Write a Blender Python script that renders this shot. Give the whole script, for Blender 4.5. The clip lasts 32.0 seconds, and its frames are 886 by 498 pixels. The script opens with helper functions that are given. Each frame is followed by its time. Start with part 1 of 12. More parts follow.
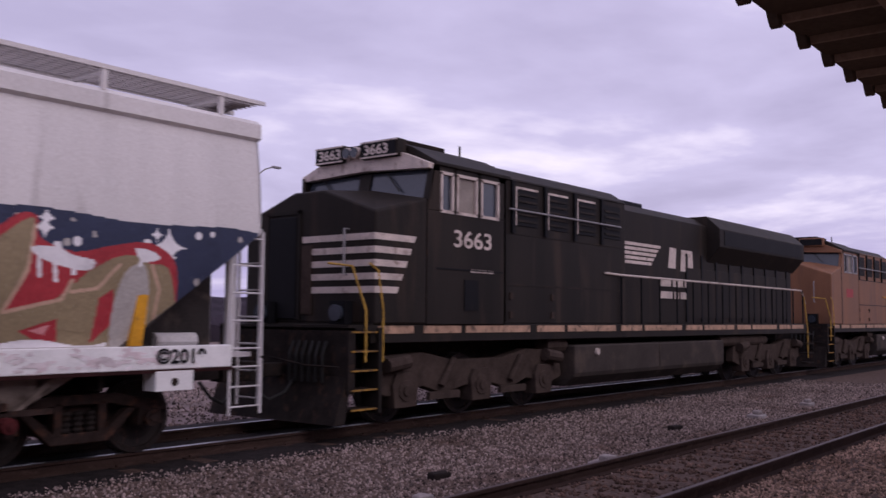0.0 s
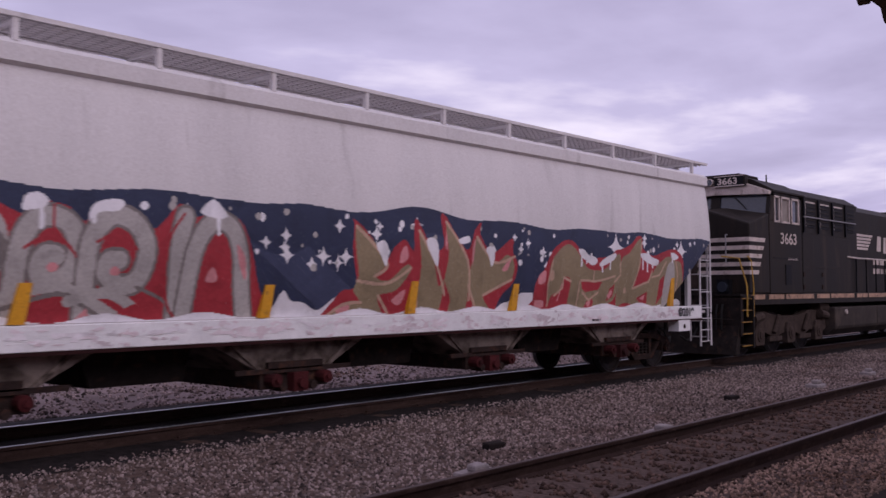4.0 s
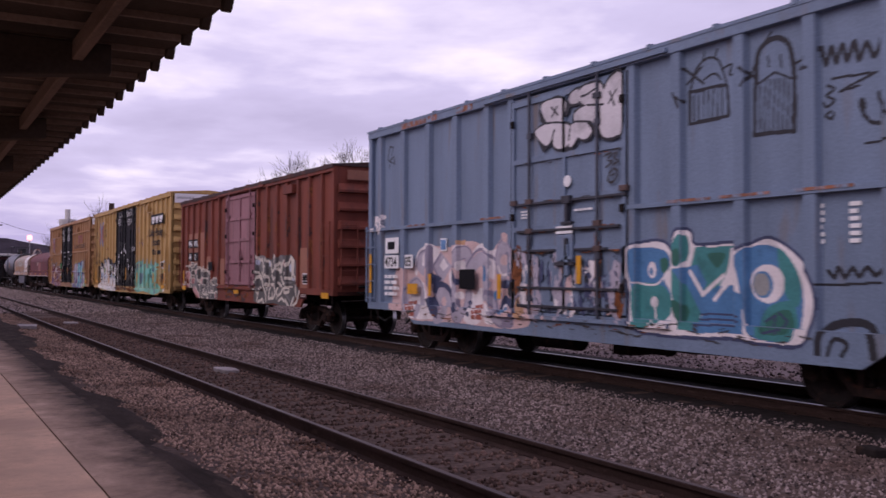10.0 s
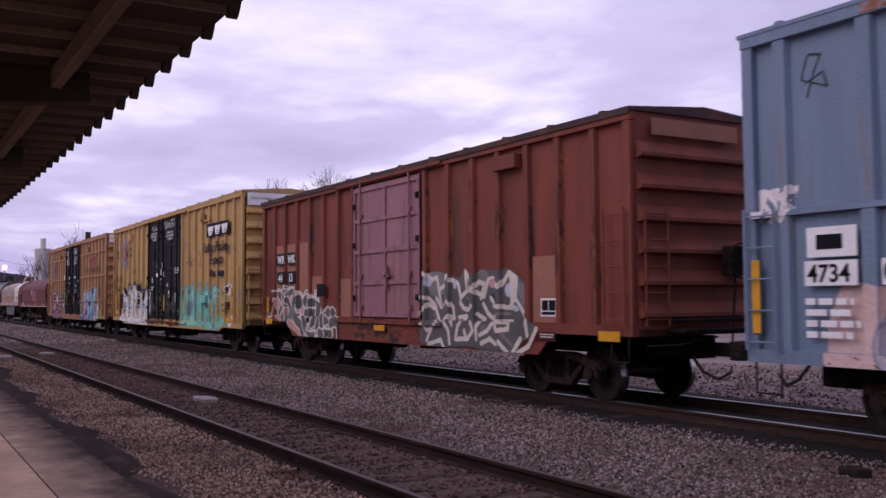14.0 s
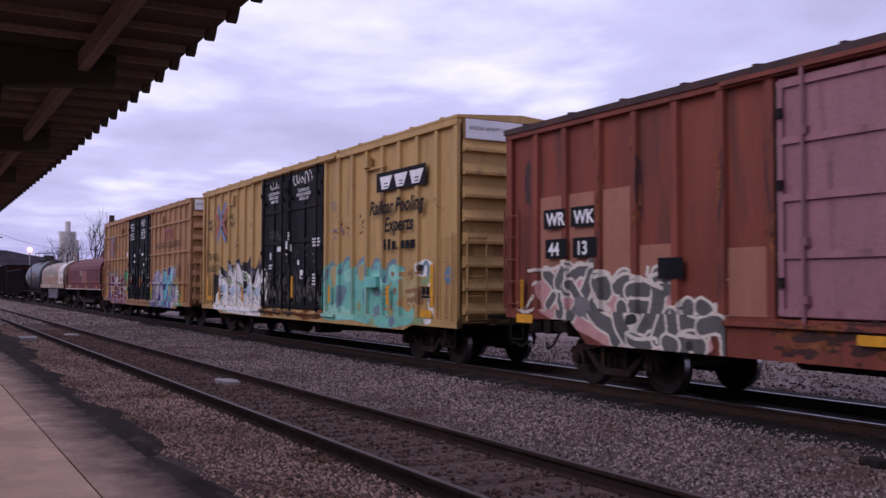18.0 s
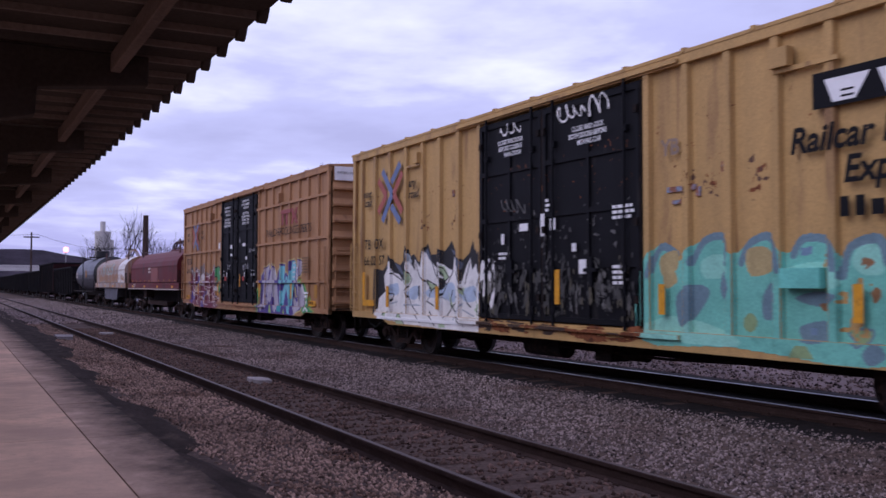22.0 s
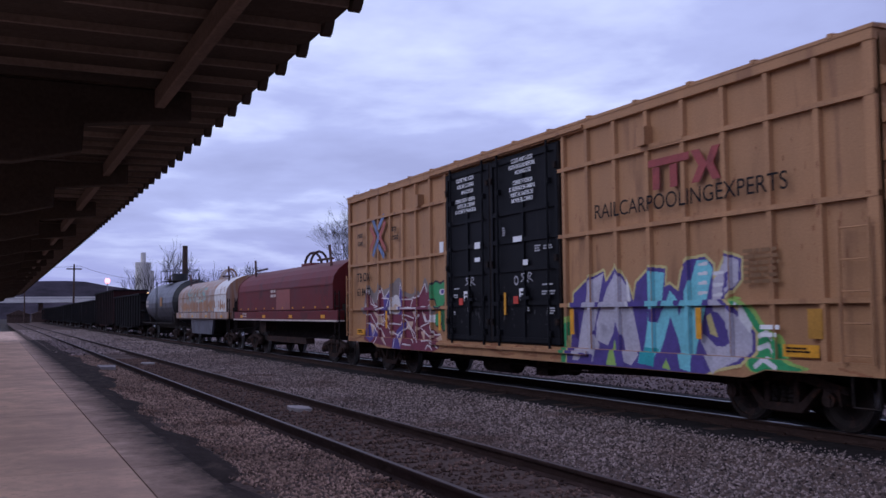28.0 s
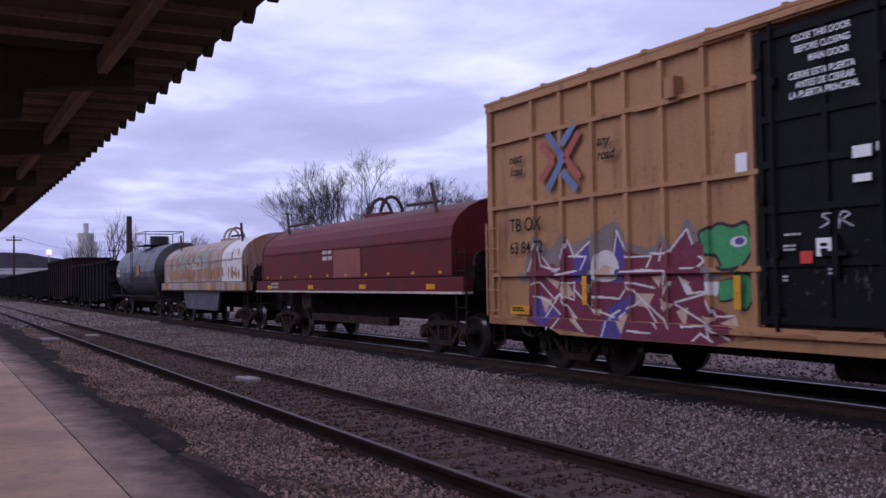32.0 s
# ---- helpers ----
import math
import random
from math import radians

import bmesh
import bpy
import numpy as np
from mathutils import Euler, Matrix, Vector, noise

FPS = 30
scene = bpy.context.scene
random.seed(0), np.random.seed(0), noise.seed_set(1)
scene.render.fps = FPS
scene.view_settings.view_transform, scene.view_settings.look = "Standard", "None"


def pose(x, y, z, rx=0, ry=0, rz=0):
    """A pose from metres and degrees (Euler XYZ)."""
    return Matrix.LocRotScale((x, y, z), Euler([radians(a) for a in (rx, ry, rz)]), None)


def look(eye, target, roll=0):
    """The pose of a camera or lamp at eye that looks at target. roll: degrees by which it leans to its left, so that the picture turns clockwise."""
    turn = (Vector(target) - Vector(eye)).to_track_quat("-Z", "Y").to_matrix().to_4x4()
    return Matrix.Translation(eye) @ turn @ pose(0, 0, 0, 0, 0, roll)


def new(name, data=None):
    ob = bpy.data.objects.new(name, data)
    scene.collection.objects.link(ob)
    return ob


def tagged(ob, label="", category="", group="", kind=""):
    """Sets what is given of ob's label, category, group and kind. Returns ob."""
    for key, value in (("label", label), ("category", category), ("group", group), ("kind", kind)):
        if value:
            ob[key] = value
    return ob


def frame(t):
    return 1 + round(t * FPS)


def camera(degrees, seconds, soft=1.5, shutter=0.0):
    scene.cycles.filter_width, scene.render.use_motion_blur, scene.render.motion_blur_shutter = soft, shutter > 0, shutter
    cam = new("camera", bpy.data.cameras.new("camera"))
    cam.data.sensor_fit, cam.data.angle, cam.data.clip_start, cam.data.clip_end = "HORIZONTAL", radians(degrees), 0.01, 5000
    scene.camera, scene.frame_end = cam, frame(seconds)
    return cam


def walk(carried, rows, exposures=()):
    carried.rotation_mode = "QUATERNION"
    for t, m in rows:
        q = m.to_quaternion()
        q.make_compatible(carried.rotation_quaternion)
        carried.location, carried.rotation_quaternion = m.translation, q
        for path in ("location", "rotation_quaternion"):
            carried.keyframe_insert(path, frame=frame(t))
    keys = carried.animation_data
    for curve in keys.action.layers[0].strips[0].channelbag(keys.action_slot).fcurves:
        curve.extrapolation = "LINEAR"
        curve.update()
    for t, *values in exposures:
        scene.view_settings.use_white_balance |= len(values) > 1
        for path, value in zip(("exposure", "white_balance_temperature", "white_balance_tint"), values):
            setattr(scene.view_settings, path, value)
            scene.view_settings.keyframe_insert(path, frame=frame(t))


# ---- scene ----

# The camera stands on the platform and is turned by hand; metres, near rail top at z = 0, x along the tracks.
cam = camera(50.58, 32.0, soft=1.5, shutter=0.5)
CAM = [
    (0.0, 0.010, -0.013, 1.650, -51.63, 4.22, -0.44),
    (0.5, 0.011, -0.010, 1.651, -50.95, 4.15, -0.93),
    (1.0, 0.006, -0.005, 1.651, -50.20, 3.74, -0.21),
    (1.5, 0.008, -0.016, 1.642, -49.65, 3.43, 0.01),
    (2.0, -0.003, -0.020, 1.636, -49.35, 3.25, 0.17),
    (2.5, -0.010, -0.020, 1.636, -48.90, 3.12, 0.12),
    (3.0, -0.018, -0.013, 1.626, -48.40, 2.97, -0.08),
    (3.5, -0.014, -0.008, 1.618, -48.15, 2.79, 0.03),
    (5.5, 0.037, -0.058, 1.617, -52.15, 1.55, 1.14),
    (6.0, 0.031, -0.052, 1.606, -53.53, 1.49, 0.71),
    (6.5, -0.009, 0.004, 1.625, -48.34, 1.30, 0.52),
    (7.0, -0.000, 0.013, 1.646, -31.53, 1.14, 0.09),
    (7.5, 0.001, 0.041, 1.643, -8.50, 1.19, 0.09),
    (8.0, 0.017, 0.056, 1.670, 15.36, 1.05, -0.69),
    (8.5, -0.018, 0.020, 1.669, 35.39, 2.08, -0.58),
    (9.0, -0.029, -0.006, 1.627, 50.05, 2.09, 0.14),
    (9.5, -0.003, 0.023, 1.655, 58.25, 1.54, 0.23),
    (10.0, 0.011, 0.030, 1.650, 60.45, 1.52, -0.21),
    (10.5, 0.008, 0.020, 1.649, 61.91, 1.59, -0.31),
    (11.0, 0.010, 0.020, 1.653, 62.38, 2.29, -0.14),
    (11.5, 0.008, 0.028, 1.659, 60.58, 2.95, 0.26),
    (12.0, -0.011, 0.034, 1.660, 59.29, 2.81, 0.70),
    (12.5, -0.015, 0.026, 1.660, 60.06, 2.83, 0.29),
    (13.0, -0.014, 0.017, 1.657, 60.27, 3.10, -0.20),
    (13.5, -0.012, 0.020, 1.651, 59.41, 3.36, 0.41),
    (15.5, -0.006, 0.011, 1.650, 58.94, 2.43, 0.35),
    (16.0, -0.003, 0.012, 1.646, 59.12, 2.19, 0.21),
    (16.5, -0.007, 0.011, 1.644, 59.31, 2.01, 0.04),
    (17.0, -0.008, 0.007, 1.644, 59.58, 2.01, -0.15),
    (17.5, -0.007, 0.007, 1.644, 59.98, 2.06, -0.22),
    (18.0, 0.007, 0.006, 1.638, 60.45, 2.25, -0.17),
    (18.5, 0.011, 0.006, 1.638, 60.78, 2.35, -0.34),
    (19.0, 0.005, 0.010, 1.640, 60.76, 2.39, -0.49),
    (19.5, -0.005, 0.016, 1.643, 60.44, 2.44, -0.75),
    (20.0, -0.004, 0.018, 1.644, 60.13, 2.55, -0.66),
    (20.5, -0.012, 0.021, 1.646, 59.76, 2.50, -0.43),
    (21.0, -0.019, 0.024, 1.648, 60.06, 2.48, -0.34),
    (21.5, -0.005, 0.020, 1.640, 61.27, 2.34, -0.05),
    (22.0, 0.002, 0.015, 1.638, 62.33, 2.17, -0.10),
    (22.5, -0.001, 0.021, 1.642, 62.98, 1.92, -0.25),
    (23.0, -0.007, 0.029, 1.646, 63.16, 1.68, 0.31),
    (23.5, -0.015, 0.029, 1.647, 63.11, 1.78, 0.05),
    (24.0, -0.029, 0.026, 1.650, 63.37, 2.08, -0.39),
    (24.5, -0.039, 0.019, 1.660, 64.19, 2.72, -0.33),
    (25.0, -0.052, 0.021, 1.671, 65.29, 3.40, 0.06),
    (25.5, -0.022, 0.015, 1.658, 65.65, 3.90, 0.28),
    (27.5, 0.006, -0.009, 1.650, 64.83, 3.85, 0.74),
    (28.0, 0.014, -0.015, 1.647, 64.58, 3.77, 0.65),
    (28.5, 0.011, -0.018, 1.643, 64.71, 3.78, 0.15),
    (29.0, 0.017, -0.016, 1.644, 64.76, 3.67, -0.19),
    (29.5, 0.026, -0.021, 1.641, 64.73, 3.15, 0.11),
    (30.0, 0.017, -0.031, 1.638, 64.23, 2.68, -0.30),
    (30.5, 0.024, -0.032, 1.640, 63.49, 2.46, 0.04),
    (31.0, 0.038, -0.031, 1.636, 62.27, 2.45, 0.39),
    (31.5, 0.031, -0.026, 1.638, 61.52, 2.24, 0.71),
    (32.0, 0.028, -0.024, 1.636, 61.47, 1.91, 0.92),
]
EXPOSURE = [(0.0, -0.1, 6600, 19), (2.0, -0.2, 6600, 20), (3.0, -0.2, 6600, 20), (6.0, -0.22, 6550, 20), (7.0, -0.03, 6500, 20), (8.0, 0.08, 6750, 15), (10.0, 0.0, 6700, 22), (12.0, 0.0, 6550, 21), (16.0, 0.0, 6350, 19), (19.0, 0.0, 5950, 16), (25.0, -0.1, 5500, 14), (28.0, -0.26, 5350, 9), (30.0, -0.12, 5650, 10), (32.0, -0.1, 5700, 13)]

walk(cam, [(t, pose(x, y, z, 90 + p, r, w)) for t, x, y, z, w, p, r in CAM], EXPOSURE)

# How far the train has run, every half second.
RUN = [-0.000, 1.442, 2.879, 4.309, 5.733, 7.162, 8.596, 10.034, 11.477, 12.928, 14.383, 15.837, 17.288, 18.753, 20.242, 21.756, 23.281, 24.824, 26.355, 27.860, 29.344, 30.819, 32.289, 33.764, 35.244, 36.718, 38.189, 39.653, 41.110, 42.559, 44.005, 45.452, 46.903, 48.359, 49.813, 51.266, 52.713, 54.159, 55.609, 57.065, 58.518, 59.965, 61.401, 62.832, 64.270, 65.720, 67.170, 68.616, 70.051, 71.468, 72.872, 74.267, 75.682, 77.116, 78.538, 79.916, 81.263, 82.609, 83.958, 85.308, 86.661, 88.010, 89.357, 90.708, 92.055]
YM = 10.87          # middle of the main track
YN = 4.67           # middle of the near track


# ---- light ----
def make_world():
    w = bpy.data.worlds.new("overcast_evening")
    scene.world = w
    w.use_nodes = True
    nt = w.node_tree
    nt.nodes.clear()
    N, L = nt.nodes.new, nt.links.new
    out, bg, sky, tc = N("ShaderNodeOutputWorld"), N("ShaderNodeBackground"), N("ShaderNodeTexSky"), N("ShaderNodeTexCoord")
    sky.sky_type, sky.sun_disc, sky.sun_elevation, sky.sun_rotation = "NISHITA", False, radians(6), radians(200)
    # cloud layer seen from below: the direction is divided by its height
    sep, mx, dx, dy, com = N("ShaderNodeSeparateXYZ"), N("ShaderNodeMath"), N("ShaderNodeMath"), N("ShaderNodeMath"), N("ShaderNodeCombineXYZ")
    L(tc.outputs["Generated"], sep.inputs[0])
    mx.operation, dx.operation, dy.operation = "MAXIMUM", "DIVIDE", "DIVIDE"
    off = N("ShaderNodeMath")
    off.operation = "ADD"
    off.inputs[1].default_value = 0.10
    mx.inputs[1].default_value = 0.0
    L(sep.outputs[2], mx.inputs[0])
    L(mx.outputs[0], off.inputs[0])
    for d, k in ((dx, 0), (dy, 1)):
        L(sep.outputs[k], d.inputs[0])
        L(off.outputs[0], d.inputs[1])
        L(d.outputs[0], com.inputs[k])
    n1, n2, add, ramp = N("ShaderNodeTexNoise"), N("ShaderNodeTexNoise"), N("ShaderNodeMath"), N("ShaderNodeValToRGB")
    n1.inputs["Scale"].default_value, n1.inputs["Detail"].default_value, n1.inputs["Distortion"].default_value = 0.75, 6, 0.5
    n2.inputs["Scale"].default_value, n2.inputs["Detail"].default_value = 2.6, 5
    L(com.outputs[0], n1.inputs["Vector"])
    L(com.outputs[0], n2.inputs["Vector"])
    add.operation = "MULTIPLY_ADD"
    add.inputs[1].default_value = 0.35
    L(n2.outputs[0], add.inputs[0])
    L(n1.outputs[0], add.inputs[2])
    e = ramp.color_ramp.elements
    e[0].position, e[0].color = 0.50, (0.41, 0.39, 0.575, 1)
    e[1].position, e[1].color = 0.88, (0.87, 0.84, 0.97, 1)
    m = ramp.color_ramp.elements.new(0.68)
    m.color = (0.51, 0.49, 0.70, 1)
    L(add.outputs[0], ramp.inputs[0])
    mix = N("ShaderNodeMixRGB")
    mix.inputs[0].default_value = 0.94
    sc = N("ShaderNodeMixRGB")
    sc.blend_type = "MULTIPLY"
    sc.inputs[0].default_value = 1.0
    sc.inputs[2].default_value = (0.1, 0.1, 0.1, 1)
    L(sky.outputs[0], sc.inputs[1])
    L(sc.outputs[0], mix.inputs[1])
    L(ramp.outputs[0], mix.inputs[2])
    haze, low = N("ShaderNodeMixRGB"), N("ShaderNodeMapRange")
    low.interpolation_type = "SMOOTHSTEP"
    low.inputs["From Min"].default_value, low.inputs["From Max"].default_value = 0.0, 0.13
    low.inputs["To Min"].default_value, low.inputs["To Max"].default_value = 0.62, 0.0
    haze.inputs[2].default_value = (0.30, 0.27, 0.50, 1)
    L(sep.outputs[2], low.inputs[0])
    L(low.outputs[0], haze.inputs[0])
    L(mix.outputs[0], haze.inputs[1])
    L(haze.outputs[0], bg.inputs[0])
    bg.inputs[1].default_value = SKY
    L(bg.outputs[0], out.inputs[0])


SKY = 1.32
make_world()
sun = new("sun", bpy.data.lights.new("sun", "SUN"))
sun.data.energy, sun.data.angle, sun.data.color = 0.9, radians(40), (1.0, 0.93, 0.9)
sun.matrix_world = look((0, -40, 32), (5, 0, 0))


# ---- materials ----
def node_mat(name):
    m = bpy.data.materials.new(name)
    m.use_nodes = True
    nt = m.node_tree
    b = nt.nodes["Principled BSDF"]
    return m, nt, nt.nodes.new, nt.links.new, b


def surface(name, col, rough=0.6, metal=0.0, var=0.25, scale=2.0, stretch=(1, 1, 1), grime=None, amount=0.35, bump=0.15, fine=40.0, island=0.0, spec=0.28, fixed=False):
    """Paint, metal, wood or stone: two scales of variation, a second colour in patches, fine relief."""
    m, nt, N, L, b = node_mat(name)
    tc, mp = N("ShaderNodeTexCoord"), N("ShaderNodeMapping")
    mp.inputs["Scale"].default_value = stretch
    if fixed:
        at_place = N("ShaderNodeNewGeometry").outputs["Position"]
    else:
        info, shift = N("ShaderNodeObjectInfo"), N("ShaderNodeVectorMath")
        shift.operation = "MULTIPLY_ADD"
        shift.inputs[1].default_value = (37.0, 11.0, 23.0)
        L(info.outputs["Random"], shift.inputs[0])
        L(tc.outputs["Object"], shift.inputs[2])
        at_place = shift.outputs[0]
    L(at_place, mp.inputs[0])
    big, small = N("ShaderNodeTexNoise"), N("ShaderNodeTexNoise")
    big.inputs["Scale"].default_value, big.inputs["Detail"].default_value = scale, 8
    big.inputs["Roughness"].default_value = 0.62
    small.inputs["Scale"].default_value, small.inputs["Detail"].default_value = fine, 4
    L(mp.outputs[0], big.inputs["Vector"])
    L(at_place, small.inputs["Vector"])
    r1 = N("ShaderNodeValToRGB")
    a, z = r1.color_ramp.elements
    a.position, z.position = 0.3, 0.7
    a.color = (*[c * (1 - var) for c in col], 1)
    z.color = (*[min(1, c * (1 + var)) for c in col], 1)
    L(big.outputs[0], r1.inputs[0])
    src = r1.outputs[0]
    if grime:
        g = N("ShaderNodeTexNoise")
        g.inputs["Scale"].default_value, g.inputs["Detail"].default_value, g.inputs["Distortion"].default_value = scale * 1.7, 9, 0.4
        L(mp.outputs[0], g.inputs["Vector"])
        gr = N("ShaderNodeValToRGB")
        ga, gz = gr.color_ramp.elements
        ga.position, gz.position = 0.72 - amount * 0.55, 0.82 - amount * 0.35
        ga.color, gz.color = (0, 0, 0, 1), (1, 1, 1, 1)
        L(g.outputs[0], gr.inputs[0])
        mx = N("ShaderNodeMixRGB")
        L(gr.outputs[0], mx.inputs[0])
        L(src, mx.inputs[1])
        mx.inputs[2].default_value = (*grime, 1)
        src = mx.outputs[0]
    f = N("ShaderNodeMixRGB")
    f.blend_type = "OVERLAY"
    f.inputs[0].default_value = 0.35
    L(src, f.inputs[1])
    L(small.outputs[0], f.inputs[2])
    src = f.outputs[0]
    if island:
        geo, hs, mt = N("ShaderNodeNewGeometry"), N("ShaderNodeHueSaturation"), N("ShaderNodeMapRange")
        mt.inputs["To Min"].default_value, mt.inputs["To Max"].default_value = 1 - island, 1 + island
        L(geo.outputs["Random Per Island"], mt.inputs[0])
        L(mt.outputs[0], hs.inputs["Value"])
        L(src, hs.inputs["Color"])
        src = hs.outputs[0]
    L(src, b.inputs["Base Color"])
    rr = N("ShaderNodeMapRange")
    rr.inputs["To Min"].default_value, rr.inputs["To Max"].default_value = max(0.05, rough - 0.12), min(1, rough + 0.12)
    L(big.outputs[0], rr.inputs[0])
    L(rr.outputs[0], b.inputs["Roughness"])
    b.inputs["Metallic"].default_value = metal
    b.inputs["Specular IOR Level"].default_value = spec
    if bump:
        bp = N("ShaderNodeBump")
        bp.inputs["Strength"].default_value, bp.inputs["Distance"].default_value = bump, 0.01
        L(small.outputs[0], bp.inputs["Height"])
        L(bp.outputs[0], b.inputs["Normal"])
    return m


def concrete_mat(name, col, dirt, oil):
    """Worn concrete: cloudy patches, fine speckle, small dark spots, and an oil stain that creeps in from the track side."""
    m, nt, N, L, b = node_mat(name)
    geo = N("ShaderNodeNewGeometry")
    src = None
    for i, (sc, lo, hi, k) in enumerate(((0.55, 0.42, 0.64, 0.9), (2.4, 0.42, 0.70, 0.8), (9.0, 0.55, 0.68, 0.6), (34.0, 0.58, 0.66, 0.5))):
        n, r, mx = N("ShaderNodeTexNoise"), N("ShaderNodeMapRange"), N("ShaderNodeMixRGB")
        n.inputs["Scale"].default_value, n.inputs["Detail"].default_value, n.inputs["Roughness"].default_value = sc, 7, 0.6
        L(geo.outputs["Position"], n.inputs["Vector"])
        r.inputs["From Min"].default_value, r.inputs["From Max"].default_value, r.inputs["To Max"].default_value = lo, hi, k
        L(n.outputs[0], r.inputs[0])
        L(r.outputs[0], mx.inputs[0])
        mx.inputs[2].default_value = (*dirt, 1)
        if src is None:
            mx.inputs[1].default_value = (*col, 1)
        else:
            L(src, mx.inputs[1])
        src = mx.outputs[0]
    info, hs, rr = N("ShaderNodeObjectInfo"), N("ShaderNodeHueSaturation"), N("ShaderNodeMapRange")
    rr.inputs["To Min"].default_value, rr.inputs["To Max"].default_value = 0.94, 1.06
    L(info.outputs["Random"], rr.inputs[0])
    L(rr.outputs[0], hs.inputs["Value"])
    L(src, hs.inputs["Color"])
    src = hs.outputs[0]
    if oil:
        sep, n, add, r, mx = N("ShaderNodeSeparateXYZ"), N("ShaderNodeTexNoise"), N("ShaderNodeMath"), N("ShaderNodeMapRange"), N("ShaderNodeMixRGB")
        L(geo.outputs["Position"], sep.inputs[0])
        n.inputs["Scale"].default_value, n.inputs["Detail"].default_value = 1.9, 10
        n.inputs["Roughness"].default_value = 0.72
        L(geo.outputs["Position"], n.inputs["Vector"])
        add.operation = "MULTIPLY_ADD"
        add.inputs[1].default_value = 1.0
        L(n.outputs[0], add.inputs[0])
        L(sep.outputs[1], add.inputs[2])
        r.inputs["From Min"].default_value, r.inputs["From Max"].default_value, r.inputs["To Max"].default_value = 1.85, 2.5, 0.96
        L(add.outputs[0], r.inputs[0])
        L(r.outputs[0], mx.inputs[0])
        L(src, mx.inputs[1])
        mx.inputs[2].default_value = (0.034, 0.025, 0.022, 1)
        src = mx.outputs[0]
    L(src, b.inputs["Base Color"])
    b.inputs["Roughness"].default_value, b.inputs["Specular IOR Level"].default_value = 0.85, 0.06
    f, bp = N("ShaderNodeTexNoise"), N("ShaderNodeBump")
    f.inputs["Scale"].default_value, f.inputs["Detail"].default_value = 70, 5
    L(geo.outputs["Position"], f.inputs["Vector"])
    bp.inputs["Strength"].default_value, bp.inputs["Distance"].default_value = 0.25, 0.008
    L(f.outputs[0], bp.inputs["Height"])
    L(bp.outputs[0], b.inputs["Normal"])
    return m


def glow(name, col, power):
    m, nt, N, L, b = node_mat(name)
    b.inputs["Base Color"].default_value = (*col, 1)
    b.inputs["Emission Color"].default_value = (*col, 1)
    b.inputs["Emission Strength"].default_value = power
    return m


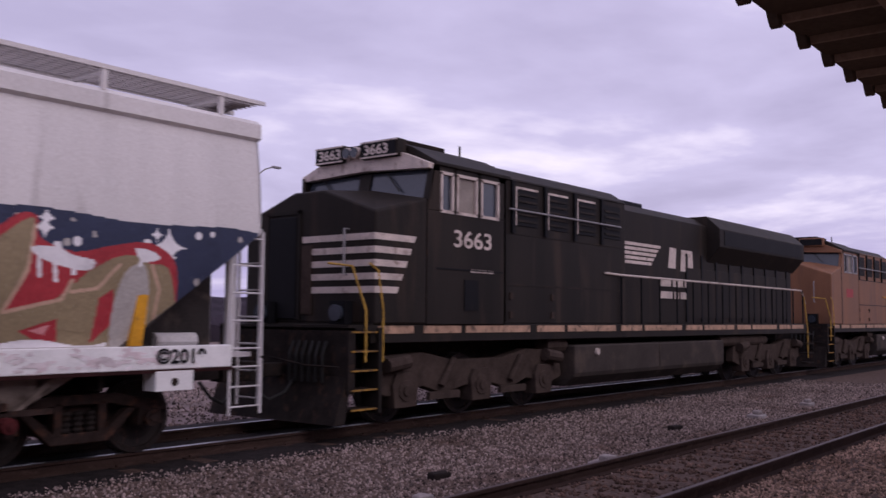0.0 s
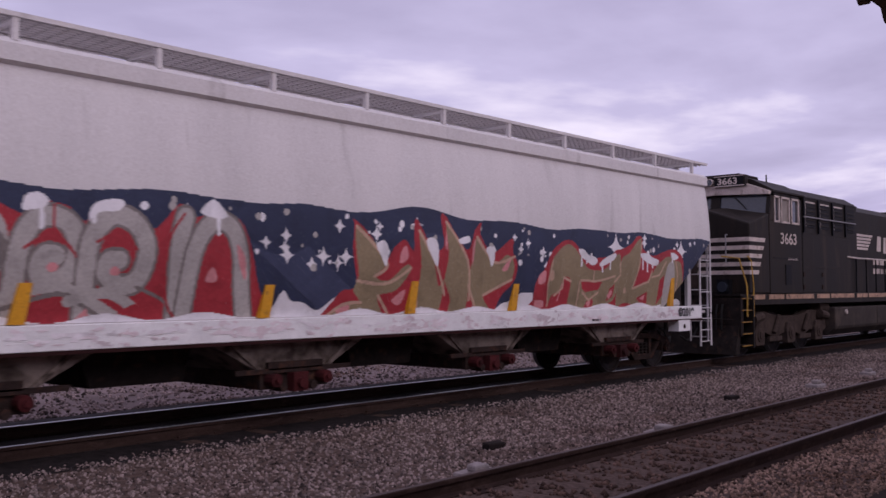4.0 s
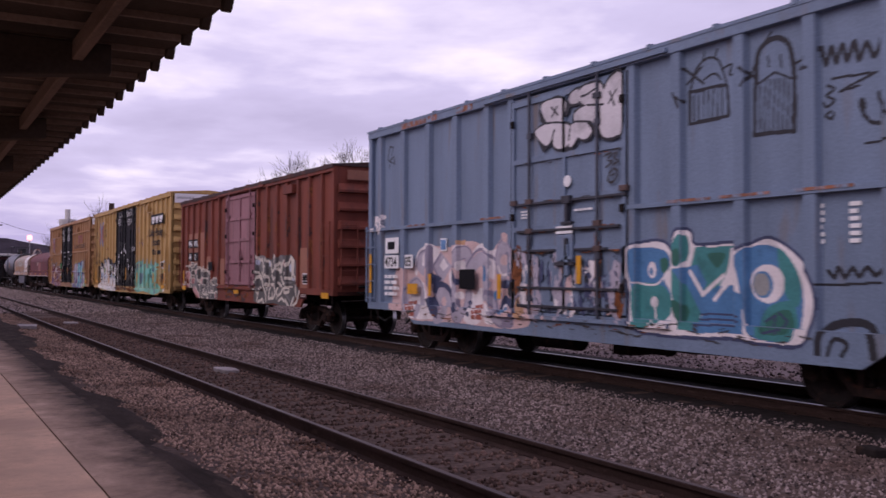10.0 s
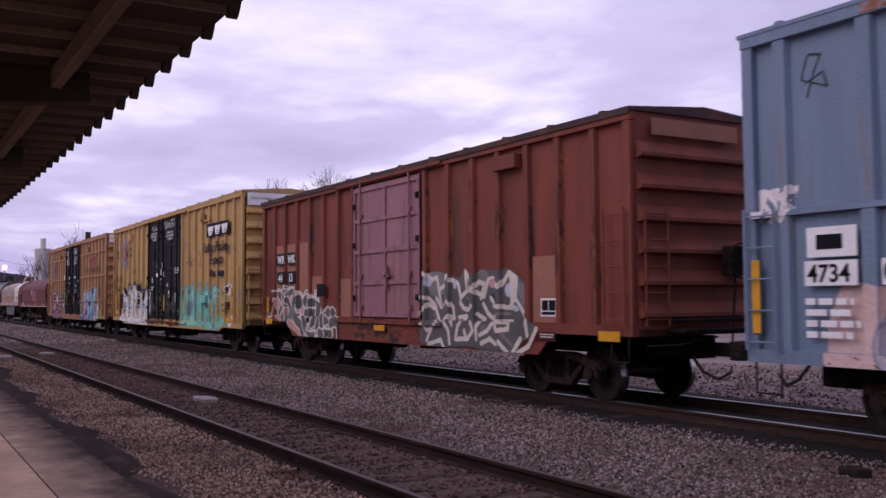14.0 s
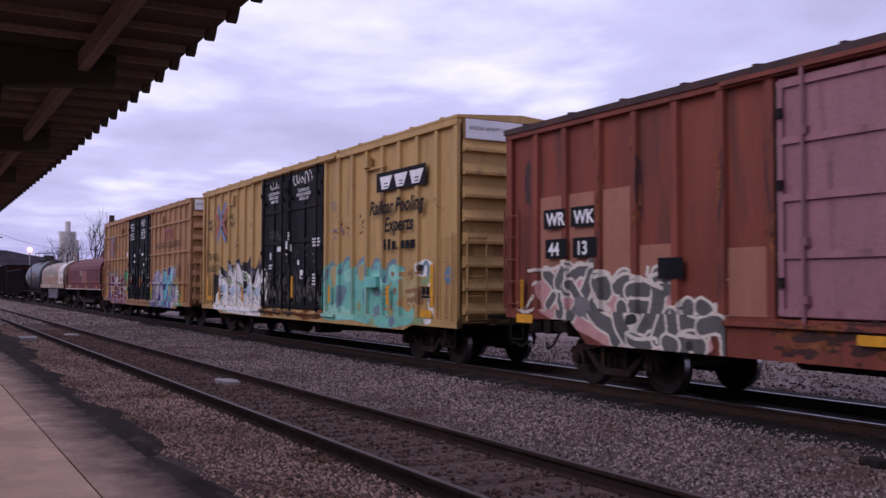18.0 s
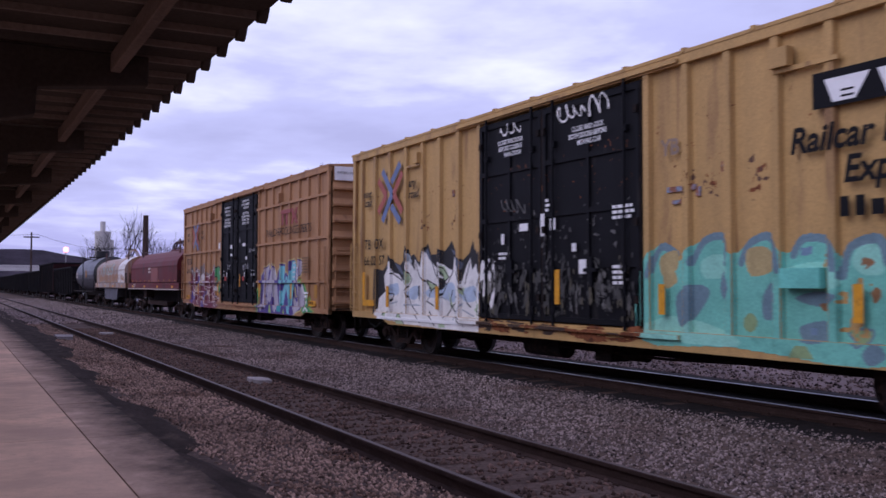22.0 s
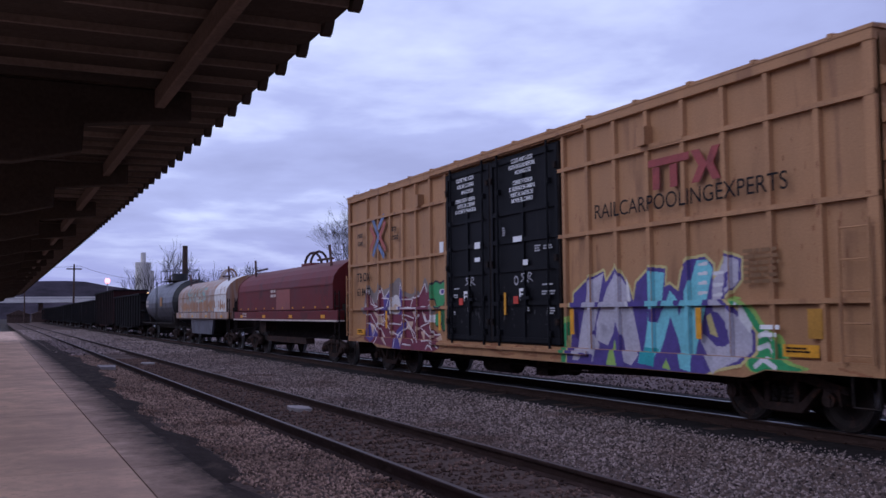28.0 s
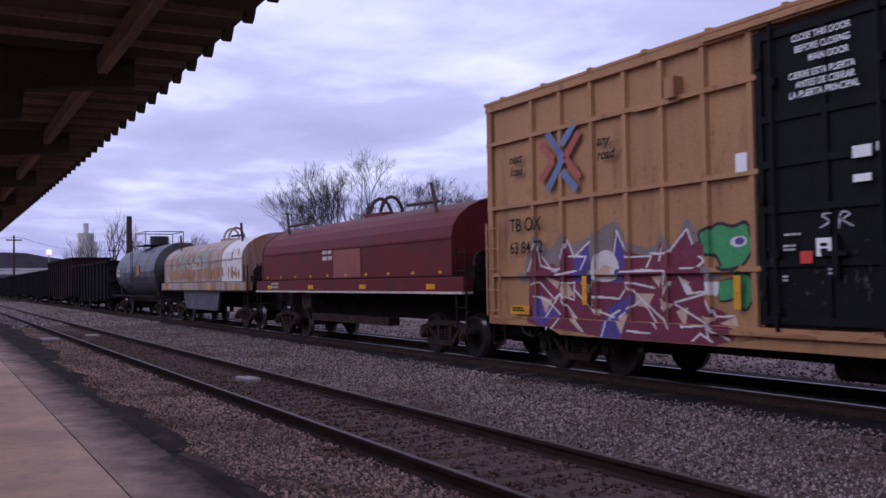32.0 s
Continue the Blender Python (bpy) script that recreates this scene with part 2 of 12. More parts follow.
STREAK = (1.6, 1.6, 0.25)
M = dict(
    blue=surface("blue_grey_car_paint", (0.150, 0.200, 0.280), 0.55, var=0.16, scale=1.1, stretch=STREAK, grime=(0.17, 0.15, 0.15), amount=0.22),
    blue_rust=surface("rust_on_blue_steel", (0.24, 0.10, 0.06), 0.8, var=0.5, scale=5, grime=(0.2, 0.27, 0.37), amount=0.5),
    red=surface("oxide_red_car_paint", (0.178, 0.045, 0.028), 0.68, var=0.28, scale=0.9, stretch=STREAK, grime=(0.11, 0.036, 0.027), amount=0.32),
    red_patch=surface("newer_oxide_red_patch", (0.30, 0.13, 0.085), 0.65, var=0.15, scale=1.5, stretch=STREAK),
    pink=surface("faded_pink_door_paint", (0.275, 0.130, 0.148), 0.65, var=0.18, scale=1.2, stretch=STREAK, grime=(0.16, 0.08, 0.08), amount=0.3),
    roof_rust=surface("weathered_roof_steel", (0.05, 0.03, 0.03), 0.8, var=0.4, scale=1.5, grime=(0.1, 0.04, 0.03), amount=0.4),
    yellow=surface("buff_yellow_car_paint", (0.435, 0.270, 0.100), 0.6, var=0.16, scale=1.0, stretch=STREAK, grime=(0.22, 0.12, 0.055), amount=0.27),
    yellow_b=surface("tan_orange_car_paint", (0.345, 0.183, 0.086), 0.62, var=0.14, scale=1.0, stretch=STREAK, grime=(0.20, 0.10, 0.052), amount=0.26),
    car_black=surface("black_door_paint", (0.008, 0.008, 0.010), 0.6, var=0.3, scale=1.5, stretch=STREAK, grime=(0.026, 0.023, 0.023), amount=0.16, spec=0.1),
    white=surface("white_stencil_paint", (0.75, 0.74, 0.74), 0.6, var=0.1, scale=3),
    lightgrey=surface("light_grey_hopper_paint", (0.62, 0.59, 0.58), 0.5, var=0.07, scale=0.8, stretch=STREAK, grime=(0.42, 0.39, 0.38), amount=0.18),
    hopper_end=surface("grey_hopper_end_paint", (0.56, 0.535, 0.54), 0.55, var=0.12, scale=1.0, stretch=STREAK, grime=(0.26, 0.22, 0.21), amount=0.28),
    under=surface("grimy_underframe_steel", (0.020, 0.016, 0.015), 0.8, var=0.4, scale=4, grime=(0.05, 0.03, 0.022), amount=0.3, spec=0.06),
    truck=surface("rusty_cast_truck_steel", (0.030, 0.020, 0.018), 0.8, var=0.45, scale=5, grime=(0.07, 0.034, 0.024), amount=0.35, spec=0.06),
    wheel=surface("dark_wheel_steel", (0.022, 0.016, 0.015), 0.7, metal=0.3, var=0.4, scale=5, grime=(0.06, 0.032, 0.025), amount=0.3),
    tread=surface("polished_wheel_tread", (0.45, 0.44, 0.44), 0.3, metal=1.0, var=0.1),
    gondola=surface("dark_oxide_gondola_paint", (0.062, 0.013, 0.014), 0.8, var=0.5, scale=1.1, stretch=STREAK, grime=(0.024, 0.013, 0.013), amount=0.45, spec=0.1),
    gondola_rib=surface("grimy_gondola_post_paint", (0.030, 0.011, 0.011), 0.85, var=0.4, scale=1.4, stretch=STREAK, spec=0.08),
    gondola_dark=surface("black_gondola_paint", (0.010, 0.009, 0.010), 0.85, var=0.4, scale=1.2, stretch=STREAK, grime=(0.024, 0.015, 0.013), amount=0.3, spec=0.06),
    loco=surface("black_locomotive_paint", (0.0185, 0.0150, 0.0132), 0.6, var=0.35, scale=0.8, stretch=STREAK, grime=(0.038, 0.027, 0.021), amount=0.32, spec=0.11),
    loco_truck=surface("brown_dusty_truck_casting", (0.052, 0.038, 0.033), 0.9, var=0.35, scale=4, grime=(0.062, 0.045, 0.038), amount=0.35, spec=0.05),
    loco_grey=surface("dusty_fuel_tank_paint", (0.046, 0.038, 0.035), 0.85, var=0.3, scale=1.2, grime=(0.075, 0.058, 0.05), amount=0.35, spec=0.08),
    tan=surface("dusty_white_sill_stripe", (0.40, 0.25, 0.17), 0.7, var=0.3, scale=4, grime=(0.12, 0.08, 0.06), amount=0.35),
    stripe=surface("dirty_white_stripe_paint", (0.52, 0.44, 0.40), 0.6, var=0.2, scale=3, grime=(0.25, 0.19, 0.16), amount=0.3),
    armour=surface("faded_armour_yellow_paint", (0.19, 0.088, 0.048), 0.6, var=0.2, scale=1.0, stretch=STREAK, grime=(0.14, 0.07, 0.045), amount=0.35),
    dirty_yellow=surface("grimy_step_yellow", (0.30, 0.16, 0.03), 0.7, var=0.35, scale=8, grime=(0.06, 0.04, 0.03), amount=0.45),
    safety=surface("safety_yellow_paint", (0.62, 0.29, 0.018), 0.55, var=0.15, scale=6, grime=(0.28, 0.13, 0.03), amount=0.25),
    teal=surface("teal_paint", (0.16, 0.50, 0.42), 0.55, var=0.14, scale=3),
    coil=surface("dark_red_hood_paint", (0.105, 0.010, 0.012), 0.6, var=0.25, scale=0.8, grime=(0.06, 0.014, 0.014), amount=0.3),
    coil_white=surface("dirty_white_hood_paint", (0.35, 0.295, 0.27), 0.6, var=0.2, scale=0.9, stretch=STREAK, grime=(0.27, 0.13, 0.07), amount=0.5),
    tank_grey=surface("grey_tank_paint", (0.085, 0.085, 0.105), 0.4, var=0.25, scale=0.7, grime=(0.03, 0.03, 0.033), amount=0.5),
    tank_black=surface("black_tank_paint", (0.02, 0.02, 0.022), 0.45, var=0.3, scale=1.5),
    rail_side=surface("rusted_rail_steel", (0.040, 0.024, 0.020), 0.85, var=0.3, scale=8, stretch=(0.3, 1, 1), grime=(0.065, 0.04, 0.033), amount=0.3, spec=0.08),
    rail_top=surface("dull_rail_head_steel", (0.085, 0.062, 0.058), 0.55, metal=0.4, var=0.25, scale=6, stretch=(0.1, 1, 1)),
    rail_shine=surface("polished_rail_head_steel", (0.40, 0.38, 0.40), 0.34, metal=1.0, var=0.1, scale=6, stretch=(0.1, 1, 1)),
    tie=surface("weathered_timber_tie", (0.075, 0.050, 0.042), 0.9, var=0.4, scale=3, stretch=(6, 1, 1), bump=0.5, grime=(0.034, 0.023, 0.020), amount=0.4, spec=0.05, fixed=True),
    ballast=surface("ballast_bed", (0.095, 0.066, 0.056), 0.95, var=0.5, scale=14, bump=1.0, fine=30, spec=0.05, fixed=True),
    stone=surface("crushed_ballast_stone", (0.190, 0.146, 0.135), 0.9, var=0.3, scale=0.35, fine=60, island=0.85, grime=(0.10, 0.062, 0.050), amount=0.32, spec=0.05),
    dirty_stone=surface("grimy_ballast_stone", (0.105, 0.066, 0.053), 0.9, var=0.3, scale=1.2, fine=60, island=0.6, spec=0.06),
    concrete=concrete_mat("stained_platform_concrete", (0.76, 0.505, 0.36), (0.50, 0.335, 0.25), 0.0),
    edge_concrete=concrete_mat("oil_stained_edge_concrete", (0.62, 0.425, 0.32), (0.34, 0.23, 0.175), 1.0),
    asphalt=surface("dark_stained_asphalt", (0.040, 0.029, 0.025), 0.95, var=0.55, scale=1.4, stretch=(0.7, 1.6, 1), fine=45, bump=0.8, grime=(0.10, 0.07, 0.056), amount=0.28, spec=0.04, fixed=True),
    # Near-black steel: the shade inside the open hopper end is in this colour.
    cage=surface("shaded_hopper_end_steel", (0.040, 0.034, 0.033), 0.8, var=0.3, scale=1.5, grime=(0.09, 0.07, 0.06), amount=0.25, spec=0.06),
    rail_yellow=surface("dull_handrail_yellow", (0.42, 0.25, 0.045), 0.6, var=0.3, scale=8, grime=(0.12, 0.08, 0.03), amount=0.3),
    tan_stone=surface("tan_crushed_stone", (0.275, 0.182, 0.138), 0.9, var=0.35, scale=0.5, fine=60, island=0.8, grime=(0.13, 0.075, 0.052), amount=0.38, spec=0.05),
    # Hopper grey darkened: shade below the overhanging end is in the colour.
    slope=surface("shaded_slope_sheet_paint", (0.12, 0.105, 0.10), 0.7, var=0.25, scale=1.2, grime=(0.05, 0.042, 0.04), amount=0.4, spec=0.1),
    bay=surface("beige_discharge_bay_paint", (0.20, 0.16, 0.14), 0.7, var=0.35, scale=2.0, grime=(0.05, 0.036, 0.030), amount=0.5, spec=0.1),
    grating=surface("grey_walkway_grating", (0.30, 0.275, 0.285), 0.7, var=0.1, scale=3, fine=120, bump=0.6),
    rust=surface("flaking_rust", (0.20, 0.075, 0.035), 0.85, var=0.5, scale=5, grime=(0.07, 0.03, 0.02), amount=0.4, spec=0.06),
    chunk=surface("pale_broken_concrete", (0.27, 0.235, 0.23), 0.9, var=0.3, scale=6, bump=0.6, fixed=True),
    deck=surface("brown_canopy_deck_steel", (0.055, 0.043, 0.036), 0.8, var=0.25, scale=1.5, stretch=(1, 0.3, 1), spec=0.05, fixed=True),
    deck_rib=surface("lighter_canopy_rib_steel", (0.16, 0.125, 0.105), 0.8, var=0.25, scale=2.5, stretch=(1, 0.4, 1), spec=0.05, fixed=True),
    timber=surface("brown_canopy_timber", (0.135, 0.10, 0.082), 0.8, var=0.25, scale=3, stretch=(0.3, 3, 3), spec=0.05, fixed=True),
    yard=surface("brown_yard_gravel", (0.19, 0.145, 0.138), 0.95, var=0.4, scale=0.35, fine=9, bump=0.5, grime=(0.12, 0.088, 0.08), amount=0.36, spec=0.04, fixed=True),
    # Dirty ballast with the shade under the cars mixed into its black.
    fouled=surface("shade_black_ballast", (0.022, 0.018, 0.018), 0.95, var=0.5, scale=10, bump=1.0, fine=26, spec=0.06, fixed=True),
    ground=surface("gravel_and_dirt_ground", (0.050, 0.041, 0.038), 0.95, var=0.35, scale=0.25, fine=12, bump=0.6, grime=(0.065, 0.052, 0.036), amount=0.3, spec=0.05, fixed=True),
    bark=surface("bare_tree_bark", (0.042, 0.033, 0.031), 0.9, var=0.35, scale=4, spec=0.05),
    hill=surface("wooded_hillside", (0.034, 0.027, 0.036), 0.95, var=0.6, scale=0.06, fine=0.6, bump=0.0, spec=0.05),
    brick=surface("brick_wall", (0.22, 0.10, 0.075), 0.85, var=0.25, scale=3),
    roofred=surface("red_metal_roof", (0.26, 0.032, 0.04), 0.5, var=0.12, scale=0.4, stretch=(6, 1, 1)),
    trim=surface("white_painted_trim", (0.72, 0.70, 0.72), 0.5, var=0.05),
    silo=surface("pale_silo_concrete", (0.56, 0.52, 0.49), 0.8, var=0.12, scale=0.3),
    pole=surface("galvanised_pole", (0.26, 0.25, 0.26), 0.5, metal=0.3, var=0.1),
    glass=surface("dark_cab_glass", (0.035, 0.042, 0.055), 0.1, var=0.05, scale=1, bump=0, spec=0.6),
    cabin=surface("pale_cab_interior", (0.22, 0.19, 0.17), 0.7, var=0.3, scale=2),
    rubber=surface("black_hose_rubber", (0.015, 0.015, 0.015), 0.7),
    lampglow=glow("lamp_glow", (1.0, 0.36, 0.34), 2.6),
    lampsmall=glow("amber_lamp_glow", (1.0, 0.5, 0.2), 4.0),
    marker=glow("red_marker_glow", (1.0, 0.12, 0.1), 10.0),
)
SPRAY = {}


def spray(rgb):
    if rgb not in SPRAY:
        SPRAY[rgb] = surface("spray_paint", rgb, 0.55, var=0.16, scale=1.6, fine=30, bump=0.05, grime=tuple(c * 0.72 for c in rgb), amount=0.3)
    return SPRAY[rgb]


# ---- mesh helpers ----
class Geo:
    """Vertices and faces that grow by simple solids."""

    def __init__(self):
        self.v, self.f, self.mi, self.cur = [], [], [], 0

    def add(self, vs, fs):
        k = len(self.v)
        self.v += vs
        self.f += [tuple(i + k for i in f) for f in fs]
        self.mi += [self.cur] * len(fs)
        return self

    def box(self, x0, x1, y0, y1, z0, z1):
        vs = [(x, y, z) for x in (x0, x1) for y in (y0, y1) for z in (z0, z1)]
        return self.add(vs, [(0, 1, 3, 2), (4, 6, 7, 5), (0, 4, 5, 1), (2, 3, 7, 6), (0, 2, 6, 4), (1, 5, 7, 3)])

    def prism(self, pts, axis, a, b):
        """A 2D outline pushed from a to b along an axis; the outline's pairs are the other two axes in order."""
        n = len(pts)
        put = {"x": lambda p, s: (s, p[0], p[1]), "y": lambda p, s: (p[0], s, p[1]), "z": lambda p, s: (p[0], p[1], s)}[axis]
        vs = [put(p, a) for p in pts] + [put(p, b) for p in pts]
        fs = [tuple(range(n)), tuple(range(2 * n - 1, n - 1, -1))] + [(i, i + n, (i + 1) % n + n, (i + 1) % n) for i in range(n)]
        return self.add(vs, fs)

    def cyl(self, p, q, r, n=10, r2=None, caps=True):
        p, q = Vector(p), Vector(q)
        d = (q - p).normalized()
        u = d.orthogonal().normalized()
        w = d.cross(u)
        r2 = r if r2 is None else r2
        vs = []
        for c, rad in ((p, r), (q, r2)):
            for i in range(n):
                a = 2 * math.pi * i / n
                vs.append(tuple(c + u * (rad * math.cos(a)) + w * (rad * math.sin(a))))
        fs = [(i, (i + 1) % n, (i + 1) % n + n, i + n) for i in range(n)]
        if caps:
            fs += [tuple(range(n - 1, -1, -1)), tuple(range(n, 2 * n))]
        return self.add(vs, fs)

    def tube(self, pts, r, n=6):
        """A bent rod: rings of n corners joined along the points."""
        P = [Vector(p) for p in pts]
        m = len(P)
        u = None
        vs = []
        for i in range(m):
            d = (P[min(i + 1, m - 1)] - P[max(i - 1, 0)]).normalized()
            u = d.orthogonal().normalized() if u is None else (u - d * u.dot(d)).normalized()
            w = d.cross(u)
            for k in range(n):
                a = 2 * math.pi * k / n
                vs.append(tuple(P[i] + u * (r * math.cos(a)) + w * (r * math.sin(a))))
        fs = [(i * n + k, i * n + (k + 1) % n, (i + 1) * n + (k + 1) % n, (i + 1) * n + k) for i in range(m - 1) for k in range(n)]
        fs += [tuple(range(n - 1, -1, -1)), tuple(range((m - 1) * n, m * n))]
        return self.add(vs, fs)

    def mesh(self, name, mats):
        me = bpy.data.meshes.new(name)
        me.from_pydata(self.v, [], self.f)
        for m in mats:
            me.materials.append(m)
        if len(mats) > 1:
            me.polygons.foreach_set("material_index", self.mi)
        bm = bmesh.new()
        bm.from_mesh(me)
        bmesh.ops.recalc_face_normals(bm, faces=bm.faces)
        bm.to_mesh(me)
        bm.free()
        me.update()
        return me


def part(name, geo, material, parent, label="", bevel=0.0, smooth=False):
    mats = material if isinstance(material, (list, tuple)) else [material]
    ob = new(name, geo.mesh(name, mats))
    ob.parent = parent
    if label:
        tagged(ob, label)
    if bevel:
        b = ob.modifiers.new("bevel", "BEVEL")
        b.width, b.segments, b.limit_method = bevel, 2, "ANGLE"
    if smooth:
        ob.data.polygons.foreach_set("use_smooth", [True] * len(ob.data.polygons))
    return ob


def again(ob, x=0.0, y=0.0, z=0.0, parent=None):
    """The same part once more on the same mesh, moved."""
    o = ob.copy()
    scene.collection.objects.link(o)
    o.parent = parent or ob.parent
    o.location = (ob.location[0] + x, ob.location[1] + y, ob.location[2] + z)
    return o


def thing(name, label, category, group="", kind="", at=(0, 0, 0)):
    e = new(name)
    e.location = at
    return tagged(e, label, category, group, kind)


def solid(name, geo, material, label, category="", group="", kind="", bevel=0.0):
    return tagged(part(name, geo, material, None, bevel=bevel), label, category, group, kind)


def lettering(name, words, size, x, y, z, material, parent, label="", bold=0.0, shear=0.0, width=1.0, align="LEFT"):
    """Flat lettering on a face that looks towards -y, its lower left corner at x, z."""
    c = bpy.data.curves.new(name, "FONT")
    c.body, c.size, c.offset, c.shear, c.align_x = words, size * 1.36, bold, shear, align
    tmp = bpy.data.objects.new(name, c)
    scene.collection.objects.link(tmp)
    dg = bpy.context.evaluated_depsgraph_get()
    me = bpy.data.meshes.new_from_object(tmp.evaluated_get(dg))
    bpy.data.objects.remove(tmp)
    me.materials.clear()
    me.materials.append(material)
    me.transform(Matrix.Diagonal((width, 1, 1, 1)))
    ob = new(name, me)
    ob.parent = parent
    ob.matrix_basis = pose(x, y, z, 90, 0, 0)
    if label:
        tagged(ob, label)
    return ob


def bars(name, rows, x, y, z, w, h, material, parent, label="", seed=1):
    """Writing that cannot be read: plain bars in rows, cut into words."""
    rng = random.Random(seed)
    for i in range(rows):
        zz = z - i * h * 1.7
        xx = x
        end = x + w * rng.uniform(0.8, 1.0)
        while xx < end - 0.03:
            l = min(rng.uniform(1.5, 4.0) * h, end - xx)
            part(name[:-1] if name.endswith("s") else name, Geo().box(xx, xx + l, y - 0.004, y, zz, zz + h), material, parent, label)
            xx += l + h * 0.6


# ---- painted pieces ----

class Side:
    """How far out a car's side stands at a place, and where its lower edge runs."""

    def __init__(self, out, floor, breaks=()):
        self.out, self.floor, self.breaks = out, floor, breaks

    def __call__(self, x, z):
        return self.out(x, z)


def curve(pts, closed):
    """Points along a smooth line through the given ones."""
    n = len(pts)
    if n < 3:
        return list(pts)
    P = np.array(pts, float)
    out = []
    for i in range(n if closed else n - 1):
        if closed:
            a, b, c, d = P[i - 1], P[i], P[(i + 1) % n], P[(i + 2) % n]
        else:
            a, b, c, d = P[max(i - 1, 0)], P[i], P[i + 1], P[min(i + 2, n - 1)]
        for u in (0.0, 0.25, 0.5, 0.75):
            q = 0.5 * (2 * b + (c - a) * u + (2 * a - 5 * b + 4 * c - d) * u * u + (3 * b - a - 3 * c + d) * u ** 3)
            out.append((float(q[0]), float(q[1])))
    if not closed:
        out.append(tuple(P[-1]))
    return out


class Canvas:
    """A painted picture on a car's side, worked out as small cells and then laid on the steel, over its posts."""

    def __init__(self, x0, x1, z0, z1, cell=0.014, seed=1, wave=0.012):
        self.x0, self.z0, self.c = x0, z0, cell
        self.nx, self.nz = int((x1 - x0) / cell), int((z1 - z0) / cell)
        self.a = np.zeros((self.nx, self.nz), int)
        X, Z = np.meshgrid((np.arange(self.nx) + 0.5) * cell + x0, (np.arange(self.nz) + 0.5) * cell + z0, indexing="ij")
        self.rng = np.random.RandomState(seed)
        # a wavering grid gives hand-drawn edges
        wob = np.zeros_like(X)
        for k in range(5):
            fx, fz, ph = self.rng.uniform(1.5, 9), self.rng.uniform(1.5, 9), self.rng.uniform(0, 6.3)
            wob += np.sin(X * fx + Z * fz + ph) * wave
        self.X, self.Z = X + wob, Z + np.roll(wob, 7, 0)

    def put(self, mask, k):
        self.a[mask] = k

    def near(self, pts, pad):
        """The block of cells round some points."""
        q = np.array(pts)
        lo, hi = q.min(0) - pad, q.max(0) + pad
        ia, ib = max(0, int((lo[0] - self.x0) / self.c)), max(0, int((hi[0] - self.x0) / self.c) + 1)
        ja, jb = max(0, int((lo[1] - self.z0) / self.c)), max(0, int((hi[1] - self.z0) / self.c) + 1)
        return np.s_[ia:ib, ja:jb]

    def shape(self, k, pts, soft=True):
        """A filled form through its corners, its edge rounded where soft."""
        if soft:
            pts = curve(pts, True)
        w = self.near(pts, 0.1)
        X, Z = self.X[w], self.Z[w]
        inside = np.zeros(X.shape, bool)
        for (xa, za), (xb, zb) in zip(pts, list(pts[1:]) + [pts[0]]):
            if za != zb:
                inside ^= ((za > Z) != (zb > Z)) & (X < (xb - xa) * (Z - za) / (zb - za) + xa)
        self.a[w][inside] = k

    def line(self, k, width, pts, soft=True):
        """A sprayed stroke of even width along its points."""
        if soft:
            pts = curve(pts, False)
        for (xa, za), (xb, zb) in zip(pts, pts[1:]):
            w = self.near([(xa, za), (xb, zb)], width + 0.1)
            X, Z = self.X[w], self.Z[w]
            lx, lz = xb - xa, zb - za
            t = np.clip(((X - xa) * lx + (Z - za) * lz) / max(lx * lx + lz * lz, 1e-9), 0, 1)
            self.a[w][np.hypot(X - xa - t * lx, Z - za - t * lz) < width / 2] = k

    def dist(self, pts):
        d = np.full_like(self.X, 1e9)
        for (xa, za), (xb, zb) in zip(pts, pts[1:]):
            lx, lz = xb - xa, zb - za
            t = np.clip(((self.X - xa) * lx + (self.Z - za) * lz) / max(lx * lx + lz * lz, 1e-9), 0, 1)
            d = np.minimum(d, np.hypot(self.X - xa - t * lx, self.Z - za - t * lz))
        return d

    def stroke(self, pts, w, k):
        self.put(self.dist(pts) < w / 2, k)

    def ring(self, x, z, rx, rz, w, k):
        q = np.hypot((self.X - x) / rx, (self.Z - z) / rz)
        self.put(np.abs(q - 1) * min(rx, rz) < w / 2, k)

    def disc(self, x, z, rx, rz, k):
        self.put(np.hypot((self.X - x) / rx, (self.Z - z) / rz) < 1, k)

    def star(self, x, z, r, k):
        d = np.abs(self.X - x) ** 0.5 + np.abs(self.Z - z) ** 0.5
        self.put(d < r ** 0.5, k)

    def letters(self, x0, x1, z0, z1, n, fills, line, glow_k=0, width=0.3, edge=0.05, shine=0, slant=0.1):
        """Interlocked throw-up forms: fat bent strokes with arrow ends and an outline."""
        r = self.rng
        w = (x1 - x0) / n
        forms = []
        for i in range(n):
            cx = x0 + (i + 0.5) * w
            bits = []
            for j in range(r.randint(2, 4)):
                kind = r.randint(0, 4)
                a, b = cx - w * 0.42, cx + w * 0.42
                hz = z1 - z0
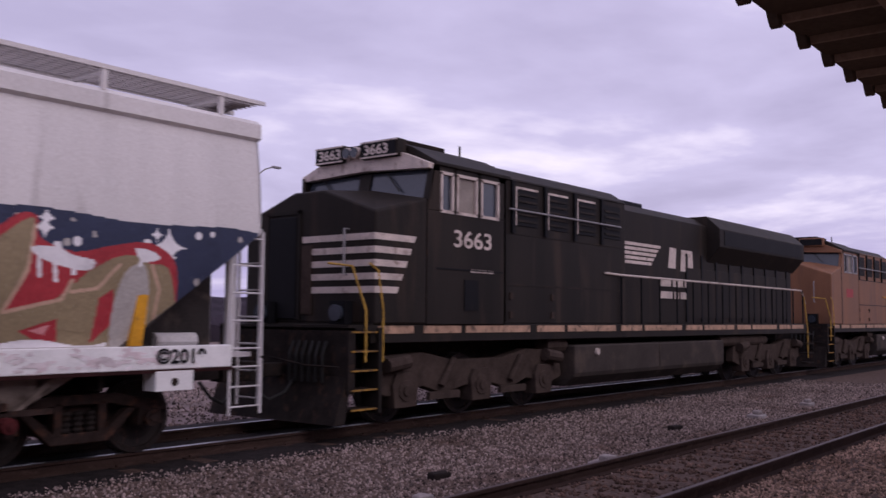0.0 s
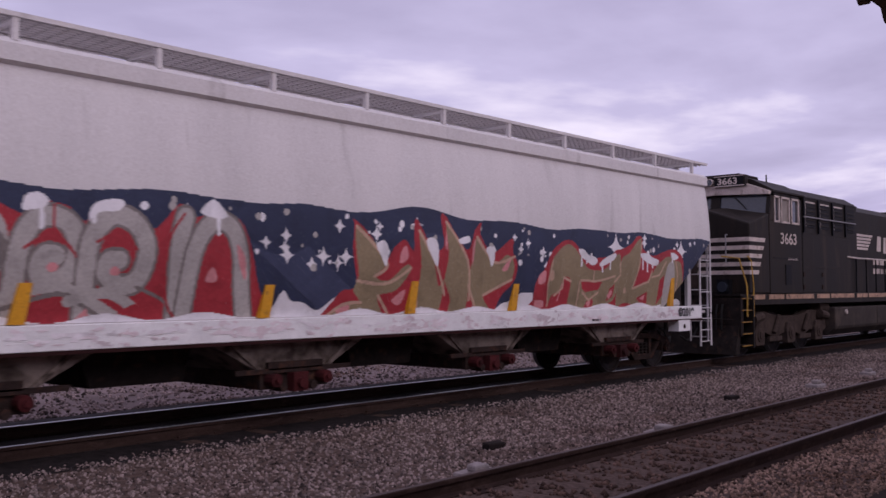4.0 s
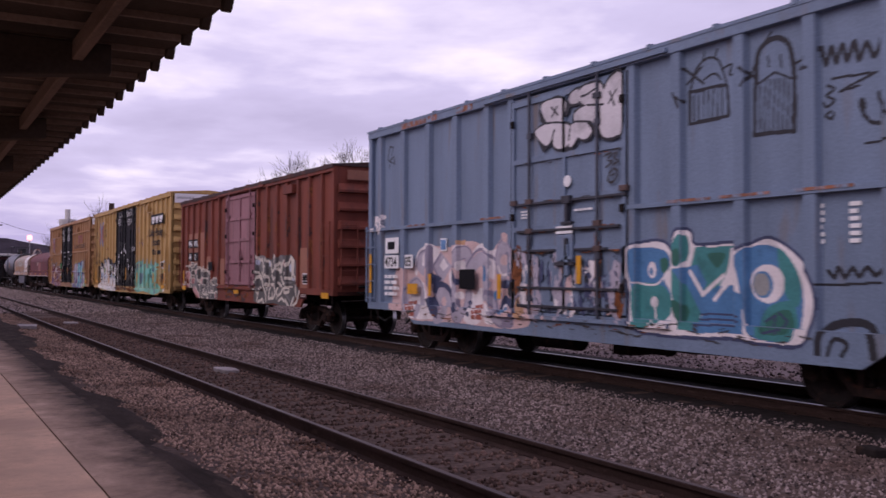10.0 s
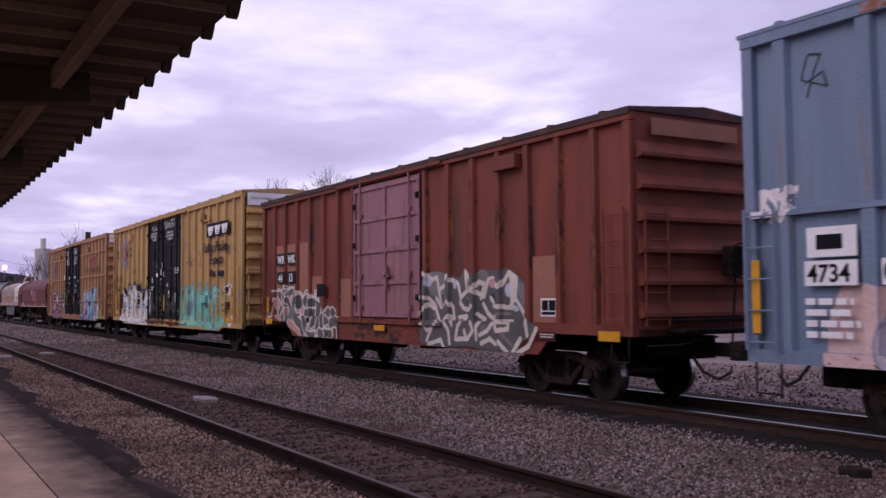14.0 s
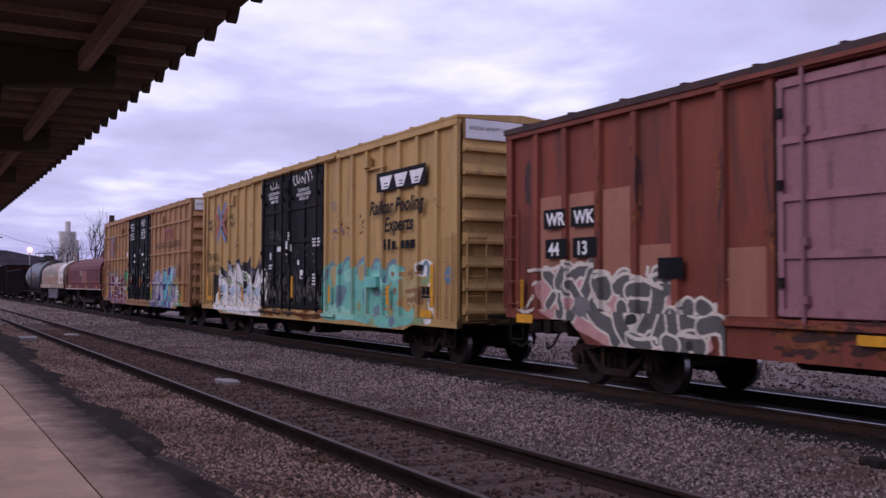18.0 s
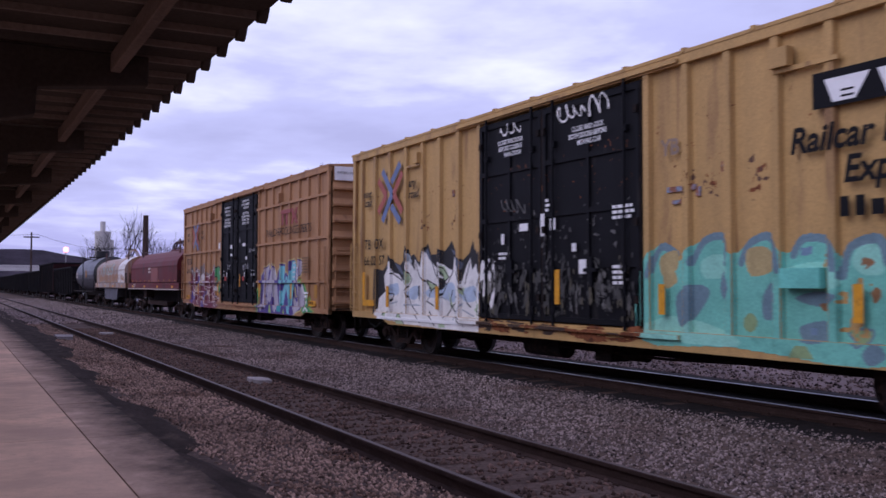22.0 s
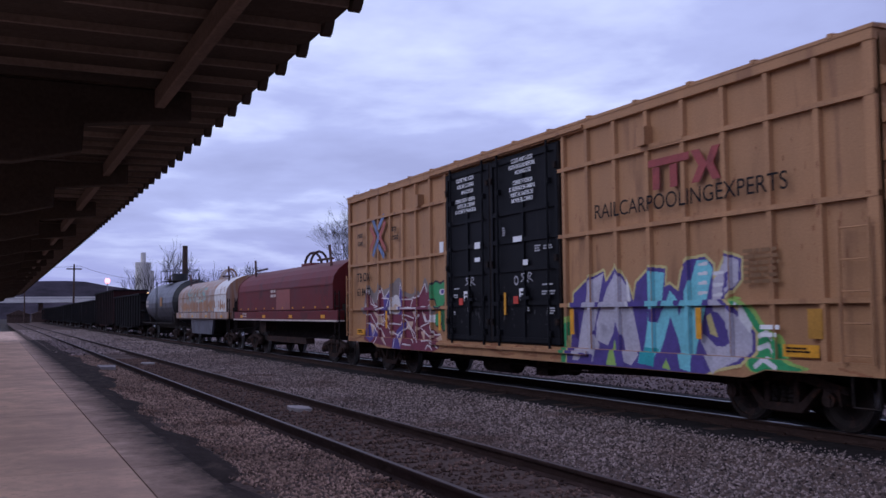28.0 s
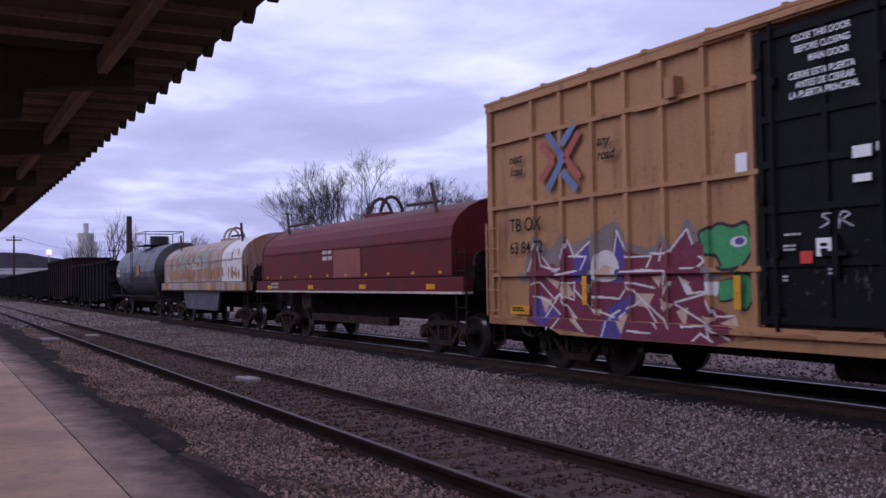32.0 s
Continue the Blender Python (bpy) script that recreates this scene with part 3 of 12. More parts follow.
                if kind == 0:
                    pts = [(a + w * r.uniform(0, 0.7), z0 + hz * r.uniform(0, 0.1)), (a + w * r.uniform(0.1, 0.8), z1 - hz * r.uniform(0, 0.15))]
                elif kind == 1:
                    pts = [(a, z0 + hz * 0.15), (a + w * 0.15, z1 - hz * 0.1), (b, z1 - hz * r.uniform(0.1, 0.35)), (a + w * 0.2, z0 + hz * 0.5)]
                elif kind == 2:
                    pts = [(b, z1 - hz * 0.12), (a, z1 - hz * 0.3), (b - w * 0.1, z0 + hz * 0.35), (a, z0 + hz * 0.05)]
                else:
                    pts = [(cx + w * 0.4 * math.cos(q), (z0 + z1) / 2 + hz * 0.36 * math.sin(q)) for q in np.linspace(r.uniform(0, 2), r.uniform(4.5, 7), 9)]
                bits.append([(p + slant * (q - z0), q) for p, q in pts])
            forms.append((bits, fills[i % len(fills)]))
        sw = width
        allp = [self.dist(p) for bits, _ in forms for p in bits]
        d = np.min(allp, axis=0)
        if glow_k:
            self.put(d < sw / 2 + edge * 3.0, glow_k)
        for bits, fk in forms:
            dd = np.min([self.dist(p) for p in bits], axis=0)
            self.put(dd < sw / 2 + edge, line)
            self.put(dd < sw / 2, fk)
            if shine:
                self.put((dd < sw * 0.16) & (self.Z > z0 + (z1 - z0) * 0.55), shine)
            for p in bits:
                self.put(np.abs(self.dist([p[0], p[-1]]) - sw * 0.62) < edge * 0.3, line)

    def field(self, pts, widths):
        """Distance to a curved, tapering stroke; below zero inside it."""
        n = 20
        t = np.linspace(0, 1, n)
        m = len(pts) - 1
        q = np.zeros((n, 2))
        for i, p in enumerate(pts):
            q += (math.comb(m, i) * t ** i * (1 - t) ** (m - i))[:, None] * np.array(p)
        r = np.interp(t, np.linspace(0, 1, len(widths)), widths)
        d = np.full_like(self.X, 1e9)
        for (a, b), rad in zip(q, r):
            d = np.minimum(d, np.hypot(self.X - a, self.Z - b) - rad)
        return d

    def wild(self, x0, x1, z0, z1, n, fills, line, back=0, spread=0.12, shine=0, inner=0, w=0.17, edge=0.035, round_=0.0, spikes=1.0):
        """Interlocking bladed letter forms with outline, cast mass behind, inner lines and highlights."""
        r = self.rng
        pitch, hz = (x1 - x0) / n, z1 - z0
        groups = []
        for i in range(n):
            cx = x0 + (i + 0.5) * pitch
            U = lambda u, v: (cx + (u + r.uniform(-0.07, 0.07)) * pitch, z0 + (v + r.uniform(-0.05, 0.05)) * hz)
            tip = 0.02 + 0.6 * round_ * w
            kind = r.randint(0, 5)
            if kind == 0:
                g = [([U(-0.45, 0.05), U(-0.5, 0.6), U(-0.15, 0.98)], [w, w, tip]), ([U(-0.3, 0.85), U(0.75, 0.95), U(0.3, 0.5), U(-0.3, 0.45)], [w * 0.7, w, tip]), ([U(-0.1, 0.5), U(0.4, 0.4), U(0.6, -0.02)], [w * 0.8, w, tip])]
            elif kind == 1:
                g = [([U(0.5, 0.92), U(-0.6, 1.1), U(-0.5, 0.5), U(0.3, 0.5)], [tip, w, w * 0.7]), ([U(-0.1, 0.55), U(0.8, 0.5), U(0.5, -0.1), U(-0.5, 0.08)], [w * 0.7, w, tip])]
            elif kind == 2:
                g = [([U(-0.4, 0.95), U(-0.3, 0.5), U(-0.35, 0.03)], [tip, w, w * 0.8]), ([U(0.45, 1.0), U(0.1, 0.6), U(-0.35, 0.45)], [tip, w, w * 0.5]), ([U(-0.3, 0.5), U(0.2, 0.4), U(0.55, 0.0)], [w * 0.5, w, tip])]
            elif kind == 3:
                g = [([U(-0.5, 0.02), U(-0.2, 0.7), U(0.0, 0.98)], [tip, w, w * 0.8]), ([U(0.0, 0.98), U(0.25, 0.6), U(0.5, 0.02)], [w * 0.8, w, tip]), ([U(-0.4, 0.35), U(0.0, 0.45), U(0.55, 0.3)], [tip, w * 0.6, tip])]
            else:
                g = [([U(-0.35, 0.95), U(-0.65, 0.2), U(0.0, -0.05), U(0.4, 0.3)], [tip, w, w]), ([U(0.35, 1.0), U(0.5, 0.5), U(0.35, 0.1)], [tip, w, w * 0.7])]
            if r.uniform() < spikes * 0.6:
                g.append(([U(0.2, 0.75), U(0.5, 0.9), U(0.55, 1.12)], [w * 0.5, w * 0.35, 0.01]))
            groups.append((g, fills[i % len(fills)]))
        fields = [[self.field(p, q) for p, q in g] for g, _ in groups]
        if back:
            self.put(np.min([np.min(f, axis=0) for f in fields], axis=0) < spread, back)
        order = list(range(n))
        r.shuffle(order)
        for i in order:
            for f in fields[i]:
                self.put(f < edge, line)
            for f in fields[i]:
                self.put(f < 0, groups[i][1])
            for f in fields[i]:
                if inner:
                    self.put((f < -w * 0.45) & (np.sin(self.X * 3.1 + self.Z * 4.2 + i) > 0.1), inner)
                if shine:
                    self.put((np.abs(f + w * 0.3) < 0.016) & (np.sin(self.X * 5 - self.Z * 6 + i) > 0.0), shine)
                self.put(np.abs(f - edge * 0.4) < edge * 0.5, line)

    def looping(self, x0, x1, z0, z1, loops, w, k):
        """A loose looping handwritten tag."""
        t = np.linspace(0, loops * 2 * math.pi, loops * 9)
        r = self.rng
        zc, a = (z0 + z1) / 2, (z1 - z0) / 2
        amp = np.interp(t, np.linspace(0, t[-1], loops * 2 + 1), r.uniform(0.35, 1.0, loops * 2 + 1))
        pts = [(x0 + (x1 - x0) * (q / t[-1]) + 0.6 * a * math.cos(q * 1.07) * am, zc + a * am * math.sin(q)) for q, am in zip(t, amp)]
        self.stroke(pts, w, k)

    def noise(self, fx, fz):
        """Cloudy values from random grids at three sizes."""
        out = np.zeros_like(self.X)
        for o in range(3):
            u, v = (self.X - self.x0) * fx * 2 ** o, (self.Z - self.z0) * fz * 2 ** o
            u, v = u - u.min(), v - v.min()
            g = self.rng.uniform(0, 1, (int(u.max()) + 2, int(v.max()) + 2))
            i, j = u.astype(int), v.astype(int)
            a, b = u - i, v - j
            a, b = a * a * (3 - 2 * a), b * b * (3 - 2 * b)
            n = g[i, j] * (1 - a) * (1 - b) + g[i + 1, j] * a * (1 - b) + g[i, j + 1] * (1 - a) * b + g[i + 1, j + 1] * a * b
            out += n * 0.55 ** o
        return out

    def streaks(self, x0, x1, z0, z1, n, k, size=(0.02, 0.06), tall=(0.05, 0.25)):
        """Worn, rusted or smeared patches of about a size, thinning out towards the edges of their field."""
        ks = [k] if isinstance(k, int) else list(k)
        rx, rz = sum(size) / 2, sum(tall) / 2
        box = (self.X > x0) & (self.X < x1) & (self.Z > z0) & (self.Z < z1)
        if not box.any():
            return
        cover = min(0.6, n * math.pi * rx * rz / ((x1 - x0) * (z1 - z0)))
        for q in sorted(set(ks)):
            f = self.noise(0.35 / rx, 0.35 / rz)
            f = f - 0.5 * np.abs((self.Z - z0) / (z1 - z0) * 2 - 1) ** 3
            cut = np.quantile(f[box], 1 - cover * ks.count(q) / len(ks))
            self.put(box & (f > cut), q)

    def lay(self, name, parent, colours, depth, side=-1.0, lift=0.004, label="", limit=0.35):
        g = Geo()
        c, step = self.c, max(1, int(limit / self.c))
        stops = set()
        if isinstance(depth, Side):
            stops = {int(math.ceil((z - self.z0) / c - 0.5)) for z in depth.breaks}
            low = np.array([depth.floor(self.x0 + (i + 0.5) * c) for i in range(self.nx)])
            zz = (np.arange(self.nz) + 0.5) * c + self.z0
            self.a[zz[None, :] < low[:, None] + 0.01] = 0
        for i in range(self.nx):
            xa, xb = self.x0 + i * c, self.x0 + (i + 1) * c
            col, j = self.a[i], 0
            while j < self.nz:
                k, s = col[j], j
                while j < self.nz and col[j] == k and j - s < step and (j == s or j not in stops):
                    j += 1
                if k:
                    za, zb = self.z0 + s * c, self.z0 + j * c
                    g.cur = int(k) - 1
                    e, m = 0.0005, c / 2
                    q = [(x, side * (depth(x + w, z) + lift), zz) for x, w, z, zz in ((xa, e, za + m, za), (xb, -e, za + m, za), (xb, -e, zb - m, zb), (xa, e, zb - m, zb))]
                    g.add(q, [(0, 1, 2, 3)])
        me = bpy.data.meshes.new(name)
        me.from_pydata(g.v, [], g.f)
        for q in colours:
            me.materials.append(q)
        me.polygons.foreach_set("material_index", g.mi)
        ob = new(name, me)
        ob.parent = parent
        if name in ("rust_layer", "sill_rust", "door_grime", "paint_wear", "sill_spatter"):
            return tagged(ob, label, kind="stuff")
        return tagged(ob, label) if label else ob


# ---- running gear ----
WHEELS = []      # (wheelset, x on its car, radius)
CARS = []        # (car, x of its middle when the run starts, half its wheelbase)


def wheelset(parent, x, r, half=0.75):
    g = Geo().cyl((0, -half - 0.25, 0), (0, half + 0.25, 0), 0.075, 12)
    ws = part("wheelset", g, M["wheel"], parent)
    ws.location = (x, 0, r)
    w = Geo()
    n = 28
    prof = [(0.0, 0.13), (0.09, 0.13), (0.09, 0.045), (0.30 * 2.2 * r, 0.035), (0.84 * r, 0.05), (0.86 * r, 0.07), (r, 0.065), (r + 0.004, -0.05), (r + 0.028, -0.055), (r + 0.028, -0.075), (0.85 * r, -0.075), (0.83 * r, -0.03), (0.2, -0.02), (0.12, -0.1), (0.0, -0.1)]
    for k in range(n):
        a0, a1 = 2 * math.pi * k / n, 2 * math.pi * (k + 1) / n
        for i, ((ra, ya), (rb, yb)) in enumerate(zip(prof, prof[1:])):
            w.cur = 1 if i in (6,) else 0
            q = [(ra * math.sin(a0), -ya, ra * math.cos(a0)), (rb * math.sin(a0), -yb, rb * math.cos(a0)), (rb * math.sin(a1), -yb, rb * math.cos(a1)), (ra * math.sin(a1), -ya, ra * math.cos(a1))]
            if ra == 0:
                q = q[1:]
                w.add(q, [(0, 1, 2)])
            elif rb == 0:
                w.add(q[:2] + q[3:], [(0, 1, 2)])
            else:
                w.add(q, [(0, 1, 2, 3)])
    w.cur = 0
    for k in range(3):
        a = k * 2.094
        w.cyl((0.05 * math.sin(a), -0.12, 0.05 * math.cos(a)), (0.05 * math.sin(a), -0.145, 0.05 * math.cos(a)), 0.014, 6)
    near = part("wheel", w, [M["wheel"], M["tread"]], ws)
    near.location = (0, -half, 0)
    far = again(near)
    far.matrix_basis = pose(0, half, 0, 0, 0, 180)
    WHEELS.append((ws, x, r))
    return ws


def freight_truck(car, x, base=1.78, r=0.44, look_mat=None):
    """A three-piece truck: two cast side frames with springs, a bolster, bearing caps, brake beam."""
    mt = look_mat or M["truck"]
    b = base / 2
    t = Geo()
    t.box(-0.2, 0.2, -0.95, 0.95, 0.42, 0.66)
    t.cyl((0, 0, 0.6), (0, 0, 0.84), 0.22, 12)
    for sx in (-1, 1):
        t.box(sx * 0.35 - 0.05, sx * 0.35 + 0.05, -0.8, 0.8, 0.3, 0.42)
    truck = part("truck", t, mt, car)
    truck.location = (x, 0, 0)
    f = Geo()
    y0, y1 = -0.07, 0.07
    f.prism([(-b - 0.26, 0.50), (-b - 0.2, 0.62), (-b * 0.45, 0.76), (b * 0.45, 0.76), (b + 0.2, 0.62), (b + 0.26, 0.50), (b + 0.12, 0.53), (b - 0.15, 0.56), (b * 0.42, 0.64), (-b * 0.42, 0.64), (-b + 0.15, 0.56), (-b - 0.12, 0.53)], "y", y0, y1)
    f.prism([(-b + 0.17, 0.57), (-b * 0.40, 0.21), (b * 0.40, 0.21), (b - 0.17, 0.57), (b - 0.30, 0.57), (b * 0.34, 0.33), (-b * 0.34, 0.33), (-b + 0.30, 0.57)], "y", y0, y1)
    for sx in (-1, 1):
        f.box(sx * 0.27 - 0.05, sx * 0.27 + 0.05, y0, y1, 0.3, 0.68)
        f.prism([(sx * b - 0.17, 0.36), (sx * b - 0.14, 0.58), (sx * b + 0.14, 0.58), (sx * b + 0.17, 0.36), (sx * b + 0.11, 0.36), (sx * b + 0.09, 0.50), (sx * b - 0.09, 0.50), (sx * b - 0.11, 0.36)], "y", y0 - 0.02, y1 + 0.02)
    frame_ob = part("side_frame", f, mt, truck, bevel=0.012)
    frame_ob.location = (0, -1.0, 0)
    fa = again(frame_ob)
    fa.location = (0, 1.0, 0)
    sp = Geo()
    n, rings = 10, 9
    vs = [(0.065 * (1.0 if k % 2 else 0.74) * math.cos(2 * math.pi * i / n), 0.065 * (1.0 if k % 2 else 0.74) * math.sin(2 * math.pi * i / n), 0.33 + k * 0.03) for k in range(rings) for i in range(n)]
    sp.add(vs, [(k * n + i, k * n + (i + 1) % n, (k + 1) * n + (i + 1) % n, (k + 1) * n + i) for k in range(rings - 1) for i in range(n)])
    s = part("spring", sp, M["under"], truck)
    s.location = (-0.15, -1.0, 0)
    again(s, x=0.15)
    again(s, x=0.3)
    for sx in (-1, 1):
        c = Geo().cyl((0, 0, 0), (0, -0.11, 0), 0.10, 14).cyl((0, -0.11, 0), (0, -0.13, 0), 0.055, 8)
        for k in range(3):
            a = k * 2.094 + 0.5
            c.cyl((0.065 * math.sin(a), -0.11, 0.065 * math.cos(a)), (0.065 * math.sin(a), -0.128, 0.065 * math.cos(a)), 0.014, 6)
        cap = part("bearing_cap", c, mt, truck)
        cap.location = (sx * b, -1.04, r)
        wheelset(car, x + sx * b, r)
    return truck


def coupler(car, x, way, z=0.86):
    g = Geo()
    g.box(min(x, x + way * 0.55), max(x, x + way * 0.55), -0.09, 0.09, z - 0.1, z + 0.1)
    e = x + way * 0.55
    g.prism([(e, -0.16), (e + way * 0.16, -0.2), (e + way * 0.28, -0.08), (e + way * 0.16, 0.0), (e + way * 0.26, 0.12), (e + way * 0.1, 0.2), (e, 0.14)], "z", z - 0.14, z + 0.14)
    part("coupler", g, M["under"], car, bevel=0.015)
    h = Geo().tube([(x, -0.35, z - 0.1), (x + way * 0.2, -0.34, z - 0.32), (x + way * 0.45, -0.28, z - 0.42), (x + way * 0.62, -0.2, z - 0.3)], 0.025, 6)
    part("air_hose", h, M["rubber"], car)
    lv = Geo().tube([(x + way * 0.1, -1.35, z + 0.08), (x + way * 0.3, -0.9, z + 0.1), (x + way * 0.32, -0.15, z + 0.2)], 0.016, 5)
    part("uncoupling_lever", lv, M["under"], car)


def ladder(car, x, y, z0, z1, rungs, width=0.42, material=None, along="x", name="ladder"):
    """Two stiles and rungs that stand off a face; along says which way the rungs run."""
    m = material
    off = 0.07
    if along == "x":
        P = lambda u, d, z: (x + u, y - d, z)
    else:
        P = lambda u, d, z: (x + d, y + u, z)
    g = Geo()
    for u in (0, width):
        g.cyl(P(u, off, z0), P(u, off, z1), 0.022, 6)
    ld = part(name, g, m, car)
    rg = Geo().cyl(P(0, off, 0), P(width, off, 0), 0.012, 6)
    first = part("rung", rg, m, ld)
    first.location = (0, 0, z0 + 0.1)
    for k in range(1, rungs):
        again(first, z=k * (z1 - z0 - 0.2) / max(1, rungs - 1))
    return ld


def car_root(name, label, xa, xb, half_base, group="cars of the freight train", category="freight car"):
    c = thing(name, label, category, group)
    mid = (xa + xb) / 2
    c.location = (mid, YM, 0)
    CARS.append((c, mid, half_base))
    return c, (xb - xa) / 2


def step_stirrup(car, x, y, z0, material):
    g = Geo().tube([(x, y, z0), (x, y, z0 - 0.38), (x + 0.38, y, z0 - 0.38), (x + 0.38, y, z0)], 0.016, 6)
    part("sill_step", g, material, car)


def underframe(car, h, z, wide=0.25, gear=True):
    g = Geo().box(-h + 0.1, h - 0.1, -wide, wide, z - 0.35, z)
    for k in range(7):
        x = -h * 0.7 + k * h * 1.4 / 6
        g.box(x - 0.06, x + 0.06, -1.35, 1.35, z - 0.16, z)
    part("underframe", g, M["under"], car)
    if gear:
        a = Geo().cyl((-1.9, -0.75, z - 0.3), (-0.7, -0.75, z - 0.3), 0.2, 14).box(-2.0, -0.6, -0.8, -0.7, z - 0.14, z)
        part("air_reservoir", a, M["under"], car)
        b = Geo().cyl((0.9, -0.7, z - 0.28), (1.5, -0.7, z - 0.28), 0.14, 12).box(0.4, 0.85, -0.95, -0.55, z - 0.45, z - 0.1)
        part("brake_cylinder", b, M["under"], car)
        p = Geo().tube([(-h * 0.6, -0.9, z - 0.2), (-2.2, -0.9, z - 0.25), (2.2, -0.95, z - 0.3), (h * 0.6, -0.85, z - 0.2)], 0.025, 5)
        part("brake_pipe", p, M["under"], car)


# ---- box cars ----
def box_car(name, label, xa, xb, z0, z1, paint, ribs, rib_w, rib_d, doors, door_paint, belts=(), roof=None, end_rows=6, end_paint=None, truck_in=2.4, notch=0.25, sill=None, hi=0.0, inset_door=0.03, stiff=None, rods=(0.13, 0.87), gear=None):
    """Steel box car. ribs: x of the outside posts from the middle; doors: (x0, x1) of each leaf; belts: heights of flat side rails."""
    car, h = car_root(name, label, xa, xb, (xb - xa) / 2 - truck_in)
    yo = 1.53                      # outer face of the posts
    yp = yo - rib_d                # side sheet
    d0, d1 = min(d[0] for d in doors), max(d[1] for d in doors)
    for a, b in ((-h, d0), (d1, h)):
        part("side_sheet", Geo().box(a, b, -yp, -yp + 0.05, z0, z1 - 0.06), paint, car)
    part("door_backing", Geo().box(d0, d1, -yp + 0.05, -yp + 0.1, z0, z1 - 0.06), paint, car)
    part("far_side_sheet", Geo().box(-h, h, yp - 0.05, yp, z0, z1 - 0.06), paint, car)
    part("floor_and_sill", Geo().box(-h, h, -yp + 0.05, yp - 0.05, z0, z0 + 0.1), M["under"], car)
    part("side_sill", Geo().box(-h, h, -yo - 0.006, -yp, z0, z0 + 0.16).prism([(-h + 1.9, z0), (-h + 2.3, z0 - notch), (h - 2.3, z0 - notch), (h - 1.9, z0)], "y", -yo - 0.006, -yo + 0.04), sill or paint, car)
    part("top_chord", Geo().box(-h - 0.01, h + 0.01, -yo - 0.02, -yp + 0.02, z1 - 0.16, z1), paint, car, bevel=0.012)
    posts = [r for r in ribs if not d0 - 0.05 < r < d1 + 0.05]
    pg = Geo().prism([(-rib_w / 2, -yp), (-rib_w * 0.36, -yo), (rib_w * 0.36, -yo), (rib_w / 2, -yp)], "z", z0 + 0.16, z1 - 0.16)
    first = part("side_post", pg, paint, car)
    first.location = (posts[0], 0, 0)
    for r in posts[1:]:
        again(first, x=r - posts[0])
    for zb in belts:
        for a, b in ((-h, d0), (d1, h)):
            part("side_belt", Geo().box(a, b, -yo - 0.012, -yp, zb - 0.035, zb + 0.035), paint, car)
    for x in (-h, h):
        part("corner_post", Geo().box(min(x, x - math.copysign(0.16, x)), max(x, x - math.copysign(0.16, x)), -yo - 0.004, -yp, z0, z1), paint, car, bevel=0.01)
    # ends with pressed horizontal ribs
    ep = end_paint or paint
    for sgn in (-1, 1):
        x = sgn * h
        part("end_sheet", Geo().box(min(x, x - sgn * 0.06), max(x, x - sgn * 0.06), -yp, yp, z0, z1), ep, car)
        step = (z1 - z0 - 0.5) / end_rows
        eg = Geo().prism([(x, -step * 0.20), (x + sgn * 0.12, -step * 0.14), (x + sgn * 0.12, -step * 0.02), (x, step * 0.34)], "y", -yp + 0.04, yp - 0.04)
        e1 = part("end_rib", eg, ep, car)
        e1.location = (0, 0, z0 + 0.35)
        for k in range(1, end_rows):
            again(e1, z=k * step)
        coupler(car, x, sgn)
    # roof
    rg = Geo().prism([(-yo - 0.03, z1 - 0.02), (-yo - 0.03, z1 + 0.03), (0, z1 + 0.14 + hi), (yo + 0.03, z1 + 0.03), (yo + 0.03, z1 - 0.02)], "x", -h - 0.04, h + 0.04)
    part("roof", rg, roof or paint, car)
    if roof:
        part("roof_edge", Geo().box(-h - 0.03, h + 0.03, -yo - 0.045, -yo - 0.02, z1 - 0.07, z1 + 0.03), roof, car)
    seam = Geo().prism([(-yo - 0.04, z1 + 0.0), (-yo - 0.04, z1 + 0.06), (0, z1 + 0.17 + hi), (yo + 0.03, z1 + 0.06), (yo + 0.03, z1 + 0.0), (0, z1 + 0.1 + hi)], "x", -0.04, 0.04)
    s1 = part("roof_seam", seam, roof or paint, car)
    n = int(2 * h / 1.25)
    s1.location = (-h + 0.6, 0, 0)
    for k in range(1, n):
        again(s1, x=k * (2 * h - 1.2) / (n - 1))
    # doors
    leaves = []
    for a, b in doors:
        yd = yo + inset_door
        g = Geo().box(a, b, -yd + 0.05, -yp + 0.04, z0 + 0.18, z1 - 0.2)
        leaf = part("door", g, door_paint, car)
        for zz in stiff or np.linspace(z0 + 0.24, z1 - 0.28, 5):
            part("door_stiffener", Geo().box(a, b, -yd + 0.012, -yd + 0.05, zz - 0.045, zz + 0.045), door_paint, leaf)
        for xx in (a + 0.05, (a + b) / 2, b - 0.05):
            part("door_frame_bar", Geo().box(xx - 0.04, xx + 0.04, -yd + 0.008, -yd + 0.05, z0 + 0.2, z1 - 0.24), door_paint, leaf)
        for q in rods:
            xx = a + (b - a) * q
            rod = Geo().cyl((xx, -yd - 0.015, z0 + 0.12), (xx, -yd - 0.015, z1 - 0.1), 0.026, 8)
            for zz in (z0 + 0.4, z0 + 1.1, z1 - 0.9):
                rod.box(xx - 0.06, xx + 0.06, -yd - 0.03, -yd + 0.05, zz - 0.05, zz + 0.05)
            part("lock_rod", rod, gear or door_paint, leaf)
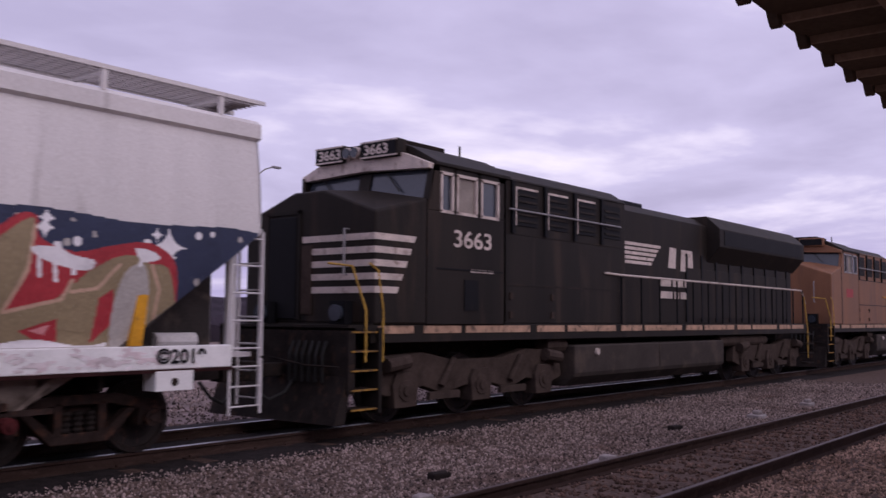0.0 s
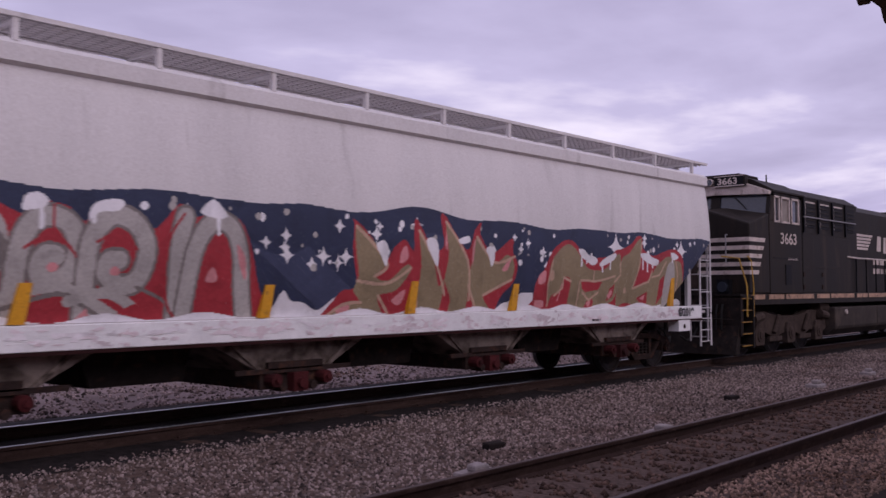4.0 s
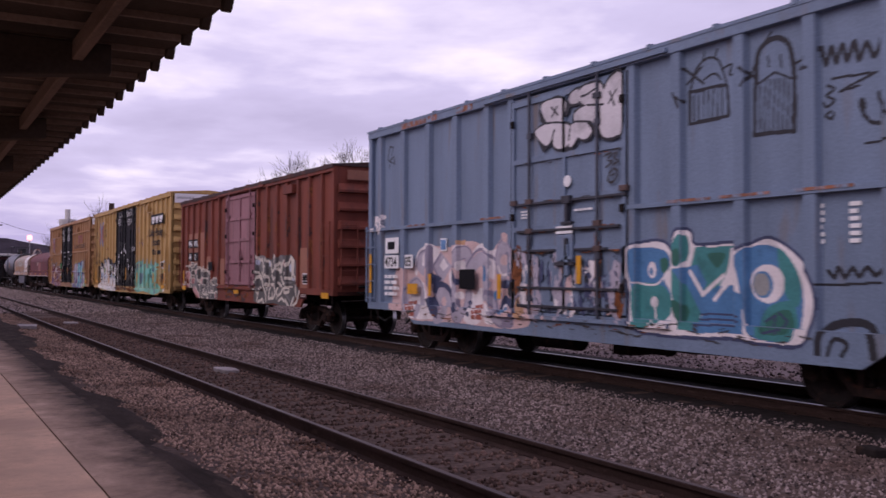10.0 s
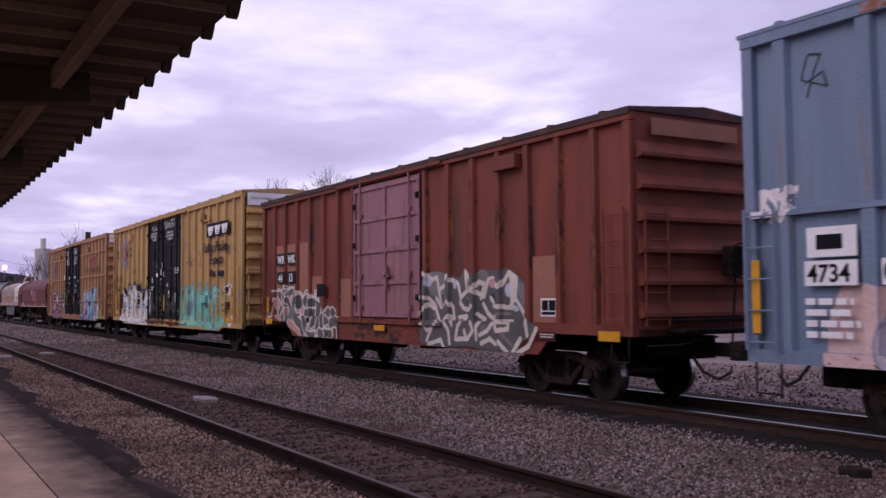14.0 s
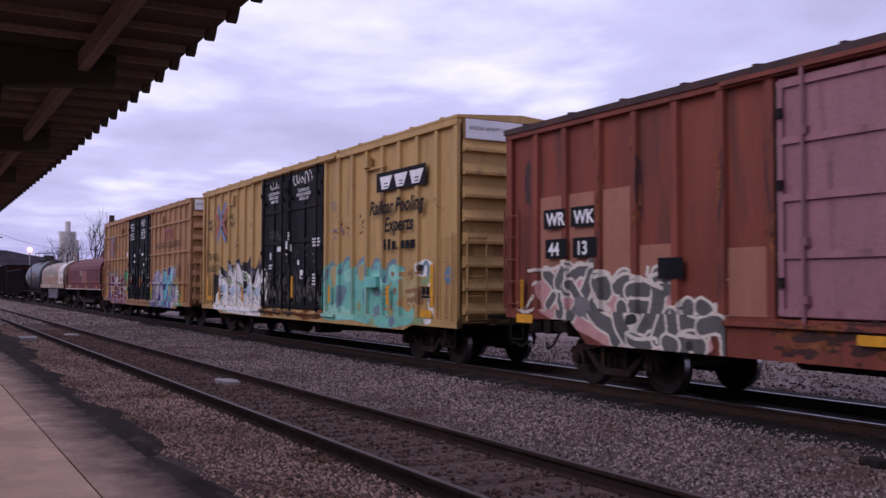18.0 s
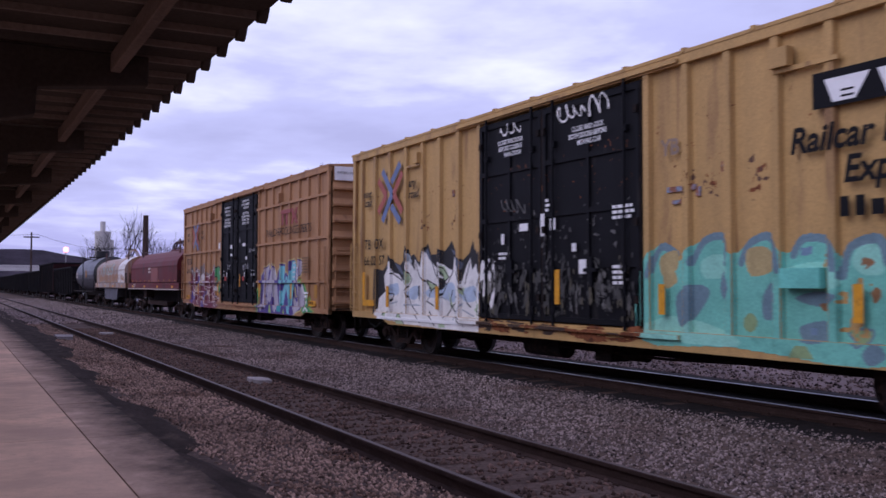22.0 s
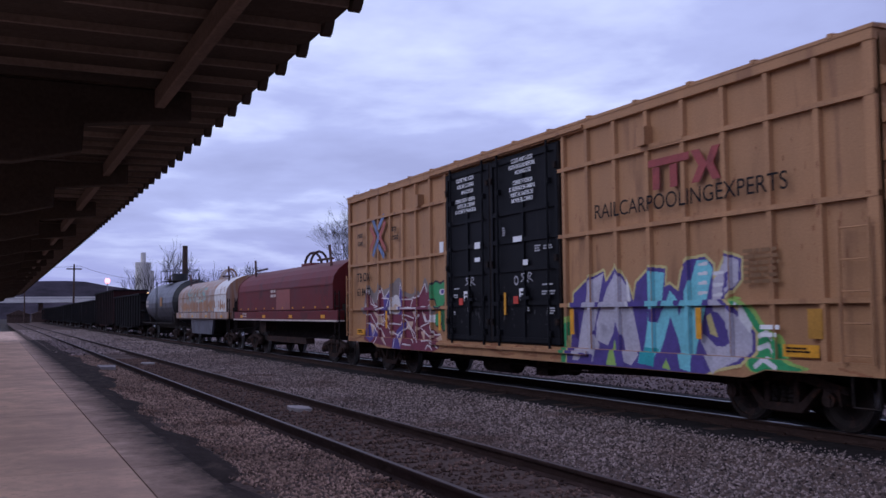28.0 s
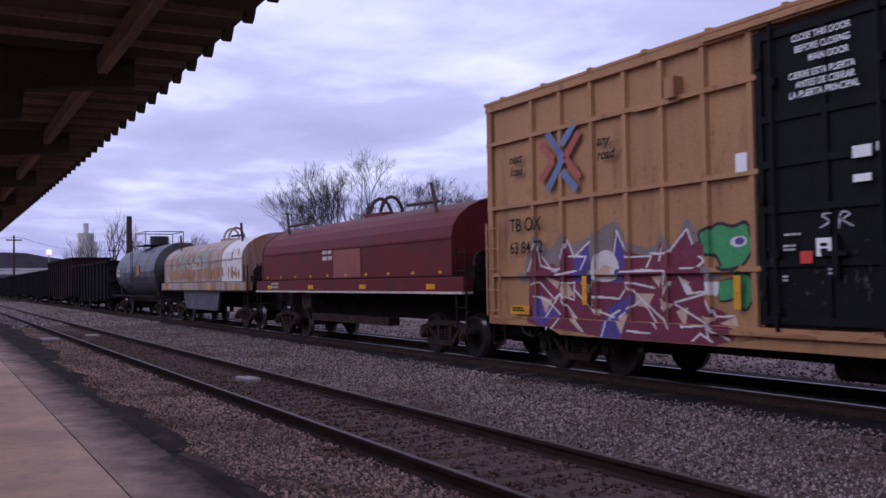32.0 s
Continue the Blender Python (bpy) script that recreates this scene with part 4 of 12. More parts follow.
        part("door_handle", Geo().box((a + b) / 2 - 0.05, (a + b) / 2 + 0.3, -yd - 0.05, -yd + 0.01, z0 + 1.05, z0 + 1.11).box((a + b) / 2 + 0.1, (a + b) / 2 + 0.18, -yd - 0.05, -yd + 0.01, z0 + 0.8, z0 + 1.3), door_paint, leaf)
        # Dark strips draw the shade in the gap at each side of the leaf.
        for xx in (a - 0.035, b + 0.005):
            part("door_gasket", Geo().box(xx, xx + 0.03, -yo - 0.004, -yp + 0.02, z0 + 0.2, z1 - 0.22), M["under"], leaf)
        for zz in (z0 + 0.55, z0 + 1.75, z1 - 0.7):
            for xx in (a + 0.02, b - 0.1):
                part("door_hasp", Geo().box(xx, xx + 0.08, -yd - 0.035, -yd + 0.01, zz, zz + 0.12), M["under"], leaf)
        leaves.append(leaf)
    for zz in (z0 + 0.08, z1 - 0.1):
        part("door_track", Geo().box(d0 - 0.9, d1 + 0.9, -yo - 0.07, -yo + 0.02, zz - 0.03, zz + 0.03), sill or paint, car)
    underframe(car, h, z0 - 0.02)
    for sgn in (-1, 1):
        freight_truck(car, sgn * (h - truck_in))
        ladder(car, sgn * (h - 0.3) - 0.25, -yo, z0 + 0.15, z0 + 1.9, 5, 0.45, paint)
        ladder(car, sgn * (h + 0.03) + (0.0 if sgn > 0 else -0.07), -1.35, z0 + 0.15, z0 + 1.9, 5, 0.45, paint, along="y", name="end_ladder")
        step_stirrup(car, sgn * (h - 0.3) - 0.2, -yo + 0.03, z0, M["under"])
        if sgn > 0:
            part("brake_housing", Geo().box(h + 0.12, h + 0.3, 0.2, 0.62, z0 + 0.9, z0 + 1.35).box(h + 0.12, h + 0.2, -0.9, 0.9, z0 + 0.2, z0 + 0.26), M["under"], car, bevel=0.02)
            ringp = [(h + 0.34, 0.4 + 0.27 * math.cos(a), z0 + 1.12 + 0.27 * math.sin(a)) for a in np.linspace(0, 2 * math.pi, 15)]
            part("brake_wheel", Geo().tube(ringp, 0.018, 5).tube([ringp[0], ringp[7]], 0.014, 5).tube([ringp[3], ringp[10]], 0.014, 5), M["under"], car)
            part("end_walkway", Geo().box(h + 0.05, h + 0.42, -0.9, 1.1, z0 + 0.06, z0 + 0.10), M["under"], car)
            part("brake_rod", Geo().tube([(h + 0.2, 0.4, z0 + 0.9), (h + 0.2, 0.3, z0 - 0.1)], 0.02, 5), M["under"], car)

    def out(x, z):
        if z0 + 0.05 < z < z0 + 0.11 and d0 - 0.9 < x < d1 + 0.9:
            return yo + 0.07
        if z < z0 + 0.16:
            return yo + 0.006
        door = d0 < x < d1
        if not door and any(abs(z - zb) < 0.043 for zb in belts):
            return yo + 0.012
        near = min(abs(x - r) for r in posts)
        if near < rib_w * 0.5 and not d0 < x < d1:
            return yo - rib_d * max(0.0, (near / rib_w - 0.36) / 0.14)
        return yo - 0.012 + inset_door if d0 < x < d1 else yp

    depth = Side(out, lambda x: z0 - notch * min(1.0, max(0.0, (h - 1.9 - abs(x)) / 0.4)), [z0 + 0.05, z0 + 0.11, z0 + 0.16] + [zb + d for zb in belts for d in (-0.043, 0.043)])
    return car, h, leaves, depth


def plate(name, x0, x1, z0, z1, y, material, car, label=""):
    return part(name, Geo().box(x0, x1, y - 0.008, y, z0, z1), material, car, label)


def blue_car():
    h = 7.7
    ribs = [q + 41.6 for q in (-48.73, -47.58, -46.45, -45.32, -44.15, -43.33, -40.1, -39.15, -38.0, -36.9, -35.85, -34.75)]
    car, h, (door,), dep = box_car("box_car", "tall blue-grey steel box car with rust streaks and sprayed paint", -49.3, -33.9, 0.84, 4.94, M["blue"], ribs, 0.24, 0.09, [(-1.66, 1.42)], M["blue"], belts=(2.66,), end_rows=7, end_paint=M["blue"], stiff=(1.15, 1.46, 2.08, 2.43, 2.90, 3.62, 4.64), rods=(0.19, 0.79), gear=spray((0.06, 0.065, 0.085)))
    y = -1.535
    X = lambda x0: x0 + 41.6       # car's own x from the place along the train
    for q in (-46.9, -43.9, -38.9, -37.9, -36.7, -35.4):
        part("rust_streak", Geo().box(X(q) - 0.42, X(q) + 0.42, -1.55, -1.54, 2.66, 2.70), M["blue_rust"], car)
    for a, b in ((-47.6, -46.0), (-45.2, -44.6)):
        part("rust_streak", Geo().box(X(a), X(b), -1.556, -1.548, 4.80, 4.93), M["blue_rust"], car)
    # reporting panel near the rear end, the owner's initials kept as bars
    plate("stencil_panel", X(-48.38), X(-47.72), 2.10, 2.45, y, M["white"], car)
    bars("stencil_bars", 1, X(-48.25), y - 0.009, 2.19, 0.42, 0.17, M["car_black"], car)
    plate("stencil_panel", X(-48.42), X(-47.72), 1.77, 2.06, y, M["white"], car)
    lettering("car_number", "4734", 0.21, X(-48.38), y - 0.012, 1.815, M["car_black"], car, bold=0.006)
    plate("stencil_panel", X(-47.42), X(-47.05), 1.77, 2.06, y, M["white"], car)
    lettering("car_number", "05", 0.21, X(-47.40), y - 0.012, 1.815, M["car_black"], car, bold=0.006)
    bars("stencil_bars", 4, X(-48.42), y, 1.55, 0.75, 0.075, M["white"], car, seed=4)
    bars("stencil_bars", 3, X(-35.55), y, 2.1, 0.7, 0.06, M["white"], car, seed=7)
    plate("notice_panel", X(-35.4), X(-34.85), 1.42, 1.75, y, M["stripe"], car)
    bars("stencil_bars", 2, X(-35.5), y, 1.28, 0.75, 0.07, M["white"], car, seed=9)
    plate("reflective_stripe", X(-35.5), X(-34.75), 1.03, 1.11, y, M["safety"], car)
    bars("stencil_bars", 6, X(-36.9), y + 0.08, 2.45, 0.16, 0.05, M["white"], car, seed=5)
    bars("stencil_bars", 6, X(-36.4), y + 0.08, 2.45, 0.16, 0.05, M["white"], car, seed=6)
    for q, top in ((-49.13, 2.1), (-34.16, 2.0), (-46.27, 1.65), (-43.65, 1.65)):
        plate("reflective_stripe", X(q) - 0.06, X(q) + 0.06, 1.2, top, -1.552, M["safety"], car)
    plate("notice_panel", X(-47.3), X(-46.84), 1.22, 1.44, y, M["safety"], car, "yellow warning panel")
    plate("notice_panel", X(-45.1), X(-44.52), 1.36, 1.74, y, M["car_black"], car, "black route card board")
    plate("poster", X(-45.97), X(-45.71), 2.11, 2.37, y + 0.07, M["white"], car, "small white-edged poster")
    plate("poster_face", X(-45.94), X(-45.74), 2.14, 2.34, y + 0.064, spray((0.12, 0.25, 0.46)), car, "blue printed poster face")
    plate("end_patch", X(-33.9) + 0.02, X(-33.9) + 0.03, 3.0, 3.1, -1.0, M["white"], car)
    part("end_patch", Geo().box(h + 0.005, h + 0.014, -1.4, 1.3, 4.35, 4.8), M["stripe"], car, "faded cream band on the end")
    # painted pieces
    pk, wh, nv, tl, bl, gn, ck = spray((0.60, 0.42, 0.40)), spray((0.72, 0.66, 0.66)), spray((0.05, 0.06, 0.12)), spray((0.05, 0.22, 0.22)), spray((0.07, 0.19, 0.36)), spray((0.45, 0.47, 0.50)), spray((0.025, 0.025, 0.03))
    c = Canvas(X(-48.2), X(-40.2), 0.62, 2.75, seed=11, wave=0.003)
    c.shape(1, [(-6.61, 0.87), (-6.46, 1.67), (-6.15, 1.8), (-5.83, 1.75), (-5.56, 1.83), (-5.34, 2.08), (-4.77, 2.21), (-4.12, 2.19), (-3.74, 2.21), (-3.42, 2.29), (-2.98, 2.24), (-2.53, 2.07), (-2.3, 2.19), (-2.08, 2.31), (-1.78, 2.18), (-1.38, 1.96), (-1.13, 1.65), (-1.16, 0.75), (-3.51, 0.69), (-5.85, 0.69)])
    c.shape(2, [(-5.91, 0.75), (-5.59, 1.34), (-5.35, 1.51), (-4.9, 1.35), (-4.79, 1.04), (-4.43, 0.75), (-5.37, 0.71)])
    c.shape(2, [(-4.05, 1.66), (-3.76, 1.74), (-3.86, 1.37), (-4.01, 1.37)])
    c.shape(2, [(-3.35, 1.38), (-3.05, 1.25), (-2.88, 1.39), (-2.63, 1.29), (-2.73, 0.75), (-3.32, 0.75)])
    c.shape(2, [(-2.56, 1.13), (-2.34, 0.87), (-2.11, 0.76), (-2.57, 0.74)])
    c.shape(2, [(-4.88, 2.18), (-4.45, 2.14), (-4.67, 1.82)])
    c.shape(2, [(-2.62, 1.99), (-2.22, 2.11), (-2.31, 1.79), (-2.43, 1.53)])
    c.line(2, 0.12, [(-5.46, 1.67), (-5.4, 2.04), (-4.93, 2.22), (-4.71, 2.17)])
    c.line(2, 0.1, [(-3.84, 2.03), (-3.65, 2.16), (-3.33, 2.14), (-3.19, 1.94)])
    c.line(2, 0.1, [(-3.11, 2.06), (-2.81, 2.18), (-2.45, 2.04)])
    c.line(2, 0.14, [(-2.31, 1.79), (-2.22, 2.11), (-1.96, 2.24), (-1.75, 2.06), (-1.74, 1.75)])
    c.shape(6, [(-5.44, 1.82), (-5.36, 2.06), (-5.01, 2.16), (-4.85, 2.14), (-4.89, 1.79), (-5.12, 1.62), (-5.34, 1.7)])
    c.line(8, 0.04, [(-5.44, 1.82), (-5.36, 2.06), (-5.01, 2.16), (-4.85, 2.14)])
    c.shape(2, [(-5.16, 2.07), (-5.01, 2.08), (-5.09, 1.83), (-5.2, 1.83)])
    c.line(8, 0.16, [(-4.81, 2.17), (-4.8, 1.47), (-4.31, 0.9)], False)
    c.line(6, 0.05, [(-5.03, 2.13), (-5, 1.67)], False)
    c.line(6, 0.2, [(-5.78, 0.77), (-5.87, 1.07), (-5.76, 1.37), (-5.47, 1.49), (-5.24, 1.35), (-5.17, 1.03), (-5.34, 0.8)])
    c.line(8, 0.03, [(-5.88, 0.82), (-5.97, 1.08), (-5.81, 1.4), (-5.44, 1.54), (-5.17, 1.38), (-5.08, 1.03)])
    c.disc(-5.52, 1.2, 0.13, 0.12, 2)
    c.shape(9, [(-5.82, 1.04), (-5.41, 1.1), (-5.37, 0.75), (-5.78, 0.74)], False)
    c.shape(9, [(-4.14, 1.1), (-3.98, 1.15), (-4.01, 0.88), (-4.31, 0.77), (-4.32, 0.9), (-4.17, 0.98)], False)
    c.shape(9, [(-3.04, 1.05), (-2.68, 1.09), (-2.68, 0.79), (-3.06, 0.79)], False)
    c.line(2, 0.02, [(-5.82, 0.94), (-5.38, 1)], False)
    c.line(2, 0.02, [(-5.81, 0.84), (-5.36, 0.89)], False)
    c.line(2, 0.02, [(-5.6, 1.08), (-5.59, 0.96)], False)
    c.line(2, 0.02, [(-5.7, 0.96), (-5.69, 0.84)], False)
    c.line(2, 0.02, [(-5.5, 0.98), (-5.48, 0.87)], False)
    c.line(2, 0.02, [(-5.6, 0.86), (-5.59, 0.75)], False)
    c.line(2, 0.02, [(-4.32, 0.89), (-3.99, 0.98)], False)
    c.line(2, 0.02, [(-4.15, 1.04), (-3.99, 1.06)], False)
    c.line(2, 0.02, [(-4.15, 0.98), (-4.15, 0.83)], False)
    c.line(2, 0.02, [(-3.06, 0.97), (-2.68, 1)], False)
    c.line(2, 0.02, [(-3.06, 0.88), (-2.68, 0.91)], False)
    c.line(2, 0.02, [(-2.87, 1.07), (-2.87, 0.98)], False)
    c.line(2, 0.02, [(-2.96, 0.97), (-2.96, 0.89)], False)
    c.line(2, 0.02, [(-2.79, 0.99), (-2.79, 0.9)], False)
    c.line(2, 0.02, [(-2.89, 0.89), (-2.89, 0.79)], False)
    c.shape(6, [(-4.8, 1.82), (-4.39, 2.09), (-3.93, 1.81), (-4.36, 1.46)], False)
    c.shape(2, [(-4.45, 1.82), (-4.26, 1.97), (-4.08, 1.81), (-4.29, 1.7)], False)
    c.shape(8, [(-4.8, 1.82), (-4.39, 2.09), (-4.34, 2.05), (-4.67, 1.81), (-4.36, 1.51), (-4.36, 1.46)], False)
    c.shape(3, [(-4.76, 1.67), (-4.34, 1.57), (-4.61, 1.36), (-4.78, 1.46)], False)
    c.line(3, 0.2, [(-4.63, 1.34), (-4.36, 1.4), (-4.08, 1.31), (-3.95, 1.15)])
    c.line(6, 0.24, [(-4.52, 1.04), (-4.41, 1.25), (-4.16, 1.2), (-4.07, 1), (-4.21, 0.81), (-4.42, 0.75)])
    c.disc(-4.27, 1.08, 0.1, 0.1, 1)
    c.shape(3, [(-4.92, 1.12), (-4.63, 1.2), (-4.35, 0.91), (-4.4, 0.74), (-4.67, 0.83)], False)
    c.line(8, 0.29, [(-3.75, 1.92), (-3.6, 2.05), (-3.38, 2.06), (-3.29, 1.93), (-3.39, 1.75)])
    c.line(6, 0.22, [(-3.75, 1.92), (-3.6, 2.05), (-3.38, 2.06), (-3.29, 1.93), (-3.39, 1.75)])
    c.disc(-3.55, 1.81, 0.16, 0.1, 2)
    c.shape(3, [(-3.81, 1.82), (-3.67, 1.59), (-3.43, 1.48), (-3.67, 1.43), (-3.81, 1.53)], False)
    c.line(8, 0.25, [(-3.75, 1.37), (-3.73, 1.08), (-3.67, 0.84), (-3.52, 0.81), (-3.35, 1.01), (-3.29, 1.25)])
    c.line(6, 0.19, [(-3.75, 1.37), (-3.73, 1.08), (-3.67, 0.84), (-3.52, 0.81), (-3.35, 1.01), (-3.29, 1.25)])
    c.disc(-3.56, 1.23, 0.12, 0.08, 2)
    c.shape(3, [(-3.84, 1.08), (-3.68, 1.1), (-3.63, 0.91), (-3.78, 0.88)], False)
    c.shape(6, [(-3.34, 1.76), (-3.12, 1.98), (-2.84, 2.07), (-2.6, 2.02), (-2.44, 1.88), (-2.55, 1.66), (-2.87, 1.8), (-3.12, 1.66)])
    c.line(8, 0.06, [(-3.4, 1.8), (-3.11, 2.04), (-2.84, 2.11), (-2.56, 2.05), (-2.37, 1.93)])
    c.shape(6, [(-2.79, 1.66), (-2.54, 1.73), (-2.46, 1.39), (-2.71, 1.32)])
    c.shape(5, [(-2.74, 1.73), (-2.58, 1.79), (-2.55, 1.52), (-2.69, 1.56)])
    c.disc(-3.23, 1.1, 0.07, 0.05, 3)
    c.disc(-3.26, 0.99, 0.07, 0.05, 3)
    c.disc(-3.19, 0.88, 0.07, 0.05, 3)
    c.line(8, 0.32, [(-2.2, 1.9), (-2.13, 2.1), (-1.96, 2.15), (-1.82, 2.02), (-1.84, 1.79), (-2.01, 1.68), (-2.17, 1.73)])
    c.line(6, 0.25, [(-2.2, 1.9), (-2.13, 2.1), (-1.96, 2.15), (-1.82, 2.02), (-1.84, 1.79), (-2.01, 1.68), (-2.17, 1.73)])
    c.disc(-2.03, 1.9, 0.15, 0.1, 1)
    c.line(2, 0.05, [(-2.25, 1.79), (-2.12, 1.64), (-1.87, 1.66)])
    c.line(8, 0.2, [(-2.69, 1.22), (-2.51, 1.26), (-2.36, 1.12), (-2.26, 0.88), (-2.04, 0.78), (-1.69, 0.79)])
    c.line(6, 0.1, [(-2.64, 1.19), (-2.51, 1.22), (-2.39, 1.11), (-2.29, 0.86), (-2.04, 0.77)])
    c.line(3, 0.16, [(-2.12, 1), (-2.03, 1.16), (-1.86, 1.19), (-1.68, 1.12)])
    c.line(3, 0.15, [(-2.17, 1.45), (-1.88, 1.47), (-1.67, 1.43)])
    c.disc(-1.96, 1.02, 0.12, 0.09, 2)
    c.disc(-1.98, 0.98, 0.08, 0.07, 5)
    c.shape(5, [(-2.38, 1.32), (-2.16, 1.32), (-2.16, 1.19), (-2.37, 1.19)])
    c.shape(1, [(-2.14, 2.38), (-2.06, 2.42), (-1.92, 2.34), (-1.98, 2.23), (-2.1, 2.27)])
    c.shape(4, [(-3.65, 2.31), (-3.54, 2.31), (-3.42, 2.32), (-3.46, 2.23), (-3.63, 2.24)])
    c.shape(6, [(-1.65, 1.9), (-1.44, 2.08), (-1.19, 1.95), (-1.24, 1.41), (-1.54, 1.23)])
    c.line(3, 0.15, [(-1.62, 0.92), (-1.47, 1.17), (-1.21, 1.24)])
    c.line(2, 0.1, [(-1.66, 1.78), (-1.39, 1.65), (-1.2, 1.71)])
    c.shape(4, [(-1.54, 1.16), (-1.34, 1.23), (-1.28, 0.94), (-1.48, 0.86)])
    c.streaks(X(-43.4), X(-40.3), 0.8, 2.1, 50, [1, 2, 3, 6, 6], (0.06, 0.16), (0.1, 0.3))
    c.streaks(X(-43.4), X(-40.3), 0.8, 2.2, 110, [10, 7, 10, 3], (0.015, 0.06), (0.03, 0.14))
    c.lay("graffiti", car, [pk, wh, nv, spray((0.52, 0.30, 0.17)), bl, spray((0.40, 0.36, 0.42)), ck, spray((0.24, 0.21, 0.28)), spray((0.35, 0.10, 0.07)), M["blue"], M["blue_rust"]], dep, label="pink, white and navy sprayed lettering")
    c = Canvas(X(-40.4), X(-36.0), 0.62, 2.45, seed=5, wave=0.003)
    c.line(5, 0.09, [(1.36, 2.02), (1.68, 2.11), (2.1, 2.12), (2.32, 1.97), (2.43, 2.24), (2.65, 2.24), (2.74, 2.05), (3.44, 2.06), (3.5, 1.95), (3.95, 2.1), (4.3, 1.98), (4.6, 1.73), (4.76, 1.36), (4.67, 1.01), (4.47, 0.8), (3.52, 0.83), (2.27, 0.81), (1.55, 0.88), (1.48, 1.37), (1.38, 1.7), (1.36, 2.02)])
    c.shape(2, [(1.36, 2.02), (1.68, 2.11), (2.1, 2.12), (2.32, 1.97), (2.43, 2.24), (2.65, 2.24), (2.74, 2.05), (3.44, 2.06), (3.5, 1.95), (3.95, 2.1), (4.3, 1.98), (4.6, 1.73), (4.76, 1.36), (4.67, 1.01), (4.47, 0.8), (3.52, 0.83), (2.27, 0.81), (1.55, 0.88), (1.48, 1.37), (1.38, 1.7)])
    c.shape(3, [(1.43, 1.97), (1.8, 2.05), (2.18, 1.98), (2.25, 1.78), (2.11, 1.62), (2.27, 1.38), (2.25, 1.12), (1.92, 0.92), (1.58, 0.93), (1.52, 1.37)])
    c.shape(1, [(1.53, 1.47), (2.04, 1.51), (2.27, 1.34), (2.25, 1.09), (1.92, 0.89), (1.58, 0.9)])
    c.disc(1.88, 1.72, 0.09, 0.12, 2)
    c.disc(1.86, 1.7, 0.04, 0.06, 3)
    c.disc(1.92, 1.25, 0.08, 0.08, 2)
    c.line(2, 0.035, [(1.92, 1.25), (1.97, 0.9)], False)
    c.line(2, 0.03, [(1.52, 1.53), (1.92, 1.5), (2.13, 1.62)])
    c.shape(4, [(2.04, 1.86), (2.18, 1.9), (2.23, 1.78), (2.11, 1.67)])
    c.shape(1, [(2.31, 1.93), (2.45, 2.19), (2.59, 2.17), (2.62, 1.94), (2.46, 1.76)])
    c.disc(2.44, 1.9, 0.09, 0.12, 4)
    c.shape(1, [(2.74, 2.03), (3.43, 2.03), (3.29, 1.63), (2.84, 1.09), (2.78, 0.88), (2.49, 0.88), (2.49, 1.07), (2.32, 1.54), (2.38, 1.74), (2.63, 1.73)], False)
    c.shape(3, [(2.38, 1.73), (2.78, 1.78), (2.94, 1.53), (2.82, 1.33), (3.15, 1.49), (3.4, 1.52), (3.63, 1.41), (3.68, 0.89), (2.75, 0.86), (2.86, 1.12), (2.56, 1.54)], False)
    c.shape(4, [(2.98, 1.93), (3.29, 1.93), (3.15, 1.74)])
    c.shape(4, [(2.38, 1.3), (2.63, 1.19), (2.55, 0.99), (2.41, 1.07)])
    c.line(2, 0.06, [(2.63, 1.69), (2.88, 1.38), (3.26, 1.64)], False)
    c.line(2, 0.06, [(3.41, 1.98), (3.34, 1.55), (3.09, 1.31)], False)
    c.line(2, 0.03, [(3.49, 1.47), (3.7, 1.38)], False)
    c.shape(3, [(3.53, 1.91), (3.91, 2.04), (4.26, 1.91), (4.48, 1.63), (4.54, 1.29), (4.47, 0.95), (4.34, 0.82), (3.81, 0.87), (3.68, 1.12), (3.59, 1.55)])
    c.shape(1, [(4.14, 1.97), (4.31, 1.87), (4.48, 1.63), (4.5, 1.34), (4.38, 1.27), (4.22, 1.56)])
    c.shape(1, [(3.86, 0.97), (3.99, 1.23), (4.38, 1.32), (4.43, 0.86), (3.94, 0.85)])
    c.shape(4, [(3.94, 0.92), (4.04, 1.14), (4.34, 1.22), (4.38, 0.94)])
    c.disc(3.99, 1.54, 0.27, 0.25, 2)
    c.disc(3.92, 1.53, 0.17, 0.18, 3)
    c.disc(3.9, 1.53, 0.14, 0.15, 6)
    c.line(5, 0.03, [(2.84, 1.12), (3.58, 1.12)], False)
    c.line(5, 0.03, [(2.81, 1.05), (3.58, 1.05)], False)
    c.line(5, 0.03, [(2.79, 0.97), (3.54, 0.98)], False)
    c.line(5, 0.035, [(3.95, 1.06), (4.12, 1.14), (4.08, 1)], False)
    c.line(5, 0.035, [(4.17, 1.18), (4.3, 1.08), (4.18, 0.93)], False)
    c.line(5, 0.035, [(3.99, 0.92), (4.25, 0.97)], False)
    c.lay("graffiti", car, [tl, wh, bl, spray((0.03, 0.13, 0.10)), nv, spray((0.27, 0.27, 0.26))], dep, label="blue and green sprayed lettering with white edge")
    c = Canvas(X(-42.9), X(-40.2), 3.5, 4.85, seed=3, wave=0.003)
    c.line(2, 0.09, [(-0.73, 4.54), (-0.25, 4.57), (-0.05, 4.45), (-0.14, 4.23), (-0.34, 4.14), (-0.61, 4.24), (-0.73, 4.54)])
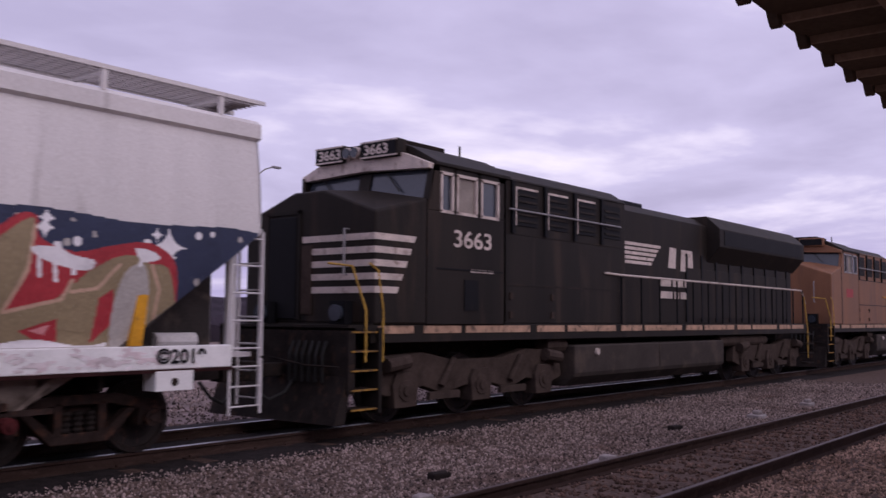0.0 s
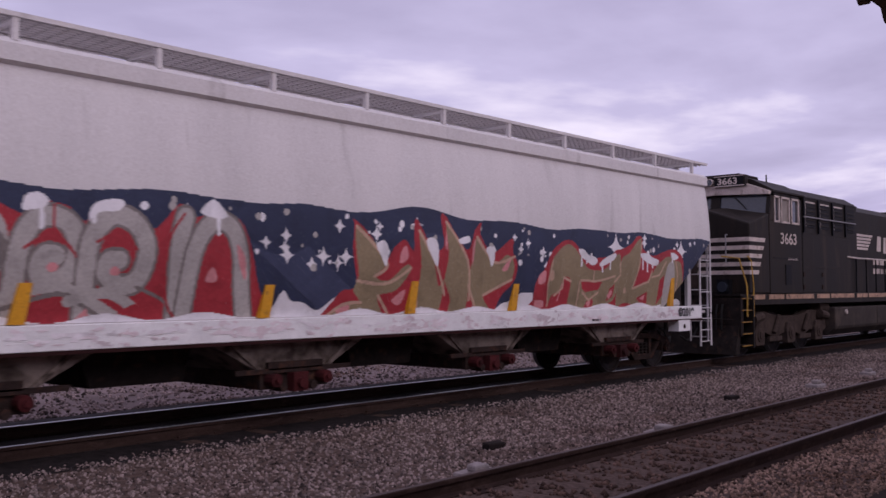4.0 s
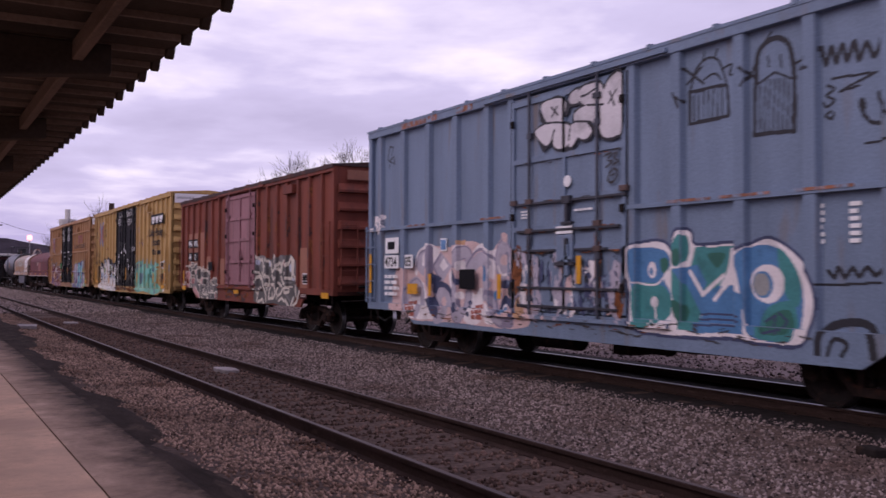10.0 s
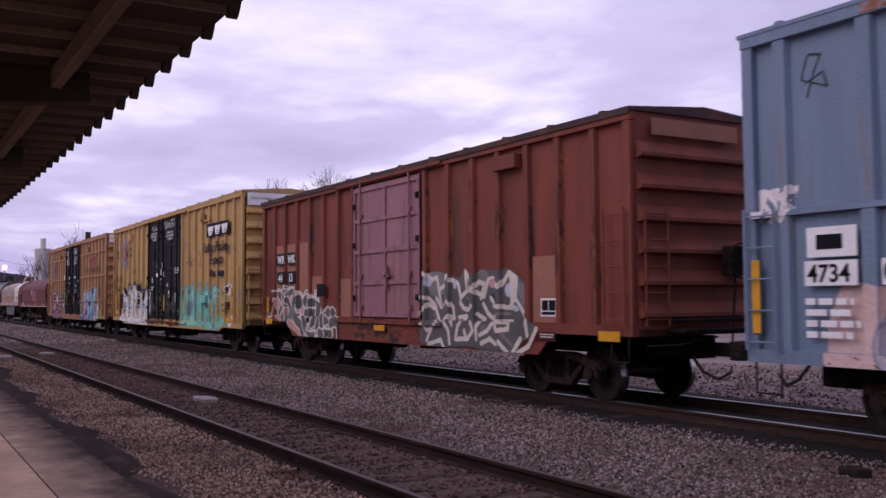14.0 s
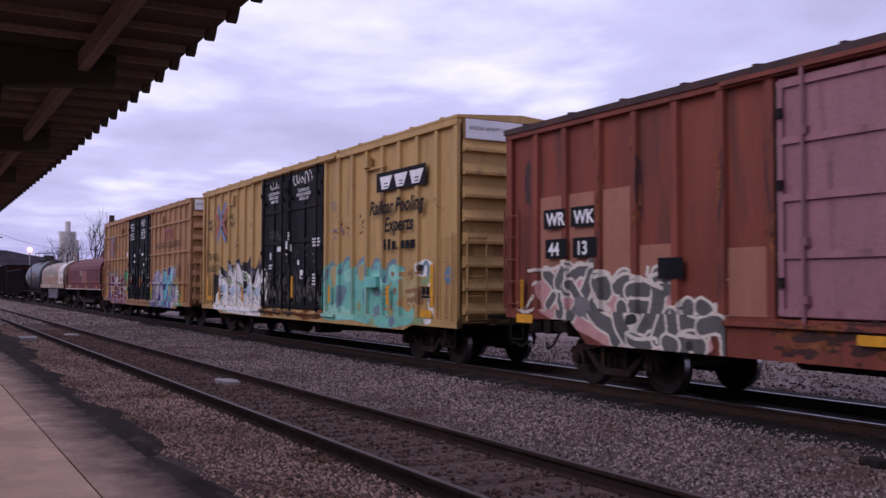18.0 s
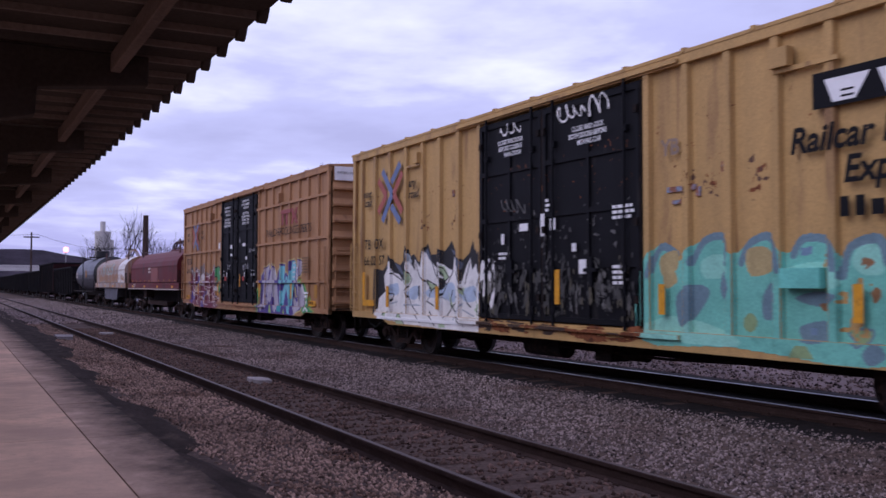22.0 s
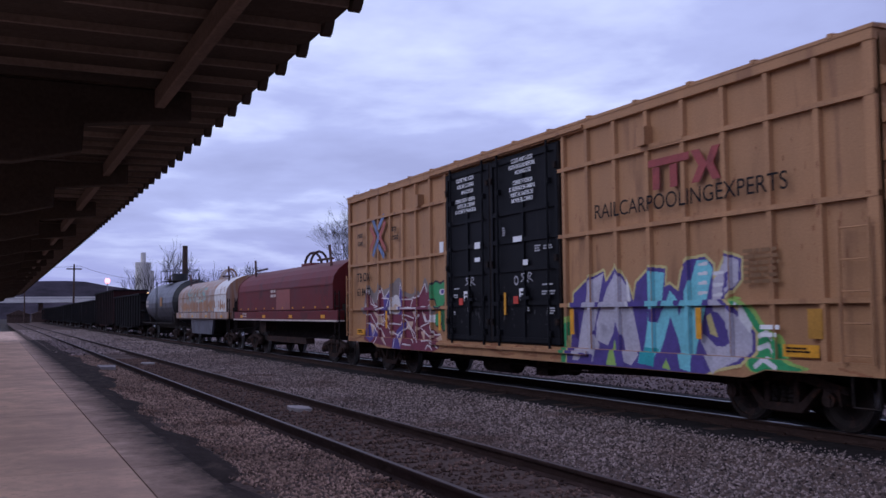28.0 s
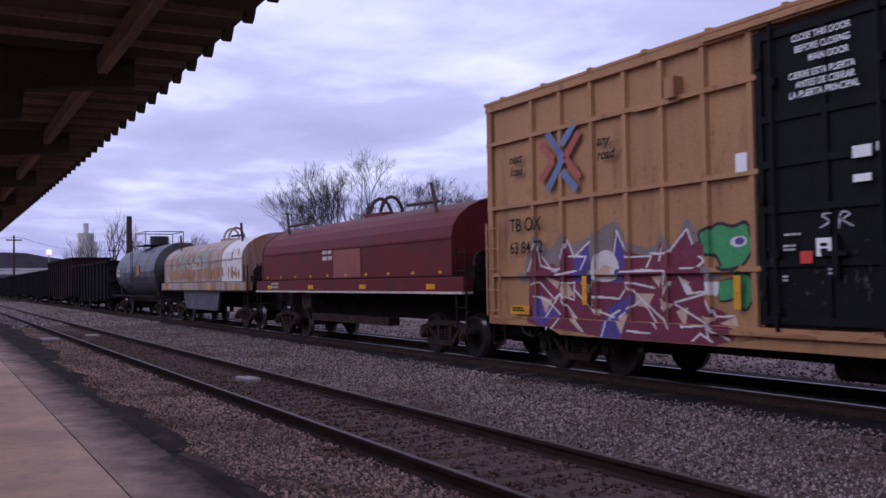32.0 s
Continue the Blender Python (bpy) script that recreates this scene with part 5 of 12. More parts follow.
    c.line(2, 0.09, [(-0.93, 4.08), (-0.63, 4.18), (-0.34, 4.17), (-0.45, 3.91), (-0.64, 3.83), (-0.93, 4.08)])
    c.line(2, 0.09, [(-0.34, 4.1), (-0.03, 4.11), (0.08, 3.99), (0, 3.77), (-0.22, 3.72), (-0.4, 3.82), (-0.34, 4.1)])
    c.line(2, 0.09, [(0.01, 4.04), (0.39, 4.09), (0.21, 3.81), (0.04, 3.72), (0.01, 4.04)])
    c.line(2, 0.09, [(0.07, 4.58), (0.27, 4.63), (0.33, 4.46), (0.2, 4.41), (0.05, 4.45), (0.07, 4.58)])
    c.line(2, 0.09, [(0.2, 4.27), (0.5, 4.34), (0.72, 4.29), (0.66, 4.09), (0.49, 4.08), (0.62, 3.91), (0.45, 3.8), (0.23, 3.89), (0.34, 4.03), (0.17, 4.14), (0.2, 4.27)])
    c.line(2, 0.09, [(0.34, 4.63), (0.81, 4.64), (0.92, 4.35), (0.6, 4.32), (0.34, 4.41), (0.34, 4.63)])
    c.line(2, 0.09, [(0.82, 4.31), (1.05, 4.66), (1.34, 4.65), (1.33, 3.87), (1.2, 3.77), (1, 3.76), (0.83, 3.88), (0.82, 4.31)])
    c.shape(2, [(-0.93, 4.06), (-0.64, 3.83), (-0.64, 3.73), (-0.72, 3.74)])
    c.shape(2, [(-0.37, 3.79), (0, 3.74), (-0.05, 3.65), (-0.34, 3.71)])
    c.shape(2, [(0.23, 3.89), (0.6, 3.89), (0.54, 3.77), (0.26, 3.81)])
    c.shape(2, [(0.58, 4.05), (0.82, 3.88), (0.74, 3.76)])
    c.shape(2, [(0.82, 3.88), (1.33, 3.83), (1.14, 3.7), (0.85, 3.76)])
    c.shape(2, [(-0.8, 4.47), (-0.63, 4.23), (-0.75, 4.23), (-0.8, 4.38)])
    c.shape(2, [(-0.14, 4.47), (0.07, 4.47), (0.01, 4.28), (-0.09, 4.26)])
    c.shape(1, [(-0.73, 4.54), (-0.25, 4.57), (-0.05, 4.45), (-0.14, 4.23), (-0.34, 4.14), (-0.61, 4.24)])
    c.shape(1, [(-0.93, 4.08), (-0.63, 4.18), (-0.34, 4.17), (-0.45, 3.91), (-0.64, 3.83)])
    c.shape(1, [(-0.34, 4.1), (-0.03, 4.11), (0.08, 3.99), (0, 3.77), (-0.22, 3.72), (-0.4, 3.82)])
    c.shape(1, [(0.01, 4.04), (0.39, 4.09), (0.21, 3.81), (0.04, 3.72)])
    c.shape(1, [(0.07, 4.58), (0.27, 4.63), (0.33, 4.46), (0.2, 4.41), (0.05, 4.45)])
    c.shape(1, [(0.2, 4.27), (0.5, 4.34), (0.72, 4.29), (0.66, 4.09), (0.49, 4.08), (0.62, 3.91), (0.45, 3.8), (0.23, 3.89), (0.34, 4.03), (0.17, 4.14)])
    c.shape(1, [(0.34, 4.63), (0.81, 4.64), (0.92, 4.35), (0.6, 4.32), (0.34, 4.41)])
    c.shape(1, [(0.82, 4.31), (1.05, 4.66), (1.34, 4.65), (1.33, 3.87), (1.2, 3.77), (1, 3.76), (0.83, 3.88)])
    c.shape(1, [(-0.51, 4.21), (-0.1, 4.18), (-0.22, 4.04), (-0.45, 4)])
    c.shape(1, [(0.55, 4.34), (0.9, 4.35), (0.9, 3.9), (0.7, 4.01), (0.56, 4.13)])
    c.line(2, 0.035, [(-0.45, 4.45), (-0.27, 4.29)])
    c.line(2, 0.035, [(-0.3, 4.44), (-0.43, 4.29)])
    c.line(2, 0.035, [(1.05, 4.47), (1.16, 4.24)])
    c.line(2, 0.035, [(1.2, 4.46), (1.03, 4.29)])
    c.line(2, 0.035, [(-0.66, 4.2), (-0.34, 4.18), (0.01, 4.11)])
    c.line(2, 0.035, [(0.2, 4.12), (0.49, 4.08)])
    c.line(2, 0.035, [(-0.37, 4.06), (-0.45, 3.89)])
    c.line(2, 0.035, [(0.5, 4.34), (0.65, 4.32), (0.9, 4.29)])
    c.line(2, 0.035, [(0.82, 4.29), (0.8, 3.99)])
    c.line(2, 0.035, [(0.35, 4.5), (0.5, 4.51), (0.69, 4.56)])
    c.line(2, 0.035, [(0.06, 4.05), (0.02, 3.84)])
    c.lay("graffiti", car, [spray((0.55, 0.52, 0.54)), ck], dep, label="white sprayed throw-up outlined in black")
    c = Canvas(X(-40.2), X(-34.0), 0.7, 4.85, seed=8, wave=0.003)
    c.line(1, 0.05, [(2.65, 4.21), (2.65, 3.75), (3.35, 3.76), (3.33, 4.17), (2.65, 4.2)], False)
    c.line(1, 0.022, [(2.74, 4.2), (2.73, 3.76)], False)
    c.line(1, 0.022, [(2.82, 4.2), (2.82, 3.76)], False)
    c.line(1, 0.022, [(2.91, 4.19), (2.91, 3.77)], False)
    c.line(1, 0.022, [(2.99, 4.18), (2.99, 3.76)], False)
    c.line(1, 0.022, [(3.08, 4.19), (3.07, 3.77)], False)
    c.line(1, 0.022, [(3.16, 4.18), (3.16, 3.76)], False)
    c.line(1, 0.022, [(3.24, 4.17), (3.24, 3.76)], False)
    c.line(1, 0.035, [(2.67, 4.21), (2.75, 4.47), (2.99, 4.6), (3.21, 4.53), (3.33, 4.17)])
    c.line(1, 0.03, [(2.89, 4.56), (2.94, 4.7)])
    c.line(1, 0.03, [(3.13, 4.59), (3.17, 4.7)])
    c.line(1, 0.035, [(2.55, 4.53), (2.9, 4.26)], False)
    c.line(1, 0.035, [(2.86, 4.49), (2.6, 4.32)], False)
    c.line(1, 0.035, [(2.4, 4.21), (2.51, 4), (2.45, 4.15), (2.57, 4.07)])
    c.line(1, 0.03, [(3.25, 4.41), (3.43, 4.45), (3.39, 4.31), (3.51, 4.33)])
    c.line(1, 0.03, [(2.9, 4.31), (3.11, 4.36), (3.23, 4.26)])
    c.line(1, 0.055, [(3.83, 4.16), (3.79, 3.44), (4.43, 3.43), (4.42, 4.07)], False)
    c.line(1, 0.022, [(3.9, 4.12), (3.89, 3.44)], False)
    c.line(1, 0.022, [(3.98, 4.12), (3.96, 3.44)], False)
    c.line(1, 0.022, [(4.05, 4.11), (4.03, 3.44)], False)
    c.line(1, 0.022, [(4.12, 4.1), (4.11, 3.44)], False)
    c.line(1, 0.022, [(4.19, 4.09), (4.18, 3.44)], False)
    c.line(1, 0.022, [(4.26, 4.08), (4.25, 3.44)], False)
    c.line(1, 0.022, [(4.33, 4.08), (4.32, 3.44)], False)
    c.line(1, 0.022, [(4.4, 4.07), (4.38, 3.44)], False)
    c.line(1, 0.07, [(3.83, 4.12), (3.85, 4.48), (4.1, 4.63), (4.35, 4.5), (4.43, 4.06)])
    c.line(1, 0.03, [(3.87, 4.11), (4.12, 4.19), (4.41, 4.05)], False)
    c.line(1, 0.035, [(3.62, 4.36), (3.85, 4.15)], False)
    c.line(1, 0.035, [(3.81, 4.36), (3.66, 4.11)], False)
    c.line(1, 0.035, [(4.45, 4.25), (4.62, 4.29), (4.52, 4.17), (4.68, 4.15)])
    c.line(1, 0.03, [(3.94, 4.57), (4.07, 4.72)])
    c.line(1, 0.03, [(4.01, 4.41), (4.03, 4.28)], False)
    c.line(1, 0.03, [(4.21, 4.4), (4.23, 4.24)], False)
    c.line(1, 0.055, [(4.83, 4.37), (4.89, 4.15), (4.97, 4.35), (5.03, 4.15), (5.11, 4.34), (5.18, 4.14), (5.26, 4.34), (5.33, 4.12), (5.42, 4.29), (5.52, 4.11), (5.62, 4.3)])
    c.line(1, 0.03, [(4.97, 3.97), (5.55, 3.94), (5.07, 3.8), (5.33, 3.82)], False)
    c.line(1, 0.035, [(4.9, 3.9), (5, 3.84), (4.89, 3.78), (5, 3.71), (4.9, 3.64), (4.85, 3.69)])
    c.line(1, 0.035, [(4.95, 3.58), (4.87, 3.53), (4.96, 3.49), (4.99, 3.56)])
    c.line(1, 0.05, [(4.9, 1.7), (4.99, 1.63), (5.04, 1.75), (5.13, 1.63), (5.22, 1.74), (5.31, 1.64), (5.41, 1.74), (5.51, 1.65), (5.61, 1.72)])
    c.line(1, 0.03, [(4.76, 1.54), (5.65, 1.57)], False)
    c.line(1, 0.1, [(4.8, 0.63), (4.85, 0.98), (5.14, 1.1), (5.47, 1.07), (5.56, 0.7)])
    c.line(1, 0.05, [(4.95, 0.71), (5.03, 0.91), (5.21, 0.86), (5.14, 0.73)])
    c.looping(X(-36.3), X(-34.4), 3.3, 3.75, 7, 0.045, 1)
    c.line(1, 0.03, [(X(-36.2), 3.15), (X(-34.4), 3.2)], False)
    c.lay("graffiti", car, [ck], dep, label="black sprayed line drawings and tags")
    # door gear: greasy black bars carrying the ledges' shade, latch plate, crank and labels
    grease_shade = spray((0.04, 0.04, 0.05))
    for a, b, zz in ((-1.5, 1.45, 2.86), (-1.45, 1.3, 2.39), (-1.2, -0.32, 2.05), (0.2, 1.0, 2.05), (-1.45, 1.25, 1.42), (-1.45, 1.25, 1.11)):
        part("door_ledge", Geo().box(a, b, -1.585, -1.53, zz - 0.018, zz + 0.018), grease_shade, door)
    part("latch_plate", Geo().box(-0.3, 0.14, -1.572, -1.53, 1.86, 2.30), M["blue"], door, bevel=0.008)
    for zz in (2.36, 2.44):
        plate("stencil_bar", -0.3, 0.14, zz - 0.045, zz, -1.57, M["white"], car)
    part("latch_crank", Geo().box(-0.035, 0.035, -1.61, -1.53, 2.48, 2.88).box(-0.11, 0.11, -1.62, -1.53, 2.80, 2.93).box(-0.14, 0.14, -1.6, -1.53, 2.46, 2.51), grease_shade, door, bevel=0.006)
    part("latch_crank", Geo().box(-0.035, 0.035, -1.61, -1.57, 1.95, 2.24).box(-0.32, 0.2, -1.61, -1.53, 1.79, 1.85), grease_shade, door, bevel=0.006)
    for xx, zz in ((-1.08, 2.39), (0.77, 2.45), (0.77, 2.05), (1.4, 2.95), (0.77, 4.45), (-1.08, 2.9), (-1.55, 2.9)):
        part("rod_bracket", Geo().box(xx - 0.09, xx + 0.09, -1.60, -1.53, zz - 0.045, zz + 0.045), spray((0.085, 0.052, 0.045)) if zz < 3 else grease_shade, door, bevel=0.008)
    part("round_mark", Geo().cyl((-0.02, -1.556, 3.17), (-0.02, -1.53, 3.17), 0.095, 20), M["white"], car)
    bars("stencil_bars", 1, 0.16, -1.545, 2.67, 0.6, 0.035, M["white"], car, seed=3)
    bars("stencil_bars", 3, -1.35, -1.545, 2.72, 0.2, 0.03, M["white"], car, seed=5)
    bars("stencil_bars", 2, 0.3, -1.545, 1.72, 0.4, 0.03, M["white"], car, seed=6)
    plate("reflective_stripe", 0.25, 0.37, 1.5, 1.95, -1.572, M["safety"], car)
    c = Canvas(X(-43.5), X(-39.9), 0.9, 3.6, seed=14)
    # Streaks under the ledges paint their shade along with grime and rust.
    for zz, n in ((3.58, 8), (2.87, 14), (2.40, 30), (2.05, 26), (1.43, 20), (1.11, 22)):
        c.streaks(-1.5, 1.3, zz - 0.05, zz, n, [1, 1, 1, 2], (0.03, 0.14), (0.006, 0.016))
    for xx in (-1.08, 0.77):
        c.streaks(xx - 0.08, xx + 0.08, 0.95, 2.5, 26, [1, 1, 2, 2], (0.015, 0.05), (0.03, 0.12))
    c.streaks(-1.62, -1.35, 0.95, 2.3, 24, [1, 2, 2], (0.02, 0.06), (0.03, 0.12))
    c.streaks(1.2, 1.4, 0.95, 1.7, 26, [2, 1, 2], (0.02, 0.07), (0.03, 0.12))
    c.line(1, 0.03, [(0.95, 3.5), (1.1, 3.52), (1.02, 3.42), (1.12, 3.38), (0.98, 3.33)])
    c.line(1, 0.03, [(1.14, 3.49), (1.22, 3.5), (1.16, 3.42), (1.24, 3.36), (1.13, 3.33)])
    c.line(1, 0.03, [(1.06, 3.22), (1.14, 3.27), (1.22, 3.2), (1.16, 3.1), (1.05, 3.13), (1.07, 3.24)])
    c.line(1, 0.025, [(1.11, 3.19), (1.17, 3.2)])
    c.lay("door_grime", car, [spray((0.035, 0.03, 0.03)), M["rust"]], dep, label="greasy black, rust and painted ledge shade on the door gear", lift=0.009)
    c = Canvas(-h, h, 0.7, 1.02, seed=15)
    c.streaks(-h, h, 0.7, 1.0, 90, [2, 1, 2], (0.02, 0.16), (0.006, 0.02))
    c.lay("sill_rust", car, [M["rust"], spray((0.05, 0.045, 0.045))], dep, label="rust and grime along the sill", lift=0.008)
    c = Canvas(X(-48.6), X(-48.0), 3.95, 4.65, seed=2)
    c.stroke([(X(-48.4), 4.0), (X(-48.2), 4.5), (X(-48.35), 4.55), (X(-48.45), 4.25), (X(-48.1), 4.1), (X(-48.15), 4.3), (X(-48.4), 4.2)], 0.025, 1)
    c.lay("graffiti", car, [ck], dep, label="small black tag")
    c = Canvas(X(-49.25), X(-48.5), 2.45, 3.1, seed=4)
    c.letters(X(-49.2), X(-48.6), 2.55, 3.0, 3, [1], 1, 0, 0.05, 0.01)
    c.lay("graffiti", car, [wh], dep, label="small white tag")


def red_car():
    h = 7.72
    ribs = [q + 59.125 for q in (-65.96, -65.15, -64.29, -63.44, -62.58, -61.71, -60.88, -57.5, -56.6, -55.72, -54.87, -54.0, -53.15, -52.27)]
    car, h, (door,), dep = box_car("box_car", "oxide-red steel box car with a faded pink door and sprayed paint", -66.85, -51.4, 1.08, 4.42, M["red"], ribs, 0.17, 0.08, [(-1.62, 1.48)], M["pink"], roof=M["roof_rust"], end_rows=6, notch=0.36, hi=0.02)
    X = lambda q: q + 59.125
    y = -1.535
    part("end_patch", Geo().box(h + 0.11, h + 0.12, -1.2, 0.6, 4.05, 4.3), M["red_patch"], car)
    for a, b, c0, c1 in ((-66.0, -65.22, 1.25, 3.15), (-65.08, -64.36, 1.25, 3.15), (-64.22, -63.52, 1.5, 3.15), (-63.37, -62.65, 1.25, 2.25), (-61.64, -60.95, 1.25, 2.15), (-53.9, -53.2, 1.25, 2.35)):
        plate("repaint_patch", X(a), X(b), c0, c1, y + 0.074, M["red_patch"], car)
    for x, wd, z in ((-65.6, "WR", 2.6), (-64.85, "WK", 2.6), (-65.55, "44", 2.1), (-64.8, "13", 2.1)):
        plate("stencil_panel", X(x) - 0.09, X(x) + 0.5, z, z + 0.32, y, M["car_black"], car)
        lettering("car_number", wd, 0.22, X(x), y - 0.012, z + 0.05, M["white"], car, bold=0.008)
    for q in (-66.25, -63.5, -56.93, -54.5, -51.9):
        plate("reflective_stripe", X(q) - 0.24, X(q) + 0.24, 0.84 if -65 < q < -53 else 1.0, 0.98 if -65 < q < -53 else 1.15, -1.549, M["safety"], car)
    plate("reflective_stripe", X(-66.45), X(-66.3), 1.2, 1.75, y, M["safety"], car)
    plate("reflective_stripe", X(-59.6), X(-59.1), 0.98, 1.1, -1.60, M["safety"], car)
    part("pressed_box", Geo().box(X(-54.9), X(-54.2), -1.62, -1.46, 3.9, 4.15), M["red"], car, bevel=0.01)
    plate("notice_panel", X(-62.9), X(-62.4), 1.75, 2.05, y, M["car_black"], car)
    plate("stencil_frame", X(-53.68), X(-53.25), 1.35, 1.65, y + 0.066, M["white"], car, "white frame of a stencil panel")
    for a, b, c0, c1 in ((-53.64, -53.48, 1.45, 1.62), (-53.45, -53.29, 1.45, 1.62), (-53.64, -53.29, 1.38, 1.43)):
        plate("stencil_panel", X(a), X(b), c0, c1, y + 0.058, M["car_black"], car)
    plate("notice_panel", X(-53.85), X(-53.2), 0.95, 1.1, y - 0.012, M["gondola"], car)
    bars("stencil_bars", 2, X(-53.6), y - 0.021, 1.05, 0.4, 0.025, M["stripe"], car, seed=12)
    wh, gy, ck = spray((0.60, 0.54, 0.46)), spray((0.10, 0.095, 0.093)), spray((0.03, 0.028, 0.028))
    tones = [wh, gy, ck, spray((0.18, 0.17, 0.17)), spray((0.50, 0.26, 0.25)), spray((0.44, 0.46, 0.55))]
    c = Canvas(X(-57.9), X(-52.2), 0.7, 2.7, seed=22, wave=0.003)
    c.shape(2, [(1.51, 1.63), (1.67, 2.16), (2.33, 2.17), (2.88, 2.05), (3.04, 2.2), (3.39, 2.11), (3.78, 2.19), (4.15, 2.14), (4.49, 2.19), (4.8, 2.06), (5.05, 1.86), (4.98, 1.53), (5.2, 1.27), (5.42, 1.15), (5.05, 0.92), (4.71, 0.64), (4.12, 0.7), (3.37, 0.76), (1.72, 0.74), (1.47, 0.9), (1.6, 1.3), (1.48, 1.38)])
    c.shape(4, [(1.68, 2.16), (2.33, 2.15), (2.44, 1.91), (2.09, 1.67), (1.74, 1.84)])
    c.shape(4, [(3.59, 2.18), (3.87, 2.1), (3.73, 1.88), (3.57, 1.96)])
    c.shape(4, [(4.77, 1.93), (5.05, 1.86), (4.98, 1.53), (4.83, 1.66)])
    c.shape(3, [(3.86, 1.66), (4.14, 1.8), (4.27, 1.59), (4.04, 1.52)], False)
    c.line(1, 0.085, [(1.59, 2.18), (1.86, 2.04), (2.04, 2.08), (2.12, 1.82), (2.33, 1.91), (2.53, 2.1)], False)
    c.line(1, 0.085, [(2.12, 1.82), (2.21, 1.49), (2.02, 1.67)], False)
    c.line(1, 0.085, [(1.48, 1.69), (1.73, 1.67), (1.97, 1.55), (2.16, 1.17)], False)
    c.line(1, 0.085, [(1.48, 1.37), (1.73, 1.55), (1.95, 1.47)], False)
    c.line(1, 0.085, [(1.6, 1.17), (1.78, 1.04), (1.97, 1.1), (1.77, 0.83)], False)
    c.line(1, 0.085, [(2.32, 1.54), (2.49, 1.63), (2.66, 1.51), (2.72, 1.16), (2.59, 1.32), (2.3, 1.25)], False)
    c.line(1, 0.085, [(2.61, 2.02), (2.83, 1.94), (2.93, 1.67), (3.04, 1.74)], False)
    c.line(1, 0.085, [(3.04, 1.74), (3.35, 1.89), (3.1, 2.17), (3.14, 1.88)], False)
    c.line(1, 0.085, [(3.39, 1.81), (3.54, 1.96), (3.74, 1.92), (3.63, 1.67)], False)
    c.line(1, 0.085, [(3.49, 1.78), (3.73, 1.69), (3.87, 1.99), (4.01, 2.02), (4.14, 1.95), (4.27, 1.86), (4.53, 2.11), (4.76, 2.01), (4.71, 1.66), (4.56, 1.52)], False)
    c.line(1, 0.085, [(2.91, 1.59), (3.04, 1.47), (3.28, 1.44), (3.4, 1.52)], False)
    c.line(1, 0.085, [(2.87, 1.31), (3.14, 1.33), (2.93, 1.13), (2.86, 0.9), (3.23, 0.9), (3.17, 1.06)], False)
    c.line(1, 0.085, [(3.52, 1.37), (3.76, 1.29), (3.57, 1.14), (3.59, 0.92)], False)
    c.line(1, 0.085, [(3.71, 1.56), (3.86, 1.38), (4.14, 1.24), (3.94, 1.08), (3.7, 1)], False)
    c.line(1, 0.085, [(3.95, 1.66), (4.1, 1.52), (4.18, 1.34)], False)
    c.line(1, 0.085, [(4.04, 1.52), (4.39, 1.51), (4.69, 1.49)], False)
    c.line(1, 0.085, [(4.17, 1.24), (4.61, 1.25), (4.59, 1.12), (4.21, 1.09), (4.17, 1.24)], False)
    c.line(1, 0.085, [(4.73, 1.63), (4.93, 1.43), (5.11, 1.25), (5.16, 1.03)], False)
    c.line(1, 0.085, [(4.29, 0.9), (4.67, 0.67), (4.97, 0.97)], False)
    c.line(1, 0.085, [(4.71, 0.64), (5.2, 0.85), (5.42, 1.15)], False)
    c.line(1, 0.085, [(3.27, 0.9), (3.47, 1.07), (3.38, 1.22)], False)
    c.line(1, 0.085, [(2.43, 1.19), (2.6, 1.04), (2.64, 0.81)], False)
    c.line(1, 0.085, [(1.84, 0.77), (2.31, 0.87), (2.42, 0.72)], False)
    c.line(1, 0.085, [(3.75, 0.85), (4.03, 0.94), (4.21, 0.85)], False)
    c.line(4, 0.06, [(2.21, 1.75), (2.44, 1.83), (2.49, 1.67)], False)
    c.line(4, 0.06, [(3.13, 1.67), (3.28, 1.63)], False)
    c.line(4, 0.06, [(3.85, 1.16), (3.76, 1.12)], False)
    c.line(4, 0.06, [(4.26, 1.38), (4.56, 1.39)], False)
    c.line(4, 0.06, [(4.38, 1.04), (4.71, 0.85)], False)
    c.line(4, 0.06, [(1.97, 1.39), (2.06, 1.19)], False)
    c.disc(4.03, 1.93, 0.14, 0.09, 5)
    c.disc(4.5, 1.8, 0.1, 0.12, 6)
    c.disc(1.74, 1.99, 0.1, 0.08, 6)
    c.disc(2.72, 1.94, 0.06, 0.09, 6)
    c.disc(4.73, 1.47, 0.08, 0.05, 6)
    c.shape(1, [(4.53, 2.07), (4.72, 2), (4.68, 1.66), (4.56, 1.59)], False)
    c.lay("graffiti", car, tones, dep, lift=0.024, label="cream and grey angular sprayed lettering")
    c = Canvas(X(-66.9), X(-61.6), 0.7, 2.4, seed=21, wave=0.003)
    c.shape(5, [(-6.78, 1.7), (-6.22, 1.98), (-5.91, 1.66), (-5.39, 1.88), (-5.25, 1.52), (-4.84, 1.7), (-3.95, 1.62), (-3.66, 1.86), (-3.55, 1.38), (-3.27, 1.38), (-2.9, 1.24), (-2.75, 0.94), (-2.9, 0.72), (-4.71, 0.71), (-5.26, 0.83), (-6.46, 1.13), (-6.7, 1.27)])
    c.shape(1, [(-6.22, 1.75), (-5.98, 1.52), (-6.22, 1.28), (-6.46, 1.51)])
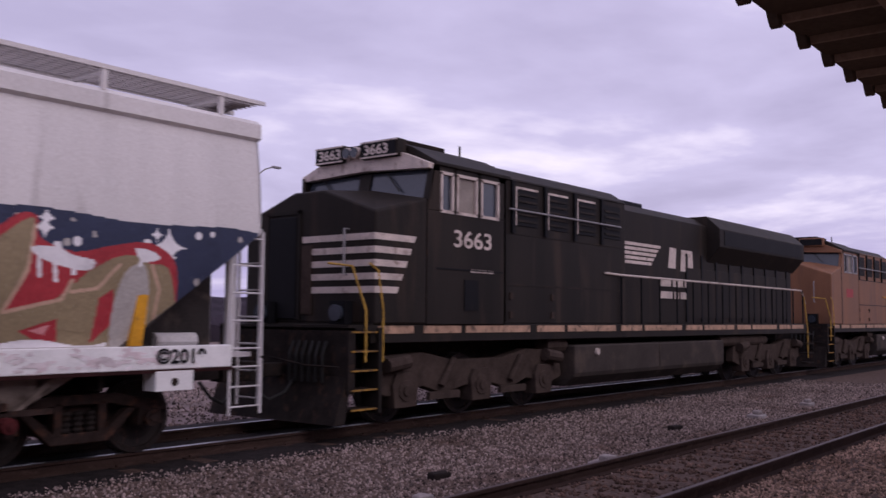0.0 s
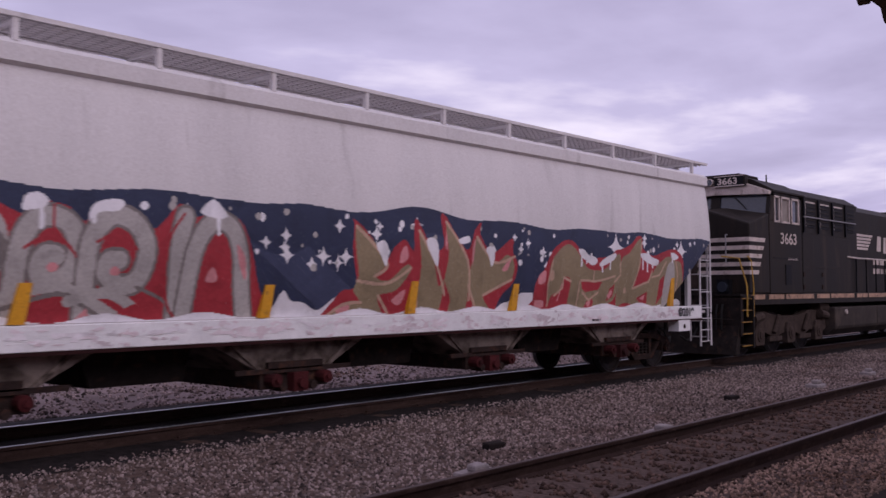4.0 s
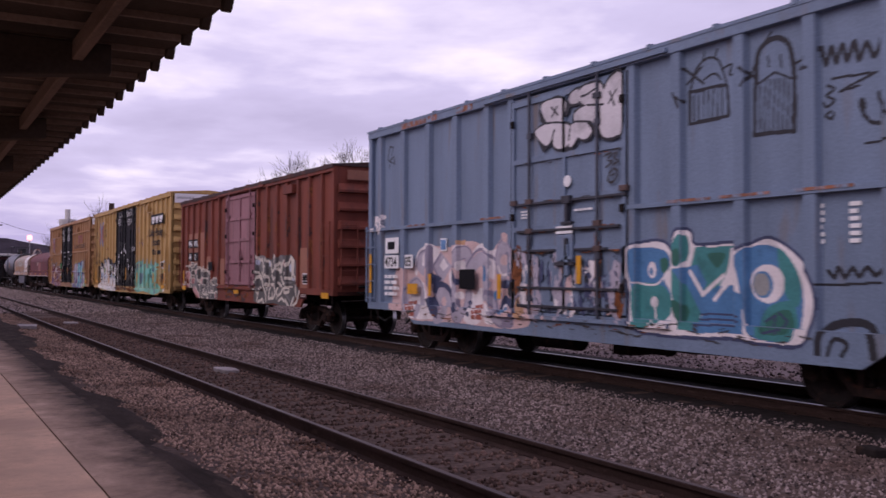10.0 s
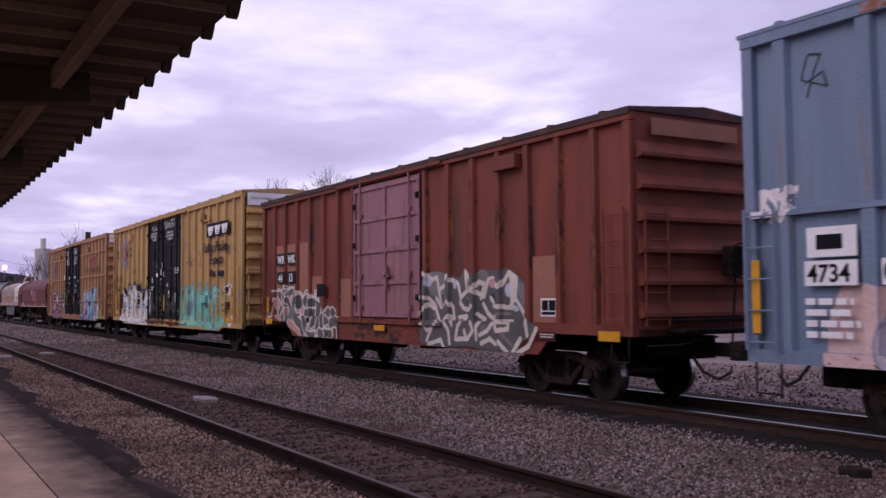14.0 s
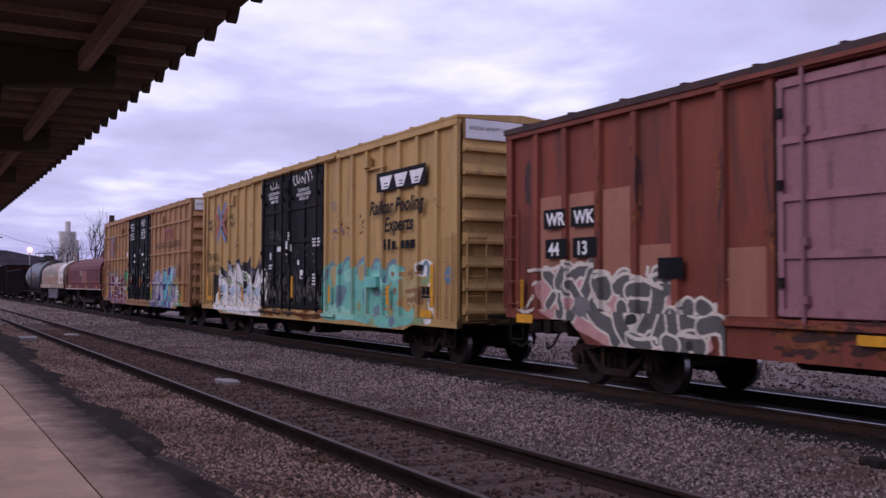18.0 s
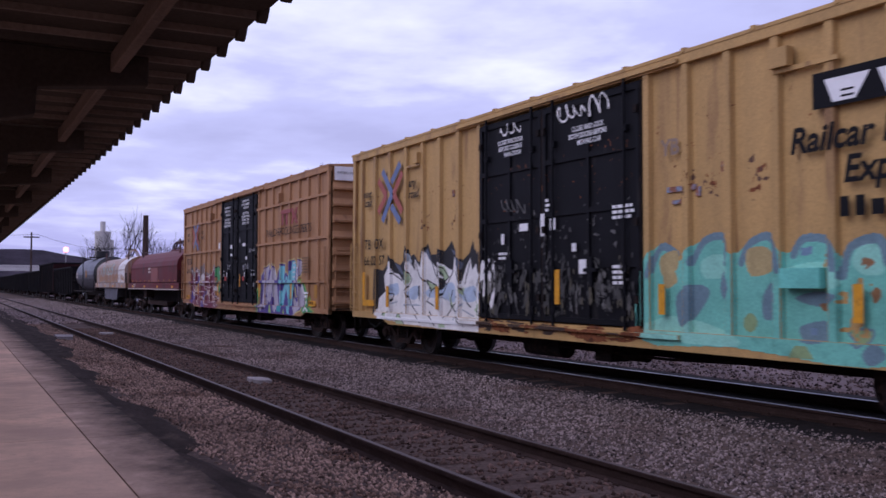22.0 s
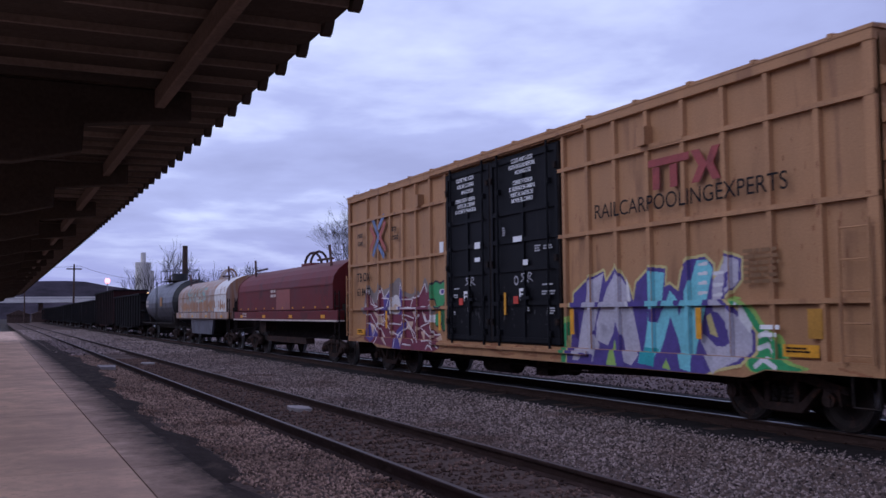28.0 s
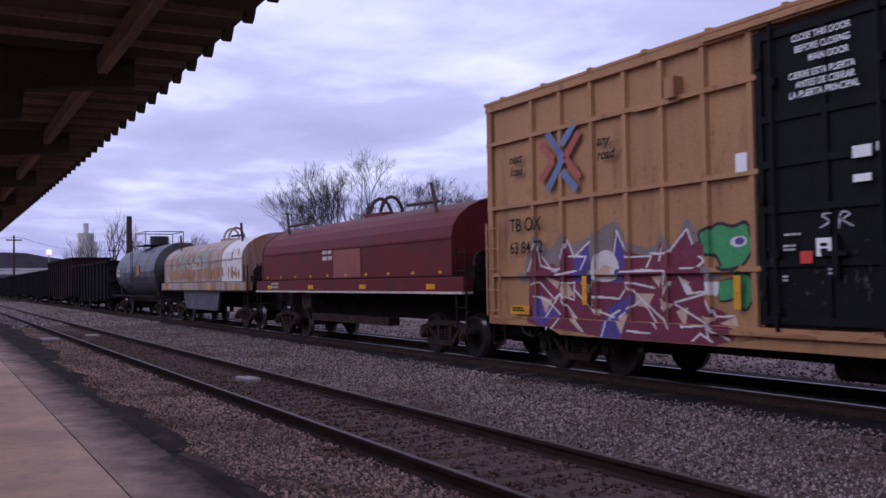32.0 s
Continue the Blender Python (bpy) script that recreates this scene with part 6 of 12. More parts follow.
    c.shape(1, [(-5.28, 1.39), (-4.91, 1.31), (-4.65, 0.84), (-4.85, 0.85)])
    c.shape(1, [(-4.45, 1.53), (-3.96, 1.49), (-4.08, 1.12), (-4.52, 0.98)])
    c.shape(1, [(-3.96, 1.21), (-3.61, 1.22), (-3.66, 0.9), (-3.84, 0.89)])
    c.line(1, 0.29, [(-6.58, 1.85), (-6.33, 1.66), (-6.14, 1.33), (-6.11, 1.19)])
    c.line(2, 0.2, [(-6.58, 1.85), (-6.33, 1.66), (-6.14, 1.33), (-6.11, 1.19)])
    c.line(1, 0.35, [(-6.22, 1.7), (-6.06, 1.89), (-5.94, 1.84), (-5.94, 1.61)])
    c.line(2, 0.26, [(-6.22, 1.7), (-6.06, 1.89), (-5.94, 1.84), (-5.94, 1.61)])
    c.line(1, 0.29, [(-5.86, 1.79), (-5.68, 1.9), (-5.47, 1.88), (-5.36, 1.97)])
    c.line(2, 0.2, [(-5.86, 1.79), (-5.68, 1.9), (-5.47, 1.88), (-5.36, 1.97)])
    c.line(1, 0.31, [(-5.36, 1.83), (-5.54, 1.52), (-5.83, 1.15)])
    c.line(2, 0.22, [(-5.36, 1.83), (-5.54, 1.52), (-5.83, 1.15)])
    c.line(1, 0.25, [(-5.91, 1.66), (-5.54, 1.29), (-5.25, 1.17)])
    c.line(2, 0.16, [(-5.91, 1.66), (-5.54, 1.29), (-5.25, 1.17)])
    c.line(1, 0.39, [(-5.22, 1.7), (-5.04, 1.7), (-5.03, 1.57)])
    c.line(2, 0.3, [(-5.22, 1.7), (-5.04, 1.7), (-5.03, 1.57)])
    c.line(1, 0.33, [(-5.32, 1.34), (-5.09, 1.13), (-4.78, 1.01), (-4.69, 0.84)])
    c.line(2, 0.24, [(-5.32, 1.34), (-5.09, 1.13), (-4.78, 1.01), (-4.69, 0.84)])
    c.line(1, 0.39, [(-4.71, 1.66), (-4.58, 1.74), (-4.48, 1.61), (-4.58, 1.36)])
    c.line(2, 0.3, [(-4.71, 1.66), (-4.58, 1.74), (-4.48, 1.61), (-4.58, 1.36)])
    c.line(1, 0.33, [(-4.65, 1.31), (-4.58, 1.06), (-4.39, 0.86)])
    c.line(2, 0.24, [(-4.65, 1.31), (-4.58, 1.06), (-4.39, 0.86)])
    c.line(1, 0.31, [(-4.45, 1.57), (-4.02, 1.6)])
    c.line(2, 0.22, [(-4.45, 1.57), (-4.02, 1.6)])
    c.line(1, 0.29, [(-4.39, 1.36), (-4.08, 1.33)])
    c.line(2, 0.2, [(-4.39, 1.36), (-4.08, 1.33)])
    c.line(1, 0.33, [(-3.86, 1.78), (-3.69, 1.79)])
    c.line(2, 0.24, [(-3.86, 1.78), (-3.69, 1.79)])
    c.line(1, 0.35, [(-3.84, 1.53), (-3.9, 1.21), (-4.08, 0.96)])
    c.line(2, 0.26, [(-3.84, 1.53), (-3.9, 1.21), (-4.08, 0.96)])
    c.line(1, 0.29, [(-4.33, 0.86), (-4.02, 0.8), (-3.9, 0.88)])
    c.line(2, 0.2, [(-4.33, 0.86), (-4.02, 0.8), (-3.9, 0.88)])
    c.line(1, 0.29, [(-3.63, 1.22), (-3.78, 0.89)])
    c.line(2, 0.2, [(-3.63, 1.22), (-3.78, 0.89)])
    c.line(1, 0.33, [(-3.25, 1.34), (-3.33, 1.15), (-3.11, 1.08), (-2.9, 1.01)])
    c.line(2, 0.24, [(-3.25, 1.34), (-3.33, 1.15), (-3.11, 1.08), (-2.9, 1.01)])
    c.line(1, 0.31, [(-3, 1.35), (-2.9, 1.3)])
    c.line(2, 0.22, [(-3, 1.35), (-2.9, 1.3)])
    c.line(1, 0.29, [(-3.49, 1.22), (-3.44, 0.94)])
    c.line(2, 0.2, [(-3.49, 1.22), (-3.44, 0.94)])
    c.line(1, 0.33, [(-3.26, 0.74), (-3.27, 0.85), (-3.08, 0.9), (-2.95, 0.82)])
    c.line(2, 0.24, [(-3.26, 0.74), (-3.27, 0.85), (-3.08, 0.9), (-2.95, 0.82)])
    c.line(1, 0.31, [(-2.9, 1.09), (-2.64, 1.13), (-2.47, 1.03), (-2.43, 0.75)])
    c.line(2, 0.22, [(-2.9, 1.09), (-2.64, 1.13), (-2.47, 1.03), (-2.43, 0.75)])
    c.line(1, 0.23, [(-6.54, 1.32), (-6.38, 1.47)])
    c.line(2, 0.14, [(-6.54, 1.32), (-6.38, 1.47)])
    c.line(1, 0.29, [(-3.59, 0.85), (-3.44, 0.81), (-3.55, 0.74)])
    c.line(2, 0.2, [(-3.59, 0.85), (-3.44, 0.81), (-3.55, 0.74)])
    c.shape(2, [(-3.98, 1.63), (-3.6, 1.66), (-3.63, 1.5), (-3.9, 1.49)])
    c.shape(4, [(-5.8, 1.43), (-5.47, 1.45), (-5.4, 1.16), (-5.76, 1.2)])
    c.line(1, 0.06, [(-6.7, 1.92), (-6.38, 1.93), (-6.06, 2), (-5.91, 1.93), (-5.68, 1.99), (-5.32, 2)])
    c.line(1, 0.06, [(-6.78, 1.7), (-6.95, 1.63)])
    c.line(1, 0.06, [(-7.44, 1.35), (-7.21, 1.26), (-7.04, 1.41), (-6.87, 1.46)])
    c.line(1, 0.06, [(-7.39, 1.3), (-7.12, 1.19), (-6.87, 1.24)])
    c.line(1, 0.06, [(-7.12, 1.9), (-6.7, 1.92)])
    c.line(1, 0.06, [(-4.07, 1.91), (-4.05, 1.78), (-3.66, 1.88), (-3.57, 1.95), (-3.56, 1.46)])
    c.line(1, 0.06, [(-4.08, 1.7), (-3.78, 1.6)])
    c.line(1, 0.06, [(-4.45, 0.94), (-4.2, 0.87), (-3.84, 0.9), (-3.78, 0.84)])
    c.line(1, 0.06, [(-3.33, 0.97), (-2.95, 0.95)])
    c.line(1, 0.06, [(-2.74, 1.39), (-2.72, 1.32), (-2.85, 1.24)])
    c.line(1, 0.06, [(-5.25, 1.77), (-5, 1.83), (-4.87, 1.7), (-4.71, 1.8), (-4.45, 1.83), (-3.95, 1.66)])
    c.line(1, 0.06, [(-6.46, 1.04), (-6.22, 1.09), (-6.03, 1.01), (-6.22, 0.93), (-6.42, 0.99)])
    c.shape(5, [(-6.25, 1.03), (-6.08, 1.05), (-6.06, 0.96), (-6.22, 0.93)])
    c.shape(3, [(-4.45, 1.19), (-4.26, 1.24), (-4.2, 1.12), (-4.43, 1.07)])
    c.disc(-3.13, 0.83, 0.07, 0.07, 3)
    c.line(1, 0.03, [(-2.44, 1.81), (-2.34, 1.7), (-2.15, 1.73)])
    c.line(1, 0.03, [(-2.46, 1.58), (-2.29, 1.66), (-2.11, 1.62)])
    c.line(1, 0.03, [(-2.34, 1.7), (-2.3, 1.48)])
    c.line(1, 0.03, [(-2.25, 1.66), (-2.2, 1.51)])
    c.line(1, 0.03, [(-2.44, 1.7), (-2.1, 1.67)])
    c.lay("graffiti", car, tones, dep, lift=0.024, label="silver-grey angular sprayed lettering")
    c = Canvas(-h, h, 0.74, 4.3, seed=23)
    for r in ribs:
        if c.rng.uniform() < 0.75:
            c.streaks(r - 0.12, r + 0.12, 1.4, 4.2, 7, [1, 2], (0.012, 0.035), (0.1, 0.45))
    c.streaks(X(-60.9), X(-57.5), 0.72, 1.3, 60, [1, 1, 2], (0.03, 0.2), (0.02, 0.06))
    c.streaks(X(-66.35), X(-66.15), 3.0, 3.9, 14, 1, (0.02, 0.05), (0.1, 0.4))
    c.lay("rust_layer", car, [spray((0.05, 0.02, 0.018)), M["rust"]], dep, label="dark rust streaks run down the side", lift=0.003)
    c = Canvas(X(-53.4), X(-51.5), 1.9, 2.8, seed=6, wave=0.002)
    c.line(1, 0.03, [(5.12, 2.01), (5.25, 1.85), (5.3, 2.05), (5.35, 1.85), (5.4, 2), (5.44, 1.86)])
    c.line(1, 0.03, [(5.25, 1.83), (5.45, 1.84)], False)
    c.line(1, 0.03, [(5.46, 1.94), (5.62, 1.98), (5.8, 1.93), (5.72, 1.83), (5.58, 1.85), (5.47, 1.94)])
    c.lay("graffiti", car, [wh], dep, lift=0.012, label="thin white tag")
    c = Canvas(X(-62.0), X(-60.9), 1.5, 2.3, seed=7, wave=0.002)
    c.line(1, 0.03, [(-2.49, 1.73), (-2.42, 1.78), (-2.34, 1.66), (-2.27, 1.71)], False)
    c.line(1, 0.03, [(-2.46, 1.58), (-2.34, 1.64), (-2.25, 1.55), (-2.13, 1.62)], False)
    c.line(1, 0.03, [(-2.38, 1.77), (-2.33, 1.49)], False)
    c.line(1, 0.03, [(-2.23, 1.74), (-2.27, 1.55), (-2.17, 1.52)], False)
    c.lay("graffiti", car, [wh], dep, lift=0.012, label="small scribbled white tag")


def load_mark(car, x, z, s, y):
    """A crossed-arrow device: two red and two blue bent bars."""
    rd, bl = spray((0.32, 0.085, 0.065)), spray((0.13, 0.17, 0.30))
    w = 0.078 * s
    lines = [(1, [(-0.42, 0.66), (0.12, 0.0), (-0.42, -0.66)]), (0, [(-0.66, 0.42), (-0.20, 0.0), (-0.66, -0.42)]), (0, [(0.66, 0.5), (0.2, 0.0), (0.66, -0.5)]), (1, [(0.56, 0.74), (0.08, 0.30)]), (1, [(0.08, -0.30), (0.56, -0.74)])]
    for j, (k, pts) in enumerate(lines):
        g = Geo()
        for i, (a, b) in enumerate(zip(pts, pts[1:])):
            a, b = (x + a[0] * s * 0.95, z + a[1] * s * 0.85), (x + b[0] * s * 0.95, z + b[1] * s * 0.85)
            dx, dz = b[0] - a[0], b[1] - a[1]
            l = math.hypot(dx, dz)
            nx, nz = -dz / l * w, dx / l * w
            g.prism([(a[0] + nx, a[1] + nz), (b[0] + nx, b[1] + nz), (b[0] - nx, b[1] - nz), (a[0] - nx, a[1] - nz)], "y", y - 0.003 - 0.001 * (j + i), y)
        part("load_device_arrow", g, (rd, bl)[k], car, "faded blue arrow" if k else "faded red arrow")


def yellow_car(second=False):
    h = 9.25
    if second:
        xa, xb = -107.4, -88.95
        ribs = [q + 98.175 for q in (-105.9, -105.04, -104.18, -103.34, -102.51, -101.65, -100.8, -95.75, -95.0, -94.18, -93.3, -92.43, -91.55, -90.7, -89.85)]
        car, h, leaves, dep = box_car("box_car", "tall tan-orange steel box car with black double doors and sprayed lettering", xa, xb, 0.80, 4.98, M["yellow_b"], ribs, 0.12, 0.07, [(-2.5, -0.42), (-0.36, 2.26)], M["car_black"], belts=(1.72, 2.98, 4.2), end_rows=8, truck_in=2.1, notch=0.12, inset_door=0.02, stiff=(1.06, 1.78, 2.46, 3.04, 3.62, 4.68))
    else:
        xa, xb = -87.15, -68.62
        ribs = [q + 77.885 for q in (-86.6, -85.76, -84.87, -83.98, -83.1, -82.28, -81.43, -80.55, -75.42, -74.57, -73.74, -72.9, -72.05, -71.2, -70.35, -69.5)]
        car, h, leaves, dep = box_car("box_car", "tall buff-yellow steel box car with black double doors and sprayed paint", xa, xb, 0.80, 5.0, M["yellow"], ribs, 0.17, 0.08, [(-2.57, -0.38), (-0.33, 2.33)], M["car_black"], end_rows=8, truck_in=2.1, notch=0.12, inset_door=0.02)
    X = lambda q: q - (xa + xb) / 2
    y = -1.535
    y2 = -1.548
    ex = lettering("end_notice", "EXCESS HEIGHT CAR", 0.075, 0, 0, 0, M["car_black"], car)
    ex.matrix_basis = pose(h + 0.125, -1.32, 4.74, 90, 0, 90)
    part("height_band", Geo().box(h + 0.11, h + 0.12, -1.4, 1.4, 4.56, 4.95), M["white"], car, "white excess height band on the end")
    return car, h, leaves, dep, X, y


def yellow_first():
    car, h, leaves, dep, X, y = yellow_car()
    yd = -1.556
    plate("logo_panel", X(-72.28), X(-69.9), 3.78, 4.22, y, M["car_black"], car, "black panel with three white shapes")
    for k in range(3):
        x = X(-72.1) + k * 0.74
        part("logo_shape", Geo().prism([(x, 4.12), (x + 0.64, 4.12), (x + 0.44, 3.83), (x + 0.12, 3.83)], "y", y - 0.016, y - 0.008), M["white"], car)
        for j in range(2):
            part("logo_slit", Geo().box(x + 0.24, x + 0.42, y - 0.02, y - 0.015, 3.87 + j * 0.07, 3.895 + j * 0.07), M["car_black"], car)
    lettering("slogan", "Railcar Pooling", 0.33, X(-72.65), y - 0.01, 3.28, M["car_black"], car, shear=0.2, width=0.98, bold=0.012)
    lettering("slogan", "Experts", 0.33, X(-71.86), y - 0.01, 2.86, M["car_black"], car, shear=0.2, bold=0.012)
    for k, w in enumerate((0.12, 0.12, 0.17, 0.05, 0.18, 0.18, 0.24)):
        plate("web_address_bar", X(-71.9) + k * 0.215, X(-71.9) + k * 0.215 + w, 2.45, 2.63 + 0.06 * (k < 2) - 0.13 * (k == 3), y, M["car_black"], car)
    load_mark(car, X(-84.8), 3.80, 1.1, y)
    lettering("slogan", "any", 0.2, X(-83.75), y - 0.01, 3.88, M["car_black"], car, shear=0.25, bold=0.006)
    lettering("slogan", "road", 0.2, X(-83.75), y - 0.01, 3.62, M["car_black"], car, shear=0.25, bold=0.006)
    lettering("slogan", "next", 0.2, X(-86.4), y - 0.01, 3.83, M["car_black"], car, shear=0.25, bold=0.006)
    lettering("slogan", "load", 0.2, X(-86.36), y - 0.01, 3.6, M["car_black"], car, shear=0.25, bold=0.006)
    lettering("car_mark", "TB  OX", 0.26, X(-86.33), y - 0.01, 2.52, M["car_black"], car, bold=0.004)
    lettering("car_number", "66 02  57", 0.24, X(-86.35), y - 0.01, 2.12, M["car_black"], car, bold=0.004)
    part("pressed_box", Geo().box(X(-83.35), X(-83.15), -1.63, -1.5, 4.38, 4.62).box(X(-83.9), X(-83.15), -1.55, -1.5, 4.33, 4.38), M["yellow"], car)
    part("pressed_box", Geo().box(X(-72.9), X(-72.6), -1.63, -1.5, 4.4, 4.65).box(X(-72.9), X(-71.9), -1.55, -1.5, 4.34, 4.4), M["yellow"], car)
    for wd, x, z in (("CLOSE THIS DOOR", -79.68, 4.30), ("BEFORE CLOSING", -79.65, 4.18), ("MAIN DOOR", -79.45, 4.06), ("CLOSE AND LOCK", -77.25, 4.22), ("BOTH DOORS BEFORE", -77.35, 4.10), ("MOVING CAR", -77.1, 3.98)):
        lettering("door_notice", wd, 0.088, X(x), yd - 0.03, z, M["white"], car, bold=0.002, width=0.86)
    for x, z, w, n in ((-78.1, 3.1, 0.15, 3), (-76.2, 2.85, 0.6, 3), (-76.2, 1.9, 0.3, 4), (-79.7, 2.2, 0.3, 2)):
        bars("door_notice", n, X(x), yd, z, w, 0.05, M["white"], car, seed=int(z * 10))
    for x, z, w, hh in ((-78.95, 2.62, 0.28, 0.14), (-78.25, 2.5, 0.12, 0.4), (-77.95, 2.6, 0.16, 0.2), (-77.1, 1.82, 0.2, 0.24), (-77.3, 2.2, 0.12, 0.14), (-79.6, 2.4, 0.1, 0.2)):
        plate("paper_label", X(x), X(x) + w, z, z + hh, yd, M["white"], car)
    for q, z0, z1 in ((-86.35, 1.25, 1.95), (-84.9, 1.1, 1.6), (-82.3, 1.1, 1.6), (-75.05, 1.2, 1.65), (-71.66, 1.2, 1.65), (-77.75, 1.3, 1.9), (-69.6, 1.2, 2.08)):
        plate("reflective_stripe", X(q) - 0.07, X(q) + 0.07, z0, z1, y - 0.016, M["safety"], car)
    plate("reflective_stripe", X(-86.4), X(-85.7), 1.1, 1.25, y - 0.016, M["safety"], car)
    plate("reflective_stripe", X(-70.1), X(-69.6), 0.98, 1.13, y - 0.016, M["safety"], car)
    for a, b, c0, c1 in ((-70.02, -69.86, 1.45, 1.62), (-69.83, -69.68, 1.45, 1.62), (-70.02, -69.68, 1.38, 1.43)):
        plate("stencil_panel", X(a), X(b), c0, c1, y - 0.016, M["car_black"], car)
    wh, gy, ck, tl, tl2, gn, bl, rs = spray((0.74, 0.72, 0.70)), spray((0.33, 0.37, 0.42)), spray((0.02, 0.02, 0.022)), spray((0.17, 0.47, 0.38)), spray((0.10, 0.33, 0.30)), spray((0.24, 0.33, 0.16)), spray((0.16, 0.24, 0.34)), spray((0.24, 0.10, 0.045))
    c = Canvas(X(-86.6), X(-80.5), 0.62, 2.9, cell=0.014, seed=31, wave=0.003)
    c.shape(3, [(-7.94, 0.9), (-7.86, 2.04), (-7.49, 1.98), (-7.25, 2.12), (-7.07, 2.4), (-6.82, 2.17), (-6.5, 2.09), (-6.16, 2.3), (-6.1, 2.54), (-5.91, 2.28), (-5.74, 2.34), (-5.51, 2.15), (-5.33, 2.18), (-5.18, 2.45), (-5.03, 2.56), (-4.88, 2.31), (-4.63, 2.29), (-4.46, 2.43), (-4.22, 2.36), (-4.03, 2.48), (-3.93, 2.57), (-3.79, 2.38), (-3.58, 2.21), (-3.41, 2.15), (-3.15, 2.29), (-3, 2.54), (-2.94, 2.36), (-2.68, 2.26), (-2.48, 2.5), (-2.38, 2.24), (-2.03, 2.28), (-1.9, 2.09), (-1.99, 1.54), (-5.41, 1.5), (-7.36, 1.1)], False)
    c.shape(7, [(-5.18, 2.37), (-5.04, 2.45), (-4.88, 2.2), (-4.95, 1.97)], False)
    c.shape(7, [(-6.83, 2.16), (-6.48, 2.06), (-6.25, 1.83), (-6.51, 1.92)], False)
    c.shape(7, [(-3.98, 2.39), (-3.79, 2.33), (-3.41, 2.08), (-3.47, 1.94)], False)
    c.shape(2, [(-6.11, 2.42), (-5.84, 2.16), (-5.99, 2.08)], False)
    c.shape(7, [(-5.74, 2.29), (-5.46, 2.06), (-5.4, 1.9)], False)
    c.shape(1, [(-7.85, 0.88), (-7.72, 1.29), (-7.35, 1.48), (-7.43, 1.85), (-7.12, 2.11), (-6.96, 2.21), (-6.89, 1.93), (-6.57, 1.88), (-6.35, 1.75), (-6.13, 1.66), (-6.06, 2.2), (-5.87, 2.08), (-5.67, 1.94), (-5.74, 2.25), (-5.49, 2.07), (-5.28, 1.98), (-5.18, 2.39), (-4.99, 2.21), (-4.84, 2.13), (-4.58, 1.97), (-4.38, 1.74), (-4.45, 2.13), (-4.14, 2.03), (-3.86, 1.94), (-3.8, 2.26), (-3.57, 2.01), (-3.49, 1.66), (-3.23, 2.07), (-3.11, 2.19), (-3.04, 1.93), (-2.8, 2.12), (-2.62, 1.79), (-2.42, 2.11), (-2.33, 1.79), (-2.04, 1.91), (-1.99, 1.54), (-2.02, 0.66), (-4.37, 0.69), (-6.15, 0.73), (-7.37, 0.8)], False)
    c.shape(8, [(-7.24, 1.52), (-6.65, 1.68), (-6.6, 1.41), (-7.14, 1.38)])
    c.shape(8, [(-5.98, 1.53), (-5.5, 1.6), (-5.58, 1.32), (-5.96, 1.32)])
    c.shape(8, [(-5.12, 1.49), (-4.49, 1.6), (-4.33, 1.4), (-4.97, 1.34)])
    c.shape(8, [(-4.37, 1.57), (-3.85, 1.68), (-3.77, 1.29), (-4.26, 1.35)])
    c.shape(8, [(-3.45, 1.51), (-2.92, 1.61), (-2.87, 1.32), (-3.4, 1.3)])
    c.shape(8, [(-2.63, 1.53), (-2.19, 1.6), (-2.13, 1.29), (-2.56, 1.28)])
    c.shape(9, [(-7.4, 0.9), (-7.07, 1.11), (-7.13, 1.31), (-6.99, 1.13), (-7.22, 0.86)], False)
    c.shape(9, [(-6.61, 0.78), (-6.42, 0.98), (-6.12, 0.73), (-6.54, 0.71)], False)
    c.shape(9, [(-5.09, 1.74), (-4.9, 1.49), (-4.57, 1.62), (-4.85, 1.66)], False)
    c.shape(9, [(-4.4, 2.05), (-4.22, 2.03), (-4.03, 1.81), (-4.25, 1.68)], False)
    c.shape(9, [(-4.39, 0.81), (-4.11, 0.82), (-4.07, 0.72), (-4.33, 0.71)], False)
    c.shape(9, [(-4.06, 1.52), (-3.81, 1.15), (-3.94, 1.15)], False)
    c.shape(9, [(-6.12, 2), (-5.9, 1.76), (-6.08, 1.61)], False)
    c.shape(9, [(-3.55, 1.52), (-3.34, 1.58), (-3.44, 1.39)], False)
    c.shape(9, [(-2.95, 1.13), (-2.64, 1.27), (-2.72, 0.95)], False)
    c.line(3, 0.032, [(-7.35, 1.48), (-6.84, 1.4), (-6.99, 1.13), (-7.37, 0.89)], False)
    c.line(3, 0.032, [(-6.12, 2), (-5.85, 1.75), (-6.1, 1.5), (-5.89, 1.17), (-5.3, 0.78)], False)
    c.line(3, 0.032, [(-5.74, 2.24), (-5.38, 1.74), (-5.39, 1.25)], False)
    c.line(3, 0.032, [(-5.4, 1.9), (-4.84, 1.51), (-5.08, 1.26), (-4.74, 1.16)], False)
    c.line(3, 0.032, [(-4.84, 2.13), (-4.43, 1.5)], False)
    c.line(3, 0.032, [(-4.39, 1.35), (-3.84, 1.94)], False)
    c.line(3, 0.032, [(-3.87, 1.52), (-3.97, 1.23), (-3.6, 0.96), (-3.25, 0.77)], False)
    c.line(3, 0.032, [(-3.52, 1.59), (-3.25, 1.25), (-3.09, 1.18)], False)
    c.line(3, 0.032, [(-3.14, 2.07), (-3.34, 1.65)], False)
    c.line(3, 0.032, [(-4.17, 0.93), (-3.59, 1.38)], False)
    c.line(3, 0.032, [(-4.55, 0.75), (-4.98, 1.04)], False)
    c.line(3, 0.032, [(-6.6, 0.79), (-6.42, 0.98), (-6.12, 0.73)], False)
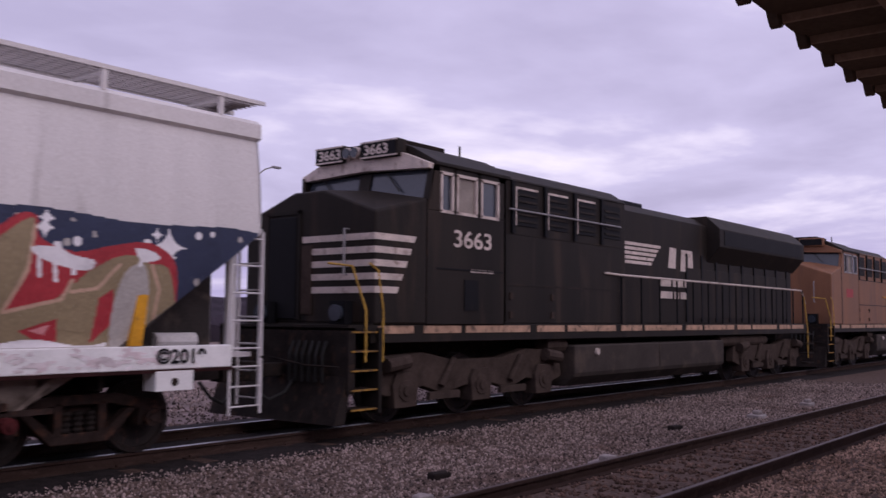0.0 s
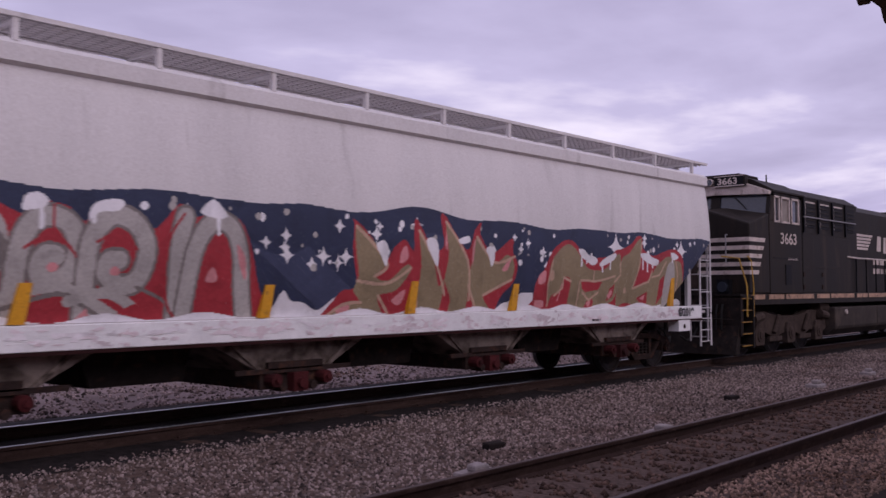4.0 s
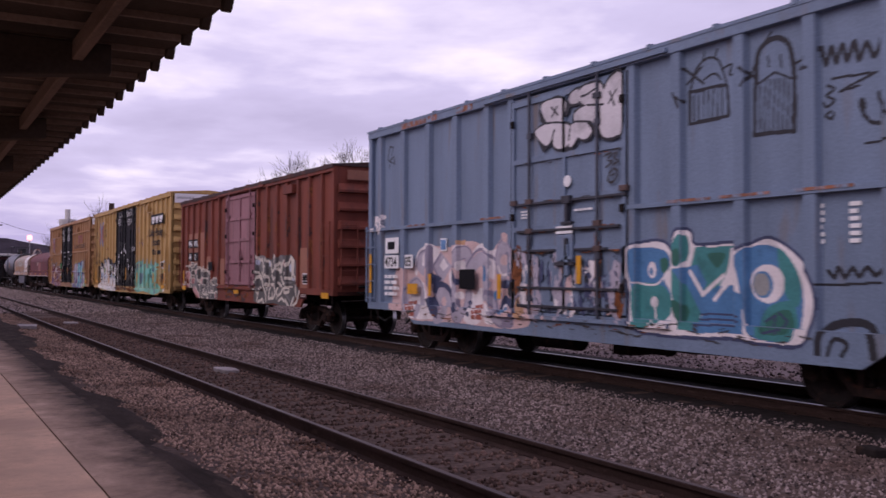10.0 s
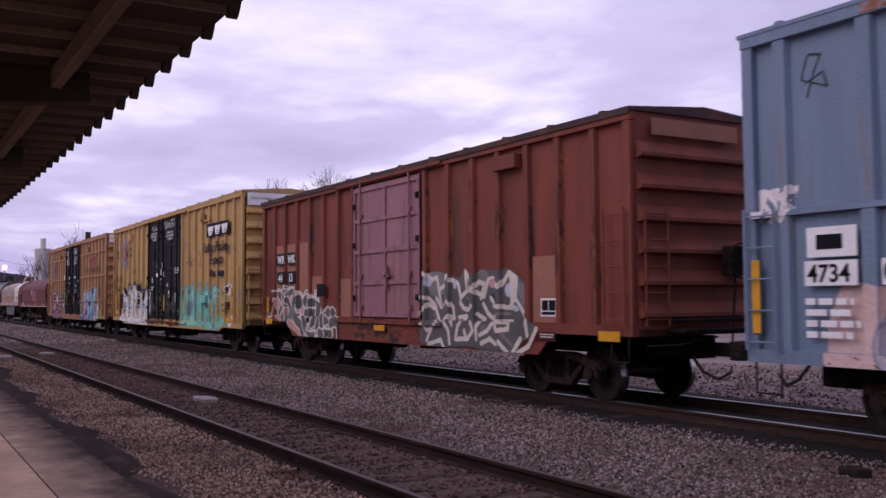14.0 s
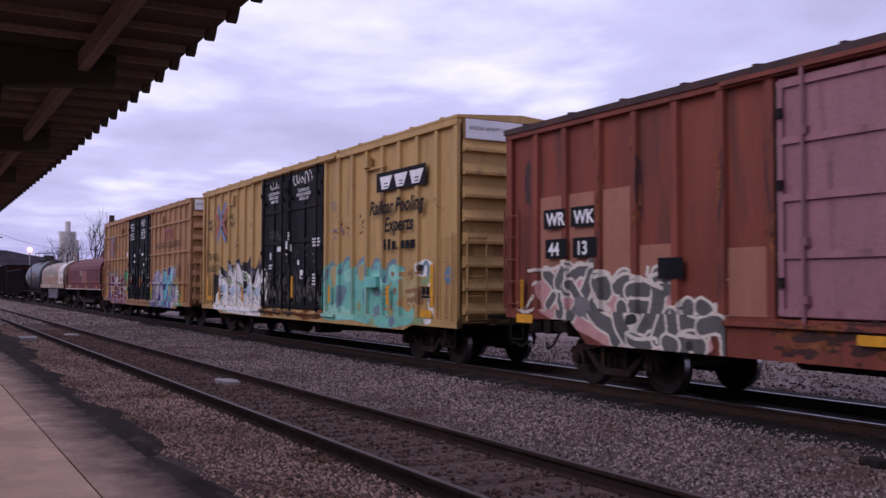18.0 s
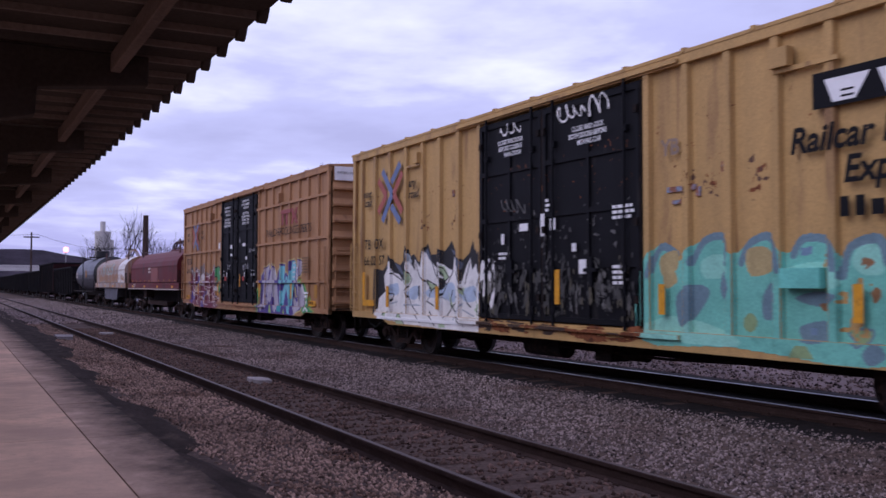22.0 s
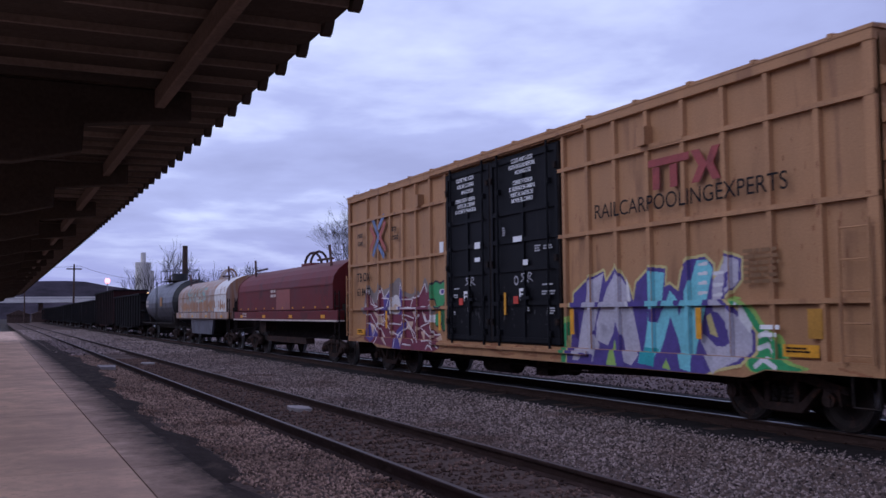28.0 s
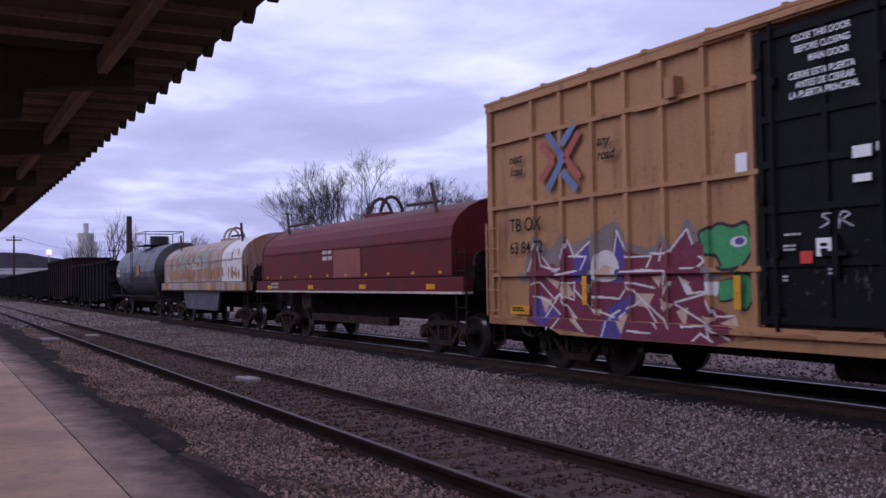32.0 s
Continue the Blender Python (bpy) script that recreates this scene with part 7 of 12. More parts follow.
    c.line(3, 0.032, [(-5.09, 1.74), (-4.9, 1.49), (-4.57, 1.62), (-5.09, 1.74)], False)
    c.line(3, 0.032, [(-4.4, 2.05), (-4.03, 1.81), (-4.25, 1.68), (-4.4, 2.05)], False)
    c.line(3, 0.032, [(-2.94, 1.53), (-2.65, 1.02), (-2.43, 0.84)], False)
    c.line(3, 0.032, [(-2.62, 1.79), (-2.87, 1.27)], False)
    c.line(3, 0.032, [(-2.33, 1.66), (-2.57, 1.15), (-2.22, 0.79)], False)
    c.line(3, 0.032, [(-6.91, 1.91), (-6.38, 1.73)], False)
    c.line(3, 0.032, [(-3.8, 2.25), (-3.48, 1.66)], False)
    c.shape(3, [(-5.52, 1.62), (-5.34, 1.62), (-5.38, 1.19), (-5.53, 1.41)], False)
    c.shape(3, [(-4.4, 1.81), (-4.13, 1.66), (-4.35, 1.5)], False)
    c.shape(3, [(-2.62, 1.92), (-2.46, 1.66), (-2.58, 1.53)], False)
    c.line(2, 0.03, [(-6.14, 1.16), (-5.42, 1.17)], False)
    c.line(2, 0.03, [(-4.75, 1.51), (-4.16, 1.3)], False)
    c.line(2, 0.03, [(-3.44, 1.11), (-2.96, 1)], False)
    c.line(2, 0.03, [(-7.22, 1.13), (-6.66, 1.23)], False)
    c.line(2, 0.03, [(-3.71, 0.89), (-3.44, 1.25)], False)
    c.lay("graffiti", car, [wh, gy, ck, tl, tl2, gn, spray((0.10, 0.115, 0.16)), spray((0.42, 0.50, 0.62)), spray((0.38, 0.48, 0.30))], dep, label="white and black spiky sprayed lettering")
    c = Canvas(X(-75.7), X(-68.9), 0.62, 2.7, cell=0.014, seed=33, wave=0.003)
    c.shape(1, [(2.33, 1.85), (2.7, 2.24), (3.07, 1.98), (3.39, 2.19), (3.87, 2.31), (4.18, 2.06), (4.55, 2.25), (4.84, 2.24), (5.11, 2.04), (5.38, 2.25), (5.79, 2.21), (5.96, 1.94), (6.13, 2.2), (6.49, 2.15), (6.78, 2.05), (6.9, 1.85), (6.77, 1.61), (6.84, 1.13), (7.14, 1.27), (7.46, 1.17), (7.52, 1.01), (7.24, 0.8), (6.01, 0.69), (4.26, 0.8), (2.37, 0.81)])
    c.shape(6, [(6.07, 1.94), (6.25, 2.16), (6.51, 2.01), (6.48, 1.77), (6.19, 1.77)])
    c.shape(6, [(5.11, 1.86), (5.77, 1.9), (5.89, 1.61), (5.25, 1.6)])
    c.shape(6, [(2.26, 0.87), (2.97, 1.19), (4.26, 0.95), (4.11, 0.8)])
    c.shape(6, [(3.56, 1.97), (3.95, 2.06), (4.11, 1.78), (3.64, 1.73)])
    c.line(10, 0.11, [(3.39, 1.96), (3.64, 2.26), (4.03, 2.29), (4.05, 1.93)])
    c.line(10, 0.11, [(4.32, 1.94), (4.48, 2.19), (4.84, 2.26), (5, 1.84)])
    c.line(10, 0.11, [(5.2, 2.02), (5.38, 2.22), (5.77, 2.17), (5.84, 1.84)])
    c.line(10, 0.11, [(5.94, 1.75), (6.07, 2.1), (6.43, 2.17), (6.55, 1.91)])
    c.line(10, 0.11, [(6.71, 1.75), (6.84, 1.99), (6.91, 1.77), (6.77, 1.46)])
    c.line(10, 0.11, [(2.47, 1.78), (2.71, 2.2), (3.06, 2.08)])
    c.shape(7, [(2.71, 2.06), (3.06, 2.13), (3.07, 1.88), (2.76, 1.76)])
    c.shape(7, [(4.41, 2.09), (4.77, 2.13), (4.92, 1.86), (4.49, 1.76)])
    c.shape(7, [(2.76, 1.76), (2.97, 1.88), (3.07, 1.7), (2.83, 1.58)])
    c.shape(7, [(6.73, 1.77), (6.87, 1.78), (6.82, 1.18), (6.73, 1.3)])
    c.disc(4.47, 1.14, 0.12, 0.12, 9)
    c.shape(9, [(5.98, 1.11), (6.33, 1.12), (6.32, 1.01), (6.16, 0.91)], False)
    c.shape(9, [(5.17, 0.72), (5.27, 0.88), (5.46, 0.89), (5.58, 0.74)], False)
    c.line(10, 0.03, [(5.98, 1.11), (6.33, 1.12), (6.32, 1.01), (6.16, 0.91), (5.98, 1.09)])
    c.shape(10, [(3.04, 1.47), (3.39, 1.65), (3.73, 1.55), (3.48, 1.21), (3.14, 1.02)])
    c.shape(10, [(5.22, 1.46), (5.51, 1.56), (5.91, 1.52), (5.64, 1.37)])
    c.shape(10, [(5.3, 1.12), (5.71, 1.19), (5.71, 0.96), (5.38, 0.94)])
    c.shape(10, [(4.7, 1.51), (4.91, 1.69), (4.91, 1.25), (4.7, 1.2)])
    c.shape(10, [(4.03, 1.87), (4.14, 1.59), (4.03, 1.41), (3.92, 1.59)])
    c.shape(10, [(6.25, 0.84), (6.42, 0.97), (6.57, 0.82), (6.36, 0.71)])
    c.shape(4, [(5.32, 2.1), (5.5, 2.11), (5.48, 2.01), (5.32, 2)], False)
    c.shape(4, [(5.46, 1.11), (5.56, 1.11), (5.56, 1.03), (5.46, 1.02)], False)
    c.shape(6, [(6.62, 1.88), (6.82, 2.02), (6.89, 1.94), (6.71, 1.73)], False)
    c.shape(7, [(6.86, 1.94), (7.41, 1.93), (7.76, 1.62), (7.68, 1.24), (6.99, 1.21), (6.86, 1.46)])
    c.shape(8, [(6.95, 1.55), (7.34, 1.58), (7.37, 1.51), (6.97, 1.47)])
    c.shape(8, [(6.98, 1.36), (7.39, 1.41), (7.34, 1.31), (7.03, 1.29)])
    c.shape(8, [(6.97, 1.92), (7.25, 2), (7.24, 1.77), (6.99, 1.77)])
    c.shape(8, [(7.51, 1.54), (7.74, 1.62), (7.74, 1.25), (7.56, 1.25)])
    c.shape(5, [(7.49, 2.08), (7.84, 2.2), (8.18, 2.08), (8.26, 1.9), (8.21, 1.04), (7.95, 1.17), (7.93, 1.62), (8.04, 1.76), (7.84, 1.84), (7.61, 1.84)])
    c.line(9, 0.15, [(7.74, 1.72), (7.95, 1.76), (8.1, 1.89), (8.03, 1.99)])
    c.line(10, 0.1, [(7.69, 1.9), (7.75, 2.06), (7.88, 2.13), (7.97, 2.02), (7.93, 1.87)])
    c.disc(7.65, 2.02, 0.1, 0.07, 3)
    c.shape(5, [(7.89, 0.99), (8.2, 1), (8.2, 0.86), (7.94, 0.85)])
    c.shape(9, [(7.46, 0.94), (7.83, 0.99), (7.89, 0.84), (7.46, 0.81)])
    c.disc(8.84, 1.85, 0.2, 0.18, 4)
    c.shape(10, [(7.98, 1.33), (8.17, 1.34), (8.15, 1.19), (8, 1.19)])
    c.streaks(X(-72.3), X(-70.2), 0.9, 2.2, 26, [0, 0, 8], (0.05, 0.14), (0.03, 0.1))
    c.lay("graffiti", car, [tl, tl2, ck, bl, wh, spray((0.27, 0.58, 0.47)), spray((0.42, 0.33, 0.15)), spray((0.25, 0.13, 0.06)), gn, spray((0.15, 0.23, 0.27))], dep, label="turquoise sprayed lettering")
    c = Canvas(X(-80.45), X(-75.5), 0.95, 3.4, cell=0.014, seed=35)
    c.streaks(X(-80.4), X(-75.7), 0.95, 2.1, 200, [1, 2, 2, 2, 5], (0.012, 0.05), (0.02, 0.14))
    c.streaks(X(-80.4), X(-75.7), 1.0, 3.3, 60, [1, 2], (0.01, 0.05), (0.01, 0.08))
    c.streaks(X(-80.45), X(-79.9), 1.2, 2.2, 26, [4, 4, 3], (0.02, 0.07), (0.05, 0.2))
    c.looping(X(-79.7), X(-78.8), 2.95, 3.3, 4, 0.02, 1)
    c.lay("paint_wear", car, [spray((0.12, 0.115, 0.108)), spray((0.055, 0.053, 0.05)), spray((0.20, 0.19, 0.17)), wh, spray((0.085, 0.075, 0.05))], dep, label="grey paint worn off the doors", lift=0.006)
    c = Canvas(X(-80.6), X(-75.4), 0.7, 1.05, seed=38)
    c.streaks(X(-80.5), X(-75.5), 0.7, 1.0, 60, [1, 1, 2], (0.05, 0.3), (0.015, 0.05))
    c.lay("sill_rust", car, [M["rust"], spray((0.05, 0.03, 0.02))], dep, label="rust along the door track", lift=0.008)
    c = Canvas(-h, h, 2.3, 4.8, seed=39)
    c.streaks(-h, h, 2.4, 4.6, 60, 1, (0.012, 0.025), (0.015, 0.05))
    for q in (-74.6, -74.15, -73.3, -73.2, -81.7, -83.0):
        c.streaks(X(q) - 0.15, X(q) + 0.15, 2.7, 3.5, 4, [1, 2], (0.02, 0.06), (0.02, 0.07))
    c.lay("rust_layer", car, [M["rust"], spray((0.10, 0.05, 0.03))], dep, label="rust chips on the buff paint", lift=0.003)
    c = Canvas(X(-79.9), X(-76.0), 4.2, 4.85, cell=0.018, seed=36)
    c.looping(X(-79.7), X(-78.95), 4.42, 4.75, 3, 0.03, 1)
    c.looping(X(-77.75), X(-76.3), 4.38, 4.8, 6, 0.03, 1)
    c.lay("graffiti", car, [wh], dep, label="white tags on the black doors")
    part("sill_light_bar", Geo().box(X(-85.5), X(-80.7), -1.56, -1.541, 0.80, 0.86), M["white"], car)
    for x, z in ((-81.6, 3.35), (-81.75, 3.5), (-73.9, 3.2), (-74.4, 2.9)):
        part("rust_spot", Geo().box(X(x), X(x) + 0.09, y + 0.06, y + 0.08, z, z + 0.14), M["blue_rust"], car)
    for x, wd in ((-75.05, "YB"),):
        lettering("tag", wd, 0.24, X(x), y - 0.01, 3.55, spray((0.22, 0.16, 0.12)), car, bold=0.01)
    part("rust_spot", Geo().box(X(-75.0), X(-74.4), y + 0.05, y + 0.076, 3.0, 3.08).box(X(-74.9), X(-74.5), y + 0.05, y + 0.076, 2.82, 2.88), M["blue_rust"], car)
    part("jack_box", Geo().box(X(-72.77), X(-72.15), -1.62, -1.45, 1.6, 1.85), M["teal"], car)


def yellow_second():
    car, h, leaves, dep, X, y = yellow_car(True)
    yd = -1.556
    x, z = X(-93.22), 3.86
    red, q = spray((0.26, 0.055, 0.05)), 0.84
    V = lambda u, v: (x + u * q, z + v * q)
    part("logo_shape", Geo().prism([V(0, 0.02), V(1.15, 0.02), V(1.15, 0.16), V(0, 0.16)], "y", y - 0.012, y), red, car, "faded red bar")
    for dx in (0.12, 0.62):
        part("logo_shape", Geo().prism([V(dx, 0), V(dx + 0.2, 0), V(dx + 0.2, -0.42), V(dx, -0.42)], "y", y - 0.012, y), red, car, "faded red block")
    part("logo_shape", Geo().prism([V(1.2, 0.16), V(1.42, 0.16), V(1.62, -0.13), V(1.42, -0.42), V(1.2, -0.42), V(1.4, -0.13)], "y", y - 0.012, y), red, car, "faded red chevron")
    part("logo_shape", Geo().prism([V(1.95, 0.16), V(1.75, 0.16), V(1.58, -0.13), V(1.75, -0.42), V(1.95, -0.42), V(1.78, -0.13)], "y", y - 0.015, y), red, car, "faded red chevron")
    lettering("slogan", "RAILCARPOOLINGEXPERTS", 0.26, X(-94.75), y - 0.011, 3.2, M["car_black"], car, width=1.02)
    load_mark(car, X(-105.03), 3.67, 0.9, y)
    for wd, x, z in (("any", -104.0, 3.75), ("road", -104.0, 3.52), ("next", -106.6, 3.75), ("load", -106.56, 3.52)):
        lettering("slogan", wd, 0.17, X(x), y - 0.011, z, M["car_black"], car, shear=0.25, bold=0.005)
    lettering("car_mark", "TB OX", 0.25, X(-106.62), y - 0.011, 2.5, M["car_black"], car, bold=0.004)
    lettering("car_number", "63 84 72", 0.22, X(-106.62), y - 0.011, 2.1, M["car_black"], car, bold=0.004)
    part("pressed_box", Geo().box(X(-102.3), X(-102.1), -1.63, -1.45, 4.2, 4.5).box(X(-103.1), X(-102.1), -1.55, -1.5, 4.14, 4.2), M["yellow_b"], car)
    part("pressed_box", Geo().box(X(-93.4), X(-93.2), -1.63, -1.45, 4.25, 4.55).box(X(-93.4), X(-92.4), -1.55, -1.5, 4.2, 4.26), M["yellow_b"], car)
    for wd, x, z in (("CLOSE THIS DOOR", -100.05, 4.50), ("BEFORE CLOSING", -100.0, 4.36), ("MAIN DOOR", -99.8, 4.22), ("CIERRE ESTA PUERTA", -100.1, 4.04), ("ANTES DE CERRAR", -100.0, 3.92), ("LA PUERTA PRINCIPAL", -100.1, 3.80), ("CLOSE AND LOCK", -97.55, 4.58), ("BOTH DOORS BEFORE", -97.65, 4.46), ("MOVING CAR", -97.4, 4.34), ("CIERRE Y PONGA", -97.5, 4.14), ("EL SEGURO EN AMBAS", -97.65, 4.02), ("PUERTAS ANTES DE", -97.6, 3.90), ("MOVER EL CARRO", -97.55, 3.78)):
        lettering("door_notice", wd, 0.085, X(x), yd - 0.03, z, M["white"], car, bold=0.002, width=0.86)
    for x, z, w, n in ((-98.0, 3.30, 0.12, 4), (-96.74, 2.86, 0.25, 3), (-96.42, 2.84, 0.36, 2), (-96.48, 2.11, 0.48, 1), (-96.5, 1.98, 0.5, 2), (-96.32, 1.66, 0.3, 3), (-100.26, 2.12, 0.3, 1), (-100.28, 1.98, 0.2, 2), (-97.15, 1.67, 0.24, 2), (-99.62, 1.68, 0.12, 2), (-100.3, 1.6, 0.1, 2)):
        bars("door_notice", n, X(x), yd, z, w, 0.028, spray((0.42, 0.41, 0.42)), car, seed=int(z * 10))
    for x, z, w, hh in ((-99.24, 2.97, 0.25, 0.14), (-98.92, 3.02, 0.07, 0.1), (-99.24, 2.69, 0.24, 0.09), (-97.56, 3.0, 0.34, 0.11), (-97.18, 2.52, 0.18, 0.11)):
        plate("paper_label", X(x), X(x) + w, z, z + hh, yd, M["white"], car)
    for x, z in ((-99.78, 1.85), (-97.34, 1.85)):
        plate("placard", X(x), X(x) + 0.22, z, z + 0.22, yd, M["white"], car)
        bars("placard_bars", 2, X(x) + 0.06, yd - 0.009, z + 0.12, 0.12, 0.04, M["car_black"], car, seed=3)
        plate("placard", X(x) - 0.24, X(x) - 0.06, z - 0.08, z + 0.07, yd, spray((0.55, 0.06, 0.04)), car)
    # chalk-white tags over the placards
    c = Canvas(X(-99.9), X(-96.7), 2.1, 2.45, seed=46, wave=0.004)
    for x in (-99.72, -97.3):
        c.line(1, 0.02, [(X(x) + 0.14, 2.36), (X(x) + 0.02, 2.34), (X(x) + 0.12, 2.26), (X(x) + 0.0, 2.2)])
        c.line(1, 0.02, [(X(x) + 0.26, 2.18), (X(x) + 0.3, 2.36), (X(x) + 0.42, 2.34), (X(x) + 0.32, 2.27), (X(x) + 0.46, 2.2)])
    c.ring(X(-97.48), 2.23, 0.075, 0.08, 0.03, 1)
    c.lay("door_tags", car, [spray((0.42, 0.40, 0.42))], dep, label="white line tags", lift=0.012)
    for q, z0, z1, w in ((-104.38, 1.2, 1.67, 0.06), (-101.07, 1.19, 1.64, 0.06), (-95.49, 1.2, 1.65, 0.06), (-92.13, 1.19, 1.65, 0.06), (-97.94, 1.55, 2.0, 0.04)):
        plate("reflective_stripe", X(q) - w, X(q) + w, z0, z1, y - 0.016, M["safety"], car)
    plate("repaint_patch", X(-90.08), X(-89.84), 1.24, 1.62, y, spray((0.40, 0.20, 0.03)), car, "ochre painted patch")
    for q in (-106.3, -90.2):
        plate("reflective_stripe", X(q) - 0.3, X(q) + 0.3, 1.0, 1.16, y - 0.016, M["safety"], car)
        bars("stencil_bars", 2, X(q) - 0.24, y - 0.026, 1.1, 0.45, 0.025, M["car_black"], car)
    bars("stencil_bars", 6, X(-91.2), y, 2.4, 0.75, 0.05, spray((0.2, 0.11, 0.05)), car, seed=8)
    mg, wh, ck, gn, bl, pp, gy = spray((0.15, 0.03, 0.055)), spray((0.60, 0.56, 0.56)), spray((0.03, 0.02, 0.03)), spray((0.06, 0.26, 0.10)), spray((0.20, 0.50, 0.56)), spray((0.08, 0.055, 0.22)), spray((0.42, 0.39, 0.46))
    c = Canvas(X(-106.8), X(-100.6), 0.66, 2.75, seed=41, wave=0.003)
    c.shape(9, [(-8.11, 1.76), (-7.95, 2.18), (-7.69, 2.4), (-7.31, 2.16), (-6.9, 2.41), (-6.71, 2.23), (-6.18, 2.3), (-5.53, 2.52), (-5.19, 2.17), (-4.62, 2.08), (-4.43, 2.33), (-4.18, 2.08), (-3.93, 2.45), (-3.72, 2.28), (-3.66, 1.94), (-3.59, 1.53), (-7.88, 1.55)])
    c.shape(1, [(-7.91, 0.85), (-7.98, 1.27), (-7.89, 1.88), (-7.68, 2.27), (-7.43, 1.87), (-7.17, 1.91), (-7.01, 1.76), (-6.81, 2.29), (-6.6, 1.94), (-6.19, 2.21), (-6.15, 1.56), (-5.64, 1.56), (-5.53, 2.36), (-5.28, 2.04), (-4.75, 1.94), (-4.56, 1.97), (-4.43, 2.22), (-4.32, 2.01), (-4.14, 2.12), (-3.92, 2.35), (-3.84, 2.19), (-3.73, 2.03), (-3.58, 1.78), (-3.53, 1.24), (-3.08, 1.09), (-2.97, 0.78), (-3.4, 0.68), (-5.32, 0.67), (-7.46, 0.8)], False)
    c.shape(6, [(-6.63, 1.95), (-6.19, 2.19), (-6.15, 1.56), (-6.58, 1.57)], False)
    c.shape(6, [(-5.51, 2.34), (-5.28, 2.03), (-5.32, 1.56), (-5.6, 1.56)], False)
    c.shape(6, [(-7.62, 1.37), (-7.03, 0.99), (-7.46, 0.8), (-7.85, 0.97)], False)
    c.shape(6, [(-5.88, 0.66), (-5.72, 1.16), (-5.03, 1.39), (-5.32, 0.69)], False)
    c.shape(8, [(-7.47, 1.69), (-7, 1.59), (-7.07, 1.45)], False)
    c.shape(8, [(-7.02, 1.47), (-6.77, 1.57), (-6.6, 1.38), (-6.91, 1.26)], False)
    c.shape(8, [(-7.62, 1.33), (-7.24, 1.26), (-7.46, 1.02)], False)
    c.shape(8, [(-6.78, 1.11), (-6.45, 0.89), (-6.33, 0.73), (-6.63, 0.91)], False)
    c.shape(8, [(-5.03, 1.39), (-4.62, 1.39), (-4.78, 1.17), (-5.06, 1.21)], False)
    c.shape(8, [(-4.17, 1.13), (-3.91, 1.2), (-3.99, 0.89)], False)
    c.shape(8, [(-3.31, 0.99), (-3.02, 1.09), (-2.96, 0.93)], False)
    c.shape(8, [(-4.52, 1.32), (-4.21, 1.23), (-4.41, 1.09)], False)
    c.shape(8, [(-5.48, 1.01), (-5.15, 1.08), (-5.32, 0.76)], False)
    c.shape(8, [(-6.45, 1.57), (-6.15, 1.52), (-6.21, 1.38)], False)
    c.shape(8, [(-4.09, 1.63), (-3.87, 1.55), (-3.97, 1.46)], False)
    c.shape(8, [(-5.84, 1.97), (-5.62, 2.01), (-5.68, 1.56)], False)
    c.shape(8, [(-3.65, 1.08), (-3.37, 1.07), (-3.5, 0.93)], False)
    c.shape(8, [(-6.1, 1.15), (-5.87, 1.13), (-5.93, 1.02)], False)
    c.shape(8, [(-4.69, 1.64), (-4.44, 1.67), (-4.52, 1.47)], False)
    c.shape(2, [(-6.08, 1.73), (-5.95, 2.02), (-5.64, 2.07), (-5.43, 1.84), (-5.54, 1.6), (-5.97, 1.58)])
    c.shape(8, [(-5.97, 1.65), (-5.84, 1.83), (-5.56, 1.78), (-5.59, 1.61)])
    c.shape(2, [(-4.04, 1.55), (-3.97, 1.43), (-3.82, 1.39), (-3.9, 1.51)])
    c.line(2, 0.032, [(-8, 1.76), (-7.68, 2.27), (-7.57, 1.87), (-6.99, 1.76), (-6.78, 2.28), (-6.6, 1.98), (-6.16, 2.23)], False)
    c.line(2, 0.032, [(-7.51, 2.02), (-7.26, 1.81), (-6.99, 1.81)], False)
    c.line(2, 0.032, [(-6.76, 2), (-6.27, 1.98), (-6.45, 1.75), (-7.03, 1.71)], False)
    c.line(2, 0.032, [(-7.9, 1.52), (-7.61, 1.57), (-7.19, 1.28), (-7, 1.38), (-7.46, 0.96)], False)
    c.line(2, 0.032, [(-7.73, 1.32), (-7.36, 1.23), (-6.94, 0.97), (-7.21, 0.77)], False)
    c.line(2, 0.032, [(-6.93, 1.57), (-6.59, 1.57), (-6.6, 1.28), (-7.04, 1.38), (-6.3, 0.76)], False)
    c.line(2, 0.032, [(-6.61, 1.47), (-6.16, 1.15), (-5.57, 1.01)], False)
    c.line(2, 0.032, [(-6.1, 1.33), (-5.44, 1.3), (-5.16, 1.56), (-4.62, 1.47)], False)
    c.line(2, 0.032, [(-5.55, 2), (-5.47, 2.36), (-5.2, 1.95), (-4.68, 1.94), (-4.82, 1.73), (-5.31, 1.73)], False)
    c.line(2, 0.032, [(-5.29, 1.56), (-4.66, 1.14), (-4.39, 0.96)], False)
    c.line(2, 0.032, [(-5.45, 1.01), (-4.9, 1.3), (-4.52, 0.87)], False)
    c.line(2, 0.032, [(-5.83, 0.64), (-5.66, 1.03), (-5.44, 1.12)], False)
    c.line(2, 0.032, [(-4.7, 1.98), (-4.32, 1.97), (-3.9, 2.32), (-3.73, 1.95), (-3.57, 1.86), (-3.74, 1.75), (-3.98, 1.75)], False)
    c.line(2, 0.032, [(-4.42, 2.15), (-4.51, 1.87)], False)
    c.line(2, 0.032, [(-4.09, 1.63), (-3.93, 1.39), (-3.46, 1.43)], False)
    c.line(2, 0.032, [(-4.19, 1.26), (-3.59, 1.39), (-3.37, 1.08), (-3.06, 1.09)], False)
    c.line(2, 0.032, [(-4.17, 1.23), (-3.61, 1), (-3.07, 0.78)], False)
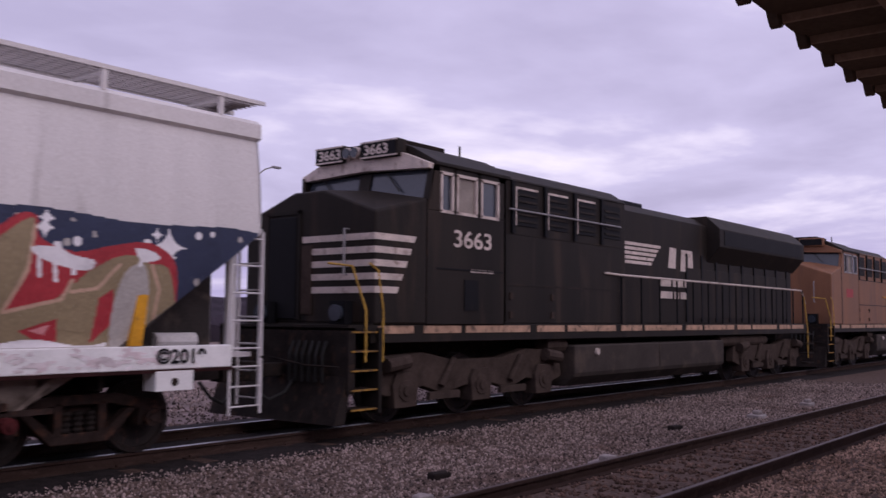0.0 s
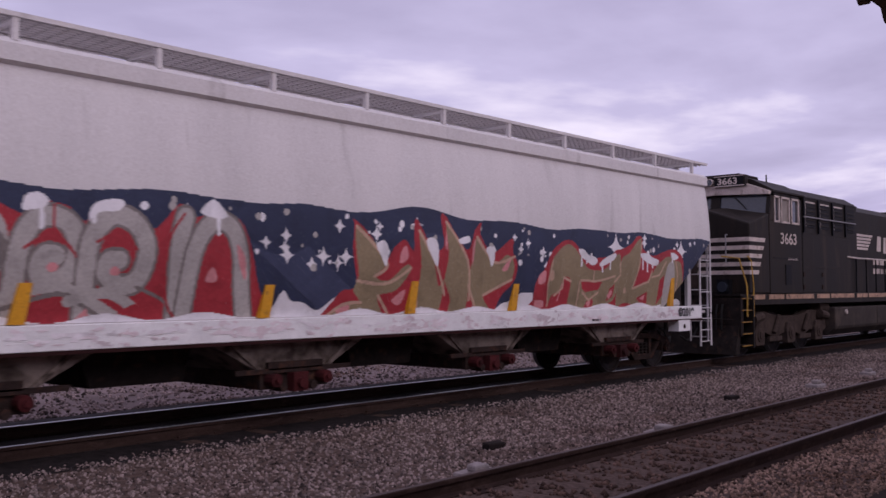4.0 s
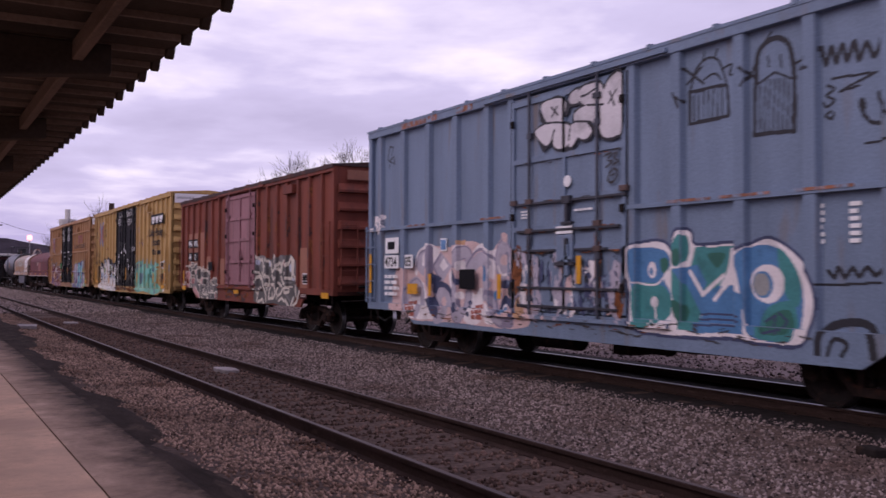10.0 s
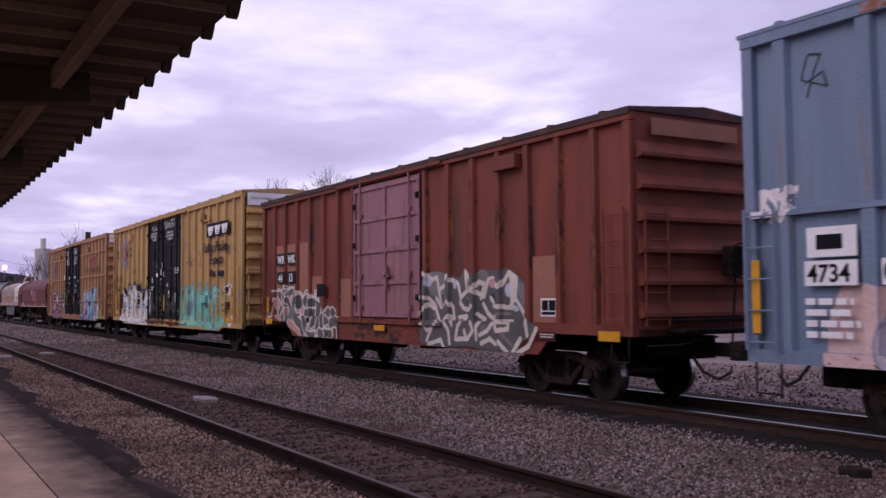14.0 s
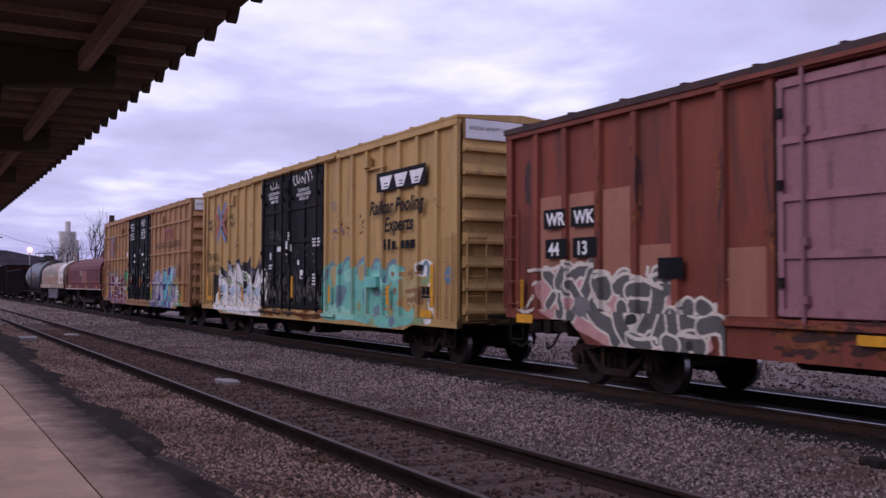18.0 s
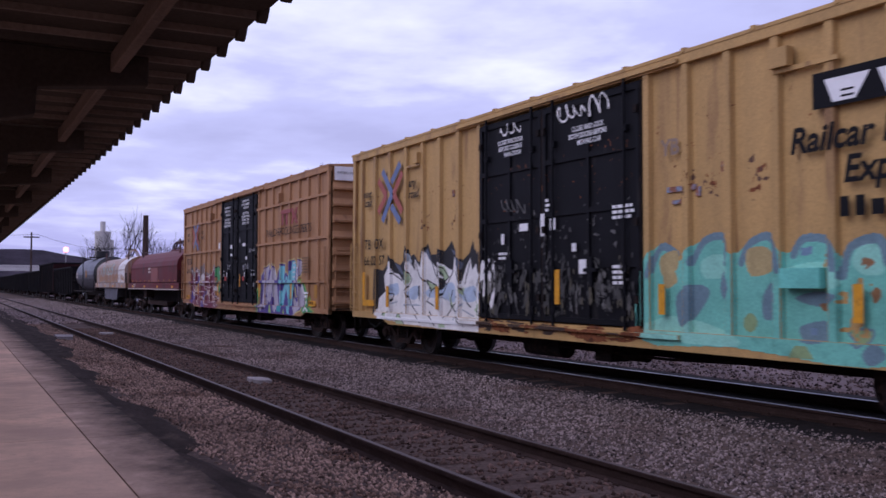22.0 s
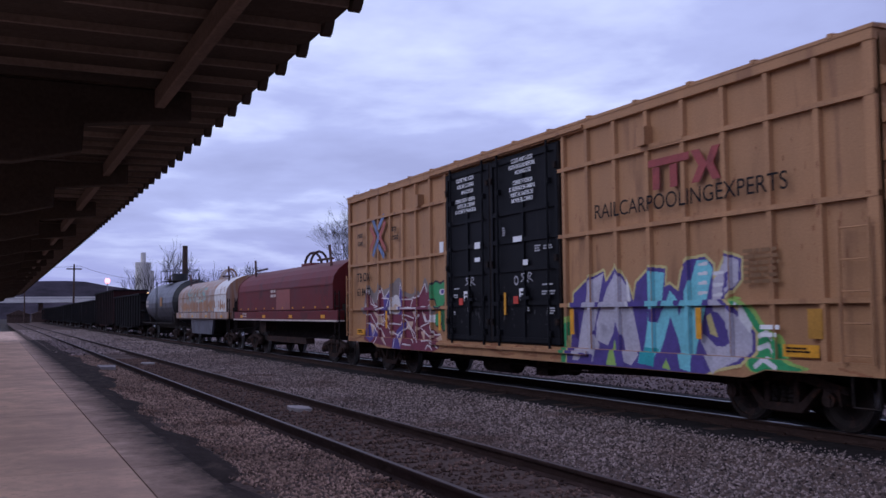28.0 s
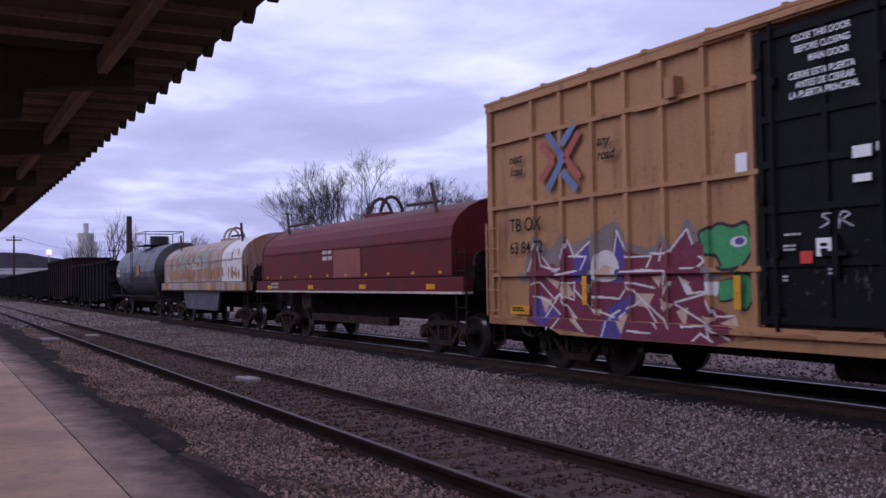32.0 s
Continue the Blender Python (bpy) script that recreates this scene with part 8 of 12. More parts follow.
    c.line(2, 0.032, [(-4.27, 1.55), (-4.47, 1.18), (-4.28, 0.88)], False)
    c.line(2, 0.032, [(-4.89, 1.73), (-4.32, 1.72), (-4.4, 1.37)], False)
    c.line(2, 0.032, [(-6.15, 1.56), (-6.04, 1.2)], False)
    c.line(2, 0.032, [(-4, 0.91), (-3.5, 0.96), (-3.45, 0.77)], False)
    c.line(2, 0.032, [(-5.18, 0.82), (-4.67, 0.8)], False)
    c.line(2, 0.032, [(-3.77, 0.72), (-3.61, 0.84), (-3.38, 0.74)], False)
    c.line(3, 0.09, [(-3.59, 2.05), (-3.64, 2.24), (-3.45, 2.27), (-3.28, 2.33), (-3.04, 2.27), (-2.82, 2.31), (-2.77, 2.17), (-2.73, 1.99), (-2.85, 1.83), (-2.95, 1.76), (-3.21, 1.76), (-3.32, 1.93), (-3.51, 1.97), (-3.59, 2.05)])
    c.shape(4, [(-3.59, 2.05), (-3.64, 2.24), (-3.45, 2.27), (-3.28, 2.33), (-3.04, 2.27), (-2.82, 2.31), (-2.77, 2.17), (-2.73, 1.99), (-2.85, 1.83), (-2.95, 1.76), (-3.21, 1.76), (-3.32, 1.93), (-3.51, 1.97)])
    c.disc(-2.94, 2.09, 0.14, 0.07, 2)
    c.disc(-2.92, 2.09, 0.08, 0.05, 6)
    c.line(3, 0.07, [(-2.98, 1.68), (-2.76, 1.63), (-2.71, 1.4), (-2.84, 1.19), (-2.97, 1.32), (-2.98, 1.68)])
    c.shape(4, [(-2.98, 1.68), (-2.76, 1.63), (-2.71, 1.4), (-2.84, 1.19), (-2.97, 1.32)])
    c.line(3, 0.06, [(-3.33, 1.53), (-3, 1.58), (-2.97, 1.38), (-3.28, 1.3), (-3.33, 1.53)])
    c.shape(4, [(-3.33, 1.53), (-3, 1.58), (-2.97, 1.38), (-3.28, 1.3)])
    c.shape(2, [(-3.55, 1.55), (-3.31, 1.55), (-3.35, 1.35), (-3.51, 1.39)], False)
    c.disc(-3.7, 2.02, 0.14, 0.1, 1)
    c.lay("graffiti", car, [mg, wh, ck, gn, bl, pp, gy, spray((0.50, 0.36, 0.27)), spray((0.20, 0.16, 0.15))], dep, label="maroon and white sprayed lettering with a green shape")
    c = Canvas(X(-95.9), X(-89.8), 0.66, 2.7, seed=43, wave=0.003)
    c.shape(9, [(1.64, 0.54), (1.9, 1.14), (2.22, 1.42), (2.56, 1.46), (2.61, 0.59)])
    c.shape(8, [(1.76, 0.55), (2.02, 1.06), (2.26, 1.31), (2.52, 1.36), (2.53, 0.59)])
    c.shape(9, [(6.65, 1.79), (7.02, 1.68), (7.28, 1.4), (7.58, 1.26), (7.72, 0.96), (8.08, 0.84), (7.06, 0.77), (6.95, 1.21)])
    c.shape(8, [(6.69, 1.73), (6.99, 1.62), (7.24, 1.34), (7.52, 1.19), (7.66, 0.92), (7.97, 0.83), (7.08, 0.78), (7, 1.21)])
    c.line(1, 0.09, [(2.46, 0.69), (2.62, 1.93), (3.08, 2.17), (3.55, 2.3), (3.61, 2.1), (3.93, 2.37), (4.27, 1.99), (4.37, 1.75), (4.46, 2.07), (4.84, 2.3), (5.22, 2.28), (5.18, 1.98), (5.31, 2.02), (5.51, 1.91), (5.59, 2.21), (5.79, 2.37), (6.11, 2.4), (6.29, 2.26), (6.28, 2.02), (6.46, 2.25), (6.58, 2.42), (6.87, 2.33), (6.84, 2.03), (6.61, 1.84), (6.5, 1.8), (6.88, 1.52), (7.1, 1.29), (7.09, 1.04), (6.85, 0.85), (6.39, 0.78), (6.15, 0.69), (5.52, 0.65), (4.7, 0.69), (3.28, 0.67), (2.46, 0.69)], False)
    c.shape(3, [(2.46, 0.69), (2.62, 1.93), (3.08, 2.17), (3.55, 2.3), (3.61, 2.1), (3.93, 2.37), (4.27, 1.99), (4.37, 1.75), (4.46, 2.07), (4.84, 2.3), (5.22, 2.28), (5.18, 1.98), (5.31, 2.02), (5.51, 1.91), (5.59, 2.21), (5.79, 2.37), (6.11, 2.4), (6.29, 2.26), (6.28, 2.02), (6.46, 2.25), (6.58, 2.42), (6.87, 2.33), (6.84, 2.03), (6.61, 1.84), (6.5, 1.8), (6.88, 1.52), (7.1, 1.29), (7.09, 1.04), (6.85, 0.85), (6.39, 0.78), (6.15, 0.69), (5.52, 0.65), (4.7, 0.69), (3.28, 0.67)], False)
    c.shape(7, [(3.08, 2.12), (3.55, 2.27), (3.22, 1.23), (3.4, 1.04), (3.28, 0.73), (2.65, 0.75), (2.77, 1.12), (2.97, 1.72)], False)
    c.shape(7, [(3.64, 2), (3.92, 2.3), (4.27, 1.94), (4.43, 1.34), (4.55, 0.89), (4.38, 0.73), (4.18, 0.77), (4.08, 1.15), (3.9, 1.57), (3.8, 1.24), (3.63, 1.03), (3.3, 1.12), (3.31, 1.42)], False)
    c.shape(9, [(3.68, 0.71), (3.83, 1.14), (3.96, 0.71)], False)
    c.shape(3, [(2.79, 0.7), (2.94, 0.88), (3.29, 0.86), (3.22, 0.69)], False)
    c.shape(5, [(4.83, 2.24), (5.19, 2.21), (5.1, 1.79), (5.02, 1.5), (5.31, 1.92), (5.47, 1.78), (5.49, 1.51), (5.78, 2.03), (5.93, 2.36), (6.16, 2.35), (6.28, 2.21), (6.07, 1.59), (5.93, 1.17), (5.78, 0.75), (5.59, 0.74), (5.48, 1.16), (5.29, 1.52), (5.14, 1.15), (4.99, 0.89), (4.54, 0.77), (4.72, 1.34)], False)
    c.shape(6, [(4.55, 0.77), (4.62, 1.02), (5, 1.01), (4.93, 0.72)], False)
    c.shape(5, [(5.59, 0.74), (5.67, 1.01), (5.84, 0.98), (5.81, 0.7)], False)
    c.shape(9, [(5.15, 0.72), (5.27, 0.87), (5.37, 0.7)], False)
    c.shape(3, [(4.81, 1.65), (5.11, 1.65), (4.99, 1.43), (4.76, 1.47)], False)
    c.shape(7, [(6.58, 2.38), (6.82, 2.31), (6.78, 2), (6.62, 1.88), (6.51, 1.84), (6.52, 2.09), (6.44, 1.77), (6.77, 1.52), (7.04, 1.29), (7.03, 1.04), (6.8, 0.89), (6.33, 0.74), (6.3, 0.69), (5.98, 1.16), (6.03, 1.27), (6.41, 1.07), (6.66, 1.13), (6.61, 1.32), (6.25, 1.6), (6.27, 2.02), (6.46, 2.25)], False)
    c.shape(3, [(6.07, 1.62), (6.36, 1.57), (6.63, 1.32), (6.62, 1.16), (6.31, 1.08), (6.06, 1.26)], False)
    c.shape(1, [(6.1, 1.51), (6.2, 1.56), (6.34, 1.2), (6.18, 1.26)], False)
    c.shape(3, [(6.55, 2.12), (6.66, 2.15), (6.63, 1.94), (6.54, 1.93)], False)
    c.shape(2, [(6.78, 1.76), (7.04, 1.41), (7, 1.29), (6.77, 1.52)], False)
    c.shape(2, [(4.19, 2.18), (4.27, 1.97), (4.32, 1.52), (4.2, 1.8)], False)
    c.line(2, 0.05, [(5.99, 2.29), (6.15, 2.3)], False)
    c.line(2, 0.05, [(5.98, 2.15), (6.14, 2.16)], False)
    c.line(2, 0.05, [(5.98, 2.01), (6.14, 2.02)], False)
    c.line(2, 0.05, [(5.97, 1.86), (6.13, 1.87)], False)
    c.line(2, 0.05, [(6.31, 2.15), (6.48, 2.15)], False)
    c.line(2, 0.05, [(6.3, 1.98), (6.47, 1.99)], False)
    c.line(2, 0.05, [(6.3, 1.83), (6.46, 1.85)], False)
    c.line(2, 0.07, [(7.17, 1.26), (7.3, 1.3), (7.42, 1.21)], False)
    c.line(2, 0.07, [(7.16, 1.09), (7.31, 1.14), (7.43, 1.06)], False)
    c.line(2, 0.07, [(7.15, 0.85), (7.3, 0.95), (7.5, 0.85)], False)
    c.lay("graffiti", car, [spray((0.50, 0.42, 0.18)), spray((0.60, 0.58, 0.6)), pp, gn, bl, spray((0.05, 0.30, 0.33)), gy, spray((0.05, 0.27, 0.10)), spray((0.28, 0.42, 0.10))], dep, label="lilac and turquoise sprayed lettering outlined in purple")
    c = Canvas(-h, h, 0.68, 4.8, seed=44)
    c.streaks(-h, h, 0.7, 0.98, 70, 1, (0.05, 0.3), (0.01, 0.04))
    c.streaks(-h, -2.7, 1.2, 4.6, 40, 1, (0.012, 0.025), (0.02, 0.12))
    c.streaks(2.4, h, 1.2, 4.6, 40, 1, (0.012, 0.025), (0.02, 0.12))
    c.streaks(-2.5, 2.2, 1.0, 2.4, 30, 2, (0.01, 0.02), (0.02, 0.06))
    c.lay("rust_layer", car, [spray((0.25, 0.11, 0.05)), spray((0.055, 0.053, 0.055))], dep, label="rust and grime on the tan paint", lift=0.003)
    bars("stencil_bars", 2, X(-90.9), y - 0.016, 1.35, 0.35, 0.06, M["white"], car, seed=2)
    part("white_mark", Geo().box(X(-101.05), X(-100.85), y - 0.012, y, 3.0, 3.25), M["white"], car)


# ---- covered hopper ----
def hopper_y(z):
    """Half width of the rounded hopper side at a height."""
    return 1.40 + 0.155 * math.sin(math.pi * min(1, max(0, (z - 1.2) / 2.9))) ** 0.8 if z < 3.95 else 1.43


def hopper_car():
    car, h = car_root("covered_hopper", "light grey covered hopper car with a navy and red mural", -11.2, 8.0, 7.45)
    X = lambda q: q + 1.6
    zs = [1.30 + k * 0.155 for k in range(18)]
    g = Geo()
    cut = lambda z: h - max(0.0, min(1.9, (2.72 - z) * 1.38))      # sloped end sheets
    for sd in (-1, 1):
        for a, b in zip(zs, zs[1:]):
            g.add([(-cut(a), sd * hopper_y(a), a), (cut(a), sd * hopper_y(a), a), (cut(b), sd * hopper_y(b), b), (-cut(b), sd * hopper_y(b), b)], [(0, 1, 2, 3)])
    part("side_shell", g, M["lightgrey"], car)
    for s in (-1, 1):
        e = Geo()
        pts = [(-hopper_y(z), z) for z in zs if z > 2.7] + [(-1.43, 4.15), (-0.8, 4.36), (0, 4.42), (0.8, 4.36), (1.43, 4.15)] + [(hopper_y(z), z) for z in reversed(zs) if z > 2.7]
        e.prism(pts, "x", s * (h - 0.03), s * h)
        part("end_sheet", e, M["hopper_end"], car)
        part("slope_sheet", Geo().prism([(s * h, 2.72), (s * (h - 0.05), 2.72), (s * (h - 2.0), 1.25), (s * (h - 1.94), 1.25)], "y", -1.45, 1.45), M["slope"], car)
        part("shear_plate", Geo().box(s * (h - 2.05) - 0.03, s * (h - 2.05) + 0.03, -1.3, 1.3, 0.8, 2.2), M["under"], car)
    for s in (-1, 1):
        part("end_post", Geo().box(s * (h - 0.02) - 0.07, s * (h - 0.02) + 0.07, -1.03, -0.96, 1.2, 4.2), M["hopper_end"], car)
        part("end_post", Geo().box(s * (h - 0.02) - 0.06, s * (h - 0.02) + 0.06, -0.5, -0.4, 1.2, 4.1), M["hopper_end"], car)
        # Dark plate added to close the see-through end, shade in its colour.
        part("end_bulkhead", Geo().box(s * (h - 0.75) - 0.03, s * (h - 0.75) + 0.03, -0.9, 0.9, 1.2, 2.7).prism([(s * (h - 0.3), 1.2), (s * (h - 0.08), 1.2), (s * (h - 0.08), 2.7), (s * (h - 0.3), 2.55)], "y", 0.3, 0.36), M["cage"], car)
        part("end_platform", Geo().box(min(s * (h - 2.0), s * h), max(s * (h - 2.0), s * h), -1.4, 1.4, 1.14, 1.2), M["hopper_end"], car)
    for s in (-1, 1):
        # Dark plates added below the slope sheet, painted as deep as its shade.
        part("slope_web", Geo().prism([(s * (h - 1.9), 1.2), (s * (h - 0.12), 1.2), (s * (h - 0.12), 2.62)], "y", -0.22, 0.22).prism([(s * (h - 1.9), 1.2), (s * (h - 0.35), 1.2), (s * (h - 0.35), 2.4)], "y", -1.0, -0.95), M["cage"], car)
    part("gutter_band", Geo().prism([(-1.43, 3.92), (-1.50, 3.96), (-1.50, 4.14), (-1.42, 4.2), (-1.3, 4.2), (-1.3, 3.92)], "x", -h - 0.01, h + 0.01), M["lightgrey"], car)
    part("roof", Geo().prism([(-1.42, 4.18), (-0.8, 4.37), (0, 4.43), (0.8, 4.37), (1.42, 4.18), (1.3, 4.1), (-1.3, 4.1)], "x", -h, h), M["lightgrey"], car)
    # running boards along the roof edge on brackets
    board = Geo()
    for k in range(8):
        board.box(-h - 0.05, h + 0.05, -1.42 + k * 0.093, -1.407 + k * 0.093, 4.42, 4.45)
    for k in range(120):
        board.box(-h + k * 0.16, -h + k * 0.16 + 0.012, -1.42, -0.75, 4.43, 4.447)
    part("running_board", board, M["grating"], car, "open-grid roof walkway")
    part("running_board_edge", Geo().box(-h - 0.16, h + 0.16, -0.75, -0.72, 4.40, 4.46), M["lightgrey"], car)
    for s in (-1, 1):
        part("cross_walk", Geo().box(s * (h - 0.1) - 0.18, s * (h - 0.1) + 0.18, -1.3, 1.1, 4.46, 4.49), M["lightgrey"], car)
    br = part("board_bracket", Geo().box(-0.03, 0.03, -1.46, -1.40, 4.18, 4.45).box(-0.02, 0.02, -1.40, -0.75, 4.36, 4.40), M["lightgrey"], car)
    br.location = (-h + 0.6, 0, 0)
    for k in range(1, 12):
        again(br, x=k * (2 * h - 1.2) / 11)
    hatch = part("roof_hatch", Geo().box(-0.75, 0.75, -0.35, 0.35, 4.4, 4.52), M["hopper_end"], car)
    hatch.location = (-7, 0, 0)
    for k in range(1, 8):
        again(hatch, x=k * 2.0)
    part("edge_rail", Geo().box(-h - 0.1, h + 0.1, -1.47, -1.44, 4.42, 4.47), M["lightgrey"], car)
    # side sill and running gear
    part("side_sill", Geo().box(X(-10.8), X(7.6), -1.52, -1.36, 1.03, 1.30), M["white"], car, "white painted side sill", bevel=0.01)
    part("sill_lip", Geo().box(X(-10.8), X(7.6), -1.53, -1.40, 0.99, 1.03), M["gondola_rib"], car)
    part("center_sill", Geo().box(-h, h, -0.25, 0.25, 0.75, 1.12), M["under"], car)
    for k in range(4):
        x = -6.0 + k * 4.0
        part("discharge_bay", Geo().prism([(x - 1.75, 1.25), (x + 1.75, 1.25), (x + 0.55, 0.62), (x - 0.55, 0.62)], "y", -1.30, 1.30), M["bay"], car)
        part("outlet_gate", Geo().box(x - 0.55, x + 0.55, -1.32, 1.32, 0.40, 0.62).box(x - 0.45, x + 0.45, -1.36, -1.28, 0.64, 0.74).cyl((x - 0.25, -1.42, 0.42), (x - 0.25, -1.2, 0.42), 0.06, 8).cyl((x + 0.25, -1.42, 0.42), (x + 0.25, -1.2, 0.42), 0.06, 8), M["truck"], car)
        for sx in (-1, 1):
            part("bay_rib", Geo().prism([(x + sx * 1.2, 1.2), (x + sx * 1.28, 1.2), (x + sx * 0.62, 0.66), (x + sx * 0.54, 0.66)], "y", -1.34, -1.30), M["bay"], car)
            part("gate_roller", Geo().cyl((x + sx * 0.42, -1.5, 0.52), (x + sx * 0.42, -1.3, 0.52), 0.085, 10).cyl((x + sx * 0.42, -1.54, 0.52), (x + sx * 0.42, -1.5, 0.52), 0.04, 6), M["gondola"], car)
        part("gate_capstan", Geo().box(x - 0.12, x + 0.12, -1.46, -1.3, 0.36, 0.6).cyl((x, -1.52, 0.47), (x, -1.44, 0.47), 0.07, 8), M["gondola"], car)
        part("gate_track", Geo().box(x - 0.95, x + 0.95, -1.36, -1.30, 0.60, 0.66), M["truck"], car)
        if k < 3:
            part("bay_divider", Geo().prism([(x + 1.2, 1.2), (x + 2.8, 1.2), (x + 2.6, 0.55), (x + 1.4, 0.55)], "y", -0.9, 0.9), M["under"], car)
    for s in (-1, 1):
        part("jacking_pad", Geo().box(s * 8.35 - 0.26, s * 8.35 + 0.26, -1.54, -1.3, 0.78, 1.01), M["white"], car, "white jacking pad")
        part("pad_hole", Geo().cyl((s * 8.35, -1.542, 0.88), (s * 8.35, -1.50, 0.88), 0.05, 10), M["under"], car)
        freight_truck(car, s * 7.45)
        coupler(car, s * h, s)
        x = s * (h - 0.16) - 0.25
        ladder(car, x, -1.42, 1.15, 2.75, 5, 0.5, M["hopper_end"])
        ladder(car, x, -1.42, 0.42, 1.12, 3, 0.5, M["hopper_end"], name="step_ladder")
        ladder(car, s * (h + 0.06), -1.40, 0.5, 2.8, 7, 0.42, M["hopper_end"], along="y", name="end_ladder")
        part("end_handrail", Geo().tube([(s * (h - 0.1), -1.42, 2.75), (s * (h + 0.05), -0.6, 2.75), (s * (h + 0.05), 1.3, 2.75)], 0.018, 6), M["hopper_end"], car)
        part("brake_valve", Geo().box(s * (h - 0.9) - 0.25, s * (h - 0.9) + 0.25, -0.9, -0.5, 1.2, 1.55).cyl((s * (h - 1.2), -1.0, 1.35), (s * (h - 0.6), -1.0, 1.35), 0.1, 10).cyl((s * (h - 1.5), -0.7, 1.9), (s * (h - 1.5), -0.7, 1.3), 0.05, 8), M["hopper_end"], car)
    for q, z1 in ((X(-9.97), 2.22), (X(6.15), 2.0), (X(-7.38), 1.73), (X(-4.32), 1.72), (X(-1.68), 1.78), (X(0.76), 1.75)):
        part("reflective_stripe", Geo().prism([(q, 1.31), (q + 0.16, 1.31), (q + 0.24, z1), (q + 0.1, z1)], "y", -hopper_y(1.8) - 0.016, -hopper_y(1.8) + 0.05), M["safety"], car)
    # mural
    nv, rd, gd, pi, wh, gy, dk = spray((0.030, 0.038, 0.075)), spray((0.36, 0.035, 0.045)), spray((0.26, 0.20, 0.12)), spray((0.50, 0.33, 0.24)), spray((0.74, 0.72, 0.74)), spray((0.30, 0.29, 0.28)), spray((0.05, 0.06, 0.11))
    c = Canvas(-h + 0.05, h - 0.05, 1.31, 3.05, cell=0.014, seed=51, wave=0.003)
    top = 2.74 + 0.02 * np.sin(c.X * 1.3) + 0.025 * np.sin(c.X * 2.9 + 1) + 0.10 * np.exp(-((c.X - X(-1.6)) / 0.8) ** 2)
    c.put(c.Z < top, 1)
    c.put((c.Z < top - 0.5 + 0.15 * np.sin(c.X * 3.3)) & (np.sin(c.X * 2.1 + c.Z * 3) > 0.55), 7)
    for k in range(210):
        x, z = c.rng.uniform(-h + 0.3, h - 0.3), c.rng.uniform(1.9, 2.68)
        if k % 5 == 0:
            c.star(x, z, c.rng.uniform(0.1, 0.18), 5)
        else:
            r = c.rng.uniform(0.02, 0.055)
            c.disc(x, z, r, r, 5 if k % 2 else 6)
    for x, z, r in ((-10.2, 2.42, 0.36), (-8.6, 2.35, 0.14), (4.0, 2.45, 0.35), (6.6, 2.45, 0.3)):
        c.star(X(x), z, r, 5)
    c.shape(2, [(-7.25, 1.31), (-6.97, 1.5), (-6.74, 1.65), (-6.71, 2.24), (-6.57, 2.43), (-6.33, 2.56), (-6.05, 2.57), (-5.8, 2.46), (-5.66, 2.43), (-5.46, 2.56), (-5.19, 2.53), (-5.02, 2.38), (-4.81, 2.54), (-4.56, 2.58), (-4.29, 2.39), (-4.17, 2.35), (-4, 2.52), (-3.86, 2.64), (-3.65, 2.5), (-3.36, 2.61), (-3.02, 2.47), (-2.85, 2.12), (-2.75, 1.77), (-2.6, 1.5), (-2.33, 1.25), (-3.27, 1.21), (-5.58, 1.25)])
    c.shape(6, [(-6.57, 1.25), (-6.55, 2.28), (-6.38, 2.46), (-6.09, 2.51), (-5.86, 2.35), (-5.81, 2.01), (-5.95, 1.71), (-6.11, 1.27)])
    c.shape(10, [(-7.04, 1.3), (-6.62, 1.56), (-6.57, 1.25)], False)
    c.shape(10, [(-6.01, 2.34), (-5.83, 2.15), (-5.83, 1.97), (-5.97, 1.71), (-6.05, 1.78), (-5.93, 2.08)])
    c.shape(10, [(-6.52, 1.25), (-6.49, 1.71), (-6.42, 1.78), (-6.41, 1.25)])
    c.shape(2, [(-6.28, 1.64), (-6.24, 1.97), (-6.1, 2.12), (-5.99, 1.97), (-6.07, 1.71), (-6.2, 1.56)])
    c.shape(9, [(-6.2, 1.78), (-6.16, 1.96), (-6.09, 2), (-6.1, 1.82)])
    c.line(10, 0.27, [(-5.74, 1.41), (-5.71, 2.01), (-5.6, 2.31), (-5.4, 2.42), (-5.17, 2.34), (-5.09, 2.09), (-5.16, 1.84), (-5.37, 1.73), (-5.49, 1.87), (-5.43, 2.01), (-5.32, 2.01)])
    c.line(6, 0.2, [(-5.74, 1.41), (-5.71, 2.01), (-5.6, 2.31), (-5.4, 2.42), (-5.17, 2.34), (-5.09, 2.09), (-5.16, 1.84), (-5.37, 1.73), (-5.49, 1.87), (-5.43, 2.01), (-5.32, 2.01)])
    c.line(10, 0.27, [(-4.99, 1.38), (-4.98, 1.94), (-4.91, 2.25), (-4.68, 2.47), (-4.41, 2.38), (-4.27, 2.1), (-4.38, 1.77), (-4.61, 1.71), (-4.76, 1.84), (-4.72, 1.97), (-4.6, 1.99)])
    c.line(6, 0.2, [(-4.99, 1.38), (-4.98, 1.94), (-4.91, 2.25), (-4.68, 2.47), (-4.41, 2.38), (-4.27, 2.1), (-4.38, 1.77), (-4.61, 1.71), (-4.76, 1.84), (-4.72, 1.97), (-4.6, 1.99)])
    c.line(10, 0.29, [(-3.88, 1.35), (-3.86, 2.19), (-3.8, 2.49)])
    c.line(6, 0.22, [(-3.88, 1.35), (-3.86, 2.19), (-3.8, 2.49)])
